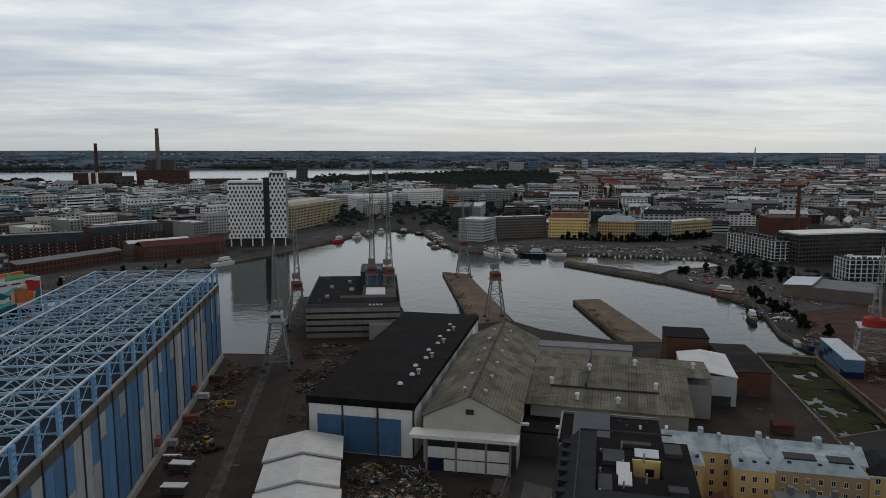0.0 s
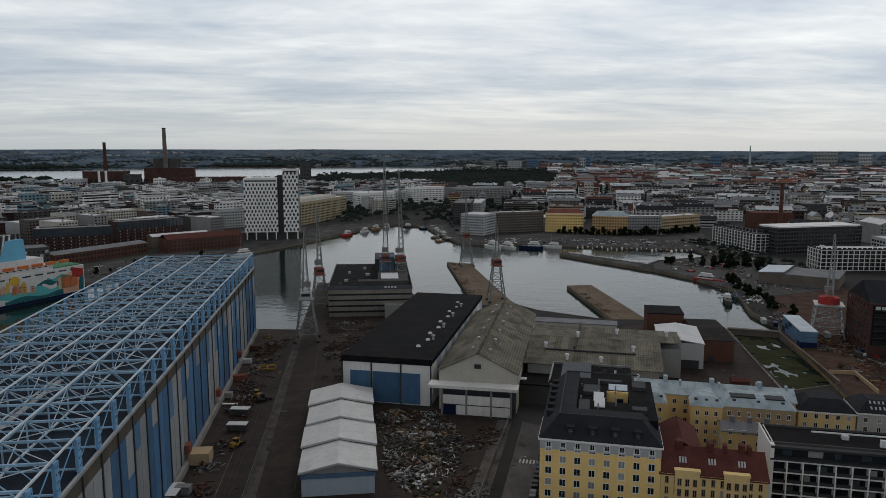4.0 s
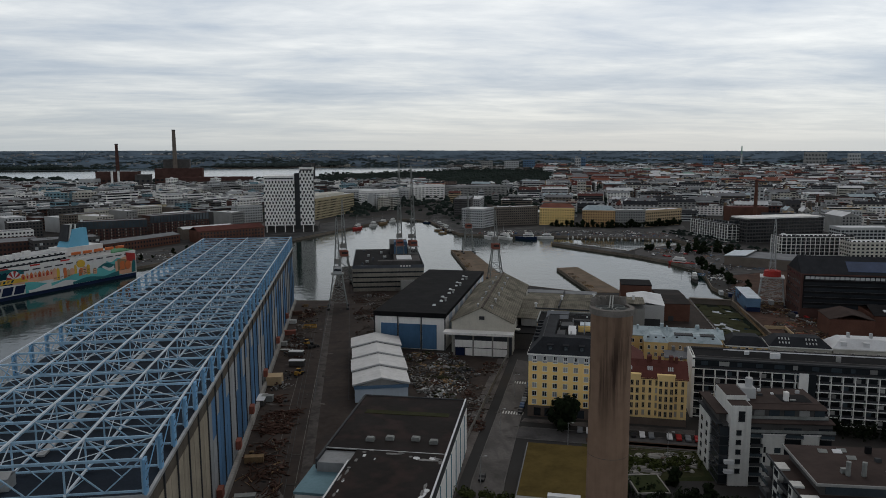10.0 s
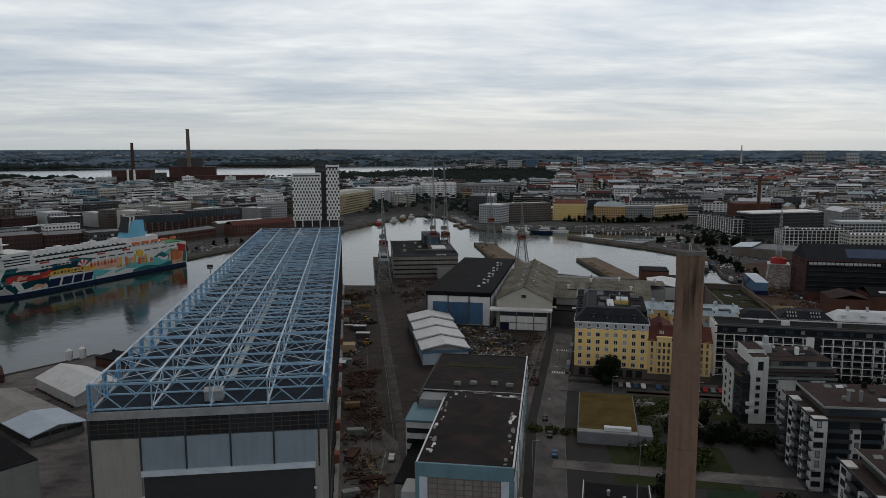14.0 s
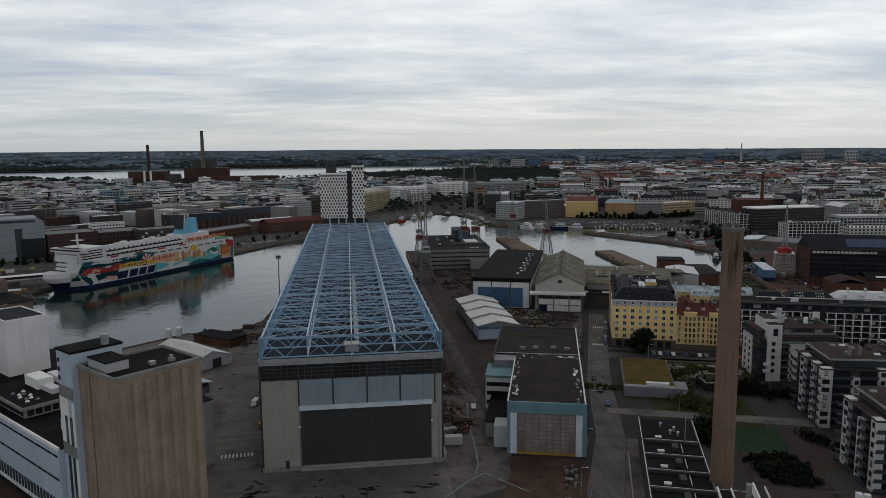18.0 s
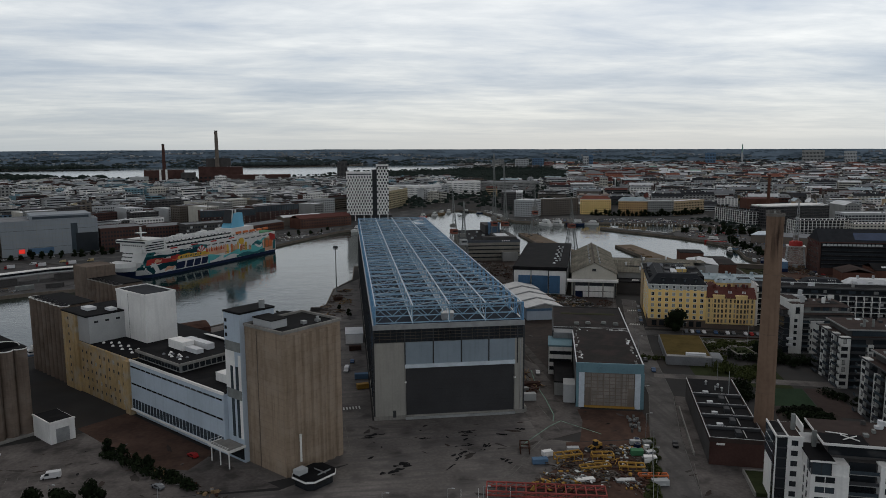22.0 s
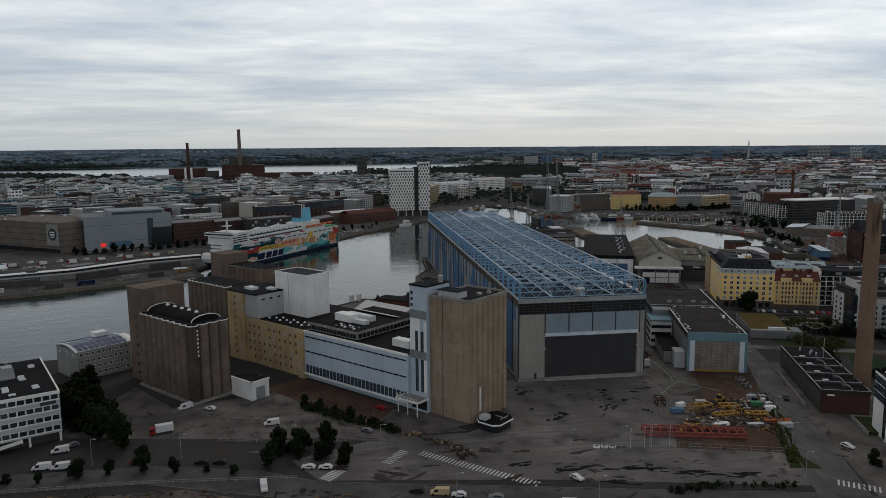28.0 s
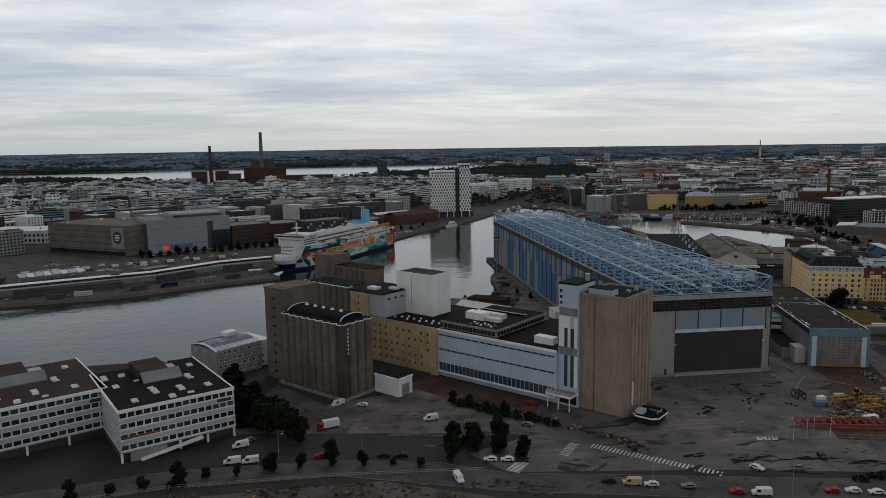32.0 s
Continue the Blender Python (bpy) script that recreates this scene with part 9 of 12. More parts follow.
strip_house("white_corner_office", 236, 960, 258, 1040, 20, 24, "lightgrey_wall", "roof_light", "pale grey office slab with small panes", 7, 3.2)

# the row along the harbour street
strip_house("white_corner_flats", 206, 772, 226, 800, 30, 24, "lightgrey_wall", "roof_light", "white corner flats on the harbour street", 7, 3.2, 1.5, 2.6)
strip_house("grey_stone_flats", 227, 800, 289, 812, 16, 24, "brown_wall", "roof_light", "long grey-brown stone flats with pale roof", 7, 3.2, 1.5, 3.0)
strip_house("yellow_red_roof_house", 290, 806, 334, 793, 16, 23, "yellow_wall", "roof_terra", "yellow house with bright red tin roof", 6, 3.5, 1.5, 3.2, kind="mansard", rise=5)
strip_house("orange_corner_house", 339, 774, 378, 760, 18, 22, "orange_wall", "copper_roof", "orange stucco corner house with grey tin roof", 6, 3.4, 1.5, 3.0, kind="mansard", rise=5)
strip_house("grey_harbour_house", 378.5, 759, 416, 753, 16, 22, "grey_wall", "roof_light", "grey house with pale roof", 6, 3.4, 1.5, 3.0)
strip_house("tan_harbour_house", 417, 754, 478, 780, 18, 21, "tan_wall", "roof_light", "tan stucco house with pale tin roof", 5, 3.8, 1.5, 3.4)
wg = strip_house("white_grid_flats", 437, 668, 441, 592, 20, 19.5, "dark_wall", "roof_grey", "white flats with a grid of dark loggias", 7, 3.3, 1.0, 5.5, fill=0.43, tall=0.72)
white_frame(wg, math.hypot(4, 76), 20, 6, 3.05, 1.0, 5.0)
dk = strip_house("white_roof_lofts", 456, 580, 552, 592, 30, 25, "dark_wall", "roof_light", "long dark glazed lofts under a white metal roof", 7, 3.6, 1.5, 3.4, fill=0.4, tall=0.6)
part("roof_deck", Shape().box(-1, -2, 26.5, 92, 26, 27.8), M["white"], dk)
wt_ = strip_house("white_terrace_flats", 440, 492, 506, 482, 22, 18, "dark_wall", "roof_light", "white terraced flats with dark balcony panes", 6, 3.3, 1.5, 4.0, fill=0.38, tall=0.6)
white_frame(wt_, math.hypot(66, 10), 22, 5, 3.4, 1.0, 4.2)
strip_house("white_terrace_flats", 520, 520, 620, 505, 22, 22, "lightgrey_wall", "roof_light", "white terraced flats with dark balcony panes", 6, 3.3, 1.5, 4.0, fill=0.38, tall=0.6)
strip_house("orange_terrace_flats", 480, 450, 540, 440, 20, 17, "offwhite", "roof_light", "off-white terraced flats with pale roof", 6, 3.2, 1.5, 4.0)
plain_shed("brick_market_hall", 361, 451, -42, 54, 39, 8, "brown_wall", "roof_grey", "low brown hall with a partly pale blue roof")
mh_ = base("market_roof", 361, 451, -42, "pale blue ribbed metal roof over the brown hall", "roof", 8.5)
part("roof_sheet", Shape().slab([(-0.5, -0.5, 0.1), (18, -0.5, 1.4), (18, 39, 1.4), (-0.5, 39, 0.1)], 0.3), M["pale_steel"], mh_)
part("ridge", Shape().box(17.6, -0.5, 1.2, 18.4, 39, 1.7), M["galv"], mh_)
plain_shed("red_brick_works", 560, 800, -10, 50, 30, 20, "brick", "red_roof", "red brick works hall")
rs = base("brick_stack", 578, 771, 0, "slender red brick chimney", "chimney")
part("shaft", Shape().tube(0, 0, 0, 58, 2.9, 1.9, 14), M["brick"], rs)
part("rim", Shape().ring(0, 0, 57, 59, 2.3, 1.5, 14), M["brick_dark"], rs)


def brick_office():
    t = house("black_brick_office", 304, 258, 372, 234, 34, 26, "brick_dark", "felt", "big dark brick and black glass office with a sloped roof", category="office building")
    W = math.hypot(68, -24)
    part("sloped_roof", Shape().add([(0, 0, 26), (W, 0, 26), (W, 34, 26), (0, 34, 26), (0, 14, 36), (W, 14, 36)], [(0, 1, 5, 4), (2, 3, 4, 5), (0, 4, 3), (1, 2, 5), (3, 2, 1, 0)]), M["dark_roof"], t, "black sloped roof")
    part("roof_glass", Shape().slab([(26, 3, 28.4), (60, 3, 28.4), (60, 10, 33.4), (26, 10, 33.4)], 0.3), M["solar"], t)
    part("black_front", Shape().box(1, -0.2, 6, W - 0.5, 0.02, 26), M["felt"], t, "black panelled front")
    for z in steps(6.6, 3.4, 6):
        part("glazed_band", Shape().box(1.6, -0.35, z, W - 1.2, -0.15, z + 1.7), M["glass"], t)
        part("sill_band", Shape().box(1.6, -0.6, z - 0.4, W - 1.2, -0.15, z - 0.15), M["steel_dark"], t)
    for i in range(16):
        part("lit_pane", Shape().box(2 + i * 2.7, -0.5, 23.8, 4.2 + i * 2.7, -0.3, 25.4), M["lightgrey_wall"], t)
    for y in spread(2, 32, 7):
        for z in steps(4, 4, 6):
            part("window", Shape().box(-0.1, y - 0.8, z, 0.1, y + 0.8, z + 1.8), M["glass"], t)


brick_office()
plain_shed("brick_foundry", 318, 214, -20, 46, 26, 11, "brick", "felt", "red brick foundry hall with dark roof", 3.5, "x")
plain_shed("brick_foundry", 292, 214, -20, 22, 22, 10, "brick", "felt_red", "red brick foundry hall with dark roof", 3.0, "y")
fr = base("foundry_skylight", 318, 214, -20, "long white skylight strip on the foundry roof", "skylight")
part("strip", Shape().slab([(6, 4.2, 12.35), (40, 4.2, 12.35), (40, 6.6, 13.0), (6, 6.6, 13.0)], 0.25), M["roof_light"], fr)
cb = base("cabin_stack", 285.5, 276.5, 70.5, "blue stacked site cabins with pale flat roofs", "cabin stack")
for i in range(6):
    for k in range(3):
        c = part("cabin", Shape().box(i * 6.4, -4, 0.1 + 2.8 * k, i * 6.4 + 6.1, 4, 2.75 + 2.8 * k), M["blue_wall"] if (i + k) % 5 else M["navy"], cb)
        part("cabin_window", Shape().box(i * 6.4 + 2, -4.1, 1.2 + 2.8 * k, i * 6.4 + 4, -3.9, 2.3 + 2.8 * k), M["frame_white"], c)
for i in range(6):
    part("roof", Shape().box(i * 6.4 - 0.1, -4.3, 8.4, i * 6.4 + 6.2, 4.3, 8.7), M["pale_steel"], cb)

# tall far things
for x, y, z, r, nm in ((-448, 1977, 156, 6.0, "power_chimney"), (-596, 1956, 117, 5.0, "power_chimney")):
    c = base(nm, x, y, 0, "very tall dark power station chimney", "chimney", group="power station chimneys")
    part("shaft", Shape().tube(0, 0, 0, z, r * 1.2, r * 0.75, 16), M["brown_wall"] if z > 130 else M["brick_dark"], c)
    part("rim", Shape().ring(0, 0, z - 1, z + 1.5, r * 0.85, r * 0.6, 16), M["dark_wall"], c)
strip_house("power_station", -500, 1960, -375, 1975, 60, 50, "brick_dark", "roof_grey", "dark red brick power station", 2, 10, 6, 12, "power station")
strip_house("power_station", -650, 1940, -545, 1950, 60, 42, "brick_dark", "roof_grey", "dark red brick power station", 2, 9, 6, 12, "power station")
strip_house("power_station", -420, 1900, -230, 1905, 40, 27, "brick_dark", "red_roof", "long low brick power station hall", 2, 8, 4, 12, "power station")
strip_house("power_station", -545, 1930, -505, 1936, 40, 34, "dark_wall", "roof_grey", "dark metal turbine hall", 2, 9, 6, 12, "power station")
strip_house("power_station", -680, 1900, -640, 1896, 40, 24, "lightgrey_wall", "roof_light", "pale grey depot block by the power station", 2, 8, 4, 10, "power station")
strip_house("boiler_block", -482, 1985, -412, 1994, 40, 74, "dark_wall", "roof_grey", "tall dark boiler house block", 1, 9, 6, 12, "power station")
for x in (-612, -595):
    f = base("white_flue", x + 20, 1890, 0, "short white steel flue by the power station", "chimney", group="white flues")
    part("shaft", Shape().tube(0, 0, 0, 46, 3.2, 2.8, 12), M["white"], f)
    part("rim", Shape().ring(0, 0, 45.5, 47, 3.2, 2.4, 12), M["grey_wall"], f)
strip_house("dark_tower_block", -92, 1995, -62, 1998, 24, 62, "dark_wall", "roof_grey", "slim dark tower block", 15, 3.8, 3, 4)
tm = base("television_mast", 2186, 3632, 0, "slim far television tower with a pale shaft", "mast")
part("shaft", Shape().tube(0, 0, 0, 70, 6.5, 4.2, 12), M["lightgrey_wall"], tm)
part("lattice", Shape().tube(0, 0, 70, 117, 4.2, 2.6, 8), M["roof_green"], tm)
part("gallery", Shape().tube(0, 0, 68, 73, 6, 6, 12), M["grey_wall"], tm)
for ax_ in (-1040, -985):
    cs = base("bridge_pylon", ax_, 1560, 0, "white pylon of a cable-stayed bridge", "bridge", group="bridge pylons")
    part("leg", Shape().beam((-8, 0, 0), (0, 0, 46), 2.0).beam((8, 0, 0), (0, 0, 46), 2.0), M["lightgrey_wall"], cs)
    cabs = Shape()
    for i in range(8):
        cabs.beam((0, 0, 44 - i), (-12 - 7 * i, 0, 4), 0.4).beam((0, 0, 44 - i), (12 + 7 * i, 0, 4), 0.4)
    part("cable", cabs, M["lightgrey_wall"], cs)


# ---- the rest of the city, house by house, then as far stuff ----
TAKEN = [(-350, 500, 95), (-450, 520, 80), (-290, 540, 70), (-210, 560, 60), (-580, 620, 75), (-215, 690, 60), (-160, 770, 60), (-175, 640, 50), (-95, 690, 60), (-120, 725, 50),
         (-35, 800, 75), (20, 990, 90), (90, 1240, 110), (195, 1290, 60), (310, 1330, 90), (225, 950, 65), (245, 1000, 55), (255, 810, 65), (310, 800, 40), (360, 770, 40), (400, 760, 40), (450, 775, 60),
         (445, 615, 70), (520, 580, 95), (475, 485, 70), (570, 515, 75), (510, 445, 55), (375, 430, 55), (585, 810, 50), (340, 250, 75), (330, 220, 60), (300, 300, 50), (180, 900, 120), (170, 800, 60), (230, 730, 60), (290, 730, 60), (340, 715, 65), (400, 690, 60), (440, 700, 50), (400, 540, 70), (360, 500, 60), (340, 440, 60), (330, 350, 60), (420, 450, 50), (340, 560, 50), (150, 950, 60), (470, 720, 50),
         (-450, 1990, 90), (-590, 1965, 90), (-77, 2000, 40), (-1010, 1560, 60), (200, 1100, 80)]


def free(x, y, r):
    if at_water(x, y) or any(at_water(x + dx * r, y + dy * r) for dx, dy in ((1, 0), (-1, 0), (0, 1), (0, -1), (.7, .7), (-.7, .7), (.7, -.7), (-.7, -.7))):
        return False
    return all(math.hypot(x - a, y - b) > c + r * 0.6 for a, b, c in TAKEN)


PARK = [(-60, 2200), (100, 2090), (270, 2000), (296, 1650), (390, 1560), (520, 1700), (650, 2080), (820, 2500), (700, 2700), (300, 2620), (0, 2560)]
HEADLAND = [(-60, 2730), (-30, 2860), (110, 2960), (345, 3085), (540, 3320), (660, 3900), (900, 4200), (960, 3300), (820, 2500), (700, 2700), (300, 2620), (0, 2560)]
rc = random.Random(11)
EAST = ["offwhite", "lightgrey_wall", "grey_wall", "white", "grey_wall", "brick", "white", "brown_wall", "white", "dark_wall", "tan_wall", "lightgrey_wall"]
ROOF_W = ["roof_light", "roof_grey", "roof_grey", "roof_light", "dark_roof"]
ROOF_E = ["roof_terra", "red_roof", "roof_light", "roof_grey", "roof_grey", "roof_light", "dark_roof", "dark_roof", "roof_grey", "copper_roof", "roof_grey", "red_roof", "dark_roof", "roof_terra", "roof_green"]
WORDS = {"white": "white", "lightgrey_wall": "pale grey", "grey_wall": "grey", "brick_dark": "dark brick", "dark_wall": "black", "offwhite": "off-white", "brown_wall": "brown", "blue_wall": "blue",
         "cream_wall": "cream", "tan_wall": "tan", "orange_wall": "orange", "brick": "red brick", "roof_light": "pale", "roof_grey": "grey", "dark_roof": "black", "roof_terra": "terracotta", "red_roof": "brown-red", "roof_green": "green copper", "copper_roof": "blue-grey tin"}
spots = []
for zone in ("west", "east"):
    rz = 43.0 if zone == "west" else -17.0
    c, s_ = math.cos(radians(rz)), math.sin(radians(rz))
    cell_x, cell_y = (54, 46) if zone == "west" else (58, 50)
    for i in range(-80, 81):
        for j in range(-20, 90):
            u, w = i * cell_x + rc.uniform(-9, 9), j * cell_y + rc.uniform(-9, 9)
            x, y = u * c - w * s_, u * s_ + w * c
            if zone == "west" and not (-1500 < x < 110 + (y - 700) * 0.14 and 480 < y < 2060):
                continue
            if zone == "east" and not (190 < x < 2600 and 380 < y < 3900 and x > 0.2 * (y - 900) and x > 190 + (450 - y) * 2.2):
                continue
            ext = abs(x - 40) > (y + 320) * 0.78
            if ext or not free(x, y, 24) or inside(x, y, PARK) or inside(x, y, HEADLAND):
                continue
            if rc.random() < 0.07:
                continue
            spots.append((math.hypot(x + 40, y + 150), x, y, rz + rc.choice([0, 0, 0, 8, -11]), zone))
spots.sort()
NEAR = 46


class FarCity:
    def __init__(self):
        self.v, self.f, self.m, self.names = [], [], [], []

    def idx(self, nm):
        if nm not in self.names:
            self.names.append(nm)
        return self.names.index(nm)

    def quad(self, pts, m):
        k = len(self.v)
        self.v.extend(pts)
        self.f.append(tuple(range(k, k + len(pts))))
        self.m.append(m)

    def house(self, x, y, rz, W, D, H, wall, roof, rise, rows):
        c, s = math.cos(radians(rz)), math.sin(radians(rz))

        def P(u, w, z):
            return (x + u * c - w * s, y + u * s + w * c, z)

        mw, mr, mg = self.idx(wall), self.idx(roof), self.idx("glass")
        a = [(-W / 2, -D / 2), (W / 2, -D / 2), (W / 2, D / 2), (-W / 2, D / 2)]
        for i in range(4):
            p, q = a[i], a[(i + 1) % 4]
            self.quad([P(*p, 0), P(*q, 0), P(*q, H), P(*p, H)], mw)
        if rise:
            r0, r1 = P(-W / 2, 0, H + rise), P(W / 2, 0, H + rise)
            b = [P(p[0] * 1.02, p[1] * 1.06, H) for p in a]
            self.quad([b[0], b[1], r1, r0], mr), self.quad([b[2], b[3], r0, r1], mr)
            self.quad([b[1], b[2], r1], mw), self.quad([b[3], b[0], r0], mw)
        else:
            self.quad([P(*p, H + 0.4) for p in a], mr)
            u, w = rc.uniform(-W / 4, W / 4), rc.uniform(-D / 5, D / 5)
            e = [(u - 3, w - 2), (u + 3, w - 2), (u + 3, w + 2), (u - 3, w + 2)]
            for i in range(4):
                p, q = e[i], e[(i + 1) % 4]
                self.quad([P(*p, H), P(*q, H), P(*q, H + 3), P(*p, H + 3)], mw)
            self.quad([P(*p, H + 3) for p in e], mr)
        ribbon = rc.random() < 0.45
        for k in range(rows):
            z = 1.6 + k * H / rows
            zz = z + H / rows * 0.45
            n = 1 if ribbon else max(2, int(W / 5.5))
            a0, a1 = (0.04, 0.96) if ribbon else (0.22, 0.78)
            for q in range(n):
                u0, u1 = -W / 2 + W * (q + a0) / n, -W / 2 + W * (q + a1) / n
                self.quad([P(u0, -D / 2 - 0.08, z), P(u1, -D / 2 - 0.08, z), P(u1, -D / 2 - 0.08, zz), P(u0, -D / 2 - 0.08, zz)], mg)
            n = 1 if ribbon else max(2, int(D / 5.5))
            for sx in (-1, 1):
                for q in range(n):
                    w0, w1 = -D / 2 + D * (q + a0) / n, -D / 2 + D * (q + a1) / n
                    self.quad([P(sx * (W / 2 + 0.08), w0, z), P(sx * (W / 2 + 0.08), w1, z), P(sx * (W / 2 + 0.08), w1, zz), P(sx * (W / 2 + 0.08), w0, zz)], mg)

    def box(self, x, y, rz, W, D, z0, z1, wall, roof):
        c, s = math.cos(radians(rz)), math.sin(radians(rz))
        a = [(x + u * c - w * s, y + u * s + w * c) for u, w in ((-W / 2, -D / 2), (W / 2, -D / 2), (W / 2, D / 2), (-W / 2, D / 2))]
        for i in range(4):
            p, q = a[i], a[(i + 1) % 4]
            self.quad([(*p, z0), (*q, z0), (*q, z1), (*p, z1)], self.idx(wall))
        self.quad([(*p, z1) for p in a], self.idx(roof))


far = FarCity()


def town_block(x, y, rz, zone, dist):
    """One block of the far city: a slab, a court of wings, a low hall or a few small houses, as the quarter has them."""
    c, s = math.cos(radians(rz)), math.sin(radians(rz))
    quarter = noise.noise((x / 330, y / 330, 4.0))
    far_off = dist > 1900
    if zone == "west":
        pale = dist > 1150 or quarter > 0.25
        walls = ["white", "white", "offwhite", "lightgrey_wall", "white", "grey_wall", "dark_wall", "lightgrey_wall", "brick_dark", "teal_steel"] if pale else ["brown_wall", "dark_wall", "brick_dark", "grey_wall", "brown_wall", "dark_wall", "lightgrey_wall", "blue_wall", "offwhite", "teal_steel", "gold_wall"]
        roofs = ["roof_light", "roof_light", "roof_grey", "dark_roof", "roof_grey"] if pale else ["roof_grey", "dark_roof", "roof_grey", "dark_roof", "roof_light"]
    else:
        walls = ["offwhite", "lightgrey_wall", "grey_wall", "white", "grey_wall", "white", "brown_wall", "lightgrey_wall", "tan_wall", "dark_wall", "brick_dark", "lightgrey_wall", "dark_wall"]
        roofs = ["roof_terra", "red_roof", "red_roof", "roof_terra", "roof_grey", "dark_roof"] if quarter > 0.06 else ["dark_roof", "roof_grey", "dark_roof", "roof_light", "roof_grey", "copper_roof", "dark_roof", "red_roof", "roof_light", "roof_green" if quarter < -0.45 else "roof_grey"]
    pick = rc.random()
    H = rc.choice([13, 16, 18, 20, 22, 25]) if zone == "west" else rc.choice([11, 14, 17, 19, 21, 23])
    if far_off:
        H *= 0.72
    rows = min(int(H / 3.3), 7 if dist < 1300 else 5 if dist < 1900 else 3)
    pitched = zone == "east" and rc.random() < 0.7
    rise = rc.uniform(2.5, 5.5)

    def wing(u, w, W, D, h, turn=0.0, up=None):
        wall, roof = rc.choice(walls), rc.choice(roofs)
        px, py = x + u * c - w * s, y + u * s + w * c
        far.house(px, py, rz + turn, W, D, h, wall, roof, (rise if up is None else up) if pitched else 0, rows)
        if not pitched and rc.random() < 0.75:
            far.box(px, py, rz + turn, W * rc.uniform(0.3, 0.75), D * rc.uniform(0.4, 0.7), h, h + rc.uniform(2.2, 3.6), rc.choice([wall, "lightgrey_wall", "dark_wall"]), rc.choice(roofs))
        elif pitched and not far_off:
            ct, st = math.cos(radians(rz + turn)), math.sin(radians(rz + turn))
            for k in range(int(W / 9)):
                q = rc.uniform(-0.42, 0.42) * W
                far.box(px + q * ct, py + q * st, rz + turn, 1.8, 1.3, h + rise * 0.6, h + rise + rc.uniform(0.8, 2), rc.choice(["offwhite", "brick_dark", "roof_grey", "white"]), "dark_roof")

    if pick < 0.42:
        W, D, t = rc.uniform(40, 54), rc.uniform(34, 44), rc.uniform(11, 14)
        wing(0, -D / 2 + t / 2, W, t, H)
        wing(-W / 2 + t / 2, 0, D - 2 * t, t, H + rc.uniform(-2, 2), 90)
        wing(W / 2 - t / 2, 0, D - 2 * t, t, H + rc.uniform(-3, 2), 90)
        if rc.random() < 0.7:
            wing(0, D / 2 - t / 2, W, t, H + rc.uniform(-2, 4))
    elif pick < 0.68:
        wing(0, rc.uniform(-12, 0), rc.uniform(34, 56), rc.uniform(12, 17), H)
        wing(rc.uniform(-10, 10), 17, rc.uniform(16, 40), rc.uniform(10, 14), H + rc.uniform(-5, 3))
    elif pick < 0.80:
        W, D = rc.uniform(38, 52), rc.uniform(26, 40)
        far.house(x, y, rz, W, D, H * 0.62, rc.choice(walls), rc.choice(["roof_light", "roof_grey", "dark_roof", "roof_light"]), 0, max(1, rows // 2))
        for k in range(4):
            far.box(x + rc.uniform(-12, 12), y + rc.uniform(-9, 9), rz, rc.uniform(3, 9), rc.uniform(2, 6), H * 0.62, H * 0.62 + rc.uniform(1.5, 3.5), rc.choice(["lightgrey_wall", "grey_wall", "white"]), "roof_grey")
    elif pick < 0.84 and not far_off:
        wing(0, 0, rc.uniform(17, 24), rc.uniform(15, 20), H + rc.uniform(6, 11))
        wing(6, 18, 30, 12, H - 4)
    else:
        for u, w in ((-16, -11), (10, -12), (-13, 12), (15, 11)):
            if rc.random() < 0.85:
                wing(u + rc.uniform(-3, 3), w + rc.uniform(-3, 3), rc.uniform(15, 24), rc.uniform(10, 14), H * rc.uniform(0.6, 1.05), rc.choice([0, 90]))


for k, (dist, x, y, rz, zone) in enumerate(spots):
    if k < NEAR:
        W, D = rc.uniform(28, 44), rc.uniform(15, 24)
        H = rc.choice([15, 18, 20, 22, 24])
        wall = rc.choice(["brown_wall", "dark_wall", "brick_dark", "grey_wall", "lightgrey_wall", "dark_wall", "white", "offwhite"] if zone == "west" else EAST)
        roof = rc.choice(ROOF_W if zone == "west" else ROOF_E)
        rows = int(H / 3.3)
        pitched = zone == "east" and rc.random() < 0.65
        rot = rz + (90 if rc.random() < 0.4 else 0)
        cx, sx = math.cos(radians(rot)), math.sin(radians(rot))
        ax, ay = x - W / 2 * cx + D / 2 * sx, y - W / 2 * sx - D / 2 * cx
        strip_house("town_house" if zone == "east" else "town_flats", ax, ay, ax + W * cx, ay + W * sx, D, H, wall, roof, f"{WORDS[wall]} city house of {rows} storeys with {WORDS[roof]} roof", rows, H / rows * 0.97, 1.3, 3.4,
                    group="city houses", kind="gable" if pitched else "flat", rise=4.5)
    else:
        town_block(x, y, rz, zone, dist)
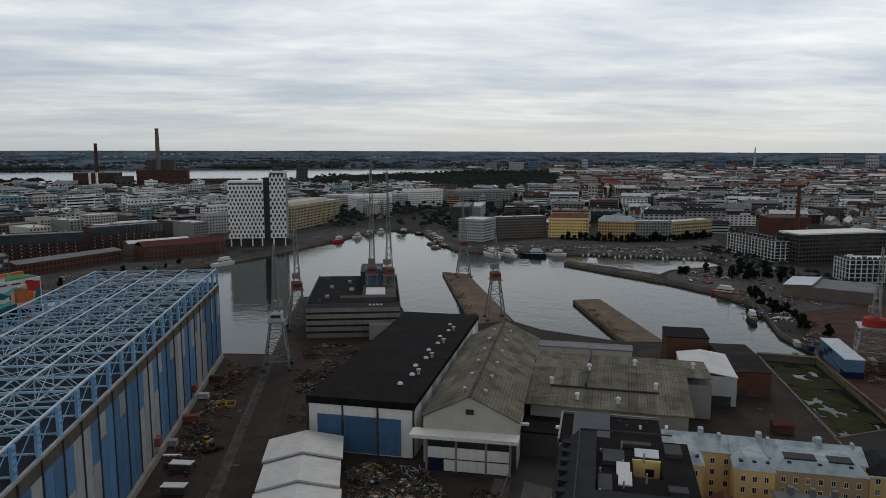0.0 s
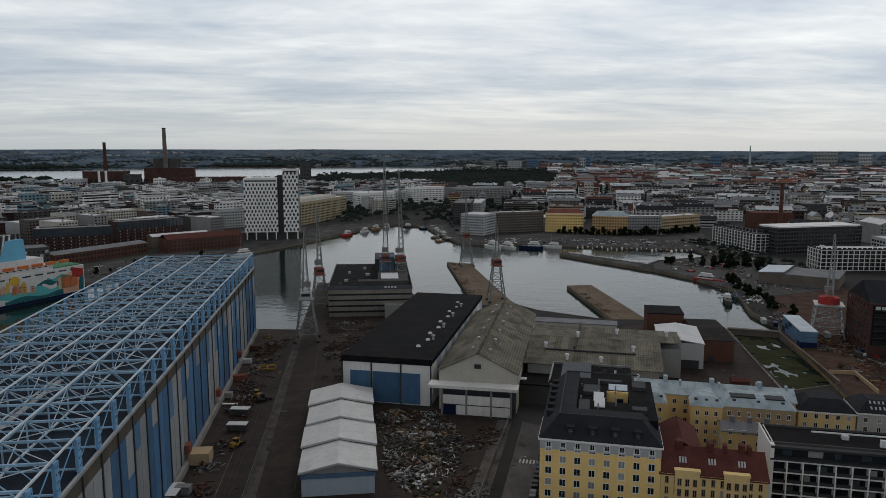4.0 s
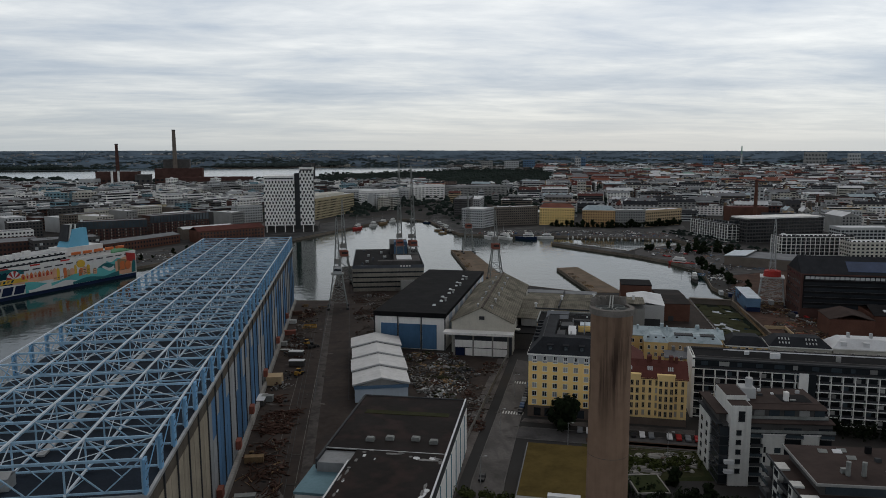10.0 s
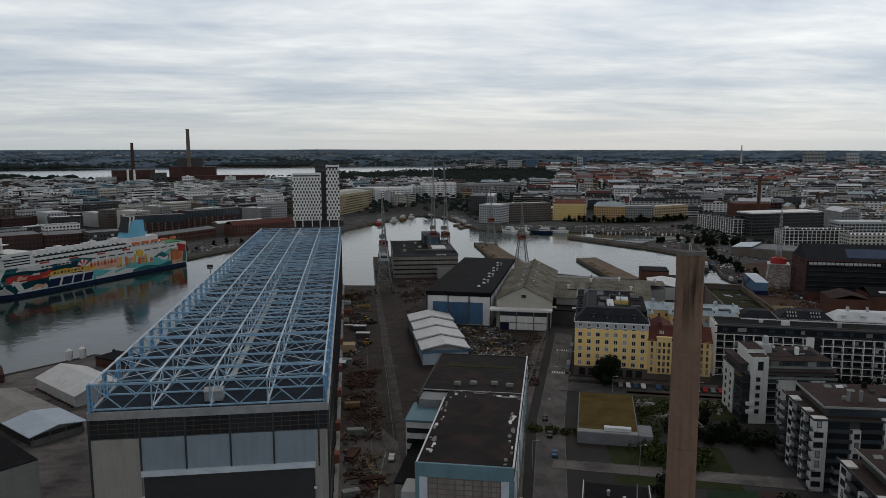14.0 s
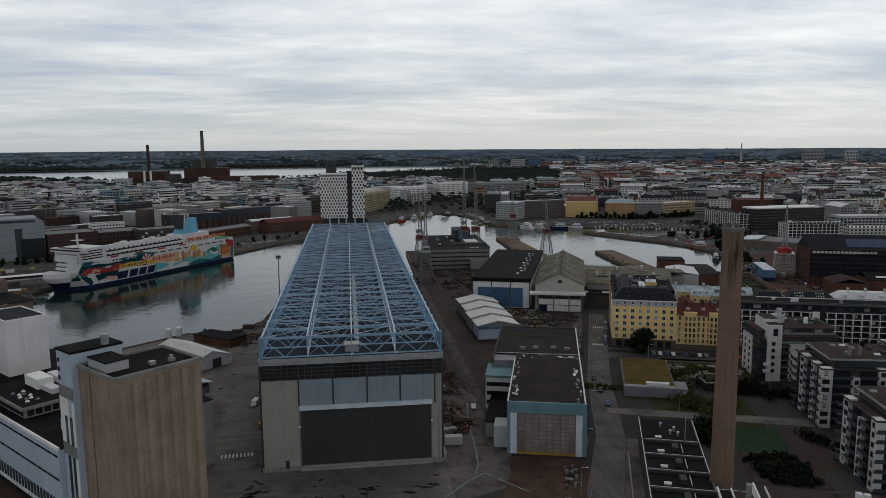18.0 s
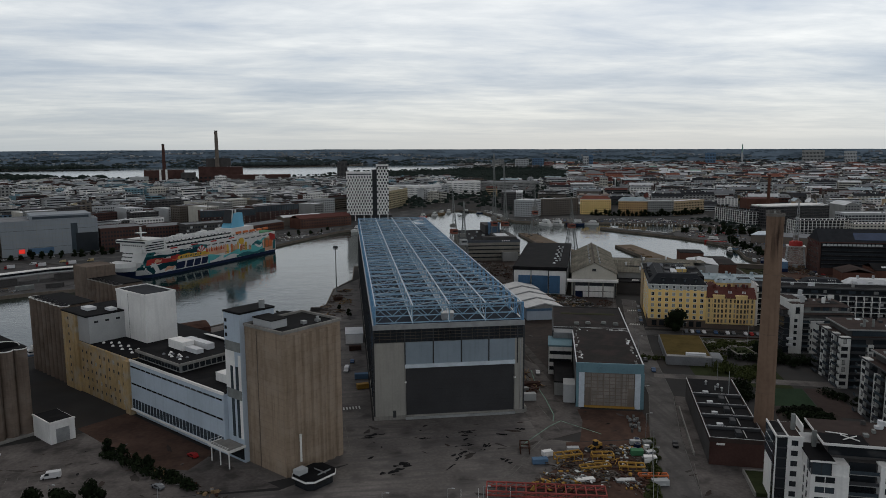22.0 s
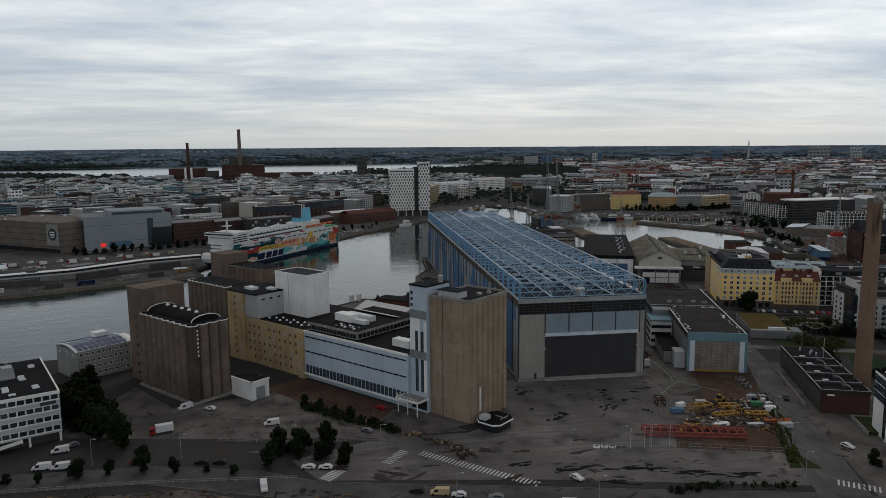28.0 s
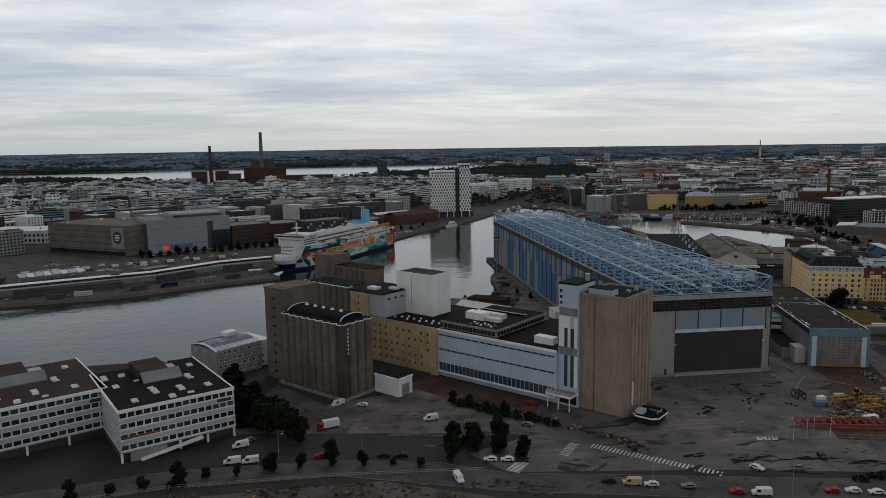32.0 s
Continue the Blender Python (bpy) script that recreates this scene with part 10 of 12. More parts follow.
# scattered settlement on the far slopes, in villages
for i in range(110):
    a0, u0 = radians(rc.uniform(-44, 54)), rc.uniform(0.1, 0.86) ** 1.2
    wide, tone_ = rc.uniform(0.004, 0.02), rc.choice(["lightgrey_wall", "grey_wall", "roof_grey", "grey_wall", "roof_grey"])
    for k in range(rc.randrange(3, 14)):
        a, u = a0 + rc.gauss(0, wide), min(0.93, max(0.02, u0 + rc.gauss(0, 0.02)))
        x, y, z = hill_point(a, u)
        far.box(x, y, -math.degrees(a), rc.uniform(5, 22), 5, z - 2, z + rc.choice([3, 4, 5, 6, 8]), tone_, "roof_grey")
for i in range(420):
    a, r = radians(rc.uniform(-2, 50)), rc.uniform(3500, 4560)
    x, y = -60 + r * math.sin(a), -150 + r * math.cos(a)
    if not at_water(x, y) and not inside(x, y, PARK):
        far.house(x, y, rc.uniform(-30, 30), rc.uniform(14, 50), 14, rc.choice([6, 9, 12, 16]), rc.choice(["grey_wall", "lightgrey_wall", "white", "offwhite", "brown_wall"]), rc.choice(["roof_grey", "roof_light", "dark_roof", "red_roof"]), 0, 2)
me = bpy.data.meshes.new("distant_city")
me.from_pydata(far.v, [], far.f)
for nm in far.names:
    me.materials.append(M[nm])
me.polygons.foreach_set("material_index", far.m)
solo("distant_city", me, None, "far dense city of pale walls and red and grey roofs", "city", "stuff")

for k_, (x, y, w, h) in enumerate(((1130, 3300, 26, 58), (1165, 3310, 18, 62), (2480, 3500, 120, 80), (2700, 3450, 60, 74), (1900, 3500, 50, 70), (700, 3500, 60, 40), (820, 3480, 70, 42), (920, 3500, 60, 46))):
    strip_house("far_block", x, y, x + w, y - 8, 20, h, ["lightgrey_wall", "blue_wall", "grey_wall"][k_ % 3], "roof_grey", "tall far apartment block", 4, h / 4.2, 3, 8, group="far blocks")


# ---- woods ----
def blob(s, x, y, z, r, rng):
    """A lumpy low crown."""
    v = []
    for (a, b) in ((0, 0.9), (0.62, 0.62), (1.0, 0.0)):
        n = 1 if a == 0 else 6
        for i in range(n):
            t = 2 * math.pi * (i + (0.5 if a > 0.6 else 0)) / n
            k = rng.uniform(0.75, 1.2)
            v.append((x + r * a * k * math.cos(t), y + r * a * k * math.sin(t), z + r * (b + 0.35) * rng.uniform(0.8, 1.15)))
    f = [(0, 1 + i, 1 + (i + 1) % 6) for i in range(6)] + [(1 + i, 7 + i, 1 + (i + 1) % 6) for i in range(6)] + [(1 + (i + 1) % 6, 7 + i, 7 + (i + 1) % 6) for i in range(6)]
    s.add(v, f)


def woods(name, poly, n, r0, r1, label, seed, z=0.0, leaf="leaf_far"):
    rng = random.Random(seed)
    s = Shape()
    xs, ys = [p[0] for p in poly], [p[1] for p in poly]
    k = 0
    while k < n:
        x, y = rng.uniform(min(xs), max(xs)), rng.uniform(min(ys), max(ys))
        if inside(x, y, poly):
            r = rng.uniform(r0, r1)
            blob(s, x, y, z + r * 0.4, r, rng)
            k += 1
    solo(name, s, M[leaf], label, "woods", "stuff")


woods("park_woods", PARK, 7600, 5, 9, "dense dark green park woods", 3)
for i, isle in enumerate(ISLES):
    sheet("islet_%s" % "abcdef"[i], isle, "land", "low dark islet shore", "island", 0.0, 3.0)
    woods("islet_woods", isle, 500, 7, 12, "dark wooded islet", 4 + i)
woods("headland_woods", HEADLAND, 7000, 2.0, 3.4, "dark wooded headland between park and bay", 6)
woods("peninsula_woods", [(-690, 4085), (-335, 4045), (-30, 4250), (90, 4500), (100, 4560), (-780, 4560), (-740, 4200)], 900, 9, 15, "dark wooded peninsula across the bay", 7, leaf="leaf_bay_haze")
woods("shore_woods", [(-4200, 3320), (-2600, 3720), (-2000, 3970), (-1700, 4080), (-1500, 4220), (-1400, 4560), (-2400, 4300), (-4200, 3600)], 1600, 9, 15, "dark wooded far shore", 8, leaf="leaf_bay_haze")
woods("suburb_woods", [(640, 4250), (920, 3560), (1500, 3560), (2900, 3300), (3300, 3500), (2400, 4300), (1500, 4560), (560, 4600)], 3200, 7, 13, "dark trees among the far suburbs", 12, leaf="leaf_bay_haze")
woods("west_woods", [(-1300, 2140), (-900, 2240), (-830, 2310), (-1100, 2260), (-1900, 2130)], 300, 8, 14, "dark shore woods", 9)


def hill_woods():
    """Tree belts on the far slopes, thick below and thinning out to the skyline."""
    rng = random.Random(31)
    near_s, far_s = Shape(), Shape()
    for i in range(15000):
        a, u = radians(rng.uniform(-46, 56)), rng.random() ** 1.25
        if 0.40 < u < 0.52 and radians(-8.4) < a < radians(-2.4):
            continue
        if noise.noise((a * 22, u * 7, 9.0)) + 0.5 * noise.noise((a * 90, u * 16, 2.0)) < -0.12 + 0.3 * u * u:
            continue
        x, y, z = hill_point(a, u)
        r = rng.uniform(4.5, 9.5) * (1.1 - 0.5 * u)
        s_, k0 = (near_s if u < 0.42 else far_s), len((near_s if u < 0.42 else far_s).v)
        blob(s_, x, y, 0, r, rng)
        s_.v[k0:] = [(p * 1.0 + (p - x) * 0.7, q, z - 2.0 + h * 0.62) for p, q, h in s_.v[k0:]]
    solo("hill_woods_near", near_s, M["leaf_bay_haze"], "dark tree belts on the far slopes", "woods", "stuff")
    solo("hill_woods_far", far_s, M["leaf_haze"], "tree belts near the skyline in a haze-blue tint", "woods", "stuff")


hill_woods()

# ---- vehicles ----
def car_master(colour, word, kind="car"):
    cat = {"car": "car", "van": "van", "truck": "truck"}[kind]
    t = base({"car": "parked_car", "van": "delivery_van", "truck": "box_truck"}[kind], 0, -600, 0, f"{word} {cat} standing on asphalt", cat, group=f"parked {cat}s")
    if kind == "car":
        L, W = 4.4, 1.8
        prof = [(0, 0.35), (0, 0.75), (0.15, 0.9), (1.2, 1.0), (1.9, 1.42), (3.4, 1.45), (4.1, 0.98), (4.4, 0.9), (4.4, 0.35)]
        glass = [(1.35, 0.98), (1.95, 1.36), (3.35, 1.38), (3.95, 0.98)]
    elif kind == "van":
        L, W = 5.6, 2.0
        prof = [(0, 0.4), (0, 1.0), (0.9, 1.25), (1.5, 2.2), (5.5, 2.3), (5.6, 2.2), (5.6, 0.4)]
        glass = [(0.95, 1.25), (1.45, 2.05), (2.4, 2.05), (2.4, 1.25)]
    else:
        L, W = 8.2, 2.4
        prof = [(0, 0.5), (0, 1.6), (0.3, 2.6), (1.9, 2.6), (1.9, 0.5)]
        glass = [(0.05, 1.6), (0.3, 2.4), (1.3, 2.4), (1.3, 1.6)]

    def extrude(pts, w0, w1):
        n = len(pts)
        v = [(x, w0, z) for x, z in pts] + [(x, w1, z) for x, z in pts]
        return v, [tuple(range(n)), tuple(range(2 * n - 1, n - 1, -1))] + [(i, n + i, n + (i + 1) % n, (i + 1) % n) for i in range(n)]

    part("body", Shape().add(*extrude(prof, -W / 2, W / 2)), M[colour], t)
    part("window_band", Shape().add(*extrude(glass, -W / 2 - 0.02, W / 2 + 0.02)), M["glass"], t)
    if kind == "truck":
        part("cargo_box", Shape().box(2.1, -1.25, 0.9, L, 1.25, 3.4), M["car_white"], t, "white cargo box")
    for x in (0.8, L - 0.9):
        for y in (-W / 2 + 0.05, W / 2 - 0.05):
            w = [(x + 0.34 * math.cos(a), 0.34 + 0.34 * math.sin(a)) for a in [i * math.pi / 5 for i in range(10)]]
            part("wheel", Shape().add(*extrude(w, y - 0.1, y + 0.1)), M["tyre"], t)
    return t


CARS = {k: car_master(*k) for k in (("car_white", "white", "car"), ("car_black", "black", "car"), ("car_grey", "grey", "car"), ("car_red", "red", "car"), ("car_blue", "dark blue", "car"),
                                    ("car_white", "white", "van"), ("car_beige", "beige", "van"), ("car_red", "red", "truck"))}
used = set()


def park(x, y, rz, colour="car_grey", kind="car", z=0.07):
    k = next(q for q in CARS if q[0] == colour and q[2] == kind)
    m = pose(x, y, z, 0, 0, rz)
    if k not in used:
        used.add(k)
        CARS[k].matrix_world = m
        return CARS[k]
    return copy_thing(CARS[k], m)


for x, y, rz, c, k in ((37.4, -86.5, 110, "car_white", "car"), (43.3, -40.3, 68, "car_black", "car"), (-202, -37, 20, "car_red", "truck"), (-197, -13, 40, "car_white", "van"), (-187, -13, -20, "car_white", "car"), (-162, -34, 10, "car_white", "van"), (-146, -72.5, -10, "car_white", "car"), (-140.5, -73.5, -10, "car_white", "car"),
                       (-156, -88, 100, "car_white", "van"), (-113, -93.5, -14, "car_black", "car"), (-107, -96, -14, "car_beige", "van"), (-101, -98, -14, "car_white", "car"), (-90.5, -101, -14, "car_grey", "car"), (-60, -95, 120, "car_white", "car"),
                       (-36, -91, 80, "car_black", "car"), (-78, -106.5, -14, "car_red", "car"), (-72, -108.5, -14, "car_white", "van"), (-181, -63.5, -6, "car_black", "car"), (-175, -64.5, -6, "car_black", "car"), (-202, -60.8, 4, "car_red", "car"),
                       (-232, -61, 6, "car_white", "van"), (-231, -48.5, 20, "car_white", "van"), (-226, -61.5, 6, "car_white", "van"), (-228, -44, 30, "car_grey", "car"), (24, -60, 70, "car_black", "car"), (-50, -110.5, -14, "car_red", "car"), (-44, -111.5, -14, "car_white", "car"),
                       (-38, -113.5, -14, "car_white", "car"), (-126, -44, -40, "car_grey", "car"), (-68, 60, 80, "car_white", "van"), (-65, 74, 85, "car_blue", "car"), (28, 25, 74, "car_blue", "car"), (18, 44, 80, "car_white", "car"), (-120, -22, -47, "car_red", "car")):
    park(x, y, rz, c, k)
rv = random.Random(21)
for i in range(8):
    u = i / 7
    park(101.2 + 15.4 * u, 125 + 42 * u, 70, ["car_black", "car_blue", "car_grey", "car_black", "car_black", "car_blue", "car_black", "car_grey"][i])
for i in range(14):
    if i in (4, 9):
        continue
    park(118 + i * 2.9, 103.5 - i * 1.03, 72, rv.choice(["car_black", "car_grey", "car_black", "car_white", "car_red", "car_blue"]))
for i in range(9):
    park(57 + i * 0.9 + 14, 20 + i * 5.2 + 20, 72, rv.choice(["car_black", "car_grey", "car_blue"])) if i % 3 == 0 else None
for i in range(18):
    a = i / 17
    park(210 + 200 * a, 712 - 62 * a + rv.uniform(-2, 2), -17 + rv.choice([0, 70]), rv.choice(["car_white", "car_grey", "car_black", "car_blue", "car_white"]))
for i in range(18):
    a = i / 17
    park(-385 + 150 * a, 448 + 72 * a, 26, rv.choice(["car_white", "car_grey", "car_black", "car_white"]))
for i in range(14):
    park(322 + rv.uniform(0, 60), 500 + rv.uniform(0, 50), rv.choice([10, 100]), rv.choice(["car_white", "car_grey", "car_black", "car_red"]))
for i in range(12):
    park(296 + rv.uniform(0, 30), 236 + rv.uniform(0, 60), rv.choice([10, 100]), rv.choice(["car_white", "car_grey", "car_black", "car_red"]))


for i in range(16):
    park(-470 + 11 * i + rv.uniform(-3, 3), 366 + 4.4 * i + rv.uniform(-5, 5), 22, rv.choice(["car_white", "car_white", "car_beige"]), "van") if i % 2 else park(-470 + 11 * i, 352 + 4.4 * i, 22, "car_red", "truck")


for i in range(20):
    a = i / 19
    park(412 - 50 * a + rv.uniform(-1, 1), 640 - 180 * a + rv.uniform(-6, 6), rv.choice([68, -20]), rv.choice(["car_white", "car_grey", "car_black", "car_black", "car_blue"]))


# ---- trees ----
def tree_master(seed, h, r):
    rng = random.Random(seed)
    t = base("street_tree", 0, -650, 0, "dark green leafy tree with an uneven crown", "tree", group="street trees")
    tr = Shape().tube(0, 0, -0.3, h * 0.45, 0.24, 0.15, 8)
    tips = []
    for i in range(7):
        a, up_ = 2 * math.pi * i / 7 + rng.uniform(-0.4, 0.4), rng.uniform(0.2, 0.75)
        p = Vector((0, 0, h * rng.uniform(0.15, 0.35)))
        q = Vector((math.cos(a) * r * (1.0 - up_ * 0.7), math.sin(a) * r * (1.0 - up_ * 0.7), h * up_))
        tr.beam(p, q, 0.12)
        tips.append(q)
    part("trunk", tr, M["bark"], t)
    s = Shape()
    clumps = [(q, r * rng.uniform(0.4, 0.62)) for q in tips] + [(Vector((rng.uniform(-.3, .3) * r, rng.uniform(-.3, .3) * r, h * rng.uniform(0.14, 0.9))), r * rng.uniform(0.4, 0.6)) for _ in range(8)]
    for c, cr in clumps:
        for _ in range(85):
            d = Vector((rng.gauss(0, 1), rng.gauss(0, 1), rng.gauss(0, 0.8))).normalized()
            p = c + d * cr * rng.uniform(0.55, 1.05)
            n = (d + Vector((rng.uniform(-.6, .6), rng.uniform(-.6, .6), rng.uniform(-.2, .8)))).normalized()
            a = n.orthogonal().normalized()
            b = n.cross(a)
            w = rng.uniform(0.28, 0.6)
            s.add([tuple(p + a * w), tuple(p + b * w * 0.8), tuple(p - a * w), tuple(p - b * w * 0.8)], [(0, 1, 2, 3)])
    part("crown", s, M["leaf"], t)
    return t


TREES = [tree_master(1, 9.2, 2.7), tree_master(2, 8.2, 2.5), tree_master(3, 10.4, 2.9)]
tree_used = set()


def plant(x, y, k, size=1.0, turn=0.0):
    m = pose(x, y, -1.1 * size, 0, 0, turn)
    if k not in tree_used and size == 1.0:
        tree_used.add(k)
        TREES[k].matrix_world = m
        return
    t = copy_thing(TREES[k], m)
    t.scale = (size, size, size)


plant(-244, -74, 0), plant(-216, -68, 1), plant(-196.5, -67, 2)
rt = random.Random(5)
for x, y, sz in ((-186, -70, 0.8), (-167, -73, 0.7), (-156, -70.5, 1.3), (-148, -65, 1.1), (-139.5, -66.5, 1.4), (-132, -70.5, 1.2), (-275, -77, 0.9), (-263, -77, 0.8), (-254, -75, 0.9), (-209, -48, 1.9), (-213, -42, 2.1), (-219, -36, 2.3), (-224, -30, 2.2), (-230, -24, 2.3), (-236, -18, 2.2), (-238, -8, 2.0), (-240, 4, 2.0), (-240, 16, 1.9), (-228, -14, 2.1), (-220, -24, 2.0),
                 (-148, -15, 0.8), (-142, -20, 0.7), (-136, -26, 0.6), (-130, -33, 0.8), (-122, -40, 0.7), (-116, -46, 0.6), (-155, -60, 1.1), (-236, -70, 0.7), (-226, -71, 0.6), (-206, -68, 0.8), (-176, -70, 0.5),
                 (114, 109, 2.7), (-147, -58, 1.7), (-154, -59, 1.5), (-138, -60, 1.5), (126, 44, 1.0), (132, 46, 1.1), (138, 38, 1.0), (134, 62, 1.0), (140, 52, 1.0), (156, 40, 1.2), (166, 36, 1.1),
                 (172, 42, 1.0), (176, 74, 1.2), (186, 70, 1.3), (198, 64, 1.2), (150, -8, 1.1), (160, -14, 1.0), (112, -60, 1.2), (120, -66, 1.0), (86, -70, 1.0), (36, -98, 0.9), (40, -104, 0.7), (-66, 176, 0.7), (-72, 190, 0.6), (-110, 186, 0.5)):
    plant(x, y, rt.randrange(3), sz * 0.8, rt.uniform(0, 360))
for i in range(30):
    a = i / 29
    plant(300 + 175 * a, 782 - 30 * math.sin(a * 3), rt.randrange(3), rt.uniform(0.9, 1.4), rt.uniform(0, 360))
for i in range(20):
    plant(-392 + 8 * i, 436 + 3.6 * i + rt.uniform(-4, 4), rt.randrange(3), rt.uniform(0.8, 1.2), rt.uniform(0, 360))
for i in range(24):
    plant(rt.uniform(330, 420), rt.uniform(500, 560) + 0, rt.randrange(3), rt.uniform(0.8, 1.3), rt.uniform(0, 360))


def city_trees():
    rng = random.Random(77)
    s = Shape()
    n = 0
    for i in range(60):
        blob(s, rng.uniform(40, 145), rng.uniform(1060, 1160), 3, rng.uniform(3, 5), rng)
        blob(s, rng.uniform(175, 205), rng.uniform(780, 1120), 3, rng.uniform(2.5, 4), rng)
        blob(s, rng.uniform(410, 470), rng.uniform(590, 690), 1.5, rng.uniform(1.6, 3), rng)
        blob(s, rng.uniform(396, 440), rng.uniform(470, 680), 1.8, rng.uniform(2, 3.4), rng)
    while n < 7500:
        x, y = rng.uniform(-1200, 2300), rng.uniform(1000, 3500) if n % 3 else rng.uniform(900, 1700)
        if at_water(x, y) or abs(x - 40) > (y + 320) * 0.78:
            continue
        blob(s, x, y, rng.uniform(2, 5), rng.uniform(3.5, 7.5), rng)
        n += 1
    solo("city_greenery", s, M["leaf_far"], "scattered dark street and courtyard trees of the far city", "trees", "stuff")


city_trees()


# ---- yard things ----
def ground_patches():
    """Repairs, puddles and worn spots on the asphalt, each a thin irregular sheet."""
    rng = random.Random(61)
    zones = [((-62, -36, -2, -6), 30, "asphalt"), ((-70, -106, 12, -78), 60, "asphalt"), ((-215, -44, -120, -10), 60, "lot"), ((-300, -150, -80, -92), 120, "lot"), ((-230, -62, -120, -48), 24, "lot"), ((3, 20, 34, 340), 110, "yard"),
             ((-120, 70, -62, 200), 60, "yard"), ((10, -110, 50, 0), 24, "lot"), ((200, 215, 235, 255), 24, "lot"), ((84, 120, 118, 190), 14, "lot"), ((40, 240, 90, 370), 40, "yard")]
    shapes = {k: Shape() for k in ("tar", "bare", "mud", "damp")}
    for k, ((x0, y0, x1, y1), n, _) in enumerate(zones):
        for i in range(n):
            x, y = rng.uniform(x0, x1), rng.uniform(y0, y1)
            if at_water(x, y):
                continue
            r, turn, sq = rng.uniform(0.5, 3.2) * rng.random() + 0.3, rng.choice([0.1, 0.5, 1.9, 2.4]) + rng.gauss(0, 0.25), rng.uniform(0.14, 0.5)
            m = 16
            wob = [rng.uniform(-0.22, 0.22) for _ in range(4)]
            pts = []
            for j in range(m):
                a = 2 * math.pi * j / m
                q = r * (0.9 + wob[0] * math.cos(a) + wob[1] * math.sin(2 * a) + wob[2] * math.cos(3 * a + 1) + wob[3] * math.sin(5 * a)) * rng.uniform(0.92, 1.08)
                u, w = q * math.cos(a), q * sq * math.sin(a)
                pts.append((x + u * math.cos(turn) - w * math.sin(turn), y + u * math.sin(turn) + w * math.cos(turn)))
            z = 0.075 + 0.0006 * (i % 20) + 0.0007 * k
            shapes[rng.choice(["damp", "damp", "bare", "mud", "tar"] if r < 1.6 else ["damp", "damp", "bare", "mud"])].prism(pts, z - 0.05, z)
    for i in range(90):                                 # wide damp stains of the empty plot and the streets
        x, y = (rng.uniform(-290, -95), rng.uniform(-150, -100)) if i < 60 else (rng.uniform(-140, -10), rng.uniform(-112, -62))
        r, turn, sq = rng.uniform(1.5, 6.5), rng.choice([0.05, -0.2, 0.3]) + rng.gauss(0, 0.2), rng.uniform(0.12, 0.4)
        pts = []
        for j in range(22):
            a = 2 * math.pi * j / 22
            q = r * (0.8 + 0.25 * math.sin(2 * a + i) + 0.2 * math.sin(3 * a + 2 * i) + rng.uniform(-0.14, 0.14))
            u, w = q * math.cos(a), q * sq * math.sin(a)
            pts.append((x + u * math.cos(turn) - w * math.sin(turn), y + u * math.sin(turn) + w * math.cos(turn)))
        z = 0.064 + 0.0003 * i
        shapes["damp" if i % 3 else "mud"].prism(pts, z - 0.05, z)
    for i, (x, y, r, sq, turn) in enumerate(((-39.6, -19.4, 1.6, .4, .2), (-31, -36, 2.0, .6, .9), (-50, -39, 3.2, .55, .1), (-52, -44, 3.0, .5, .3), (-24.5, -16, 2.6, .3, .3), (-20.6, -29.5, 2.2, .5, 1.0), (-58, -14, 3.6, .3, .2), (-16, -41, 1.6, .8, 0), (-26, -22, 1.6, .5, .6), (-27, -27, 1.8, .4, .2),
                                             (-28, -32, 2.2, .4, .4), (-12, -20, 2.0, .3, -.4), (-5, -16, 1.6, .4, 0), (-34, -43, 2.4, .12, .8), (-60, -86, 6, .25, .1), (-40, -88, 8, .2, -.1), (-24, -94, 7, .2, -.2), (-48, -97, 7, .18, -.2), (-10, -98, 6, .2, -.2), (-75, -80, 4, .3, .2))):
        for j in range(8):
            u, w = r * rng.gauss(0, 0.55), r * sq * rng.gauss(0, 0.7)
            n_ = 18
            px, py, rr = x + u * math.cos(turn) - w * math.sin(turn), y + u * math.sin(turn) + w * math.cos(turn), r * rng.uniform(0.12, 0.6)
            pts = []
            for q in range(n_):
                a, d = 2 * math.pi * q / n_, rr * (0.9 + 0.25 * math.sin(3 * q / n_ * 6.283 + i) + rng.uniform(-0.15, 0.15))
                uu, ww = d * math.cos(a), d * sq * math.sin(a)
                pts.append((px + uu * math.cos(turn) - ww * math.sin(turn), py + uu * math.sin(turn) + ww * math.cos(turn)))
            z = 0.095 + 0.0008 * i + 0.002 * j
            shapes["tar"].prism(pts, z - 0.06, z)
    for k, m, lab in (("tar", "felt", "black tar and oil stains on the asphalt"), ("damp", "damp", "dark damp spots and old repairs on the asphalt"), ("bare", "paving", "pale worn patches of asphalt"), ("mud", "yard", "brown muddy patches on the yards")):
        solo("ground_patch", shapes[k], M[m], lab, "patch", "stuff")


ground_patches()


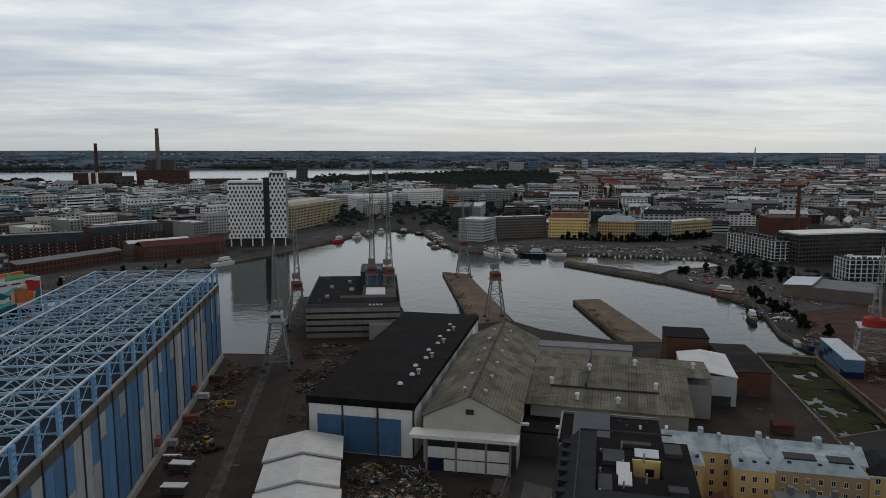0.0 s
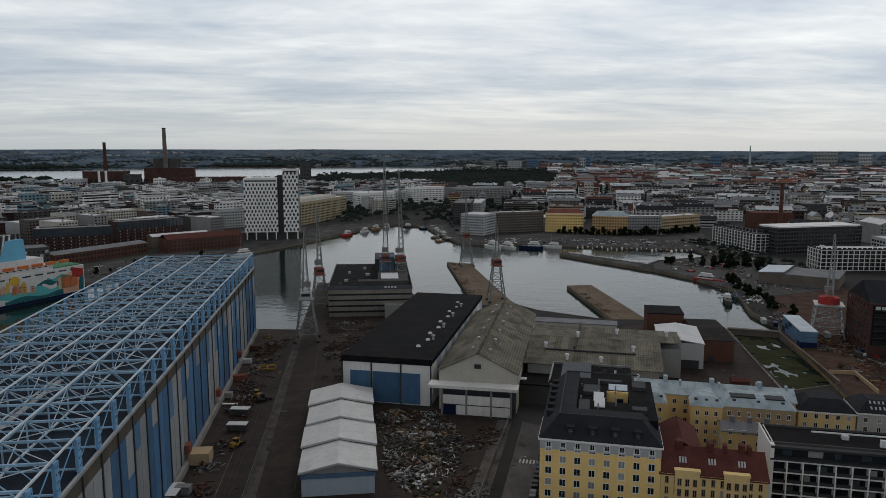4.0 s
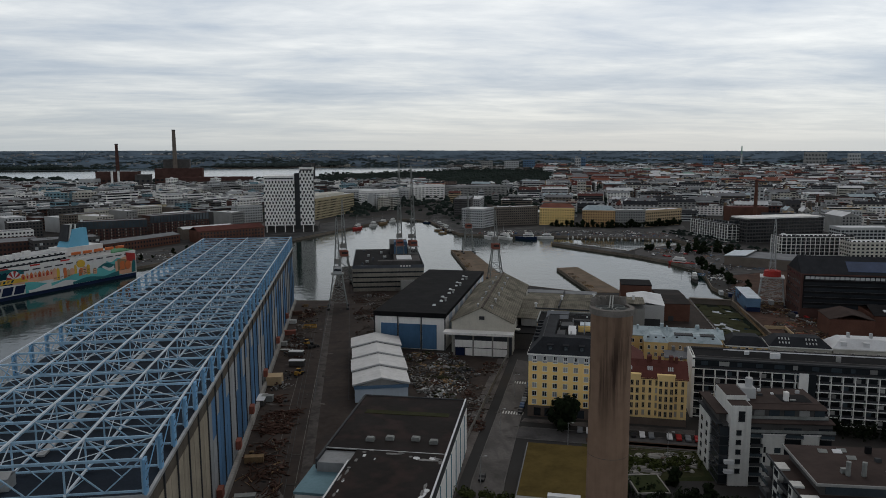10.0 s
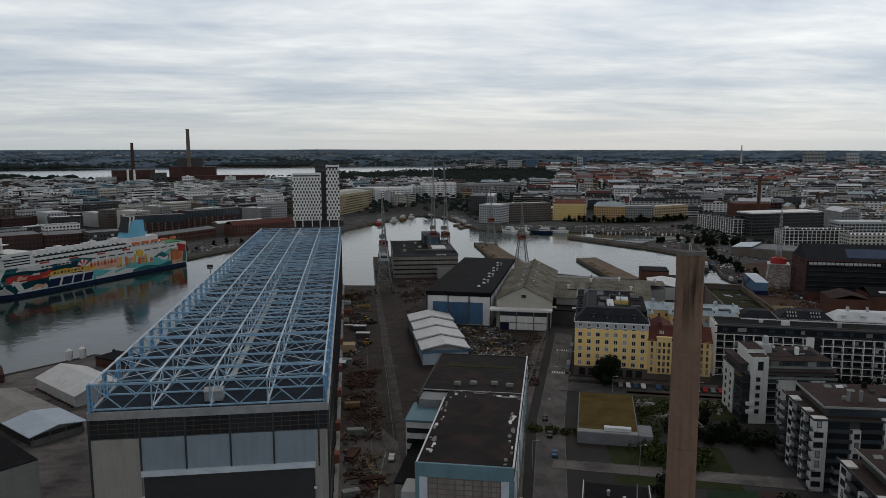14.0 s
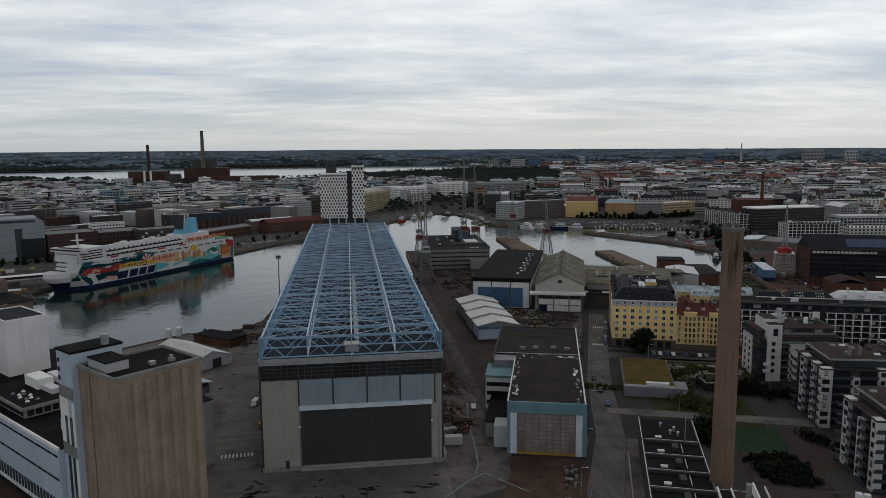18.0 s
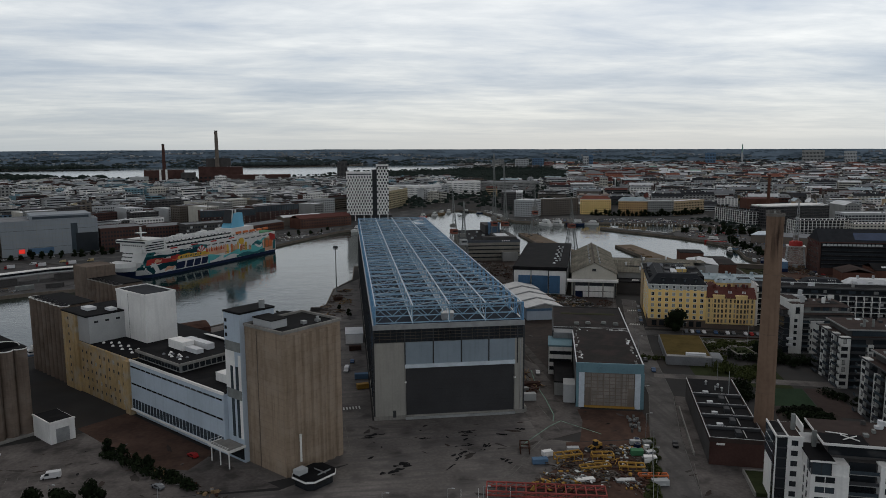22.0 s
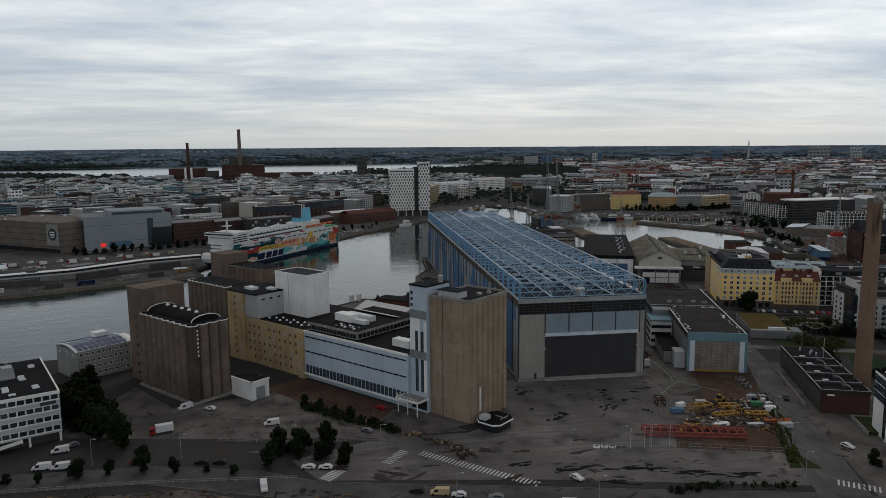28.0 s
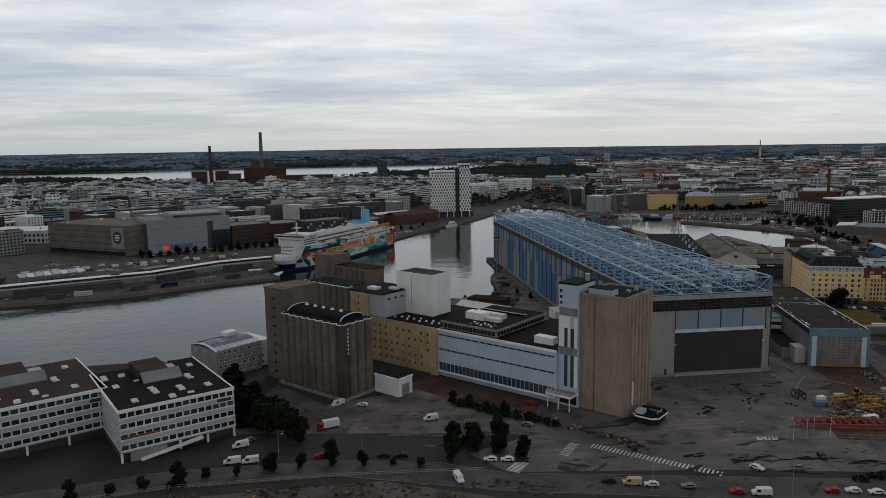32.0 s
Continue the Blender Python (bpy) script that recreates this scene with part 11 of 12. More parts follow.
def heap(name, poly, n, materials, label, seed, hmax=1.4, lmax=5.0, knot=30, wide=3.0):
    """Loose pieces lying in knots, each knot with its own lie and its own main stuff."""
    rng = random.Random(seed)
    xs, ys = [p[0] for p in poly], [p[1] for p in poly]
    shapes = [Shape() for _ in materials]

    def spot():
        while True:
            x, y = rng.uniform(min(xs), max(xs)), rng.uniform(min(ys), max(ys))
            if inside(x, y, poly):
                return x, y

    k = 0
    while k < n:
        cx, cy = spot()
        lie, main, kind = rng.uniform(0, math.pi), rng.randrange(len(shapes)), rng.random()
        spread_ = wide * rng.uniform(0.5, 1.3)
        for q in range(int(knot * rng.uniform(0.3, 1.5))):
            x, y = cx + rng.gauss(0, spread_), cy + rng.gauss(0, spread_)
            if not inside(x, y, poly):
                continue
            k += 1
            near = max(0.0, 1 - math.hypot(x - cx, y - cy) / (spread_ * 2))
            a = lie + rng.gauss(0, 0.25) + (math.pi / 2 if rng.random() < 0.2 else 0) if kind < 0.6 else rng.uniform(0, math.pi)
            l = 0.5 + lmax * rng.random() ** 2
            w, h = rng.uniform(0.1, 0.34) * (4 if kind > 0.7 and rng.random() < 0.4 else 1), rng.uniform(0.06, 0.3)
            if kind > 0.4 and rng.random() < 0.45:
                l, w, h = rng.uniform(0.4, 1.7), rng.uniform(0.3, 1.1), rng.uniform(0.2, 0.8)
            z = 0.1 + h / 2 + near * hmax * rng.random()
            dx, dy, tilt = math.cos(a) * l / 2, math.sin(a) * l / 2, rng.uniform(-0.25, 0.25) * min(l, 2) * near
            s = shapes[main if rng.random() < 0.65 else rng.randrange(len(shapes))]
            s.beam((x - dx, y - dy, z - tilt), (x + dx, y + dy, z + tilt), w, h)
            if rng.random() < 0.5:
                s.beam((x, y, 0.0), (x + 0.01, y, z), 0.14)
    t = base(name, 0, 0, 0, label, "scrap", kind="stuff")
    for s, m in zip(shapes, materials):
        p = part("scrap_piece", s, M[m], t)
        tagged(p, kind="stuff")


heap("rubble_field", [(64, 142), (72, 124), (94, 178), (88, 208), (62, 218)], 2600, ["scrap", "scrap_light", "dark_wall", "rust", "scrap_light", "galv", "wood", "steel_dark", "moss_dark", "scrap"], "scattered timber, plates and scrap metal on brown dirt", 1, 1.3, 3.0, 36, 2.4)
heap("rubble_field", [(78, 110), (84, 110), (108, 190), (98, 196), (94, 178), (76, 130)], 420, ["scrap", "scrap_light", "rust", "scrap", "rust"], "scattered timber, plates and scrap metal on brown dirt", 11, 0.9, 4.0)
heap("steel_scrap", [(4, 118), (16, 118), (17, 140), (4, 140)], 420, ["rust", "rust", "scrap", "rust"], "rusty steel offcuts laid along the hall", 2, 1.0, 8)
heap("steel_scrap", [(3, 20), (15, 20), (17, 118), (3, 118)], 620, ["rust", "rust", "scrap", "wood", "rust"], "rusty steel offcuts laid along the hall", 12, 1.0, 8)
heap("steel_scrap", [(3, 142), (14, 142), (16, 258), (4, 258)], 360, ["rust", "scrap", "steel_dark", "rust", "scrap_light"], "rusty steel and pallets along the hall wall", 13, 1.0, 6)
heap("steel_scrap", [(6, 262), (18, 262), (20, 335), (6, 335)], 330, ["rust", "scrap", "rust", "scrap_light", "scrap", "wood"], "rusty steel and machine parts beside the hall", 3, 1.4, 6)
heap("steel_scrap", [(40, 246), (52, 244), (84, 340), (50, 370), (38, 360)], 900, ["rust", "scrap", "scrap", "rust", "scrap_light"], "rusty machine parts and frames on the quay yard", 4, 1.8, 6)
heap("yard_scrap", [(2, -34), (36, -36), (20, -78), (-14, -62)], 700, ["rust", "yellow_paint", "scrap_light", "scrap", "rust", "scrap", "galv"], "mixed yellow frames and rusty parts in the storage yard", 5, 1.0, 5)
heap("dock_scrap", [(-128, 190), (-84, 150), (-64, 200), (-66, 290), (-74, 262), (-80, 210), (-100, 180)], 700, ["rust", "scrap", "wood", "scrap"], "stacked timber and rusty steel by the water", 6, 1.6, 7)
heap("quay_scrap", [(268, 205), (285, 262), (300, 300), (328, 240), (290, 200)], 700, ["rust", "scrap", "wood", "scrap_light", "scrap", "faded_red"], "site materials beside the old dock", 7, 1.8, 6)
heap("quay_clutter", [(300, 320), (318, 330), (344, 400), (330, 480), (306, 400)], 420, ["scrap", "scrap_light", "blue_wall", "white", "rust", "dark_wall"], "pallets, crates and boat gear along the quay street", 21, 1.8, 5)
heap("quay_clutter", [(-560, 300), (-420, 330), (-330, 390), (-420, 440), (-560, 420)], 420, ["lightgrey_wall", "white", "dark_wall", "blue_wall", "scrap"], "trailers, barriers and pallets on the terminal yard", 22, 1.6, 8)
heap("street_clutter", [(180, 712), (204, 706), (246, 698), (290, 684), (400, 640), (428, 655), (440, 690), (300, 735), (215, 735), (186, 740)], 900, ["dark_wall", "steel_dark", "white", "lightgrey_wall", "navy", "scrap", "faded_red"], "rows of parked cars, stalls and boat gear on the harbour street", 24, 1.6, 4.5, 26, 6)
heap("street_clutter", [(340, 410), (404, 430), (436, 560), (430, 640), (408, 628), (408, 582), (340, 560), (324, 540), (330, 480)], 900, ["dark_wall", "steel_dark", "white", "lightgrey_wall", "wood", "scrap", "blue_wall", "faded_red"], "parked cars, crates and laid-up boat gear on the harbour car park", 25, 2.2, 5.0, 26, 5)
heap("street_clutter", [(-150, 520), (-84, 640), (-60, 664), (-90, 690), (-150, 620), (-190, 560), (-170, 520)], 420, ["dark_wall", "steel_dark", "white", "wood", "scrap", "brown_wall"], "parked cars and pallets on the west quay", 26, 2.2, 5.0, 20, 5)
heap("rubble_line", [(-141, -26), (-137, -24), (-92, -62), (-88, -74), (-94, -74), (-98, -62)], 320, ["scrap", "wood", "moss_dark", "scrap_light", "rust"], "low line of rubble and weeds along the forecourt", 27, 0.8, 2.2, 16, 1.6)
heap("rubble_line", [(-290, -92), (-246, -82), (-194, -82), (-140, -88), (-120, -100), (-194, -94), (-290, -104)], 420, ["scrap", "wood", "moss_dark", "scrap", "rust", "dark_wall"], "rubbish and boards along the street fence", 28, 0.8, 2.4, 10, 3.0)
heap("plot_debris", [(-300, -98), (-180, -96), (-120, -112), (-100, -140), (-300, -150)], 380, ["scrap", "scrap_light", "rust", "wood"], "scattered boards and rubble on the empty plot", 23, 0.6, 3, 12, 5)
heap("pier_boulder", [(134, 410), (139, 575), (144, 572), (140, 410)], 260, ["pier", "wood"], "rough stones and timbers along the pier edge", 8, 1.2, 2.5)
heap("pier_boulder", [(208, 352), (213, 452), (218, 450), (214, 352)], 160, ["pier", "wood"], "rough stones and timbers along the pier edge", 9, 1.2, 2.5)
for nm, poly in (("pier_west", [(134, 396), (139, 578), (156.5, 566), (158, 402)]), ("pier_east", [(208, 348), (212.8, 455.4), (230.4, 456), (227.4, 345)])):
    sheet(nm, poly, "pier", "brown gravel and timber pier deck", "pier", 0.3, 0.28)


def box_thing(name, x, y, rz, L, W, H, m, label, category, lid=None):
    t = base(name, x, y, rz, label, category, 0.05)
    part("body", Shape().box(0, 0, 0.15, L, W, H), M[m], t)
    part("skid", Shape().box(0.2, 0.1, 0, 0.6, W - 0.1, 0.15).box(L - 0.6, 0.1, 0, L - 0.2, W - 0.1, 0.15), M["steel_dark"], t)
    part("rim", Shape().box(-0.06, -0.06, H - 0.2, L + 0.06, 0.06, H).box(-0.06, W - 0.06, H - 0.2, L + 0.06, W + 0.06, H), M[lid or m], t)
    if lid:
        part("top", Shape().box(-0.15, -0.15, H, L + 0.15, W + 0.15, H + 0.12), M[lid], t)
    ribs = Shape()
    for i in range(max(2, int(L / 1.2))):
        ribs.box(0.5 + i * 1.2, -0.1, 0.2, 0.62 + i * 1.2, 0.02, H - 0.2)
    tagged(part("side_ribs", ribs, M[m], t), "", kind="stuff")
    return t


rb = random.Random(31)
for x, y, L, W, H, m, lab in ((7, 216, 7, 3, 2.6, "dark_wall", "white-roofed site trailer"), (8.5, 200, 7, 3, 2.6, "dark_wall", "white-roofed site trailer"), (1.2, 172, 6.5, 6, 4.0, "tan_wall", "large beige timber crate"), (3, 147, 8, 3.2, 2.4, "dark_wall", "grey flat-roofed shelter"),
                              (1.5, 152, 4.5, 2.6, 2.6, "steel_grey", "blue-grey container"), (2, 228, 6, 1, 0.6, "white", "white plank stack"), (1.4, 236, 3, 2.4, 2.2, "grey_wall", "grey site hut"), (1.4, 258, 6, 2.6, 2.4, "faded_red", "faded red container"), (1.6, 284, 4, 2.6, 2.2, "lightgrey_wall", "pale grey container"),
                              (2, 306, 6, 2.4, 2.4, "rust", "rusty container"), (8, 30, 7, 2.6, 1.2, "rust", "stack of rusty girders"), (6, 46, 8, 3, 1.4, "rust", "stack of rusty girders"), (4, 66, 6, 2.4, 2.6, "steel_grey", "grey shipping container"), (3, 94, 6, 2.4, 2.2, "wood", "wooden crate stack"),
                              (2.5, 12, 6, 2.6, 3, "lightgrey_wall", "grey site container"), (3, 20, 5, 2.4, 2.4, "steel_grey", "grey steel container"),
                              (26, -44, 4, 2.2, 1.8, "green_paint", "green skip"), (28, -50, 4, 2.0, 2.2, "white", "white tank box"), (31, -46, 3, 2.0, 1.8, "galv", "galvanised crate"), (33, -38, 3, 2.0, 1.8, "steel_grey", "grey crate"), (29, -36, 3.5, 2.0, 1.6, "lightgrey_wall", "pale pallet stack"),
                              (24, -66, 5, 2.2, 1.8, "lightgrey_wall", "grey crate"), (-8, -46, 5, 2.2, 1.8, "blue_wall", "blue container"), (-3, -41, 3.4, 2.0, 1.8, "white", "white crate pallet"), (6, -38, 4, 2.0, 1.4, "lightgrey_wall", "grey pallet stack"), (14, -62, 6, 2, 0.8, "galv", "bundle of pale steel plates"), (2, -60, 6, 2, 0.7, "white", "white steel beam bundle"),
                              (-64, 50, 6, 2.4, 2.4, "blue_wall", "blue container"), (-63, 36, 5, 2.4, 2.2, "yellow_paint", "yellow lifting cradle"), (-66, 96, 6, 2.4, 2.4, "rust", "rusty container"), (-100, 120, 7, 3, 2.4, "rust", "rusty skip"), (-90, 190, 6, 2.4, 2.4, "dark_wall", "dark container"), (-76, 220, 6, 2.4, 2.4, "rust", "rusty container")):
    box_thing("yard_container", x, y, rb.uniform(-12, 12) + (80 if L > 7.5 else 0), L, W, H, m, lab + " standing in the yard", "container", "roof_light" if m == "dark_wall" and x > 0 else None)


def lifting_frame(x, y, rz, L, W, H, m, label):
    """An open welded frame: two long beams, legs, cross beams."""
    t = base("lifting_frame", x, y, rz, label, "steel frame", 0.05, group="yard frames")
    n = max(2, int(L / 2.5))
    for yy in (0, W):
        part("beam", Shape().box(0, yy - 0.2, H - 0.5, L, yy + 0.2, H), M[m], t)
        part("sole", Shape().box(0, yy - 0.15, 0, L, yy + 0.15, 0.3), M[m], t)
        for i in range(n + 1):
            xx = L * i / n
            part("leg", Shape().box(xx - 0.12, yy - 0.12, 0.3, xx + 0.12, yy + 0.12, H - 0.5), M[m], t)
    for i in range(n + 1):
        xx = L * i / n
        part("cross_beam", Shape().box(xx - 0.14, 0.2, H - 0.45, xx + 0.14, W - 0.2, H - 0.1), M[m], t)


for x, y, rz, L, W, H, m, lab in ((0, -46, 6, 9, 3, 2.6, "yellow_paint", "yellow welded lifting frame with open legs"), (12, -46, -8, 7, 3, 2.2, "yellow_paint", "dull yellow machine cradle frame"), (6, -53, 4, 10, 2.4, 1.4, "yellow_paint", "long low yellow spreader frame"), (18, -54, -14, 8, 3, 1.8, "yellow_paint", "yellow welded lifting frame with open legs"),
                                  (-7, -38, 80, 6, 3, 2.6, "rust", "rusty open steel trestle frame"), (22, -60, -10, 9, 1.8, 1.2, "orange", "orange crane beam on trestles"), (18, -44, 10, 5, 3, 2.0, "scrap", "dark steel machine frame"), (11, 272, 4, 7, 6, 0.9, "yellow_paint", "yellow square machine bed frame"),
                                  (12, 250, 86, 7, 4, 1.4, "scrap", "dark steel machine frame"), (13, 296, 80, 9, 4, 1.6, "rust", "rusty open steel trestle frame"), (60, 290, 60, 8, 4, 2.0, "rust", "rusty open steel trestle frame"), (52, 320, 20, 7, 4, 1.8, "scrap", "dark steel machine frame")):
    lifting_frame(x, y, rz, L, W, H, m, lab)


def loader(x, y, rz, m, label):
    t = base("wheel_loader", x, y, rz, label, "loader", 0.05)
    part("chassis", Shape().box(-2.4, -0.9, 0.6, 1.4, 0.9, 1.5).box(-2.4, -0.8, 1.5, -0.8, 0.8, 2.1), M[m], t)
    part("cab", Shape().prism([(-0.8, -0.75), (0.7, -0.75), (0.7, 0.75), (-0.8, 0.75)], 1.5, 3.0, [(-0.7, -0.65), (0.4, -0.65), (0.4, 0.65), (-0.7, 0.65)]), M["glass"], t)
    part("cab_roof", Shape().box(-0.9, -0.8, 3.0, 0.6, 0.8, 3.15), M[m], t)
    for sy in (-0.6, 0.6):
        part("arm", Shape().beam((1.0, sy, 1.5), (3.0, sy, 0.8), 0.2, 0.35), M[m], t)
    part("bucket", Shape().prism([(2.9, -1.2), (3.9, -1.2), (3.9, 1.2), (2.9, 1.2)], 0.15, 1.1, [(2.9, -1.2), (3.2, -1.2), (3.2, 1.2), (2.9, 1.2)]), M["steel_dark"], t)
    for xx in (-1.6, 1.1):
        for sy in (-1.0, 1.0):
            v, f = [], []
            for w in (sy - 0.25, sy + 0.25):
                v += [(xx + 0.65 * math.cos(i * math.pi / 6), w, 0.65 + 0.65 * math.sin(i * math.pi / 6)) for i in range(12)]
            f = [tuple(range(12)), tuple(range(23, 11, -1))] + [(i, 12 + i, 12 + (i + 1) % 12, (i + 1) % 12) for i in range(12)]
            part("wheel", Shape().add(v, f), M["tyre"], t)


loader(14.5, 236, 120, "yellow_paint", "yellow wheel loader parked in the yard")
loader(17.5, 231, 30, "dark_wall", "dark forklift loader parked in the yard")
loader(16, -37, 200, "yellow_paint", "yellow loader parked by the storage yard")
loader(14, 186, 60, "yellow_paint", "small yellow loader beside the trailers")


def steel_rack():
    t = base("red_steel_rack", -27, -64.5, -13.5, "long red oxide steel lattice rack lying in the yard", "steel rack", 0.05)
    for y in (0, 6):
        for z in (0.2, 1.5):
            part("rail", Shape().box(0, y - 0.2, z, 35, y + 0.2, z + 0.4), M["red_oxide"], t)
    for i in range(13):
        x = i * 35 / 12
        part("cross_beam", Shape().box(x - 0.18, 0, 1.4, x + 0.18, 6, 1.8), M["red_oxide"], t)
        part("post", Shape().box(x - 0.15, -0.15, 0, x + 0.15, 0.15, 1.8), M["red_oxide"], t)
        part("post", Shape().box(x - 0.15, 5.85, 0, x + 0.15, 6.15, 1.8), M["red_oxide"], t)
        if i < 12:
            part("brace", Shape().beam((x, 0, 0.4), (x + 35 / 12, 0, 1.6), 0.2), M["red_oxide"], t)
            part("deck_brace", Shape().beam((x, 3, 1.7), (x + 35 / 12, 6, 1.7), 0.2), M["red_oxide"], t)


steel_rack()


def pole_lamp(x, y, h=9.0, name="street_lamp", arm=1.6, rz=0.0):
    t = base(name, x, y, rz, "slender grey street lamp on a steel pole", "street lamp", group="street lamps")
    part("pole", Shape().tube(0, 0, 0, h, 0.12, 0.07, 8), M["galv"], t)
    part("arm", Shape().beam((0, 0, h), (arm, 0, h + 0.25), 0.09), M["galv"], t)
    part("lamp_head", Shape().box(arm - 0.4, -0.16, h + 0.12, arm + 0.4, 0.16, h + 0.32), M["lightgrey_wall"], t)


for x, y in ((18, -82), (27, -58), (37, -30), (48, -2), (62, 34), (76, 70), (90, 108), (104, 146), (-58, -76), (-40, -76), (-30, -76), (-120, -62), (-150, -58), (-186, -60), (-214, -60), (-100, -102), (-60, -110), (8, -104), (110, 92), (140, 80), (94, 26)):
    pole_lamp(x, y, 9, rz=-20)
lm = base("floodlight_mast", -74.5, 250, 0, "tall steel floodlight mast on the quay", "mast")
part("pole", Shape().tube(0, 0, 0, 32, 0.45, 0.25, 10), M["steel_grey"], lm)
part("head_frame", Shape().box(-1.6, -0.4, 31, 1.6, 0.4, 33.4), M["steel_dark"], lm)
for i in range(4):
    part("floodlight", Shape().box(-1.5 + i * 0.8, -0.7, 31.4, -0.9 + i * 0.8, -0.3, 32.2), M["lightgrey_wall"], lm)


def fence(name, pts, step, h, label, m="galv", panel=None):
    t = base(name, 0, 0, 0, label, "fence", 0.0)
    for (x0, y0), (x1, y1) in zip(pts, pts[1:]):
        d = math.hypot(x1 - x0, y1 - y0)
        n = max(1, int(d / step))
        for k in range(n):
            u = k / n
            x, y = x0 + (x1 - x0) * u, y0 + (y1 - y0) * u
            part("post", Shape().box(x - 0.09, y - 0.09, 0, x + 0.09, y + 0.09, h), M[m], t)
        for z in (h * 0.5, h - 0.08):
            part("rail", Shape().beam((x0, y0, z), (x1, y1, z), 0.09), M[m], t)
        if panel:
            part("panel", Shape().beam((x0, y0, h * 0.5), (x1, y1, h * 0.5), 0.12, h * 0.9), M[panel], t)


fence("street_fence", [(-300, -86), (-246, -76.5), (-194, -76.5), (-147, -80)], 3.0, 1.3, "low pale rail fence along the street", "concrete")
fence("yard_fence", [(-45, -73), (-20, -77), (12, -86), (16, -84), (40, -30)], 3.2, 2.4, "wire yard fence on thin posts", "steel_grey")
fence("yard_wall", [(48, 10), (62, 62), (112, 198)], 5, 2.2, "pale concrete yard wall beside the street", "concrete", "concrete")
fence("lot_fence", [(-176, -46), (-150, -52), (-120, -54)], 3, 1.1, "low white rail of the car park", "concrete")
fence("dock_rail", [(229, 203), (262, 313)], 4, 1.2, "steel railing along the old dock")
fence("dock_rail", [(252, 200), (287, 303)], 4, 1.6, "wooden parapet along the old dock", "wood", "wood")
for x in (-36, -31, -28.5, -22):
    fp = base("flag_pole", x, -74, 0, "thin white flag pole", "flag pole", group="flag poles")
    part("pole", Shape().tube(0, 0, 0, 7.5, 0.07, 0.05, 6), M["frame_white"], fp)
    part("foot", Shape().box(-0.25, -0.25, 0, 0.25, 0.25, 0.25), M["concrete"], fp)
for i in range(3):
    ib = base("concrete_planter", -47 + 2.6 * i, -71.5 - 0.5 * i, -12, "pale round-ended planter block", "planter", group="planters")
    part("block", Shape().prism([(-1, -0.6), (0.8, -0.7), (1.1, 0), (0.8, 0.7), (-1, 0.6), (-1.2, 0)], 0, 0.8), M["white"], ib)
    part("soil", Shape().box(-0.8, -0.4, 0.8, 0.7, 0.4, 0.84), M["grass"], ib)

# west yard: fabric hall, sheds, tanks
wt = base("white_fabric_hall", -101, 109.6, 43, "white fabric gabled hall on the yard", "tent hall")
part("wall", Shape().box(0.2, 0.2, 0, 20.8, 36.8, 4.6), M["tent"], wt)
part("roof", Shape().gable(0, 0, 21, 37, 4.5, 8.4, "y", 0.3, 0.25), M["tent"], wt)
for yy in (0.25, 36.5):
    part("gable_end", Shape().add([(0.4, yy, 4.5), (20.6, yy, 4.5), (10.5, yy, 8.2), (0.4, yy + 0.3, 4.5), (20.6, yy + 0.3, 4.5), (10.5, yy + 0.3, 8.2)], [(0, 1, 2), (5, 4, 3), (0, 3, 4, 1), (1, 4, 5, 2), (2, 5, 3, 0)]), M["tent"], wt)
part("door", Shape().box(10.5, 0.0, 0.1, 15.0, 0.3, 4.3), M["steel_dark"], wt)
for i in range(12):
    part("ballast_block", Shape().box(-1.1, 1 + 3 * i, 0, -0.2, 2.2 + 3 * i, 0.5), M["rust"], wt)
bs = base("grey_gable_shed", -101.5, 70.5, 45, "long low shed with a weathered blue-grey gable roof", "shed")
part("body", Shape().box(0.8, 1.0, 0, 18.2, 58.5, 3.8), M["dark_wall"], bs)
part("wall_band", Shape().box(0.5, 0.8, 0.1, 18.5, 1.1, 2.2), M["concrete"], bs)
part("roof", Shape().gable(0, 0, 19, 22, 4.0, 5.8, "y", 0.4, 0.3), M["pale_blue_wall"], bs, "pale blue-grey metal roof")
part("roof", Shape().gable(0, 22.1, 19, 59, 4.0, 5.8, "y", 0.4, 0.3), M["concrete"], bs, "weathered grey felt roof")
part("gable_end", Shape().add([(0.4, 0.5, 3.9), (18.6, 0.5, 3.9), (9.5, 0.5, 5.6), (0.4, 0.8, 3.9), (18.6, 0.8, 3.9), (9.5, 0.8, 5.6)], [(0, 1, 2), (5, 4, 3), (0, 3, 4, 1), (1, 4, 5, 2), (2, 5, 3, 0)]), M["grey_wall"], bs)
for x in (1, 6.5, 12, 17.8):
    part("post", Shape().box(x - 0.15, 0.2, 0, x + 0.15, 0.5, 4.0), M["steel_grey"], bs)
plain_shed("brick_pump_house", -112, 166, -35, 26, 12, 4, "brick", "felt", "low brick shed with dark roof")
plain_shed("grey_gate_shed", -68, 110, 0, 9, 14, 5, "white", "roof_light", "small white shed beside the hall")
dm = base("rusty_dome_shed", -160, 136, 30, "rust-brown vaulted iron shed", "shed")
v_ = Shape()
for k in range(6):
    a0, a1 = math.pi * k / 6, math.pi * (k + 1) / 6
    v_.slab([(0, 8 - 8 * math.cos(a0), 1 + 4.5 * math.sin(a0)), (20, 8 - 8 * math.cos(a0), 1 + 4.5 * math.sin(a0)), (20, 8 - 8 * math.cos(a1), 1 + 4.5 * math.sin(a1)), (0, 8 - 8 * math.cos(a1), 1 + 4.5 * math.sin(a1))], 0.3)
part("vault", v_, M["rust"], dm)
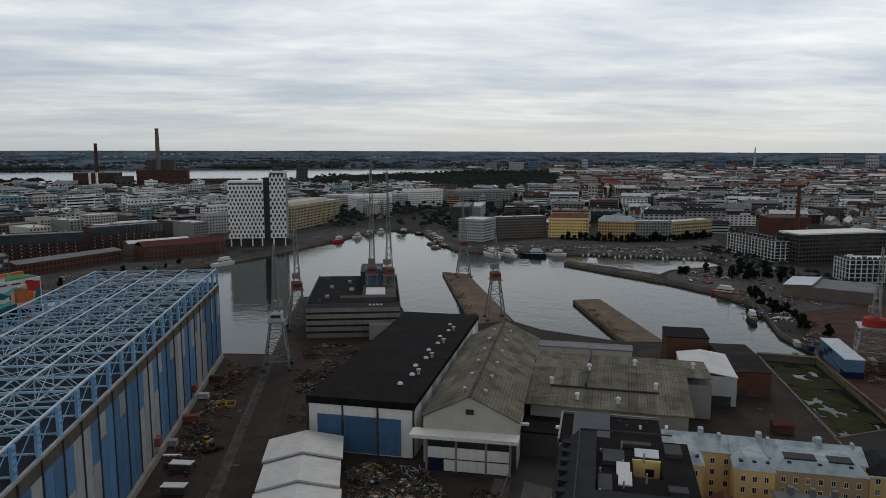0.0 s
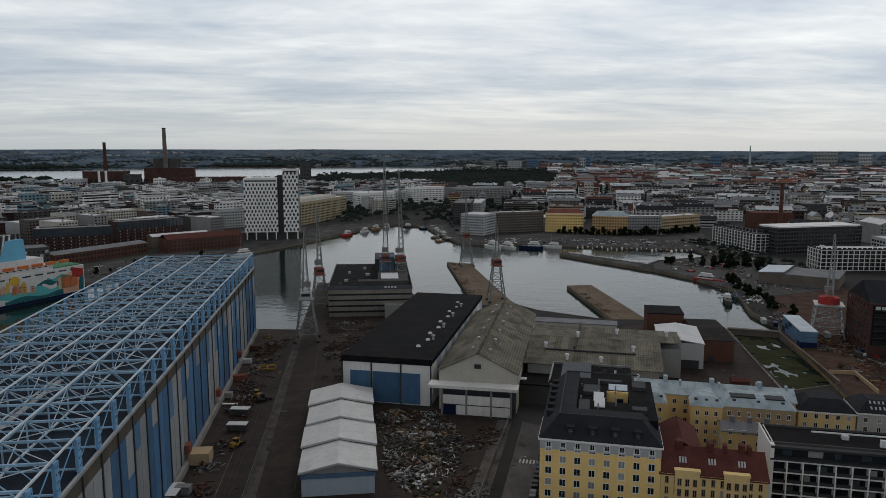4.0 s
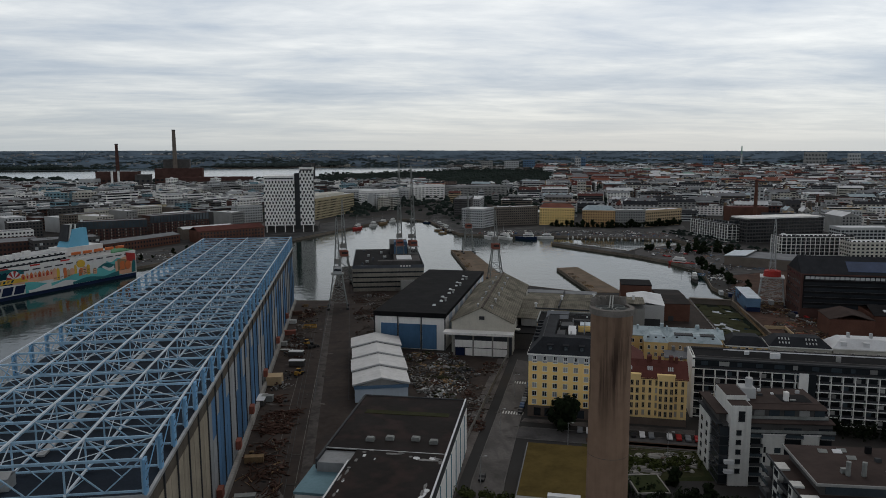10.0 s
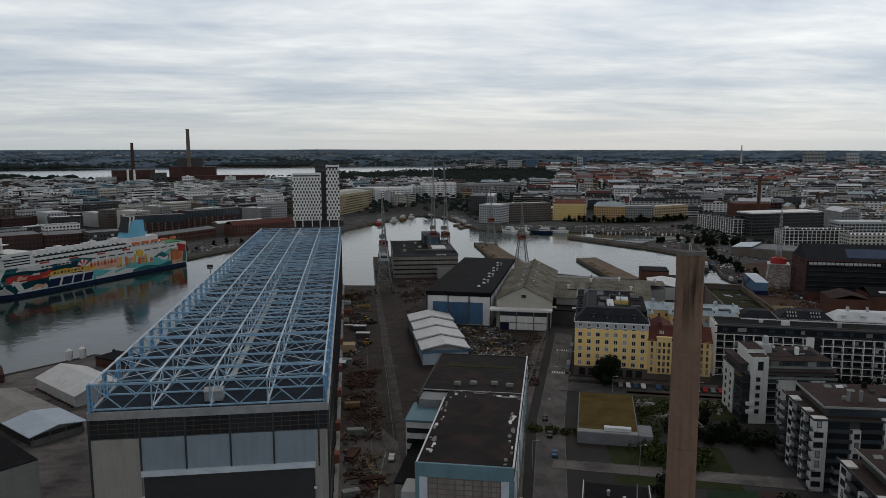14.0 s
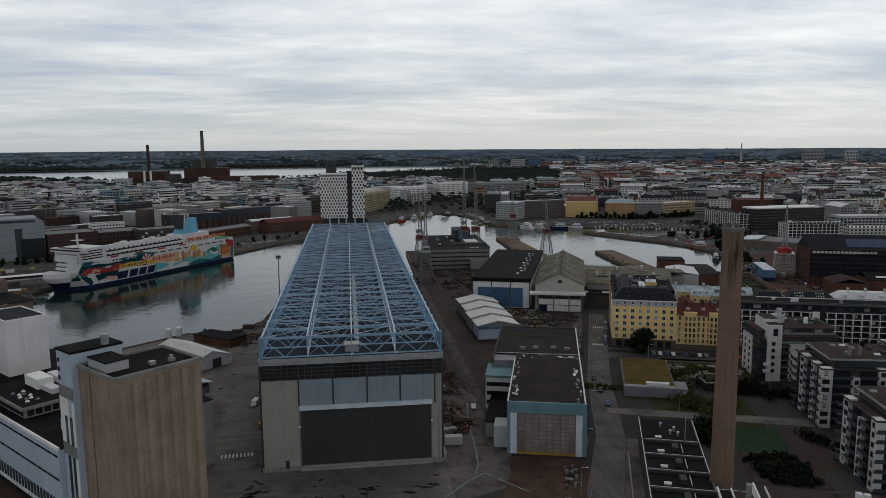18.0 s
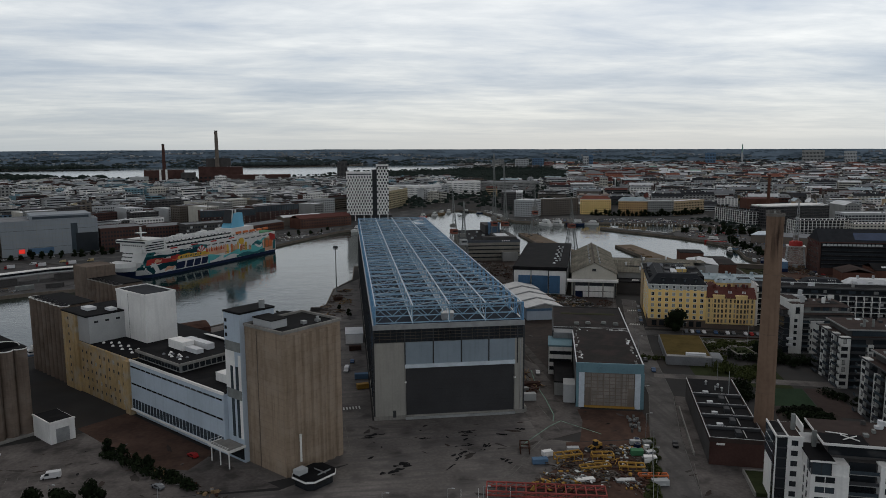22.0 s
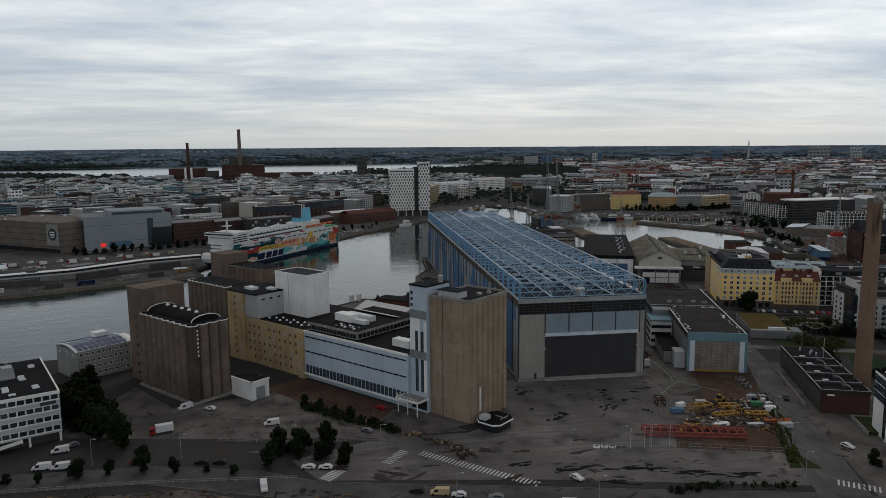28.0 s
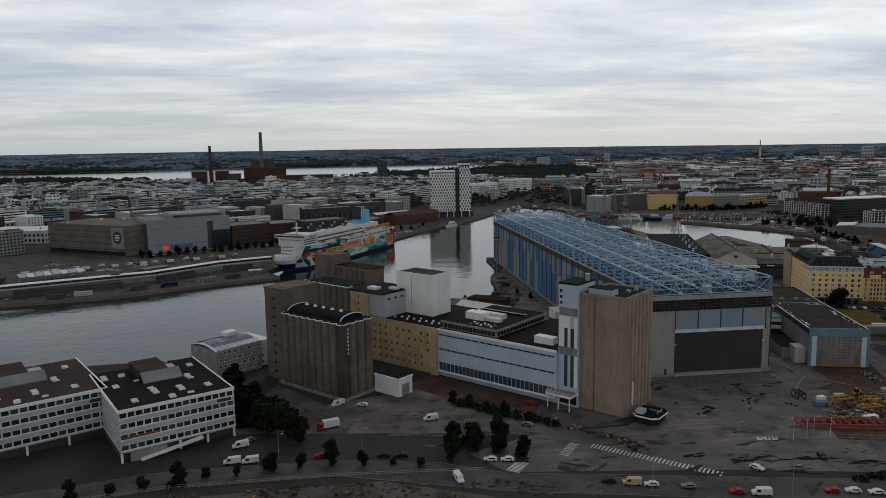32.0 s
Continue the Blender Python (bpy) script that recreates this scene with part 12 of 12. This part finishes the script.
part("end_wall", Shape().box(0.2, 0.5, 0, 19.8, 15.5, 3.5), M["brick_dark"], dm)
for x, y in ((-128, 178), (-123, 181)):
    tk = base("white_tank", x, y, 0, "small white storage tank", "tank", group="white tanks")
    part("shell", Shape().tube(0, 0, 0, 4.6, 1.6, 1.6, 14).tube(0, 0, 4.6, 5.4, 1.6, 0.5, 14), M["white"], tk)
    part("ladder", Shape().box(1.6, -0.3, 0, 1.75, 0.3, 4.6), M["galv"], tk)


# ---- boats ----
def boat(x, y, rz, L, m, label, cabin=True, name="moored_boat"):
    t = base(name, x, y, rz, label, "boat", -2.4, group="moored boats")
    W = L * 0.26
    deck = [(0, 0), (L * 0.25, -W * 0.42), (L * 0.6, -W / 2), (L, -W * 0.42), (L, W * 0.42), (L * 0.6, W / 2), (L * 0.25, W * 0.42)]
    part("hull", Shape().prism([(p * 0.94 + L * 0.04, q * 0.75) for p, q in deck], 0, L * 0.11 + 0.4, deck), M[m], t)
    if cabin:
        c = part("cabin", Shape().box(L * 0.38, -W * 0.32, L * 0.11 + 0.4, L * 0.85, W * 0.32, L * 0.2 + 0.7), M["ship_white"], t)
        part("cabin_window", Shape().box(L * 0.37, -W * 0.33, L * 0.15 + 0.4, L * 0.83, W * 0.33, L * 0.175 + 0.5), M["glass"], c)
    if L > 14:
        part("upper_deck", Shape().box(L * 0.45, -W * 0.28, L * 0.2 + 0.7, L * 0.8, W * 0.28, L * 0.27 + 0.8), M["ship_white"], t)
    part("mast", Shape().tube(L * 0.5, 0, L * 0.11, L * 0.75, 0.1, 0.06, 6), M["galv"], t)


boat(192, 690, -70, 30, "ship_white", "white two-deck excursion boat at the quay")
boat(206, 686, -60, 26, "ship_white", "white two-deck excursion boat at the quay")
boat(226, 676, -20, 26, "navy", "blue-hulled excursion boat at the quay")
boat(250, 676, -15, 22, "ship_white", "white excursion boat at the quay")
boat(338, 458, 130, 24, "red_paint", "red and white old steamer at the quay")
boat(302, 384, 70, 20, "dark_wall", "black-hulled tug with yellow cabin")
boat(-62, 640, 50, 26, "ship_white", "white catamaran at the far quay")
boat(40, 800, 58, 22, "red_paint", "red restaurant boat at the quay")
boat(62, 834, 58, 20, "ship_white", "white boat at the quay")
boat(76, 858, 58, 22, "wood", "brown wooden schooner at the quay")
boat(92, 884, 58, 18, "ship_white", "white boat at the quay")
boat(118, 902, -30, 16, "dark_wall", "dark sailing boat at the quay")
boat(-232, 108, 40, 22, "blue_wall", "blue work boat behind the mill")
rbt = random.Random(8)
for i in range(24):
    u = i / 23
    boat(288 + 105 * u + rbt.uniform(-1, 1), 667 - 42 * u, rbt.choice([70, 75, 250]), rbt.uniform(6, 10), rbt.choice(["ship_white", "ship_white", "navy", "wood"]), "small moored yacht in the marina")
for i in range(26):
    u = i / 25
    boat(264 + 44 * u, 626 - 76 * u, rbt.choice([32, 28]), rbt.uniform(6, 10), rbt.choice(["ship_white", "ship_white", "navy", "sky_blue"]), "small moored yacht beside the jetty")
for i in range(14):
    u = i / 13
    boat(150 + 6 * u, 880 - 140 * u, rbt.choice([160, 20]), rbt.uniform(9, 15), rbt.choice(["dark_wall", "wood", "ship_white", "navy"]), "old wooden boat moored at the quay")


# ---- shrubs ----
def shrub_bank(name, pts, r, h, n, seed, label, m="leaf"):
    """Bushes grown together along a line: many small leaf clumps of uneven height."""
    rng = random.Random(seed)
    s = Shape()
    for (x0, y0), (x1, y1) in zip(pts, pts[1:]):
        for _ in range(n):
            u = rng.random()
            cx, cy = x0 + (x1 - x0) * u + rng.gauss(0, r * 0.45), y0 + (y1 - y0) * u + rng.gauss(0, r * 0.45)
            cr, top = rng.uniform(0.5, 1.1), h * rng.uniform(0.45, 1.1)
            for q in range(16):
                d = Vector((rng.gauss(0, 1), rng.gauss(0, 1), abs(rng.gauss(0, 1)))).normalized()
                p = Vector((cx, cy, top * rng.uniform(0.1, 0.8))) + d * cr
                a = d.orthogonal().normalized() * rng.uniform(0.25, 0.5)
                b = d.cross(a)
                s.add([tuple(p + a), tuple(p + b), tuple(p - a), tuple(p - b)], [(0, 1, 2, 3)])
    solo(name, s, M[m], label, "shrubs", "stuff")


shrub_bank("shrub_bank", [(-148, -18), (-140, -24), (-132, -32), (-122, -40), (-114, -48)], 3.0, 2.6, 40, 1, "ragged dark bushes along the car park edge")
shrub_bank("shrub_bank", [(102, 34), (105, 44), (109, 58)], 5.0, 4.0, 110, 2, "dense olive and green courtyard bushes", "leaf_olive")
shrub_bank("shrub_bank", [(92, 0), (95, 8), (100, 18)], 4.0, 3.5, 80, 3, "dark bushes round the tall chimney")
for k_, row in enumerate(([(99, -14), (108, -14.5), (112, -17)], [(97.5, -19), (106, -20), (112.5, -21)], [(97, -24.5), (105, -26), (112, -26)], [(98, -29), (104, -31), (109.5, -31.5)])):
    shrub_bank("hedge_row", row, 2.4, 1.7, 70, 40 + k_, "broad low dark hedge in a bordered bed")
shrub_bank("shrub_bank", [(118, 58), (130, 48), (142, 44), (154, 36)], 5.0, 4.5, 90, 5, "dark shrubbery in front of the flats")
shrub_bank("shrub_bank", [(128, 2), (134, -14), (140, -34)], 3.0, 3.0, 60, 6, "dark hedge along the flats")
shrub_bank("shrub_bank", [(-36, -106), (-30, -104.5), (-20, -104), (4, -108)], 1.8, 1.3, 14, 7, "low ragged bushes on the verge")
shrub_bank("shrub_bank", [(12, -92), (18, -80), (28, -58), (38, -34)], 1.6, 1.2, 60, 8, "overgrown olive weeds along the yard fence", "leaf_olive")
shrub_bank("shrub_bank", [(106, 24), (112, 30), (119, 36)], 4.5, 3.6, 120, 41, "rounded light green garden bushes", "leaf_olive")
shrub_bank("shrub_bank", [(66, 66), (78, 60), (96, 52)], 2.0, 2.0, 40, 9, "olive bushes by the planted roof", "leaf_olive")
shrub_bank("shrub_bank", [(200, 96), (222, 84), (240, 80)], 6.0, 6.0, 100, 10, "dark trees and bushes in front of the grid house")
shrub_bank("shrub_bank", [(114, 72), (124, 78), (134, 74), (146, 76)], 5.0, 2.2, 60, 11, "olive scrub on the rocky bank", "leaf_olive")
heap("bank_rock", [(112, 66), (117, 94), (150, 83), (145, 67)], 160, ["scrap_light", "concrete", "granite"], "grey rocks showing through the scrub", 24, 0.4, 2.4, 10, 3.0)


# ---- clutter on the far quays ----
rq = random.Random(77)
for i in range(16):
    u = rq.uniform(0, 1)
    plant(318 + 22 * u + rq.uniform(-5, 5), 350 + 95 * u + rq.uniform(-6, 6), rq.randrange(3), rq.uniform(0.6, 1.1), rq.uniform(0, 360))
for i in range(9):
    box_thing("site_container", rq.uniform(292, 326), rq.uniform(236, 330), rq.choice([70, -20, 66]), rq.uniform(5, 8), 2.5, 2.6, rq.choice(["navy", "dark_wall", "brick", "lightgrey_wall", "wood"]), "weathered site container on the building site", "container")
heap("quay_clutter", [(290, 232), (318, 222), (330, 300), (318, 330), (300, 300)], 420, ["wood", "steel_dark", "galv", "brick", "steel_grey"], "scattered timber and steel on the building site", 41, 1.6, 6.0)
heap("terminal_clutter", [(-262, 306), (-290, 292), (-360, 254), (-430, 240), (-620, 214), (-620, 222), (-430, 250), (-350, 276), (-290, 312)], 420, ["steel_dark", "dark_wall", "galv", "wood", "steel_grey"], "bollards, fenders and gear along the terminal quay", 43, 1.6, 6.0)
heap("far_quay_clutter", [(-266, 388), (-250, 392), (-150, 516), (-80, 640), (-92, 648), (-168, 520), (-276, 396)], 360, ["steel_dark", "dark_wall", "wood", "steel_grey", "roof_light"], "bollards, benches and gear along the far quay", 44, 1.5, 5.0)
for i in range(14):
    a = i / 13
    plant(-238 + 150 * a + rq.uniform(-3, 3), 440 + 208 * a + rq.uniform(-4, 4), rq.randrange(3), rq.uniform(0.5, 0.9), rq.uniform(0, 360))


def rock_bank():
    """Low pale rock outcrops in rough grass behind the garden path."""
    t = base("rock_outcrop", 0, 0, 0, "low pale grey bedrock outcrops in rough grass", "rock", kind="stuff")
    s = Shape()
    for i in range(90):
        x, y = rq.uniform(118, 147), rq.uniform(69, 84)
        L, Wd, h = rq.uniform(0.8, 3.4), rq.uniform(0.5, 1.6), rq.uniform(0.25, 0.9)
        a = rq.uniform(-0.6, 0.3)
        ring = [(x + math.cos(a) * L * math.cos(q) * rq.uniform(0.8, 1.1) - math.sin(a) * Wd * math.sin(q), y + math.sin(a) * L * math.cos(q) + math.cos(a) * Wd * math.sin(q) * rq.uniform(0.8, 1.1)) for q in [k * math.pi / 4 for k in range(8)]]
        s.prism(ring, 0.0, h, [(x + (p - x) * 0.62, y + (q - y) * 0.62) for p, q in ring])
    p = part("rock", s, M["concrete"], t)
    tagged(p, kind="stuff")


rock_bank()
sheet("garden_path", [(118, 96.5), (119, 99), (168, 82.5), (167, 80)], "red_dirt", "reddish gravel garden path", "path", 0.08)
sheet("grass_bank", [(112, 68), (116, 94), (164, 79), (150, 62)], "grass", "rough grass bank beside the path", "grass", 0.055)

for x, y, a, m in ((-404, 240, 12, "dark_wall"), (-388, 248, 14, "lightgrey_wall"), (-352, 262, 28, "dark_wall"), (-332, 270, 28, "navy"), (-306, 290, 30, "steel_grey"), (-288, 298, 32, "dark_wall"), (-268, 316, 50, "wood"), (-452, 240, 8, "dark_wall"), (-490, 228, 8, "steel_grey")):
    box_thing("freight_trailer", x, y, a, 12.0, 2.6, 3.4, m, "boxy freight trailer parked on the terminal quay", "trailer")


def green_lines():
    """Worn green track lines painted on the yard."""
    s = Shape()
    for run in ([(16.8, 52), (13.7, 32.5), (12.8, 12.7), (11.1, -4.5), (9.2, -10)], [(-8, -30.5), (6.3, -15), (12, -10.4), (17.3, -17.7), (22.7, -24.8)]):
        for (x0, y0), (x1, y1) in zip(run, run[1:]):
            d = math.hypot(x1 - x0, y1 - y0)
            ox, oy = (y1 - y0) / d * 0.22, -(x1 - x0) / d * 0.22
            s.prism([(x0 - ox, y0 - oy), (x1 - ox, y1 - oy), (x1 + ox, y1 + oy), (x0 + ox, y0 + oy)], 0.06, 0.075)
    solo("painted_line_green", s, M["marking_green"], "worn green track line painted on the yard", "marking", "structure")


green_lines()


def drum(x, y, r, h, m, label):
    t = base("steel_drum", x, y, rq.uniform(0, 90), label, "drum", group="drums and tanks")
    part("shell", Shape().tube(0, 0, 0.05, h, r, n=12), M[m], t)
    part("lid", Shape().ring(0, 0, h - 0.05, h + 0.06, r * 1.05, r * 0.8, 12), M["steel_grey"], t)


for i in range(22):
    u, w = rq.uniform(0, 1), rq.uniform(0, 1)
    drum(33 + 4.5 * u + 5 * w, -25 + 14.5 * w, rq.uniform(0.35, 0.6), rq.uniform(0.8, 1.3), rq.choice(["steel_grey", "galv", "dark_wall", "scrap_light"]), "dull grey steel drum on the dirt")
for x, y, m in ((32.0, -34, "navy"), (34.2, -36, "dark_wall"), (30.6, -38, "navy"), (33.0, -40, "white"), (29.8, -43, "dark_wall"), (31.6, -46, "navy"), (28.6, -49, "dark_wall")):
    drum(x, y, 1.1, 1.7, m, "squat round tank in the storage yard")
